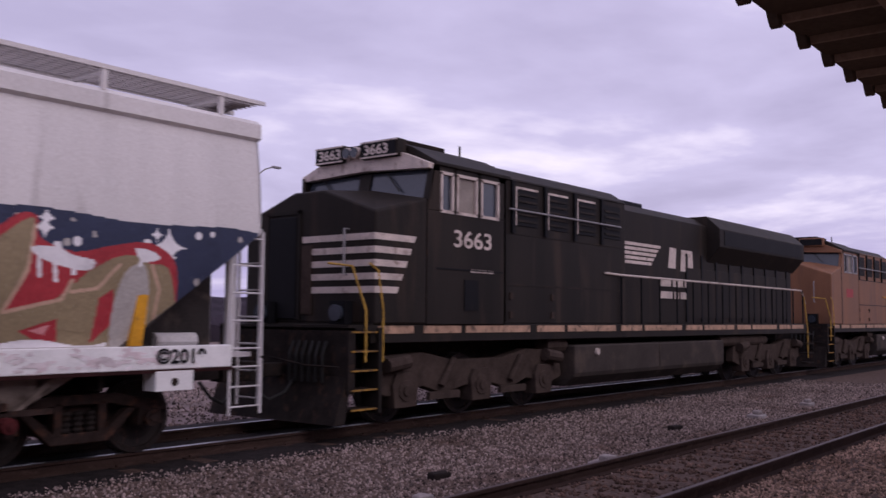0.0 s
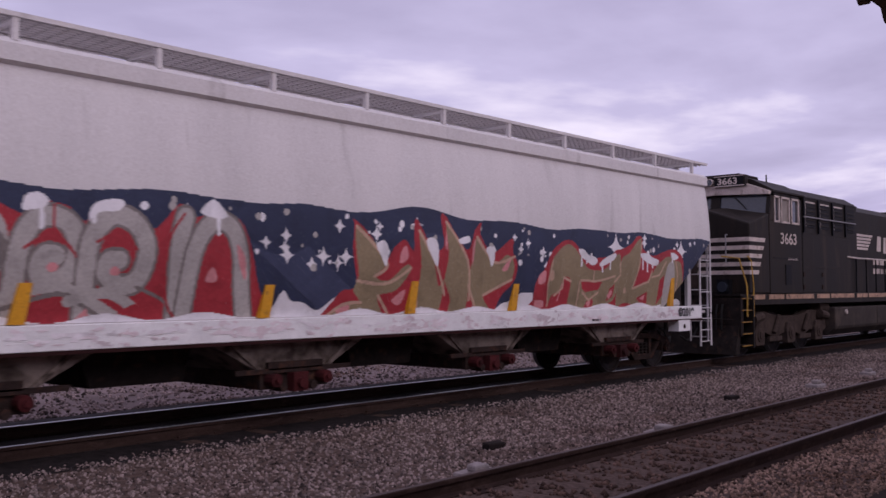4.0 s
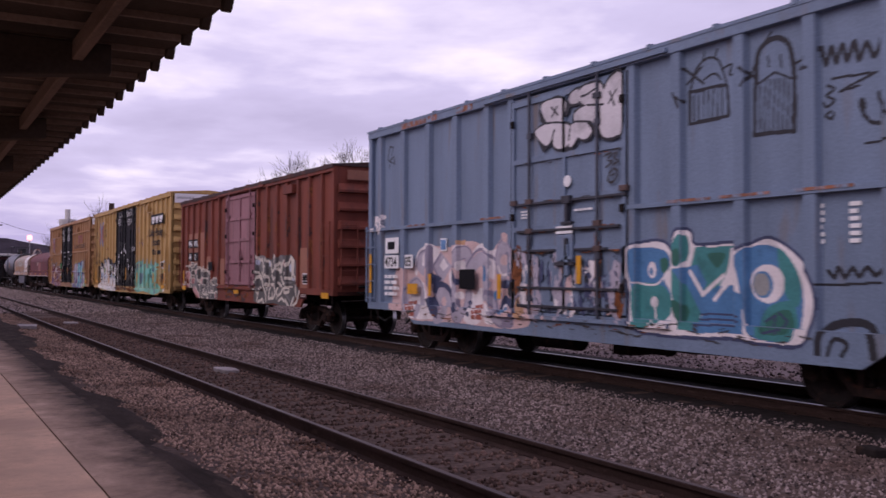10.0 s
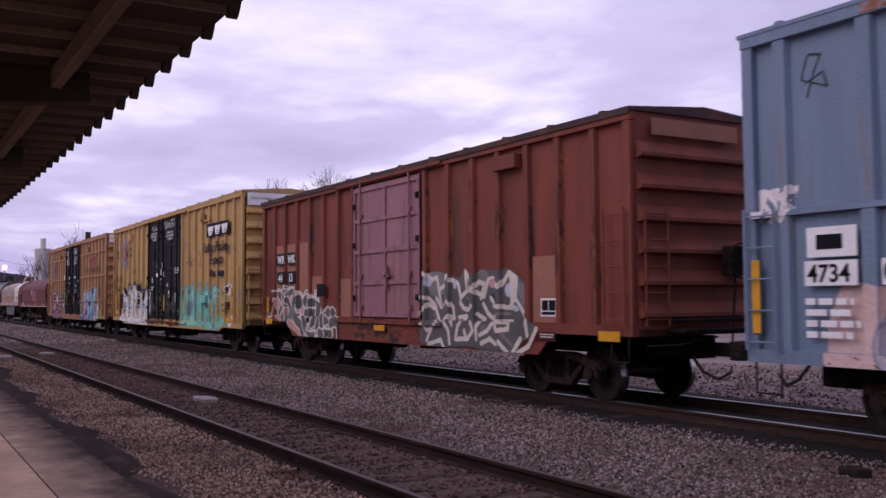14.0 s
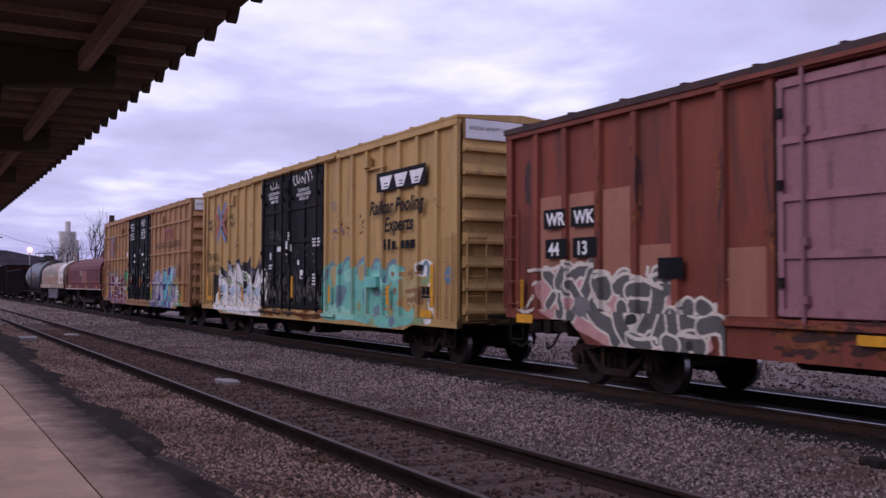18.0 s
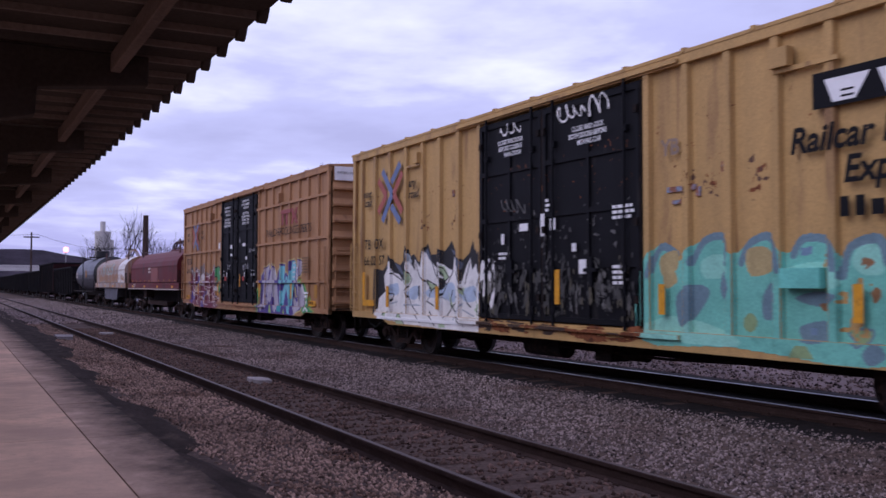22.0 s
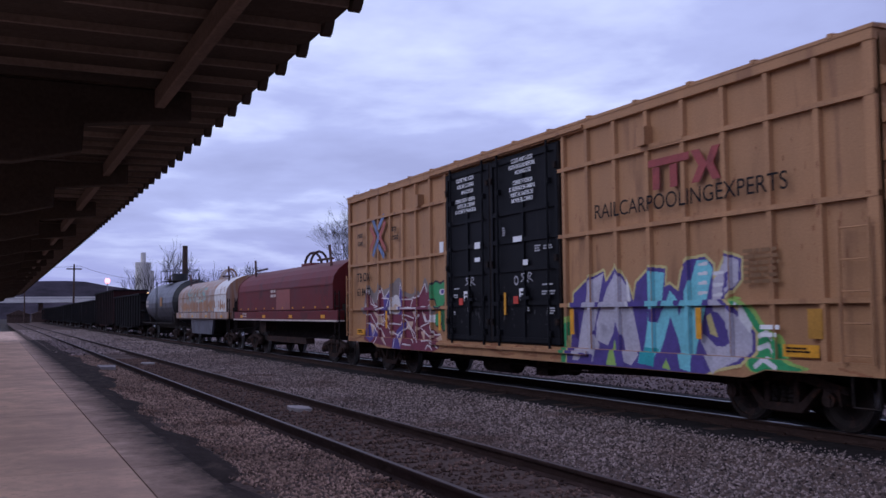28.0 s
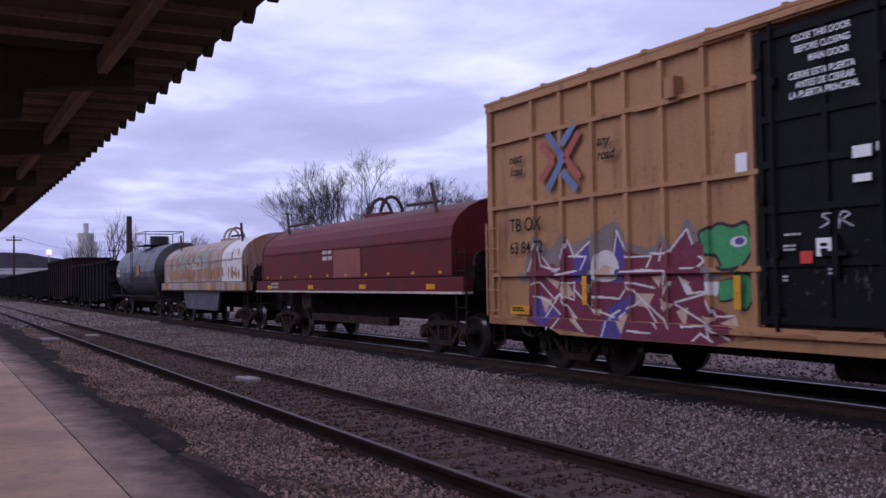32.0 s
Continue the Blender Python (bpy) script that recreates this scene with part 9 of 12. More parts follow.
    c.line(10, 0.27, [(-3.78, 1.35), (-3.66, 2.11), (-3.44, 2.44), (-3.18, 2.42), (-3.03, 2.12), (-2.98, 1.68), (-2.89, 1.27)])
    c.line(6, 0.2, [(-3.78, 1.35), (-3.66, 2.11), (-3.44, 2.44), (-3.18, 2.42), (-3.03, 2.12), (-2.98, 1.68), (-2.89, 1.27)])
    c.line(6, 0.14, [(-5.88, 1.56), (-5.37, 1.7), (-4.95, 1.54), (-4.5, 1.29)])
    c.line(10, 0.05, [(-5.83, 1.47), (-5.27, 1.62), (-4.95, 1.46), (-4.62, 1.26)])
    c.line(6, 0.12, [(-5.16, 1.54), (-4.72, 1.62), (-4.38, 1.45)])
    c.line(10, 0.04, [(-4.38, 1.69), (-4.02, 1.52), (-3.91, 1.27)])
    c.line(2, 0.03, [(-6.55, 1.63), (-6.46, 1.63)])
    c.line(2, 0.03, [(-5.35, 2.53), (-5.35, 2.28)])
    c.line(2, 0.03, [(-5.34, 2.29), (-5.1, 2.01)])
    c.line(2, 0.03, [(-3.81, 2.53), (-4.01, 2.19), (-4, 1.52), (-3.78, 1.26)])
    c.line(2, 0.03, [(-5.65, 2.08), (-5.36, 2.24), (-5.15, 2.09)])
    c.line(2, 0.03, [(-4.87, 2.17), (-4.59, 2.29), (-4.39, 2.1)])
    c.shape(2, [(-3.57, 1.69), (-3.45, 2.03), (-3.27, 1.99), (-3.23, 1.73), (-3.4, 1.34), (-3.52, 1.43)])
    c.shape(9, [(-3.49, 1.77), (-3.4, 1.94), (-3.33, 1.77)])
    c.disc(-5.35, 1.89, 0.06, 0.05, 9)
    c.disc(-4.65, 1.86, 0.06, 0.05, 9)
    c.shape(9, [(-3.08, 2.21), (-2.95, 2.03), (-2.93, 1.77), (-3.03, 1.94)])
    c.shape(2, [(-4.62, 1.37), (-4.26, 1.53), (-4.03, 1.24), (-4.5, 1.26)])
    c.shape(9, [(-5.08, 1.31), (-4.95, 1.46), (-4.93, 1.29)])
    c.line(9, 0.05, [(-6.81, 1.91), (-6.76, 1.72)])
    c.shape(5, [(-6.61, 2.44), (-6.47, 2.65), (-6.38, 2.72), (-6.26, 2.64), (-6.18, 2.59), (-6.38, 2.54), (-6.48, 2.46)])
    c.shape(5, [(-5.68, 2.46), (-5.64, 2.61), (-5.51, 2.65), (-5.41, 2.59), (-5.46, 2.5)])
    c.shape(5, [(-4.97, 2.39), (-4.92, 2.57), (-4.7, 2.64), (-4.56, 2.62), (-4.63, 2.52), (-4.84, 2.49)])
    c.shape(5, [(-3.6, 2.57), (-3.44, 2.72), (-3.31, 2.65), (-3.23, 2.52), (-3.44, 2.51)])
    c.shape(5, [(-6.86, 1.91), (-6.75, 2), (-6.7, 1.96), (-6.77, 1.88)])
    c.line(5, 0.05, [(-6.5, 2.57), (-6.46, 2.23)], False)
    c.line(5, 0.05, [(-5.48, 2.53), (-5.48, 2.3)], False)
    c.line(5, 0.05, [(-3.36, 2.58), (-3.34, 2.32)], False)
    c.line(5, 0.05, [(-4.9, 2.49), (-4.91, 2.39)], False)
    c.line(5, 0.05, [(-6.44, 2.43), (-6.44, 2.14)], False)
    c.shape(5, [(2.77, 1.6), (3.02, 1.61), (3.11, 1.25), (2.22, 1.21), (2.33, 1.45), (2.69, 1.6)], False)
    c.shape(2, [(3.03, 1.28), (3.03, 1.47), (3.05, 1.61), (3.11, 1.82), (3.3, 2), (3.44, 2.22), (3.61, 2.39), (3.92, 2.53), (4.19, 2.5), (4.44, 2.32), (4.73, 2.21), (5.06, 2.26), (5.37, 2.27), (5.62, 2.4), (5.8, 2.42), (6.17, 2.54), (6.39, 2.69), (6.59, 2.68), (6.63, 2.46), (7.02, 2.34), (7.44, 2.42), (7.85, 2.49), (8.12, 2.42), (8.31, 2.24), (8.36, 1.78), (8.35, 1.23), (5.28, 1.22)])
    c.shape(3, [(3.48, 1.38), (3.44, 1.75), (3.5, 2.11), (3.71, 2.33), (3.97, 2.46), (4.18, 2.41), (4.42, 2.23), (4.63, 2.05), (4.89, 1.99), (4.91, 1.8), (4.44, 1.82), (4.38, 1.26), (4.09, 1.27), (4.13, 1.81), (3.94, 1.88), (3.87, 1.67), (3.57, 1.55)])
    c.shape(3, [(4.38, 1.26), (4.44, 1.79), (4.75, 1.98), (5.28, 2.06), (5.74, 2.34), (5.77, 1.93), (5.63, 1.47), (5.28, 1.38), (5.17, 1.25)])
    c.shape(3, [(5.8, 1.24), (5.79, 2.16), (6.11, 2.37), (6.44, 2.62), (6.57, 2.61), (6.49, 2.09), (6.33, 1.7), (6.88, 1.84), (7.02, 2.05), (7.1, 1.59), (6.64, 1.46), (6.9, 1.21)])
    c.shape(3, [(6.97, 1.21), (7.02, 1.93), (7.41, 2.25), (7.73, 2.34), (7.96, 2.25), (8.25, 2.13), (8.29, 1.23)])
    c.shape(2, [(4.46, 1.79), (5.19, 1.81), (5.06, 1.65), (4.63, 1.6), (4.5, 1.67)], False)
    c.shape(2, [(4.63, 1.31), (4.76, 1.48), (4.91, 1.45), (4.86, 1.29)])
    c.shape(2, [(5.74, 1.23), (5.94, 1.37), (6.28, 1.38), (6.46, 1.22)])
    c.shape(2, [(7.29, 1.34), (7.35, 1.84), (7.52, 1.95), (7.55, 1.57)], False)
    c.shape(2, [(5.37, 1.44), (5.46, 1.68), (5.62, 1.76), (5.58, 1.52)], False)
    c.shape(2, [(6.48, 1.49), (6.88, 1.61), (6.9, 1.37), (6.69, 1.37)], False)
    c.shape(2, [(3.9, 1.88), (4.14, 1.81), (4.08, 1.46), (3.7, 1.3), (3.56, 1.32), (3.93, 1.57)], False)
    c.shape(9, [(3.16, 1.89), (3.3, 1.98), (3.37, 1.94), (3.35, 1.79), (3.18, 1.75)])
    c.shape(9, [(3.11, 1.47), (3.33, 1.47), (3.36, 1.36), (3.13, 1.34)])
    c.shape(9, [(4.69, 1.4), (4.82, 1.45), (4.8, 1.33)])
    c.shape(9, [(5.39, 1.54), (5.51, 1.67), (5.56, 1.6), (5.46, 1.47)], False)
    c.line(9, 0.03, [(3.87, 1.75), (3.76, 1.46)], False)
    c.shape(9, [(6.59, 1.49), (6.81, 1.55), (6.75, 1.44)], False)
    c.line(4, 0.04, [(4.38, 1.26), (4.42, 1.79)], False)
    c.line(4, 0.04, [(4.45, 1.82), (4.91, 1.8), (5.62, 1.91)], False)
    c.line(4, 0.04, [(4.89, 1.99), (4.88, 1.82)], False)
    c.line(4, 0.04, [(5.78, 2.17), (5.81, 1.93), (5.62, 1.8)], False)
    c.line(4, 0.04, [(6.57, 2.58), (6.51, 2.11), (6.29, 1.68), (6.91, 1.81), (7.02, 2.03)], False)
    c.line(4, 0.04, [(4.53, 1.6), (4.76, 1.45), (5.06, 1.6)], False)
    c.line(4, 0.04, [(3.65, 1.55), (3.89, 1.68), (3.91, 1.87), (4.14, 1.81)], False)
    c.line(4, 0.04, [(7.99, 2.23), (8.11, 1.96), (8.05, 1.41)], False)
    c.line(4, 0.04, [(7.58, 2.22), (7.32, 1.95), (7.02, 1.9)], False)
    c.line(4, 0.04, [(3.48, 1.38), (3.44, 1.75), (3.55, 2.15)], False)
    c.shape(6, [(7.57, 1.23), (7.52, 1.68), (7.65, 2.13), (7.9, 2.23), (7.99, 1.77), (7.89, 1.24)])
    c.disc(3.55, 1.9, 0.06, 0.1, 4)
    c.disc(6.01, 1.64, 0.05, 0.06, 4)
    c.shape(5, [(4.34, 2.38), (4.52, 2.37), (4.68, 2.28), (4.86, 2.27), (4.99, 2.19), (4.82, 2.1), (4.52, 2.2), (4.38, 2.29)])
    c.shape(5, [(5.06, 2.15), (5.22, 2.24), (5.46, 2.31), (5.62, 2.33), (5.55, 2.22), (5.28, 2.13), (5.11, 2.09)])
    c.shape(5, [(6.54, 2.35), (6.82, 2.38), (7.02, 2.3), (7.27, 2.25), (7.18, 2.14), (6.8, 2.19), (6.59, 2.27)])
    c.shape(5, [(7.76, 2.41), (7.96, 2.4), (8.09, 2.31), (7.87, 2.27)])
    c.line(5, 0.05, [(4.44, 2.29), (4.44, 2.08)], False)
    c.line(5, 0.05, [(4.6, 2.22), (4.61, 2.14)], False)
    c.line(5, 0.05, [(5.14, 2.12), (5.17, 2)], False)
    c.line(5, 0.05, [(5.42, 2.24), (5.42, 2.05)], False)
    c.line(5, 0.05, [(6.62, 2.28), (6.64, 2.06)], False)
    c.line(5, 0.05, [(6.8, 2.22), (6.83, 2.01)], False)
    c.line(5, 0.05, [(7.02, 2.23), (7.03, 2.1)], False)
    c.line(5, 0.05, [(7.85, 2.34), (7.84, 2.23)], False)
    c.shape(5, [(-2.47, 1.26), (-2.44, 1.49), (-2.32, 1.65), (-2.2, 1.52), (-1.99, 1.49), (-1.72, 1.39), (-1.39, 1.58), (-0.96, 1.59), (-0.95, 1.18)])
    c.shape(2, [(-1.72, 1.25), (-1.5, 1.49), (-1.31, 1.65), (-1.07, 1.72), (-1.17, 2.18), (-1.16, 2.55), (-1.21, 2.63), (-1, 2.52), (-0.72, 2.27), (-0.55, 2.06), (-0.38, 2.25), (-0.16, 2.38), (0.03, 2.23), (0.03, 2.62), (0.09, 2.68), (0.3, 2.42), (0.5, 2.24), (0.68, 2.33), (0.6, 2.73), (0.69, 2.78), (0.96, 2.49), (1.25, 2.27), (1.41, 2.59), (1.57, 2.71), (1.54, 2.52), (1.8, 2.25), (2.02, 2.3), (2.38, 2.5), (2.4, 2.27), (2.54, 2.07), (2.45, 1.78), (2.17, 1.57), (2.05, 1.33), (2.12, 1.07), (-0.11, 1.14), (-1.72, 1.22)])
    c.shape(3, [(-1.13, 2.54), (-0.89, 2.4), (-0.64, 2.2), (-0.53, 2), (-0.72, 1.85), (-0.46, 1.79), (-0.12, 2.01), (-0.01, 1.94), (-0.29, 1.65), (-0.63, 1.58), (-0.54, 1.37), (-0.35, 1.16), (-0.95, 1.18), (-1, 1.51), (-1.12, 1.65), (-1.04, 1.85), (-1.11, 2.18)])
    c.shape(3, [(0.14, 2.52), (0.34, 2.31), (0.5, 2.02), (0.61, 1.71), (0.74, 1.8), (0.6, 1.13), (0.31, 1.14), (0.16, 1.51), (0.21, 2.01)])
    c.shape(3, [(0.72, 2.67), (1.04, 2.34), (1.26, 2.04), (1.32, 1.5), (1.15, 1.12), (0.84, 1.13), (0.9, 1.5), (0.74, 1.8), (0.8, 2.18)])
    c.shape(3, [(1.46, 2.48), (1.68, 2.29), (1.97, 2.09), (2.26, 2.23), (2.45, 2.07), (2.38, 1.82), (2.03, 1.66), (1.69, 1.57), (1.91, 1.33), (2.1, 1.12), (1.69, 1.1), (1.47, 1.42), (1.31, 1.73), (1.36, 2.12)])
    c.shape(3, [(-1.66, 1.25), (-1.35, 1.44), (-1.12, 1.5), (-0.94, 1.38), (-1.11, 1.21)])
    c.shape(9, [(-1.42, 1.37), (-1.18, 1.45), (-1.22, 1.3)])
    c.shape(9, [(-0.22, 2.22), (-0.12, 2.29), (-0.08, 2.11), (-0.26, 2.03)])
    c.shape(9, [(0.21, 1.32), (0.41, 1.36), (0.37, 1.2)])
    c.shape(9, [(2.12, 1.98), (2.35, 2.17), (2.26, 1.97)])
    c.shape(9, [(1.35, 2.28), (1.42, 2.44), (1.38, 2.04)])
    c.shape(9, [(0.73, 2.55), (0.77, 2.25), (0.71, 2.33)])
    c.shape(9, [(-0.37, 1.51), (-0.11, 1.65), (-0.2, 1.44)])
    c.shape(9, [(1.26, 1.34), (1.38, 1.23), (1.26, 1.15)])
    c.line(4, 0.045, [(-1.12, 2.52), (-0.81, 2.3), (-0.5, 2), (-0.73, 1.85)])
    c.line(4, 0.045, [(-1.06, 1.78), (-0.46, 1.75), (-0.01, 1.97)])
    c.line(4, 0.045, [(-0.63, 1.58), (-0.26, 1.16)])
    c.line(4, 0.045, [(0.14, 2.52), (0.54, 2.02), (0.76, 1.58)])
    c.line(4, 0.045, [(0.73, 2.67), (1.25, 2.12), (1.36, 1.5)])
    c.line(4, 0.045, [(0.22, 1.14), (0.16, 1.51)])
    c.line(4, 0.045, [(1.46, 2.48), (1.91, 2.09), (2.45, 2.2)])
    c.line(4, 0.045, [(1.69, 1.57), (2.4, 1.82)])
    c.line(4, 0.045, [(1.31, 1.73), (1.71, 1.1)])
    c.line(4, 0.045, [(-1.64, 1.25), (-1.31, 1.45), (-0.96, 1.48)])
    c.line(4, 0.045, [(2.1, 1.33), (2.38, 1.25), (2.62, 1.07)])
    c.shape(5, [(-0.74, 2.28), (-0.6, 2.35), (-0.5, 2.24), (-0.53, 1.98), (-0.64, 2.13)])
    c.shape(5, [(0.29, 2.38), (0.44, 2.43), (0.55, 2.32), (0.57, 2.01), (0.44, 2.13)])
    c.shape(5, [(1.68, 2.29), (1.82, 2.34), (1.92, 2.22), (1.85, 2.01), (1.77, 2.17)])
    c.shape(5, [(1.96, 1.08), (1.91, 1.25), (2.26, 1.45), (2.45, 1.34), (2.41, 1.06)])
    c.shape(5, [(1.02, 2.42), (1.25, 2.49), (1.29, 2.4), (1.1, 2.36)])
    for x in (-3.3, -2.9, -3.9):
        c.star(X(x), 2.1, 0.16, 5)
    c.put((c.Z < 1.36 + 0.04 * np.sin(c.X * 5)) & (np.abs(c.X) < 7.5), 5)
    inside = np.abs(c.X) < np.array([[cut(float(z)) for z in (np.arange(c.nz) + 0.5) * c.c + c.z0]])
    c.put(~inside, 0)
    c.lay("mural", car, [nv, rd, gd, pi, wh, spray((0.40, 0.37, 0.35)), dk, spray((0.19, 0.13, 0.10)), spray((0.62, 0.25, 0.26)), spray((0.19, 0.165, 0.155))], lambda x, z: hopper_y(z), lift=0.006, limit=0.15, label="navy mural with white stars and red and gold lettering")
    c = Canvas(X(-10.7), X(7.5), 1.03, 1.36, cell=0.014, seed=52)
    c.streaks(X(-10.6), X(7.4), 1.02, 1.3, 260, [1, 1, 2, 3], (0.02, 0.12), (0.01, 0.04))
    c.lay("sill_spatter", car, [spray((0.70, 0.62, 0.64)), spray((0.74, 0.70, 0.72)), spray((0.64, 0.54, 0.56))], lambda x, z: 1.522, label="pinkish paint spatter on the sill")
    yp = -hopper_y(2.2) - 0.02
    for x0, x1, z0, z1 in ((-9.75, -8.82, 2.24, 2.56), (-9.77, -8.83, 1.86, 2.13), (-9.8, -8.72, 1.55, 1.66), (-9.8, -8.72, 1.38, 1.50)):
        plate("stencil_panel", X(x0), X(x1), z0, z1, yp, M["stripe"], car)
    lettering("car_mark", "MLLX", 0.25, X(-9.70), yp - 0.012, 2.29, M["car_black"], car, width=1.0)
    lettering("car_number", "98245", 0.23, X(-9.72), yp - 0.012, 1.89, M["car_black"], car, bold=0.005, width=1.08)
    lettering("stencil", "LD LMT  222500 LBS", 0.075, X(-9.76), yp - 0.012, 1.565, M["car_black"], car, width=0.95)
    lettering("stencil", "LT WT    63500 LBS", 0.075, X(-9.76), yp - 0.012, 1.40, M["car_black"], car, width=0.95)
    lettering("stencil", "C", 0.1, X(-8.38), yp - 0.012, 1.99, M["car_black"], car)
    plate("stencil_panel", X(-8.45), X(-8.2), 1.95, 2.2, yp, M["stripe"], car)
    lettering("artist_mark", "©2019", 0.17, X(6.5), -1.536, 1.1, M["car_black"], car, bold=0.006, width=1.1)
    bars("stencil_bars", 1, X(3.2), -1.522, 1.08, 0.35, 0.03, M["car_black"], car)
    plate("sill_panel", X(-10.1), X(-9.7), 1.08, 1.24, -1.522, M["stripe"], car)
    bars("stencil_bars", 2, X(-11.2) + 0.01, -1.44, 3.6, 0.02, 0.1, M["under"], car)


# ---- gondolas ----
def gondola(name, label, xa, xb, z0, z1, paint, rib_paint, posts, detail=True, drop=0.24, truck_in=2.3):
    car, h = car_root(name, label, xa, xb, (xb - xa) / 2 - truck_in)
    y = 1.45
    e = truck_in + 1.5
    side = [(-h, z0), (-h, z1), (h, z1), (h, z0), (h - e, z0), (h - e - 0.8, z0 - drop), (-h + e + 0.8, z0 - drop), (-h + e, z0)]
    part("side_sheet", Geo().prism(side, "y", -y, -y + 0.04), paint, car)
    part("far_side_sheet", Geo().prism(side, "y", y - 0.04, y), paint, car)
    part("floor", Geo().box(-h, h, -y + 0.04, y - 0.04, z0, z0 + 0.08), M["under"], car)
    part("top_chord", Geo().box(-h - 0.05, h + 0.05, -y - 0.12, -y + 0.05, z1 - 0.11, z1 + 0.02).box(-h - 0.05, h + 0.05, y - 0.05, y + 0.1, z1 - 0.11, z1 + 0.02), rib_paint, car, bevel=0.012)
    for s in (-1, 1):
        part("end_sheet", Geo().box(min(s * h, s * (h - 0.06)), max(s * h, s * (h - 0.06)), -y, y, z0, z1), paint, car)
        for k in range(3):
            zz = z0 + 0.35 + k * (z1 - z0) / 3.4
            part("end_rib", Geo().prism([(s * h, zz - 0.12), (s * (h + 0.1), zz - 0.04), (s * (h + 0.1), zz + 0.04), (s * h, zz + 0.12)], "y", -y + 0.05, y - 0.05), paint, car)
        part("end_chord", Geo().box(min(s * (h - 0.06), s * (h + 0.06)), max(s * (h - 0.06), s * (h + 0.06)), -y, y, z1 - 0.11, z1 + 0.02), rib_paint, car)
        freight_truck(car, s * (h - truck_in))
        coupler(car, s * h, s)
        if detail:
            ladder(car, s * (h - 0.4) - 0.22, -y - 0.02, z0 + 0.1, z1 - 0.15, 4, 0.42, rib_paint)
            step_stirrup(car, s * (h - 0.4) - 0.2, -y, z0, M["under"])
    pg = Geo().prism([(-0.16, -y), (-0.12, -y - 0.10), (0.12, -y - 0.10), (0.16, -y)], "z", z0 - drop * 0.6, z1 - 0.11)
    first = part("side_post", pg, rib_paint, car)
    first.location = (posts[0], 0, 0)
    for p in posts[1:]:
        again(first, x=p - posts[0])
    underframe(car, h, z0 - 0.02, gear=False)
    return car, h


def gondola_car():
    h = 10.03
    posts = [q + 22.55 for q in (-31.5, -29.61, -28.74, -27.75, -26.71, -25.69, -24.65, -23.6, -22.57, -21.57, -20.53, -19.52, -18.5, -17.46, -16.39, -15.5, -13.99)]
    car, h = gondola("gondola_car", "dark oxide-red open gondola car with grimy side posts and yellow reflectors", -32.58, -12.52, 0.84, 2.64, M["gondola"], M["gondola_rib"], posts)
    X = lambda q: q + 22.55
    y = -1.455
    for q in (-13.0, -16.0, -18.95, -22.1, -25.2, -28.2, -32.1):
        w = 0.24 if -32 < q < -13.5 else 0.16
        zz = 0.70 if -30 < q < -15 else 0.98
        plate("reflective_stripe", X(q) - w, X(q) + w, zz - 0.035, zz + (0.075 if zz < 0.9 else 0.13), y, M["safety"], car)
    wh = spray((0.52, 0.48, 0.46))
    for dx in (0.0, 0.3):
        plate("owner_initial_bar", X(-30.62) + dx, X(-30.62) + dx + 0.22, 1.72, 1.98, y, wh, car)
    for k in range(6):
        plate("car_number_bar", X(-30.95) + k * 0.215, X(-30.95) + k * 0.215 + 0.15, 1.07, 1.32, y, wh, car)
    for a, b in ((-29.55, -28.95), (-28.6, -27.9), (-27.5, -26.6)):
        plate("stencil_panel", X(a), X(b), 1.08, 1.5, y, M["car_black"], car)
    bars("stencil_bars", 1, X(-29.4), y - 0.009, 1.24, 0.25, 0.09, wh, car)
    for a, w in ((-28.5, 0.45), (-27.45, 0.65)):
        bars("stencil_bars", 2, X(a), y - 0.009, 1.32, w, 0.1, wh, car, seed=6)
    plate("repaint_patch", X(-30.95), X(-30.4), 1.38, 1.7, y, M["gondola_rib"], car)
    c = Canvas(X(-24.2), X(-22.0), 0.9, 2.1, seed=61)
    c.ring(X(-23.15), 1.5, 0.5, 0.45, 0.045, 1)
    c.ring(X(-23.25), 1.5, 0.42, 0.40, 0.03, 1)
    c.put(c.X < X(-23.1), 0)
    c.lay("chalk_drawing", car, [spray((0.26, 0.17, 0.16))], lambda x, z: 1.452, label="faint chalk crescent")
    c = Canvas(X(-21.6), X(-20.3), 0.85, 1.8, seed=62)
    c.stroke([(X(-21.1), 0.95), (X(-20.95), 1.25), (X(-20.75), 1.6)], 0.16, 1)
    c.stroke([(X(-21.2), 1.22), (X(-20.8), 1.25)], 0.18, 1)
    c.disc(X(-21.1), 0.95, 0.16, 0.12, 1)
    c.lay("chalk_drawing", car, [wh], lambda x, z: 1.452, label="white scrawled mark")
    c = Canvas(X(-15.2), X(-13.2), 1.0, 2.1, seed=63)
    c.stroke([(X(-14.7), 1.95), (X(-14.2), 1.9), (X(-14.3), 1.7), (X(-14.5), 1.45), (X(-14.1), 1.4)], 0.14, 1)
    c.stroke([(X(-14.9), 1.35), (X(-14.3), 1.3), (X(-14.35), 1.15)], 0.13, 1)
    c.stroke([(X(-14.6), 1.65), (X(-14.1), 1.6)], 0.12, 1)
    c.lay("chalk_drawing", car, [spray((0.48, 0.30, 0.24))], lambda x, z: 1.452, label="pale scrawled mark")
    for q in (-13.62,):
        plate("stencil_frame", X(q) - 0.25, X(q) + 0.25, 1.2, 1.5, y, M["white"], car)
        plate("stencil_frame", X(q) - 0.18, X(q) + 0.18, 1.26, 1.44, y - 0.009, M["gondola"], car)
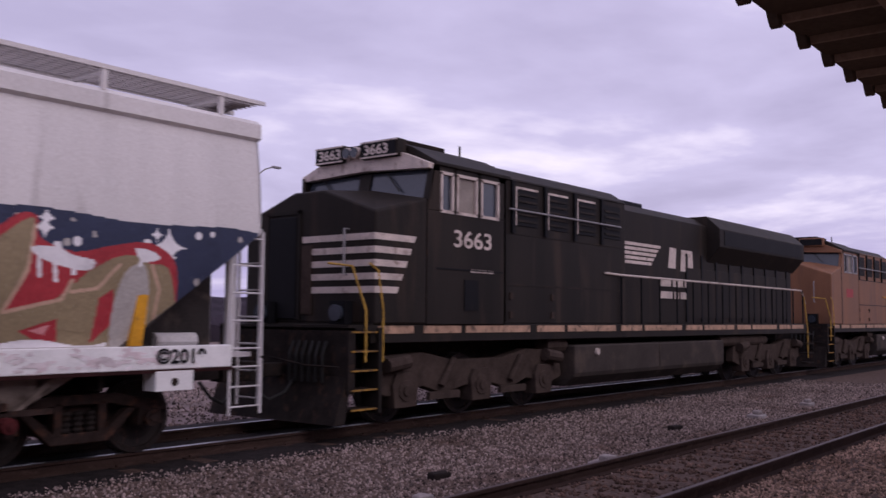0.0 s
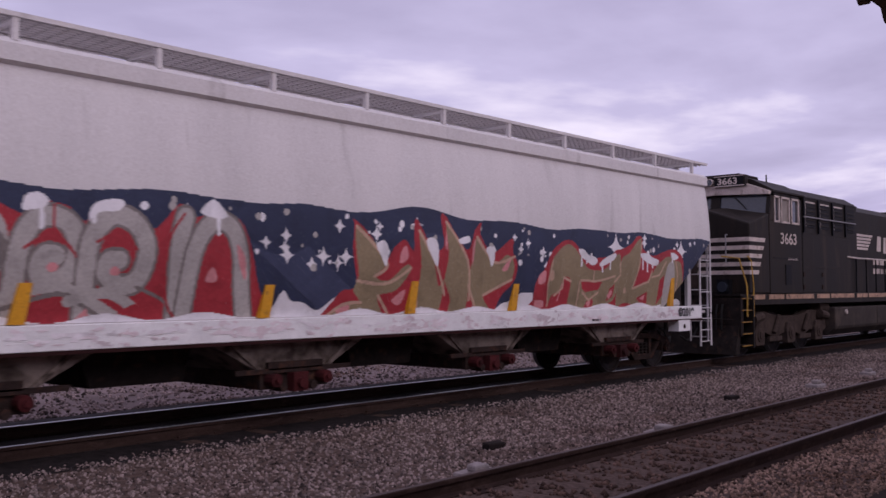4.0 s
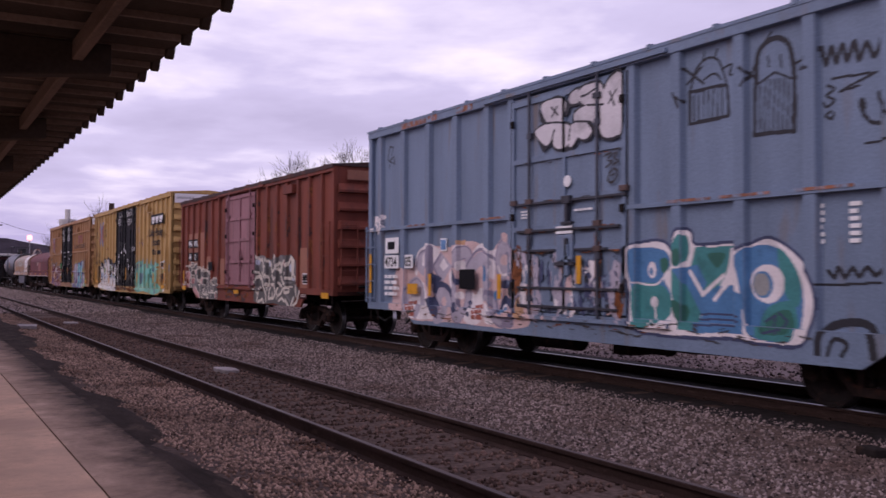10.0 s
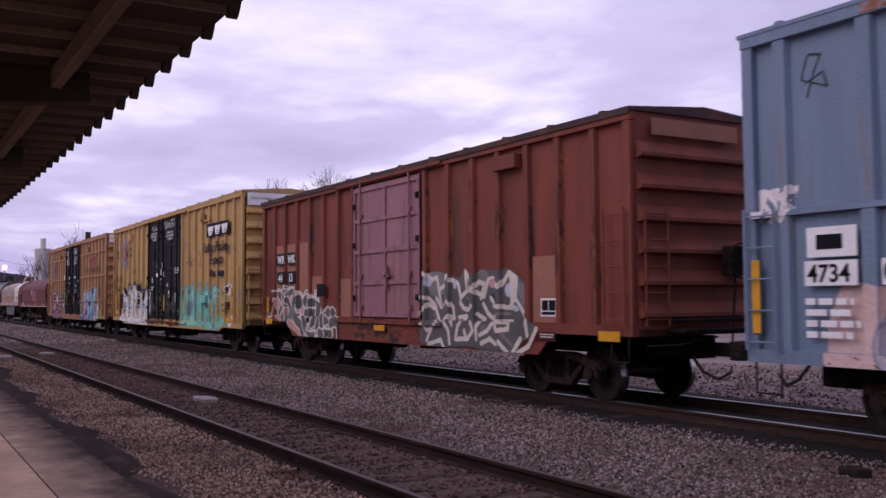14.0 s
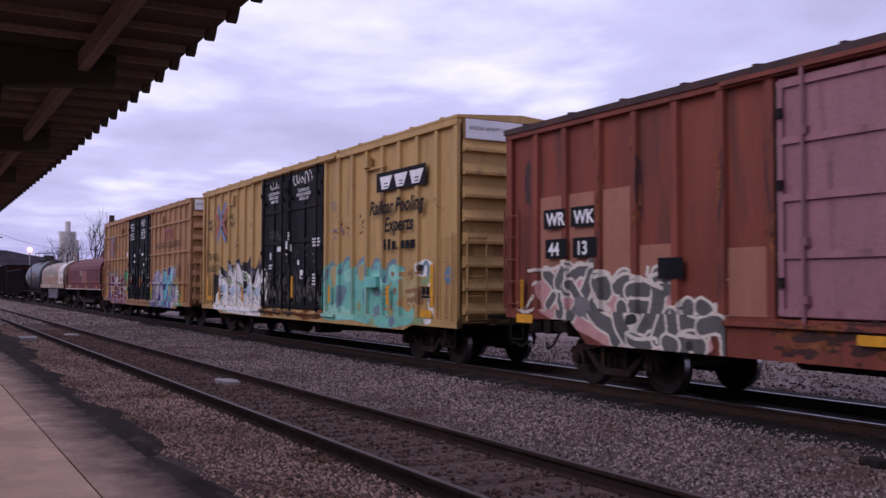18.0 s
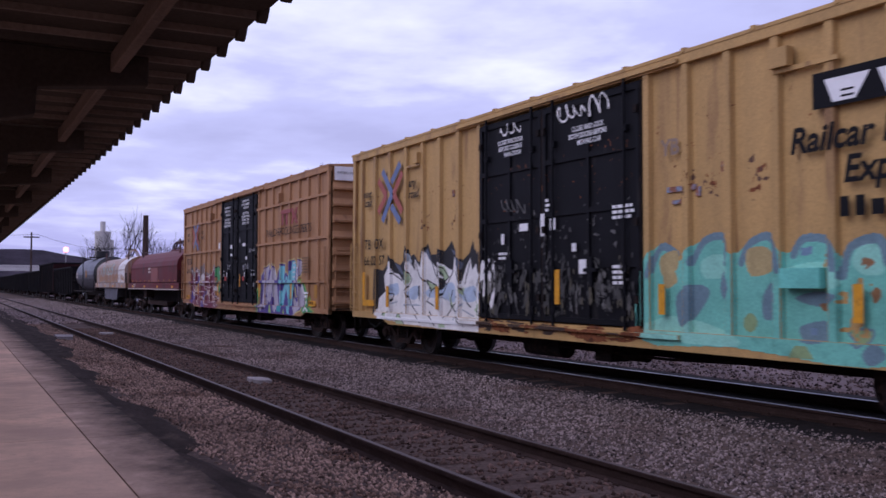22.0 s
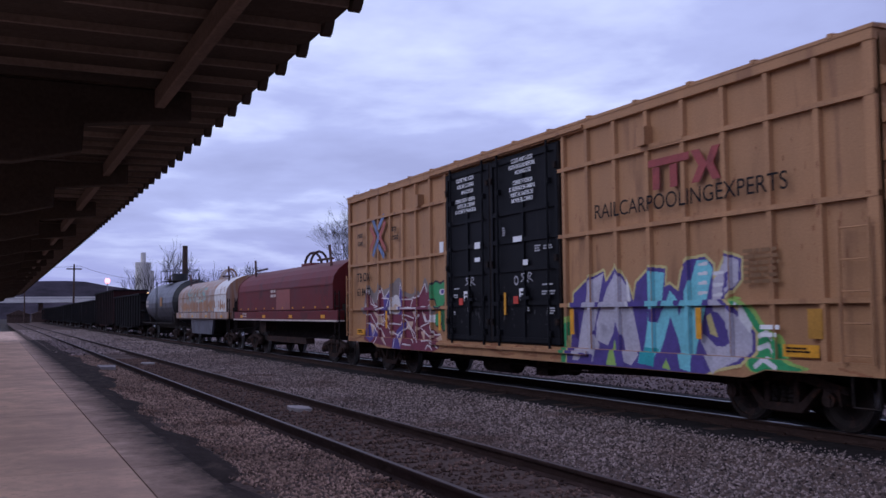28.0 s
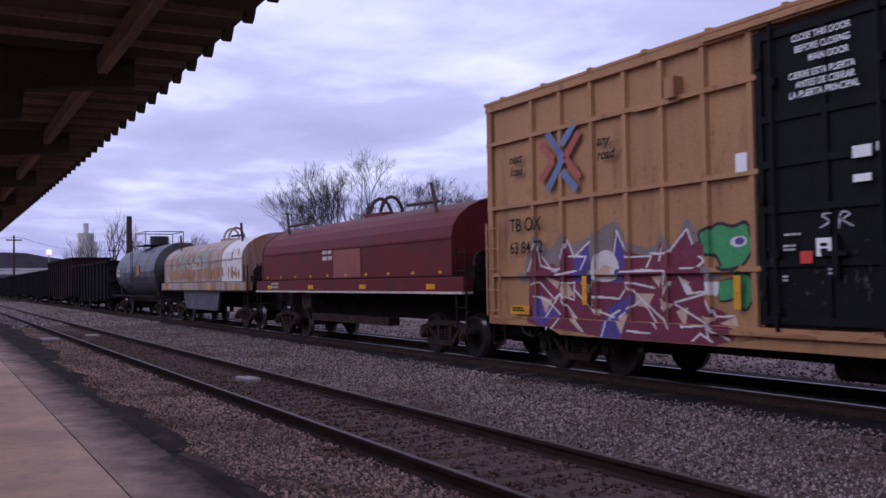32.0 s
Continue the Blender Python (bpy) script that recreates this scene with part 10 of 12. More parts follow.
    for q, z in ((-13.6, 2.2), (-16.2, 2.1), (-16.15, 1.75)):
        plate("repaint_patch", X(q) - 0.2, X(q) + 0.2, z, z + 0.22, y, spray((0.09, 0.12, 0.09)), car)


def far_cars():
    spec = [(-168.6, -152.3, 3.15, 0), (-186.5, -169.6, 3.85, 1), (-203.5, -187.4, 3.2, 0), (-220.5, -204.4, 3.2, 0), (-237.5, -221.4, 3.2, 0), (-254.5, -238.4, 3.1, 0), (-271.5, -255.4, 3.1, 0), (-288.5, -272.4, 3.1, 0), (-305.5, -289.4, 3.2, 2), (-322.5, -306.4, 3.1, 2), (-339.5, -323.4, 3.1, 0), (-356.5, -340.4, 3.1, 2)]
    for xa, xb, top, k in spec:
        h = (xb - xa) / 2
        paint = (M["gondola_dark"], M["gondola_rib"], M["coil"])[k]
        gondola("gondola_car", ("black open gondola car far down the train", "tall dark brown gondola car far down the train", "red gondola car far down the train")[k], xa, xb, 0.84, top, paint, M["gondola_dark"], [-h + 0.8 + q * (2 * h - 1.6) / 10 for q in range(11)], detail=False)


# ---- coil cars and tank car ----
def coil_car(xa, xb, white=False):
    lab = "white-painted coil steel car with rust-stained hood and faded sprayed lettering" if white else "dark red coil steel car with a rounded hood and lifting hoops"
    car, h = car_root("coil_car", lab, xa, xb, (xb - xa) / 2 - 1.9)
    paint = M["coil_white"] if white else M["coil"]
    zb, zs, zt = 1.72, 2.55, 3.42
    hood = [(-1.48, zb), (-1.48, zs)]
    for k in range(1, 12):
        a = math.pi - k * math.pi / 12
        hood.append((1.48 * math.cos(a), zs + (zt - zs) * math.sin(a)))
    hood += [(1.48, zs), (1.48, zb)]
    he = h - 0.75
    part("hood", Geo().prism(hood, "x", -he, he), paint, car, "rounded removable hood", bevel=0.02)
    for s in (-1, 1):
        band = [(p * 1.012, zb + (q - zb) * 1.012) for p, q in hood]
        part("hood_end_band", Geo().prism(band, "x", s * he - 0.06, s * he + 0.02), paint, car)
    part("hood_seam", Geo().box(-he, he, -1.505, -1.47, zs - 0.05, zs - 0.02), paint, car)
    part("side_sill", Geo().box(-h + 0.2, h - 0.2, -1.53, -1.3, 1.40, 1.70), M["coil_white"] if white else M["coil"], car, bevel=0.01)
    part("sill_lip", Geo().box(-h + 0.2, h - 0.2, -1.56, -1.3, 1.35, 1.40), M["stripe"] if not white else M["truck"], car)
    part("center_sill", Geo().box(-h, h, -0.35, 0.35, 0.7, 1.38), M["under"], car)
    for k in range(10):
        x = -he + 0.5 + k * (2 * he - 1) / 9
        plate("reflective_mark", x - 0.07, x + 0.07, 1.78, 1.84, -1.485, M["safety"], car)
    for k in range(4):
        x = -h + 1.6 + k * (2 * h - 3.2) / 3
        plate("reflective_stripe", x - 0.2, x + 0.2, 1.45, 1.56, -1.535, M["safety"], car)
    bars("stencil_bars", 2, -he + 1.0, -1.535, 1.58, 0.8, 0.06, M["stripe"], car, seed=3)
    bars("stencil_bars", 2, -1.0, -1.485, 2.4, 0.7, 0.1, M["stripe"], car, seed=5)
    for x in (-0.35, 0.35):
        hoop = [(x + 0.0, 0.34 * math.cos(a), zt - 0.05 + 0.55 * math.sin(a)) for a in np.linspace(0, math.pi, 9)]
        part("lifting_hoop", Geo().tube(hoop, 0.05, 6), paint if white else M["roof_rust"], car)
    part("hoop_base", Geo().box(-0.6, 0.6, -0.4, 0.4, zt - 0.08, zt + 0.06), paint, car)
    for s in (-1, 1):
        x = s * (he - 1.4)
        part("stacking_arm", Geo().tube([(x, -1.05, zt - 0.35), (x - 0.35, -1.0, zt + 0.42)], 0.05, 6), M["roof_rust"], car)
        part("stacking_bar", Geo().tube([(x, -1.0, zt - 0.02), (x + s * -1.6, -1.0, zt + 0.0)], 0.04, 6), M["roof_rust"], car)
        freight_truck(car, s * (h - 1.9))
        coupler(car, s * h, s)
        ladder(car, s * (h - 0.35) - 0.2, -1.42, 0.6, 2.3, 5, 0.4, M["under"])
        part("end_gear", Geo().box(s * (h - 0.5) - 0.2, s * (h - 0.5) + 0.2, -1.2, -0.6, 1.4, 1.9).cyl((s * (h - 0.3), -1.0, 2.0), (s * (h - 0.2), -1.0, 2.0), 0.25, 12), M["under"], car)
    if white:
        part("skirt", Geo().prism([(-h * 0.42, 1.36), (h * 0.42, 1.36), (h * 0.36, 0.62), (-h * 0.36, 0.62)], "y", -1.4, -1.3), M["tank_grey"], car)
        over = lambda x, z: 1.485 if z < zs else 1.485 * math.sqrt(max(0.02, 1 - ((z - zs) / (zt - zs)) ** 2)) + 0.006
        c = Canvas(-he + 0.3, he - 0.2, 1.8, 3.15, cell=0.035, seed=71)
        c.wild(-3.6, 1.4, 2.25, 2.95, 5, [1, 3], 1, 0, 0.1, 0, 0, 0.06, 0.03, 0.6, 0.4)
        c.put((c.a > 0) & (np.sin(c.X * 5.0) * np.sin(c.Z * 7 + c.X) > 0.45), 0)
        c.streaks(-he + 0.4, he - 0.3, 1.8, 2.3, 70, 2, (0.03, 0.12), (0.05, 0.3))
        c.streaks(-he + 0.4, he - 0.3, 2.3, 3.0, 30, 2, (0.02, 0.06), (0.05, 0.2))
        c.lay("graffiti", car, [spray((0.24, 0.36, 0.33)), spray((0.33, 0.17, 0.085)), spray((0.45, 0.33, 0.24))], over, limit=0.07, label="faded green sprayed lettering over rust stains")
        part("hood_panel", Geo().prism([(p * 1.006, zb + (q - zb) * 1.006) for p, q in hood], "x", he - 2.6, he - 0.07), M["lightgrey"], car, "whiter replaced hood section")
    else:
        part("side_tray", Geo().box(-2.6, 2.6, -1.2, -0.9, 0.55, 0.75).box(-3.2, -2.4, -1.3, -0.9, 0.9, 1.3), M["truck"], car)
        plate("repaint_patch", -0.2, 1.6, 1.75, 2.48, -1.483, spray((0.23, 0.07, 0.06)), car)


def tank_car():
    xa, xb = -151.4, -137.6
    car, h = car_root("tank_car", "grey and black tank car with a top platform and railing", xa, xb, (xb - xa) / 2 - 1.9)
    r, zc = 1.38, 2.35
    he = h - 1.5
    g = Geo()
    n = 28
    prof = [(-he - 0.55, 0.0), (-he - 0.5, 0.5), (-he - 0.35, 0.95), (-he, r), (he, r), (he + 0.35, 0.95), (he + 0.5, 0.5), (he + 0.55, 0.0)]
    for (xa_, ra), (xb_, rb) in zip(prof, prof[1:]):
        g.cur = 1 if xa_ >= he else 0
        for k in range(n):
            a, b = 2 * math.pi * k / n, 2 * math.pi * (k + 1) / n
            q = [(xa_, ra * math.cos(a), zc + ra * math.sin(a)), (xb_, rb * math.cos(a), zc + rb * math.sin(a)), (xb_, rb * math.cos(b), zc + rb * math.sin(b)), (xa_, ra * math.cos(b), zc + ra * math.sin(b))]
            g.add(q, [(0, 1, 2, 3)])
    part("tank_shell", g, [M["tank_grey"], M["tank_black"]], car, smooth=True)
    for x in (-he * 0.5, 0.0, he * 0.55, he * 0.97):
        band = Geo()
        for k in range(n):
            a, b = 2 * math.pi * k / n, 2 * math.pi * (k + 1) / n
            band.add([(x - 0.05, (r + 0.012) * math.cos(a), zc + (r + 0.012) * math.sin(a)), (x + 0.05, (r + 0.012) * math.cos(a), zc + (r + 0.012) * math.sin(a)), (x + 0.05, (r + 0.012) * math.cos(b), zc + (r + 0.012) * math.sin(b)), (x - 0.05, (r + 0.012) * math.cos(b), zc + (r + 0.012) * math.sin(b))], [(0, 1, 2, 3)])
        part("tank_band", band, M["tank_black"], car)
    part("dome", Geo().cyl((0, 0, zc + r - 0.05), (0, 0, zc + r + 0.55), 0.5, 16), M["tank_black"], car)
    part("platform", Geo().box(-1.3, 1.3, -1.0, 1.0, zc + r + 0.02, zc + r + 0.06), M["under"], car)
    for x in (-1.3, 1.3):
        for yy in (-1.0, 1.0):
            part("rail_post", Geo().cyl((x, yy, zc + r), (x, yy, zc + r + 0.75), 0.025, 6), M["tank_black"], car)
    part("platform_rail", Geo().tube([(-1.3, -1, zc + r + 0.75), (1.3, -1, zc + r + 0.75), (1.3, 1, zc + r + 0.75), (-1.3, 1, zc + r + 0.75), (-1.3, -1, zc + r + 0.75)], 0.025, 6), M["tank_black"], car)
    ladder(car, -0.25, -r - 0.02, 0.9, zc + r, 8, 0.5, M["tank_black"])
    part("center_sill", Geo().box(-h, h, -0.3, 0.3, 0.72, 1.05), M["under"], car)
    part("side_rail", Geo().box(-h + 0.2, h - 0.2, -1.45, -1.35, 1.02, 1.12), M["under"], car)
    for s in (-1, 1):
        part("tank_saddle", Geo().prism([(-1.1, 1.0), (1.1, 1.0), (1.2, 1.75), (-1.2, 1.75)], "x", s * (h - 1.9) - 0.2, s * (h - 1.9) + 0.2), M["under"], car)
        freight_truck(car, s * (h - 1.9))
        coupler(car, s * h, s)
        part("end_platform", Geo().box(s * (h - 0.5) - 0.45, s * (h - 0.5) + 0.45, -1.45, 1.45, 1.04, 1.1), M["under"], car)
        part("hand_rail", Geo().tube([(s * (h - 0.1), -1.42, 1.1), (s * (h - 0.1), -1.42, 1.9), (s * (h - 0.9), -1.42, 1.9), (s * (h - 0.9), -1.42, 1.1)], 0.02, 6), M["under"], car)
    bars("stencil_bars", 2, -he + 0.4, -r - 0.03, zc + 0.05, 1.2, 0.16, M["stripe"], car, seed=4)
    plate("rust_patch", 0.9, 1.7, zc - 0.2, zc + 0.35, -r - 0.01, spray((0.30, 0.15, 0.05)), car)


# ---- locomotives ----
def locomotive(first=True):
    """Wide-nosed six-axle diesel, cab towards -x; x runs from the front plate."""
    xa, xb = (9.75, 31.0) if first else (32.6, 53.9)
    lab = "black diesel locomotive with dirty white nose stripes and dusty trucks" if first else "faded orange-yellow diesel locomotive with a dark roof"
    car = thing("locomotive", lab, "locomotive", "locomotives of the freight train")
    car.location = ((xa + xb) / 2, YM, 0)
    h = (xb - xa) / 2
    CARS.append((car, (xa + xb) / 2, 6.6))
    X = lambda u: u - h
    body = M["loco"] if first else M["armour"]
    L2 = 2 * h
    # frame and sill
    part("frame", Geo().box(X(0.5), X(L2 - 0.5), -1.42, 1.42, 1.27, 1.56), M["loco"], car, bevel=0.01)
    for k in range(18):
        a = 0.62 + k * 1.1
        if a + 0.95 < L2 - 0.6:
            part("sill_stripe", Geo().box(X(a), X(a + 0.85 + 0.12 * (k % 3)), -1.432, -1.42, 1.41, 1.53), M["tan"], car)
    part("pilot", Geo().box(X(0.0), X(0.14), -1.45, 1.45, 0.55, 1.5), M["under"], car)
    for k in range(6):
        part("mu_hose", Geo().tube([(X(0.0), -1.0 + k * 0.14, 1.3), (X(-0.08), -1.0 + k * 0.14, 1.1), (X(-0.06), -0.98 + k * 0.14, 0.7)], 0.025, 5), M["rubber"], car)
    part("front_walk", Geo().box(X(0.0), X(0.62), -1.45, 1.45, 1.46, 1.54), M["loco"], car)
    part("gear_mass", Geo().box(X(1.0), X(L2 - 1.0), -0.62, 0.62, 0.5, 1.27), M["under"], car)
    part("plow", Geo().prism([(X(0.0), 0.12), (X(-0.22), 0.12), (X(0.0), 0.8), (X(0.12), 0.8)], "y", -1.4, 1.4), M["under"], car)
    # nose
    # short hood: low at its sides, a raised middle, its top rising back to the windshield
    yo = 1.46
    front = [(-yo, 1.55), (-yo, 3.25), (-0.34, 3.64), (0.34, 3.64), (yo, 3.25), (yo, 1.55)]
    back = [(-yo, 1.55), (-yo, 3.56), (-0.34, 3.76), (0.34, 3.76), (yo, 3.56), (yo, 1.55)]
    ng = Geo().add([(X(0.53), a, b) for a, b in front] + [(X(1.74), a, b) for a, b in back], [(0, 1, 2, 3, 4, 5), (11, 10, 9, 8, 7, 6)] + [(i, i + 6, (i + 1) % 6 + 6, (i + 1) % 6) for i in range(6)])
    part("nose", ng, body, car, bevel=0.035)
    part("nose_door", Geo().box(X(0.49), X(0.53), 0.22, 0.86, 1.62, 3.25), M["car_black"], car, bevel=0.015)
    part("nose_door_frame", Geo().box(X(0.50), X(0.53), 0.88, 0.94, 1.6, 3.35).box(X(0.50), X(0.53), 0.14, 0.20, 1.6, 3.35).box(X(0.50), X(0.53), 0.14, 0.94, 3.29, 3.35), M["loco"], car)
    part("nose_handrail", Geo().tube([(X(0.53), -0.9, 2.3), (X(0.44), -0.9, 2.3), (X(0.44), -0.9, 3.0), (X(0.53), -0.9, 3.0)], 0.018, 6), M["pole"], car)
    part("nose_gasket", Geo().box(X(1.735), X(1.75), -yo - 0.004, yo + 0.004, 1.6, 3.55), M["under"], car)
    # cab shell round its windows
    g = Geo().box(X(1.75), X(3.95), -yo, -yo + 0.08, 1.55, 3.38).box(X(1.75), X(3.95), yo - 0.08, yo, 1.55, 4.12)
    g.prism([(X(1.75), 3.38), (X(1.87), 4.04), (X(1.87), 4.13), (X(2.07), 4.13), (X(2.07), 3.38)], "y", -yo, -yo + 0.08)
    for a, b in ((2.42, 2.5), (3.08, 3.18), (3.72, 3.95)):
        g.box(X(a), X(b), -yo, -yo + 0.08, 3.38, 4.13)
    g.box(X(1.87), X(3.95), -yo, -yo + 0.08, 4.02, 4.14)
    g.box(X(3.87), X(3.95), -yo, yo, 1.55, 4.2)
    part("cab", g, body, car, bevel=0.012)
    for a, b in ((-yo, -yo + 0.1), (-0.13, 0.13), (yo - 0.1, yo)):
        part("windshield_post", Geo().prism([(X(1.75), 3.56), (X(1.87), 4.08), (X(1.93), 4.08), (X(1.81), 3.56)], "y", a, b), body, car)
    part("cab_brow", Geo().prism([(-yo, 4.05), (-yo, 4.14), (-0.95, 4.34), (-0.5, 4.5), (0.5, 4.5), (0.95, 4.34), (yo, 4.14), (yo, 4.05), (0.13, 4.11), (-0.13, 4.11)], "x", X(1.76), X(1.92)), M["stripe"] if first else body, car, "dirty white band over the windshield" if first else "", bevel=0.01)
    part("cab_roof", Geo().prism([(-yo - 0.04, 4.12), (-yo - 0.04, 4.18), (-0.95, 4.48), (-0.5, 4.62), (0.5, 4.62), (0.95, 4.48), (yo + 0.04, 4.18), (yo + 0.04, 4.12)], "x", X(1.93), X(4.05)), M["loco"], car, bevel=0.015)
    part("roof_vent", Geo().box(X(2.2), X(3.4), -0.5, 0.5, 4.6, 4.70), M["under"], car, bevel=0.02)
    part("roof_antenna", Geo().cyl((X(3.7), -0.6, 4.55), (X(3.7), -0.6, 4.78), 0.02, 6), M["under"], car)
    part("air_horn", Geo().cyl((X(4.6), -0.4, 4.5), (X(5.0), -0.4, 4.52), 0.05, 8, 0.09), M["under"], car)
    for zz in (1.66, 2.0):
        for xx in (4.2, 5.6):
            part("hinge", Geo().box(X(xx), X(xx + 0.1), -1.385, -1.36, zz, zz + 0.12), M["loco_truck"], car)
    part("cab_interior", Geo().box(X(3.6), X(3.85), -1.3, 1.3, 2.2, 4.0).box(X(2.4), X(2.9), -0.9, -0.4, 2.2, 3.5), M["cabin"], car)
    for a, b in ((-yo + 0.1, -0.13), (0.13, yo - 0.1)):
        part("windshield", Geo().prism([(X(1.79), 3.57), (X(1.90), 4.07), (X(1.92), 4.07), (X(1.81), 3.57)], "y", a, b), M["glass"], car)
        part("windshield_wiper", Geo().tube([(X(1.84), (a + b) / 2 + 0.25, 4.06), (X(1.77), (a + b) / 2 - 0.1, 3.72)], 0.014, 5), M["rubber"], car)
    for a, b in ((2.07, 2.42), (2.5, 3.08), (3.18, 3.72)):
        w = part("side_window", Geo().box(X(a), X(b), -yo + 0.035, -yo + 0.045, 3.38, 4.02), M["cabin"] if a == 2.5 else M["glass"], car)
        fr = Geo()
        for q in (a, b - 0.05):
            fr.box(X(q), X(q + 0.05), -yo - 0.014, -yo + 0.03, 3.38, 4.02)
        fr.box(X(a), X(b), -yo - 0.014, -yo + 0.03, 3.36, 3.41).box(X(a), X(b), -yo - 0.014, -yo + 0.03, 3.99, 4.04)
        part("window_frame", fr, M["stripe"] if first else M["pole"], w)
    for a, b in ((-0.84, -0.08), (0.4, 1.0)):
        part("number_board_box", Geo().box(X(1.66), X(1.9), a - 0.04, b + 0.04, 4.3, 4.6), body, car, bevel=0.03)
        part("number_board", Geo().box(X(1.645), X(1.66), a, b, 4.34, 4.56), M["car_black"], car)
        if first:
            part("number_board_trim", Geo().box(X(1.65), X(1.662), a - 0.03, b + 0.03, 4.31, 4.335).box(X(1.65), X(1.662), a - 0.03, b + 0.03, 4.565, 4.585), M["stripe"], car)
            nb = lettering("road_number", "3663", 0.17, 0, 0, 0, M["stripe"], car, bold=0.006, width=1.2)
            nb.matrix_basis = pose(X(1.64), b - 0.06, 4.365, 90, 0, -90)
    for yy in (0.08, 0.26):
        part("headlight", Geo().cyl((X(1.62), yy, 4.44), (X(1.75), yy, 4.44), 0.085, 14), M["glass"], car)
        part("headlight_rim", Geo().cyl((X(1.64), yy, 4.44), (X(1.75), yy, 4.44), 0.1, 14), M["stripe"] if first else M["pole"], car)
    for yy in (-0.85, 0.85):
        part("ditch_light", Geo().cyl((X(0.3), yy, 1.72), (X(0.5), yy, 1.72), 0.13, 14), M["glass"], car)
        part("ditch_light_housing", Geo().box(X(0.36), X(0.6), yy - 0.16, yy + 0.16, 1.55, 1.9), M["car_black"], car)
    if first:
        for k in range(5):
            z = 2.82 - k * 0.2
            e = 1.42 - k * 0.1
            part("nose_stripe", Geo().box(X(0.515), X(0.53), -1.46, 0.1, z, z + 0.1).prism([(X(0.515), z), (X(0.515), z + 0.1), (X(e + 0.05), z + 0.1), (X(e), z)], "y", -1.468, -1.46), M["stripe"], car)
        part("nose_emblem_panel", Geo().box(X(0.50), X(0.53), -0.12, 0.1, 1.7, 2.78), M["loco_truck"], car)
        lettering("road_number", "3663", 0.29, X(2.40), -yo - 0.012, 2.83, M["stripe"], car, bold=0.006, width=1.42)
        bars("stencil_bars", 1, X(2.9), -yo - 0.004, 2.42, 0.8, 0.05, M["stripe"], car, seed=3)
        part("cab_seam", Geo().box(X(1.98), X(3.85), -yo - 0.01, -yo, 2.44, 2.465), M["car_black"], car)
        part("cab_vent", Geo().box(X(2.72), X(3.1), -yo - 0.02, -yo, 1.78, 2.29), M["car_black"], car)
    # steps and handrails at the front corner
    for k in range(5):
        st = part("step", Geo().box(X(0.06), X(0.6), -1.45, -1.15, 0.30 + k * 0.28, 0.335 + k * 0.28), M["under"], car)
        part("step_edge", Geo().box(X(0.06), X(0.6), -1.47, -1.45, 0.305 + k * 0.28, 0.33 + k * 0.28), M["dirty_yellow"], st)
    part("step_side", Geo().box(X(0.6), X(0.66), -1.5, -1.15, 0.25, 1.5), M["loco"], car)
    for yy, xx in ((-1.46, 0.1), (-1.46, 0.72)):
        part("step_handrail", Geo().tube([(X(xx), yy, 1.0), (X(xx), yy, 1.75), (X(xx - 0.12), yy, 2.35), (X(xx - 0.3), yy, 2.45)] if xx > 0.5 else [(X(xx + 0.25), yy, 1.0), (X(xx + 0.25), yy, 1.75), (X(xx + 0.05), yy + 0.1, 2.4), (X(xx - 0.05), yy + 0.5, 2.45)], 0.02, 6), M["rail_yellow"], car)
    # equipment behind the cab, hood and radiator
    hood_y = 1.36
    part("equipment_cab", Geo().box(X(3.98), X(8.65), -hood_y, hood_y, 1.56, 4.2), body, car, bevel=0.02)
    part("equipment_roof", Geo().prism([(-hood_y - 0.02, 4.16), (-1.0, 4.42), (1.0, 4.42), (hood_y + 0.02, 4.16)], "x", X(3.98), X(8.7)), M["loco"], car)
    for k in range(4):
        x = 4.35 + k * 1.1
        part("louvre_panel", Geo().box(X(x), X(x + 0.75), -hood_y - 0.02, -hood_y, 3.35, 4.05), M["car_black"], car)
        post = part("hood_post", Geo().box(X(x - 0.12), X(x - 0.02), -hood_y - 0.05, -hood_y, 3.2, 4.15), M["car_black"], car)
        if first and k < 3:
            part("louvre_trim", Geo().box(X(x), X(x + 0.05), -hood_y - 0.03, -hood_y, 3.35, 4.05).box(X(x), X(x + 0.75), -hood_y - 0.03, -hood_y, 4.02, 4.06), M["stripe"], car)
        for j in range(5):
            part("louvre", Geo().box(X(x + 0.05), X(x + 0.7), -hood_y - 0.04, -hood_y - 0.02, 3.42 + j * 0.12, 3.46 + j * 0.12), M["loco"], car)
    for z in (2.25, 3.18):
        part("hood_seam", Geo().box(X(4.1), X(8.6), -hood_y - 0.008, -hood_y, z, z + 0.03), M["loco"], car)
    hy = 1.12
    part("engine_hood", Geo().box(X(8.65), X(L2 - 1.0), -hy, hy, 1.56, 4.1), body, car, bevel=0.02)
    part("hood_roof", Geo().prism([(-hy, 4.08), (-0.8, 4.3), (0.8, 4.3), (hy, 4.08)], "x", X(8.65), X(L2 - 1.0)), M["loco"], car)
    n = 8
    door = part("hood_door", Geo().box(0.0, 0.85, -hy - 0.02, -hy, 1.7, 2.95), body, car, bevel=0.006)
    door.location = (X(12.4), 0, 0)
    for k in range(1, n):
        again(door, x=k * 0.93)
    dp = part("hood_post", Geo().box(-0.05, 0.05, -hy - 0.03, -hy, 1.6, 3.3), M["car_black"], car)
    dp.location = (X(12.35), 0, 0)
    for k in range(1, n + 1):
        again(dp, x=k * 0.93)
    rad = [(-hy, 3.15), (-1.48, 3.55), (-1.48, 4.02), (-hy, 4.36), (hy, 4.36), (1.48, 4.02), (1.48, 3.55), (hy, 3.15)]
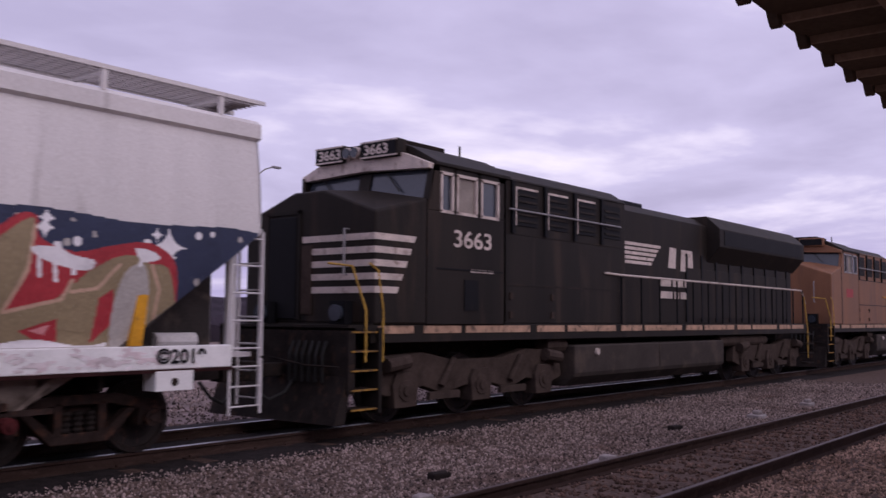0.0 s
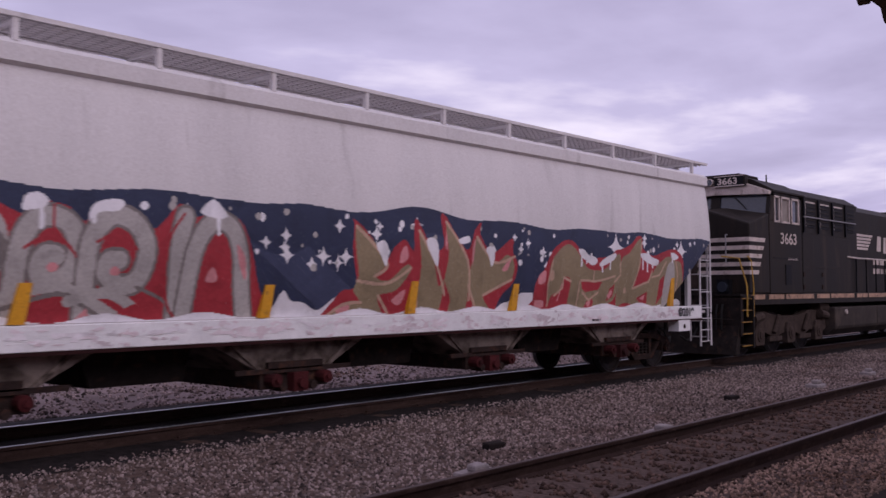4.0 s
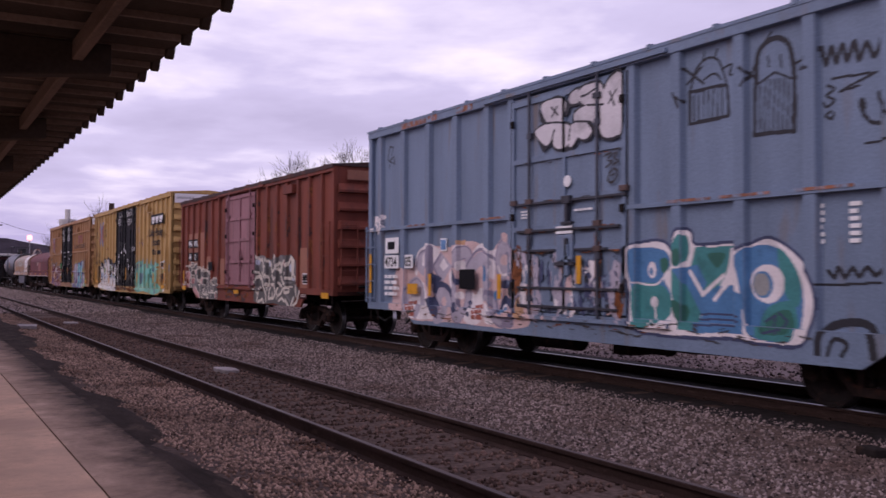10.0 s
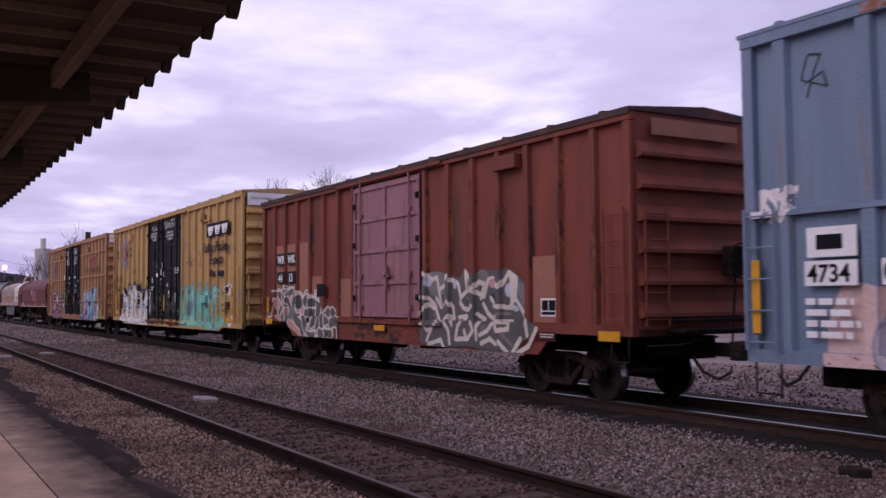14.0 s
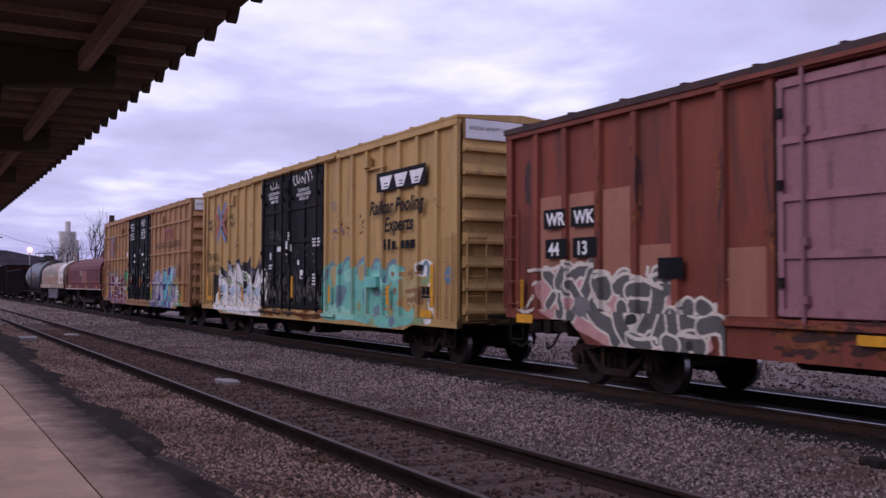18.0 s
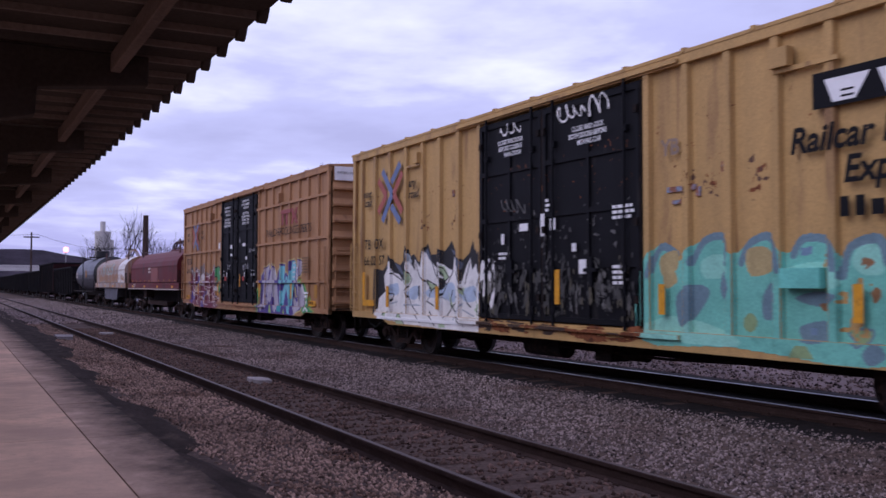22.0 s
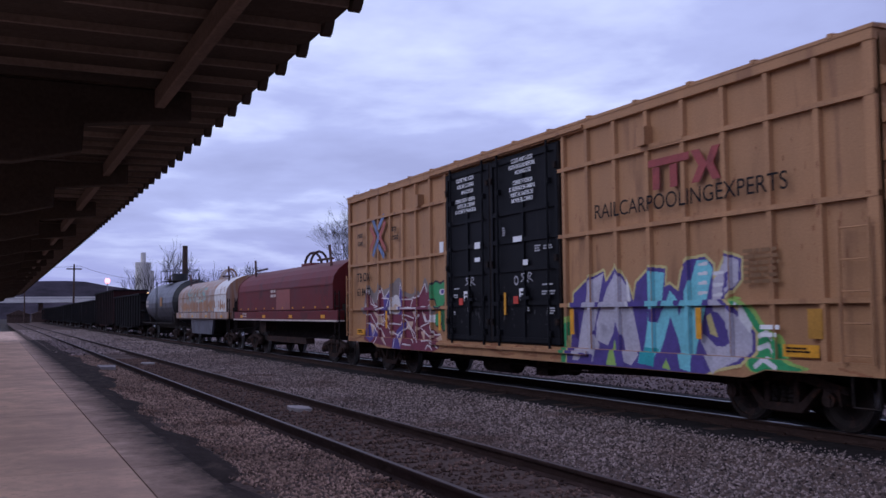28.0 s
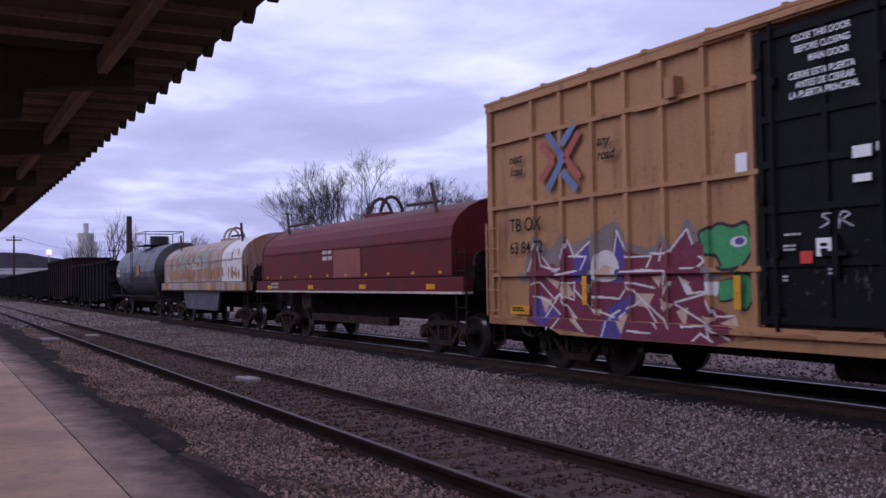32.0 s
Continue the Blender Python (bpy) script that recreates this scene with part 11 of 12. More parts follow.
    part("radiator_wing", Geo().prism(rad, "x", X(L2 - 7.6), X(L2 - 0.8)), M["loco"], car, bevel=0.015)
    part("radiator_grille", Geo().box(X(L2 - 7.3), X(L2 - 1.1), -1.495, -1.48, 3.6, 3.98), M["car_black"], car)
    part("exhaust_stack", Geo().box(X(10.2), X(11.4), -0.4, 0.4, 4.28, 4.5), M["car_black"], car)
    part("roof_light", Geo().cyl((X(8.9), -0.5, 4.3), (X(8.9), -0.5, 4.42), 0.07, 8), M["marker"] if first else M["glass"], car)
    if first:
        # company device kept as plain shapes
        g = Geo()
        for k in range(5):
            g.prism([(X(9.0 + 0.02 * k), 3.40 - k * 0.105), (X(10.9 - 0.12 * k), 3.40 - k * 0.105), (X(10.85 - 0.12 * k), 3.33 - k * 0.105), (X(8.98 + 0.02 * k), 3.33 - k * 0.105)], "y", -hy - 0.012, -hy)
        g.prism([(X(11.3), 2.9), (X(11.4), 3.4), (X(11.75), 3.4), (X(11.7), 2.9)], "y", -hy - 0.014, -hy)
        g.prism([(X(12.0), 2.85), (X(12.05), 3.38), (X(12.7), 3.38), (X(12.75), 2.85)], "y", -hy - 0.014, -hy)
        part("company_device", g, M["stripe"], car)
        bars("company_name_bars", 2, X(10.85), -hy - 0.02, 2.45, 1.6, 0.17, M["stripe"], car, seed=5)
    else:
        part("nose_band", Geo().box(X(0.6), X(1.9), -1.19, 1.19, 3.1, 3.2), M["stripe"], car)
        bars("road_number_bars", 1, X(2.3), -yo - 0.004, 2.5, 1.0, 0.3, spray((0.3, 0.03, 0.03)), car)
    # walkway handrail
    for k in range(14):
        x = X(8.4 + k * 0.93)
        part("handrail_post", Geo().cyl((x, -1.4, 1.5), (x, -1.4, 2.6), 0.022, 6), M["car_black"], car)
    part("handrail", Geo().tube([(X(7.7), -1.38, 2.62), (X(8.4), -1.4, 2.6), (X(L2 - 0.9), -1.4, 2.6), (X(L2 - 0.5), -1.4, 2.2)], 0.024, 6), M["stripe"] if first else M["safety"], car)
    part("hood_handrail", Geo().tube([(X(4.1), -hood_y - 0.08, 3.62), (X(8.3), -hood_y - 0.08, 3.62)], 0.018, 6), M["pole"], car)
    for k in range(4):
        part("rear_step", Geo().box(X(L2 - 0.6), X(L2 - 0.05), -1.5, -1.2, 0.32 + k * 0.3, 0.355 + k * 0.3), M["under"], car)
    part("rear_step_handrail", Geo().tube([(X(L2 - 0.55), -1.47, 0.5), (X(L2 - 0.55), -1.47, 1.4), (X(L2 - 0.8), -1.45, 2.4)], 0.02, 6), M["rail_yellow"], car)
    # tank and trucks
    part("fuel_tank", Geo().prism([(-1.42, 0.52), (-1.45, 0.6), (-1.45, 1.14), (1.45, 1.14), (1.45, 0.6), (1.42, 0.52), (1.2, 0.33), (-1.2, 0.33)], "x", X(6.35), X(13.9)), M["loco_grey"], car, bevel=0.03)
    part("tank_seam", Geo().box(X(10.1), X(10.16), -1.46, -1.43, 0.6, 1.14), M["loco_grey"], car)
    part("filler_cap", Geo().cyl((X(7.2), -1.5, 1.0), (X(7.2), -1.38, 1.0), 0.07, 10), M["stripe"], car)
    part("air_reservoir", Geo().cyl((X(5.6), -1.15, 1.15), (X(6.3), -1.15, 1.15), 0.16, 12), M["loco_truck"], car)
    part("air_reservoir", Geo().cyl((X(14.1), -1.15, 1.1), (X(17.5), -1.15, 1.1), 0.16, 12), M["loco_truck"], car)
    for base in (3.45, L2 - 3.45):
        t = Geo()
        y0, y1 = -0.11, 0.11
        t.prism([(-2.75, 0.55), (-2.65, 1.05), (-1.5, 1.1), (-0.7, 0.96), (0.7, 0.96), (1.5, 1.1), (2.65, 1.05), (2.75, 0.55), (2.35, 0.44), (1.5, 0.56), (0.95, 0.40), (0.4, 0.52), (-0.4, 0.52), (-0.95, 0.40), (-1.5, 0.56), (-2.35, 0.44)], "y", y0, y1)
        tr = part("truck_frame", t, M["loco_truck"], car, bevel=0.02)
        tr.location = (X(base), -1.12, 0)
        tf = again(tr)
        tf.location = (X(base), 1.12, 0)
        for k in (-2.0, 0.0, 2.0):
            b = part("journal_box", Geo().prism([(-0.26, 0.26), (-0.3, 0.62), (-0.2, 0.8), (0.2, 0.8), (0.3, 0.62), (0.26, 0.26)], "y", -0.18, 0.1).cyl((0, -0.2, 0.52), (0, -0.16, 0.52), 0.17, 14).cyl((0, -0.225, 0.52), (0, -0.2, 0.52), 0.09, 10), M["loco_truck"], tr, bevel=0.01)
            b.location = (k, 0, 0)
            wheelset(car, X(base) + k, 0.52)
        for k in (-1.0, 1.0):
            d = part("damper", Geo().cyl((k - 0.1, -0.16, 0.55), (k + 0.25, -0.16, 0.98), 0.06, 8).box(k - 0.4, k + 0.4, -0.17, -0.1, 0.34, 0.46), M["loco_truck"], tr)
        for sx in (-1, 1):
            part("brake_cylinder", Geo().cyl((sx * 2.5, -0.2, 0.92), (sx * 2.0, -0.2, 0.98), 0.12, 10), M["loco_truck"], tr)
    coupler(car, X(0), -1)
    coupler(car, X(L2), 1)


locomotive(True)
locomotive(False)
hopper_car()
gondola_car()
blue_car()
red_car()
yellow_first()
yellow_second()
coil_car(-122.3, -108.2)
coil_car(-136.9, -123.1, white=True)
tank_car()
far_cars()


# ---- ground, tracks, platform ----
def bend(x):
    """Sideways shift of both tracks where they curve away beyond the yard."""
    return 0.0 if x > -225 else (x + 225) ** 2 / 700.0


def strip(name, xs, prof, material, label, kind="structure", shift=0.0):
    """A profile of (y, z) swept along the tracks, following their bend."""
    g = Geo()
    n = len(prof)
    vs = [(x, y + shift + bend(x), z) for x in xs for y, z in prof]
    fs = [(i * n + k, i * n + k + 1, (i + 1) * n + k + 1, (i + 1) * n + k) for i in range(len(xs) - 1) for k in range(n - 1)]
    g.add(vs, fs)
    return solid(name, g, material, label, kind=kind)


FAR = [-525 + 15 * k for k in range(20)] + [-225, -110, -60, 60, 160, 320]


def make_ground():
    solid("ground", Geo().add([(-4000, -3000, -0.62), (4000, -3000, -0.62), (4000, 4000, -0.62), (-4000, 4000, -0.62)], [(0, 1, 2, 3)]), M["ground"], "flat gravel and dirt ground of the rail yard", kind="structure")
    bed = [(2.0, -0.04), (2.9, -0.13), (3.5, -0.155), (5.6, -0.155), (6.2, -0.16), (7.2, -0.19), (8.4, -0.20), (9.3, -0.17), (9.9, -0.155), (11.9, -0.155), (13.4, -0.21), (14.2, -0.3), (15.0, -0.35)]
    # Dark sheet: the train's shade is painted into this dirty ballast.
    strip("fouled_ballast_bed", FAR, [(9.15, -0.171), (9.6, -0.158), (10.0, -0.150), (11.9, -0.150), (13.2, -0.185), (13.7, -0.23)], M["fouled"], "dirty ballast under the train, painted black with the cars' shade")
    strip("ballast_bed", FAR, bed, M["ballast"], "grey crushed-stone ballast bed under both tracks")
    yard = Geo()
    yard.add([(-300, 14.3, -0.31), (300, 14.3, -0.31), (300, 60, -0.3), (-300, 60, -0.3)], [(0, 1, 2, 3)])
    solid("yard_ground", yard, M["yard"], "dark brown-grey gravel yard beyond the tracks", kind="structure")


def rail_profile():
    return [(-0.07, -0.16), (-0.07, -0.145), (-0.012, -0.125), (-0.010, -0.045), (-0.036, -0.036), (-0.036, -0.006), (-0.028, 0.0)]


def make_track(ym, name, label, shine):
    t = thing(name, label, "", kind="structure")
    for s in (-1, 1):
        yc = ym + s * 0.752
        left = rail_profile()
        prof = left + [(-y, z) for y, z in reversed(left)]
        n = len(prof)
        g = Geo()
        vs = [(x, yc + y + bend(x), z) for x in FAR for y, z in prof]
        fs, mi = [], []
        for i in range(len(FAR) - 1):
            for k in range(n - 1):
                fs.append((i * n + k, i * n + k + 1, (i + 1) * n + k + 1, (i + 1) * n + k))
                mi.append(1 if k == 6 or (k in (5, 7) and shine) else 0)
        g.add(vs, fs)
        g.mi = mi
        part("rail", g, [M["rail_side"], M["rail_shine"] if shine else M["rail_top"]], t)
    rng = random.Random(int(ym * 10))
    base = Geo().box(-0.115, 0.115, -1.29, 1.29, -0.33, -0.162)
    tie = part("tie", base, M["tie"], t)
    tie.location = (-46, ym, 0)
    tie.rotation_euler = (0, 0, 0)
    plate_ob = part("tie_plate", Geo().box(-0.09, 0.09, -0.17, 0.17, -0.164, -0.15).box(-0.012, 0.012, -0.115, -0.09, -0.15, -0.125).box(-0.012, 0.012, 0.09, 0.115, -0.15, -0.125), M["rail_side"], tie)
    plate_ob.location = (0, -0.752, 0)
    p2 = again(plate_ob)
    p2.location = (0, 0.752, 0)
    for k in range(1, 136):
        x = -46 + k * 0.53
        o = again(tie, x=k * 0.53 + rng.uniform(-0.03, 0.03), z=rng.uniform(-0.012, 0.012))
        o.rotation_euler = (0, 0, rng.uniform(-0.02, 0.02))
        for s in (-1, 1):
            q = plate_ob.copy()
            scene.collection.objects.link(q)
            q.parent = o
            q.location = (0, s * 0.752, 0)
    far = Geo()
    for k in range(120):
        x = -46.5 - k * 0.53 * 1.0
        far.box(x - 0.115, x + 0.115, ym - 1.29, ym + 1.29, -0.33, -0.164)
    for k in range(60):
        x = 26.2 + k * 0.53
        far.box(x - 0.115, x + 0.115, ym - 1.29, ym + 1.29, -0.33, -0.164)
    tagged(part("far_ties", far, M["tie"], t), "timber ties further along", kind="stuff")


def scatter_stones(name, n, area, size, material, label, seed, keep=None):
    """Many broken stones in one mesh, each a small uneven block of its own."""
    r = np.random.RandomState(seed)
    x0, x1, y0, y1 = area
    px, py = r.uniform(x0, x1, n), r.uniform(y0, y1, n)
    if keep is not None:
        k = keep(px, py, r.uniform(0, 1, n))
        px, py = px[k], py[k]
        n = len(px)
    ys = np.array([2.0, 2.9, 3.5, 5.6, 6.2, 7.2, 8.4, 9.3, 9.9, 11.9, 12.6, 13.6, 14.3, 30.0])
    zs = np.array([-0.04, -0.13, -0.155, -0.155, -0.16, -0.19, -0.20, -0.17, -0.155, -0.155, -0.165, -0.225, -0.305, -0.305])
    pz = np.interp(py, ys, zs)
    base = np.array([(1, 0, 0), (-1, 0, 0), (0, 1, 0), (0, -1, 0), (0.2, 0.1, 1), (-0.1, -0.2, -1)], float)
    tri = np.array([(0, 2, 4), (2, 1, 4), (1, 3, 4), (3, 0, 4), (2, 0, 5), (1, 2, 5), (3, 1, 5), (0, 3, 5)])
    s = r.uniform(size[0], size[1], (n, 1, 1)) * r.uniform(0.7, 1.3, (n, 1, 3))
    v = base[None] * s * r.uniform(0.75, 1.25, (n, 6, 1))
    a, b = r.uniform(0, 6.28, n), r.normal(0, 0.5, n)
    ca, sa, cb, sb = np.cos(a), np.sin(a), np.cos(b), np.sin(b)
    x, y, z = v[..., 0], v[..., 1], v[..., 2]
    y, z = y * cb[:, None] - z * sb[:, None], y * sb[:, None] + z * cb[:, None]
    x, y = x * ca[:, None] - y * sa[:, None], x * sa[:, None] + y * ca[:, None]
    v = np.stack([x + px[:, None], y + py[:, None], z + pz[:, None] + size[0] * 0.25], -1).reshape(-1, 3)
    f = (tri[None] + (np.arange(n) * 6)[:, None, None]).reshape(-1, 3)
    me = bpy.data.meshes.new(name)
    me.vertices.add(len(v))
    me.vertices.foreach_set("co", v.ravel())
    me.loops.add(f.size)
    me.loops.foreach_set("vertex_index", f.ravel().astype(np.int32))
    me.polygons.add(len(f))
    me.polygons.foreach_set("loop_start", np.arange(0, f.size, 3, dtype=np.int32))
    me.update(calc_edges=True)
    me.validate()
    me.materials.append(material)
    return tagged(new(name, me), label, "gravel", kind="stuff")


def make_stones():
    near_rail = lambda y, ym: (np.abs(np.abs(y - ym) - 0.752) > 0.07)
    def keep_near(x, y, u):
        fall = np.clip(1.25 - np.abs(x) / 40.0, 0.25, 1)
        return near_rail(y, YN) & near_rail(y, YM) & (u < fall) & (u * 0.9 < (9.55 - y + 0.06 * np.sin(x * 1.3)) / 0.3) & ~((np.abs(y - YN) < 0.68)) & ((y - 2.15 + 0.12 * np.sin(x * 1.7) + 0.1 * np.sin(x * 4.3)) / 0.45 > u * 0.9 / fall)
    scatter_stones("ballast_stones", 175000, (-46, 30, 3.9, 10.0), (0.010, 0.027), M["stone"], "loose grey and brown crushed ballast stones", 3, keep_near)
    scatter_stones("edge_ballast_stones", 80000, (-46, 30, 2.15, 3.9), (0.010, 0.026), M["tan_stone"], "tan and brown crushed stones beside the platform", 13, keep_near)
    def keep_mid(x, y, u):
        return near_rail(y, YN) & (np.sin(x * 11.85 + 0.8) > -0.55)
    scatter_stones("fouled_ballast_stones", 16000, (-40, 26, YN - 0.68, YN + 0.68), (0.02, 0.036), M["dirty_stone"], "dark oil-fouled ballast stones between the rails", 4, keep_mid)
    scatter_stones("far_ballast_stones", 42000, (-125, -45, 2.3, 9.4), (0.04, 0.075), M["stone"], "crushed ballast further along the line", 6, lambda x, y, u: near_rail(y, YN) & (u < np.clip(1.5 + x / 125.0, 0.3, 1)))
    rng = random.Random(5)
    for x, y, s in ((10.54, 5.72, 0.30), (7.03, 5.80, 0.27), (17.6, 6.4, 0.25), (20.9, 6.5, 0.22)):
        g = Geo().prism([(-s, -s * 0.5), (-s * 0.5, -s * 0.8), (s * 0.6, -s * 0.6), (s, 0.1 * s), (s * 0.4, s * 0.6), (-s * 0.7, s * 0.5)], "z", -0.2, -0.1)
        g.prism([(-s * 0.4, -s * 0.3), (s * 0.3, -s * 0.4), (s * 0.35, s * 0.3), (-s * 0.3, s * 0.2)], "z", -0.1, -0.03)
        o = solid("concrete_chunk", g, M["chunk"], "pale broken concrete lump lying on the ballast", "rubble", "lumps of concrete", bevel=0.02)
        o.location = (x, y, 0)
    for x, y, s in ((-16.9, 5.12, 0.42), (-35.1, 5.0, 0.55)):
        g = Geo().prism([(-s, -s * 0.4), (-s * 0.2, -s * 0.55), (s * 0.8, -s * 0.35), (s, 0.15 * s), (s * 0.1, s * 0.3), (-s * 0.7, s * 0.15)], "z", -0.2, -0.09)
        o = solid("concrete_slab", g, M["chunk"], "pale flat slab of concrete against the rail", "rubble", "lumps of concrete", bevel=0.015)
        o.location = (x, y, 0)
    o = solid("concrete_slab", Geo().prism([(-0.9, -0.25), (0.6, -0.3), (0.9, 0.15), (-0.5, 0.3)], "z", -0.15, -0.05), M["chunk"], "pale flat slab of concrete beside the rail", "rubble", "lumps of concrete")
    o.location = (-33.0, 3.35, 0)
    for x, y in ((8.5, 6.75), (14.8, 6.75), (-6.2, 8.6)):
        o = solid("dark_lump", Geo().prism([(-0.16, -0.06), (0.1, -0.1), (0.17, 0.05), (-0.1, 0.1)], "z", -0.2, -0.1), M["under"], "dark lump of debris on the ballast", "debris", bevel=0.02)
        o.location = (x, y, 0)


def make_platform():
    p = thing("platform", "stained concrete station platform with cut joints and a dark edge strip", "", kind="structure")
    L = [-66.52 + 3.1 * k for k in range(33)]
    rng = random.Random(9)
    slab = part("platform_slab", Geo().box(0.004, 3.096, -2.4, 1.318, -0.25, 0.0), M["concrete"], p)
    slab.location = (L[0], 0, 0)
    for x in L[1:]:
        again(slab, x=x - L[0], z=rng.uniform(-0.002, 0.0))
    edge = part("edge_slab", Geo().box(0.004, 3.096, 1.338, 2.0, -0.25, -0.003), M["edge_concrete"], p)
    edge.location = (L[0], 0, 0)
    for x in L[1:]:
        again(edge, x=x - L[0], z=rng.uniform(-0.006, 0.0))
    part("joint_bed", Geo().box(-66.5, 35.7, -2.4, 2.0, -0.3, -0.02), M["asphalt"], p)
    part("inner_paving", Geo().box(-66.5, 35.7, -9.0, -2.41, -0.3, -0.002), M["concrete"], p)
    g = Geo()
    n = 180
    vs, fs = [], []
    for k in range(n + 1):
        x = -70 + k * 110 / n
        e = 2.42 + 0.1 * math.sin(x * 0.9) + 0.07 * math.sin(x * 2.3 + 1) + 0.05 * math.sin(x * 6.1) + (0.5 if x < -20 else 0) * min(1, (-20 - x) / 10 if x < -20 else 0)
        vs += [(x, 2.002, -0.012), (x, e - 0.2, -0.022), (x, e, -0.09), (x, e + 0.12, -0.2)]
    for k in range(n):
        for j in range(3):
            a = k * 4 + j
            fs.append((a, a + 4, a + 5, a + 1))
    g.add(vs, fs)
    part("asphalt_strip", g, M["asphalt"], p, "dark oil-stained strip along the platform edge")
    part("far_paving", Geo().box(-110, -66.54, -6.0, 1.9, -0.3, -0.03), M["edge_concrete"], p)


def make_canopy():
    c = thing("canopy", "dark station canopy of ribbed steel deck on brown beams and brackets", "canopy", kind="structure")
    x0, x1, ye = -70.0, 36.0, 1.405
    part("deck_sheet", Geo().box(x0, x1, -3.2, ye, 3.035, 3.06), M["deck"], c)
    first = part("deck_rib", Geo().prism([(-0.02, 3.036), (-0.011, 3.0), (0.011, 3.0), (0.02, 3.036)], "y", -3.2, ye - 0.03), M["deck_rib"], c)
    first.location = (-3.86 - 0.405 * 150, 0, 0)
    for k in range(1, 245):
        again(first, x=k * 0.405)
    # rounded rib ends that hang below the edge
    prof = [(-0.085, 0.01), (-0.066, -0.015), (-0.048, -0.042), (-0.026, -0.066), (0.0, -0.076), (0.026, -0.066), (0.048, -0.042), (0.066, -0.015), (0.085, 0.01)]
    tip = part("rib_end", Geo().prism([(p, 3.056 + q) for p, q in prof], "y", ye - 0.02, ye + 0.025), M["deck"], c)
    tip.location = (-3.86 - 0.405 * 150, 0, 0)
    for k in range(1, 245):
        again(tip, x=k * 0.405)
    part("fascia", Geo().box(x0, x1, ye - 0.018, ye + 0.022, 3.045, 3.18), M["deck"], c)
    part("purlin", Geo().box(x0, x1, 0.805, 0.865, 2.86, 2.97), M["timber"], c, bevel=0.008)
    part("purlin", Geo().box(x0, x1, -1.18, -1.12, 2.86, 2.97), M["timber"], c, bevel=0.008)
    b = part("bracket", Geo().prism([(-3.1, 2.45), (0.05, 2.5), (0.41, 2.58), (0.42, 2.74), (1.02, 2.80), (1.02, 2.972), (-3.1, 2.972)], "x", -0.06, 0.06), M["deck"], c, bevel=0.01)
    b.location = (-2.7, 0, 0)
    for k in range(-21, 12):
        if k:
            again(b, x=k * 3.0)
    wall = solid("wall_north", Geo().box(-72, 38, -16.4, -16.0, -0.6, 4.2), M["brick"], "plain brick station wall behind the platform", kind="structure")
    solid("canopy_roof", Geo().box(-71, 37, -3.25, 1.39, 3.185, 3.25), M["deck"], "flat roof over the platform", kind="structure")


# ---- distance ----
def bare_tree(name, x, y, height, spread, seed, label, levels=5):
    """Leafless tree: a tapered trunk that forks into ever thinner limbs and twigs."""
    rng = random.Random(seed)
    t = thing(name, label, "tree", "bare trees beyond the tracks")
    t.location = (x, y, -0.5)
    trunk, twig = Geo(), Geo()

    def grow(p, d, l, r, lev):
        q = p + d * l
        mid = p + d * (l * 0.5) + Vector((rng.uniform(-1, 1), rng.uniform(-1, 1), 0)) * l * 0.05
        g = trunk if lev < 2 else twig
        n = 7 if lev < 2 else (4 if lev < 4 else 3)
        g.cyl(p, mid, r, n, r * 0.82, caps=False)
        g.cyl(mid, q, r * 0.82, n, r * 0.64, caps=False)
        if lev >= levels:
            return
        k = rng.choice((2, 3, 3)) if lev else 4
        for i in range(k):
            a = rng.uniform(0, 6.28)
            tilt = rng.uniform(0.25, 0.75) * spread
            side = d.orthogonal().normalized()
            side.rotate(Matrix.Rotation(a, 3, d))
            nd = (d * math.cos(tilt) + side * math.sin(tilt) + Vector((0, 0, 0.12))).normalized()
            grow(q if i < 2 else p + d * l * rng.uniform(0.55, 0.9), nd, l * rng.uniform(0.6, 0.85), max(0.008, r * rng.uniform(0.5, 0.62)), lev + 1)
    grow(Vector((0, 0, 0)), Vector((rng.uniform(-0.05, 0.05), 0, 1)).normalized(), height * (0.26 if levels > 6 else 0.30), height * (0.015 if levels > 6 else 0.017), 0)
    part("trunk", trunk, M["bark"], t)
    part("crown", twig, M["bark"], t, "bare twigs")
    return t


def at(az, dist):
    """A place by its bearing, in degrees from straight across the tracks towards -x, and its distance."""
    return -dist * math.sin(radians(az)), dist * math.cos(radians(az))


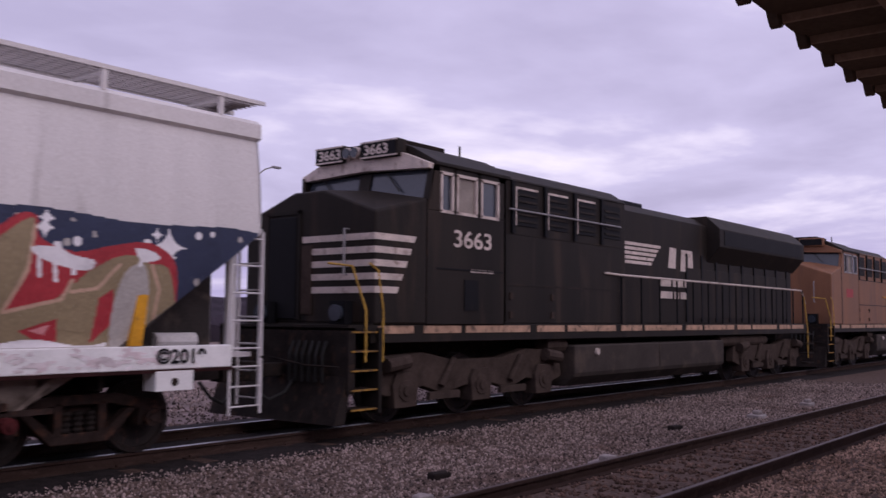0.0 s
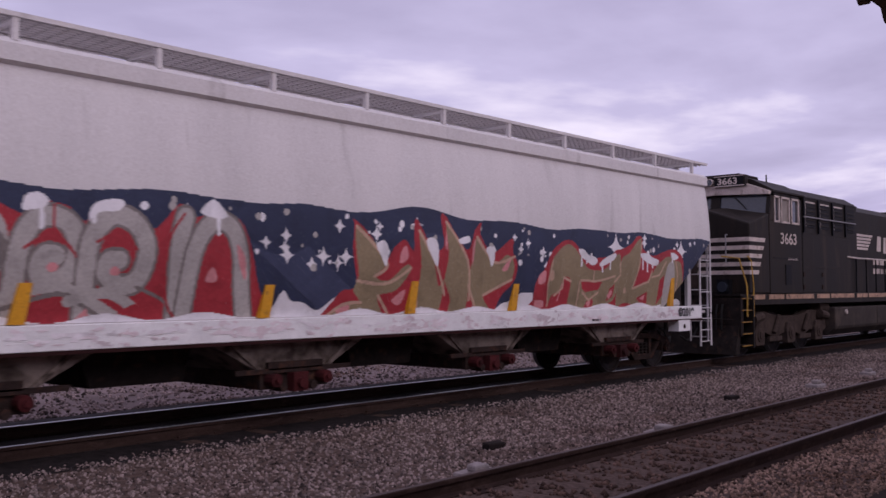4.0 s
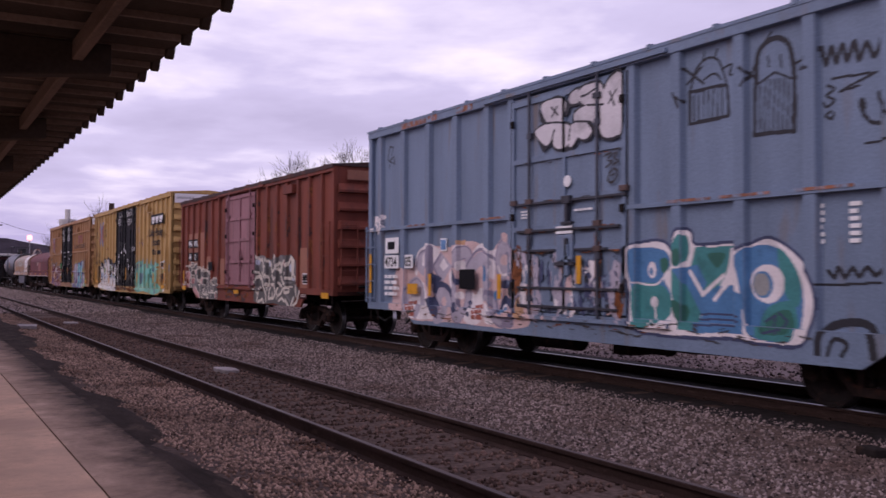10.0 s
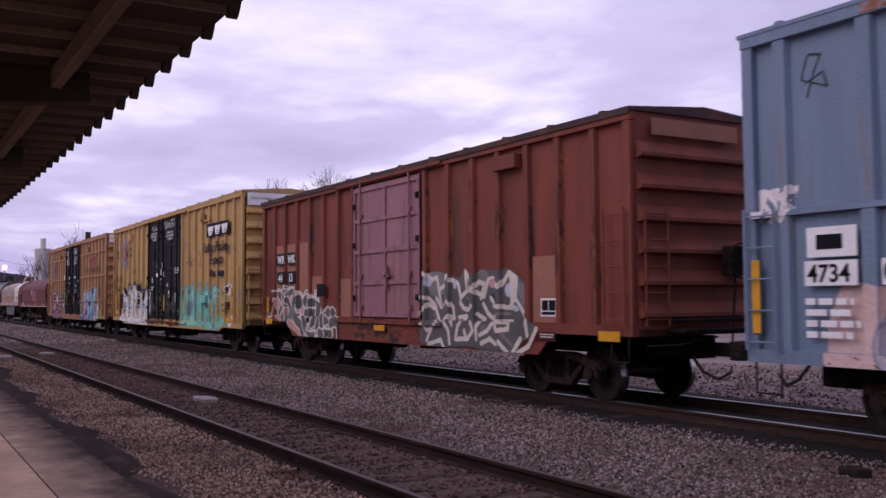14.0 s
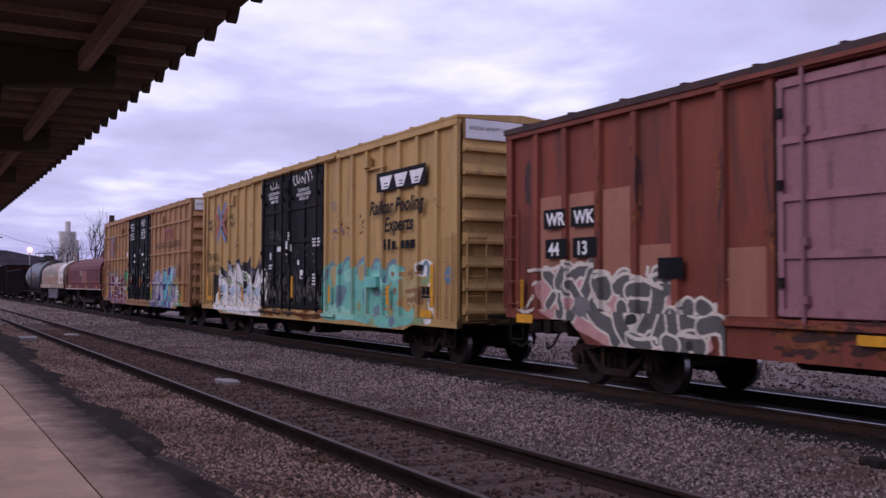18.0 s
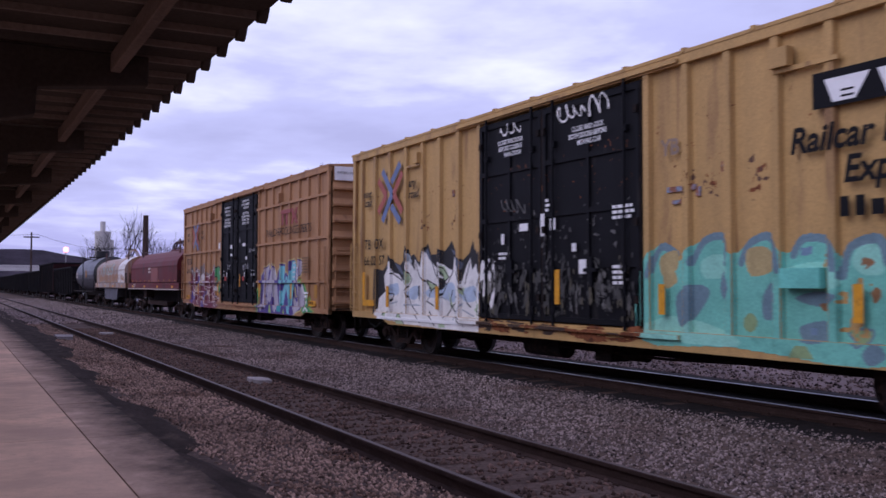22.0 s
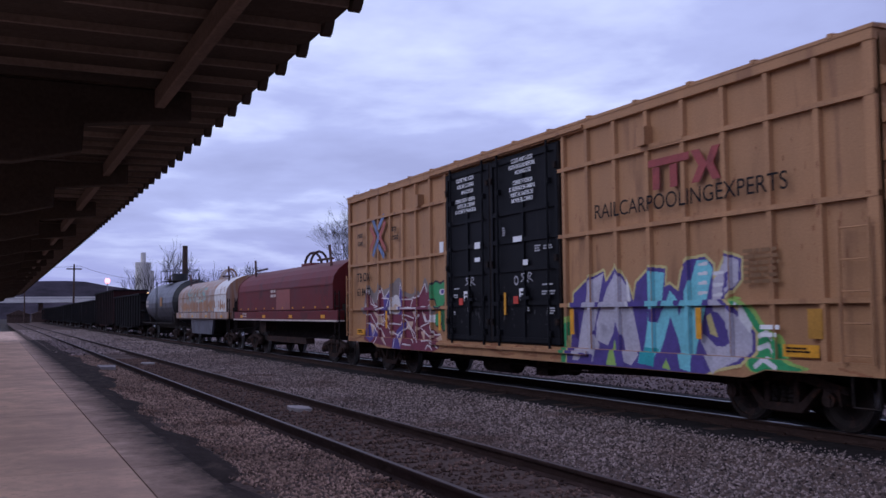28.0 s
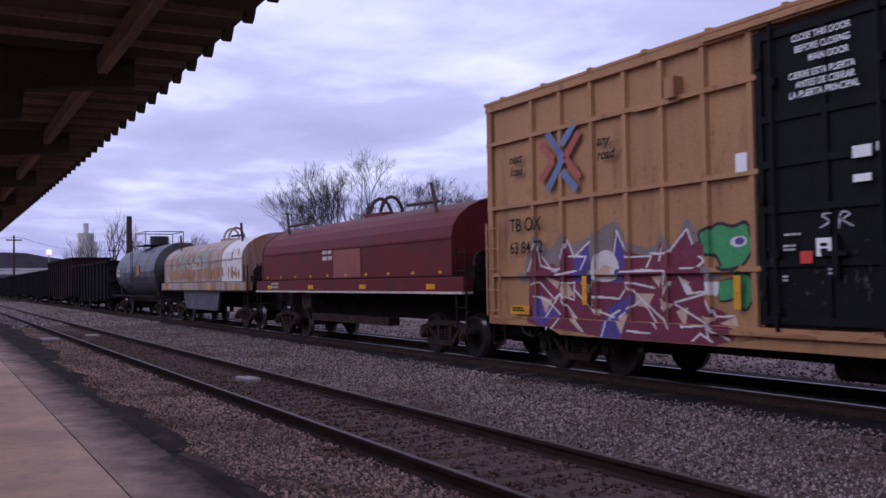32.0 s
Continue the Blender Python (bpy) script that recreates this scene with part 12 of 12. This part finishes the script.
def make_distance():
    k = 0
    for az, d, top, spread in ((70.0, 84, 0.115, 0.8), (68.9, 88, 0.112, 0.8), (67.7, 74, 0.138, 0.8), (66.7, 95, 0.115, 0.9), (65.4, 74, 0.142, 0.95), (64.0, 92, 0.118, 0.9), (61.2, 80, 0.126, 0.9), (59.2, 84, 0.112, 0.9), (57.0, 90, 0.095, 0.9)):
        x, y = at(az, d)
        bare_tree("bare_tree", x, y, (top * d + 1.57 + 0.5) * 1.02, spread, 100 + k, "leafless tree with fine spreading twigs", 7)
        k += 1
    for az, d, top in ((80.9, 230, 0.078), (81.9, 260, 0.055), (79.2, 240, 0.056), (78.0, 220, 0.05), (76.5, 200, 0.055), (75.0, 180, 0.045), (83.0, 300, 0.045), (32.5, 70, 0.121), (40.3, 75, 0.112), (77.2, 240, 0.052), (82.4, 240, 0.05), (79.9, 260, 0.062)):
        x, y = at(az, d)
        bare_tree("bare_tree", x, y, (top * d + 2.1) * 1.02, 0.75, 130 + k, "distant leafless tree beyond the yard", 5)
        k += 1
    # silo with its headhouse
    x, y = at(82.3, 380)
    s = thing("silo", "pale concrete grain silo with a small headhouse", "silo")
    s.location = (x, y, -0.6)
    part("silo_shaft", Geo().cyl((0, 0, 0), (0, 0, 21.2), 2.9, 24), M["silo"], s, smooth=False)
    part("silo_roof", Geo().cyl((0, 0, 21.2), (0, 0, 22.2), 3.05, 24), M["silo"], s)
    part("headhouse", Geo().cyl((0, 0, 22.2), (0, 0, 26.0), 1.0, 14), M["silo"], s)
    part("elevator_leg", Geo().box(-0.9, 0.9, 2.6, 4.0, 0, 19.0), M["silo"], s)
    # brick stack and utility poles
    x, y = at(79.95, 240)
    solid("brick_smokestack", Geo().cyl((x, y, -0.6), (x, y, 18.4), 0.85, 14, 0.62), M["tie"], "slim dark brick factory stack", "chimney")
    poles = [at(86.05, 170), at(88.6, 230), at(80.8, 215)]
    for i, (px, py) in enumerate(poles):
        top = (10.2, 10.0, 10.0)[i]
        u = thing("utility_pole", "dark timber utility pole with a crossarm", "utility pole", "utility poles")
        u.location = (px, py, -0.6)
        part("pole_shaft", Geo().cyl((0, 0, 0), (0, 0, top + 0.6), 0.2, 8, 0.13), M["tie"], u)
        part("crossarm", Geo().box(-0.08, 0.08, -1.2, 1.2, top - 0.3, top - 0.1), M["tie"], u)
    w = Geo()
    pts = [(-169.6, -60, 9.0)] + [(poles[0][0], poles[0][1] + 0.9, 9.9), (poles[2][0], poles[2][1], 9.6)]
    for (xa, ya, za), (xb, yb, zb) in zip(pts, pts[1:]):
        q = [(xa + (xb - xa) * t, ya + (yb - ya) * t, za + (zb - za) * t - 4 * 1.2 * t * (1 - t)) for t in np.linspace(0, 1, 9)]
        w.tube(q, 0.03, 4)
    solid("overhead_wire", w, M["rubber"], "thin sagging overhead wires between poles", "wire")
    # lights seen far down the line
    x, y = at(84.25, 200)
    l = thing("yard_lamp", "glowing pinkish yard lamp on a far pole", "street lamp")
    l.location = (x, y, 0)
    part("lamp_shaft", Geo().cyl((0, 0, -0.6), (0, 0, 8.4), 0.1, 8), M["pole"], l)
    part("lamp_head", Geo().cyl((0, 0, 7.9), (0, 0, 8.15), 0.3, 14, 0.5).cyl((0, 0, 8.15), (0, 0, 8.65), 0.5, 14, 0.5).cyl((0, 0, 8.65), (0, 0, 8.9), 0.5, 14, 0.3), M["lampglow"], l)
    for az, d, z in ((82.05, 220, 6.2), (86.0, 230, 2.2)):
        x, y = at(az, d)
        fl = thing("signal_lamp", "small amber lamp far down the line", "lamp", "far lamps")
        fl.location = (x, y, 0)
        part("lamp_shaft", Geo().cyl((0, 0, -0.6), (0, 0, z), 0.05, 6), M["under"], fl)
        part("lamp_head", Geo().cyl((0, 0, z), (0, 0, z + 0.3), 0.2, 8), M["lampsmall"], fl)
    # overpass with piers
    b = thing("overpass", "dark road overpass with a pale parapet far down the line", "bridge")
    x, y = at(87.2, 330)
    b.location = (x, y, -0.6)
    part("bridge_deck", Geo().box(-4, 4, -34, 40, 6.3, 7.5), M["silo"], b)
    part("bridge_rail", Geo().box(3.6, 4.0, -34, 40, 7.6, 8.2), M["silo"], b)
    for k in range(6):
        part("bridge_pier", Geo().box(-2.5, 2.5, -30 + k * 13, -28.6 + k * 13, 0, 6.6), M["rail_side"], b)
    for i, (az, d, w_, hh) in enumerate(((88.9, 250, 5, 2.4), (87.6, 280, 6, 2.6))):
        x, y = at(az, d)
        sh = thing("yard_shed", "low dark shed far down the line", "shed", "far sheds")
        sh.location = (x, y, -0.6)
        part("shed_wall", Geo().box(-4, 4, -w_ / 2, w_ / 2, 0, hh), M["tie"], sh)
        part("shed_roof", Geo().prism([(-w_ / 2 - 0.3, hh), (0, hh + 1.2), (w_ / 2 + 0.3, hh)], "x", -4.3, 4.3), M["tie"], sh)
    # wooded hills
    hills = Geo()
    rng = random.Random(3)
    n = 190
    rows = []
    for i in range(n + 1):
        az = -92 + i * 196 / n
        hgt = 13 + 15 * math.exp(-((az - 90) / 6) ** 2) + 9 * math.exp(-((az - 78) / 8) ** 2) + 2.5 * math.sin(i * 0.7) + rng.uniform(-1.2, 1.2) + 6 * (az < 30)
        x, y = at(az, 800)
        x2, y2 = at(az, 690)
        rows.append(((x2, y2, -1), (x, y, hgt)))
    vs = [p for r in rows for p in r]
    hills.add(vs, [(2 * i, 2 * i + 2, 2 * i + 3, 2 * i + 1) for i in range(n)])
    solid("wooded_hills", hills, M["hill"], "low dark wooded hills on the horizon", "hill", kind="structure")
    # dark hedge added past the yard to darken the view under the cars
    hg = Geo()
    n = 150
    vs = []
    for i in range(n + 1):
        x = -40 + i * 1.6
        t1 = 2.1 + 0.4 * math.sin(i * 0.9) + rng.uniform(-0.25, 0.25)
        vs += [(x, 58.6, -0.4), (x + rng.uniform(-0.3, 0.3), 58.2 + rng.uniform(-0.4, 0.4), t1 * 0.6), (x, 59.5, t1), (x, 61.0, t1 * 0.8), (x, 61.5, -0.4)]
    hg.add(vs, [(i * 5 + j, (i + 1) * 5 + j, (i + 1) * 5 + j + 1, i * 5 + j + 1) for i in range(n) for j in range(4)])
    solid("hedge", hg, M["hill"], "low dark scrub added as a backdrop on the far side of the yard", "hedge")
    # house with a red metal roof
    x, y = at(-14.6, 66)
    hs = thing("brick_house", "brick building with a red metal gable roof and white trim", "house")
    hs.matrix_basis = pose(x, y, -1.2, 0, 0, -42)
    part("house_wall", Geo().box(-4.8, 4.2, -5, 5, 0, 7.0).prism([(-5, 7.0), (0, 10.3), (5, 7.0)], "x", 3.9, 4.2), M["brick"], hs)
    rf = Geo().prism([(-5.6, 6.9), (0, 10.55), (5.6, 6.9), (5.6, 6.7), (0, 10.35), (-5.6, 6.7)], "x", -5.2, 4.9)
    part("house_roof", rf, M["roofred"], hs)
    part("roof_trim", Geo().prism([(-5.65, 6.85), (0, 10.5), (5.65, 6.85), (5.65, 6.55), (0, 10.2), (-5.65, 6.55)], "x", 4.9, 5.0), M["trim"], hs)
    x, y = at(-24.6, 70)
    solid("brick_chimney", Geo().box(x - 0.24, x + 0.24, y - 0.24, y + 0.24, -0.5, 9.0).box(x - 0.34, x + 0.34, y - 0.34, y + 0.34, 9.0, 9.3).cyl((x, y, 9.3), (x, y, 10.2), 0.08, 8), M["brick"], "square brick chimney behind the train", "chimney")
    hy = thing("fire_hydrant", "short yellow fire hydrant standing on the yard gravel", "hydrant")
    hy.location = (14.85, 23.3, -0.3)
    part("barrel", Geo().cyl((0, 0, 0), (0, 0, 0.08), 0.2, 14).cyl((0, 0, 0.08), (0, 0, 0.62), 0.18, 14), M["safety"], hy)
    part("bonnet", Geo().cyl((0, 0, 0.62), (0, 0, 0.67), 0.19, 14).cyl((0, 0, 0.67), (0, 0, 0.78), 0.16, 14, 0.07).cyl((0, 0, 0.78), (0, 0, 0.84), 0.03, 6), M["safety"], hy)
    for a, b in ((1, 0), (-1, 0), (0, -1)):
        part("nozzle", Geo().cyl((a * 0.14, b * 0.14, 0.45), (a * 0.24, b * 0.24, 0.45), 0.07, 10), M["stripe"], hy)
    # street lamps beyond the train
    for az, d, top, arm in ((23.2, 62, 12.4, 3.1), (-40.2, 60, 11.2, -1.8)):
        x, y = at(az, d)
        s = thing("street_lamp", "grey metal street lamp with a single curved arm", "street lamp", "street lamps")
        s.location = (x, y, -0.5)
        part("lamp_shaft", Geo().cyl((0, 0, 0), (0, 0, top), 0.2 if arm > 0 else 0.14, 10, 0.14 if arm > 0 else 0.1), M["pole"], s)
        part("lamp_arm", Geo().tube([(0, 0, top - 0.2), (-arm * 0.4, 0, top + 0.35), (-arm * 0.8, 0, top + 0.6)], 0.05, 6), M["pole"], s)
        part("lamp_head", Geo().box(min(-arm * 0.75, -arm * 1.12), max(-arm * 0.75, -arm * 1.12), -0.15, 0.15, top + 0.52, top + 0.66), M["pole"], s, bevel=0.04)
    w2 = Geo()
    q0, q1 = at(23.2, 62), at(-35, 75)
    w2.tube([(q0[0] + (q1[0] - q0[0]) * t, q0[1] + (q1[1] - q0[1]) * t, 11.7 - 4 * 1.0 * t * (1 - t)) for t in np.linspace(0, 1, 13)], 0.018, 4)
    solid("overhead_wire", w2, M["rubber"], "thin overhead wire beyond the train", "wire")


make_ground()
make_platform()
make_canopy()
make_distance()
make_track(YM, "track_main", "main line track with polished rails under the train", True)
make_track(YN, "track_siding", "near siding track with dull rusted rails", False)
make_stones()
scatter_stones("yard_stones", 30000, (-60, 40, 13.6, 21.0), (0.02, 0.05), M["stone"], "grey gravel beyond the main line", 8)


# ---- what moves ----
def motions():
    T = [k * 0.5 for k in range(65)]
    for car, mid, half in CARS:
        rows = []
        for t, s in zip(T, RUN):
            x = mid + s
            ya, yb = bend(x - half), bend(x + half)
            rows.append((t, pose(x, YM + (ya + yb) / 2, 0, 0, 0, math.degrees(math.atan2(yb - ya, 2 * half)))))
        walk(car, rows)
    fine = [k * 0.2 for k in range(161)]
    for ws, x, r in WHEELS:
        walk(ws, [(t, pose(x, 0, r, 0, math.degrees(float(np.interp(t, T, RUN)) / r), 0)) for t in fine])


motions()
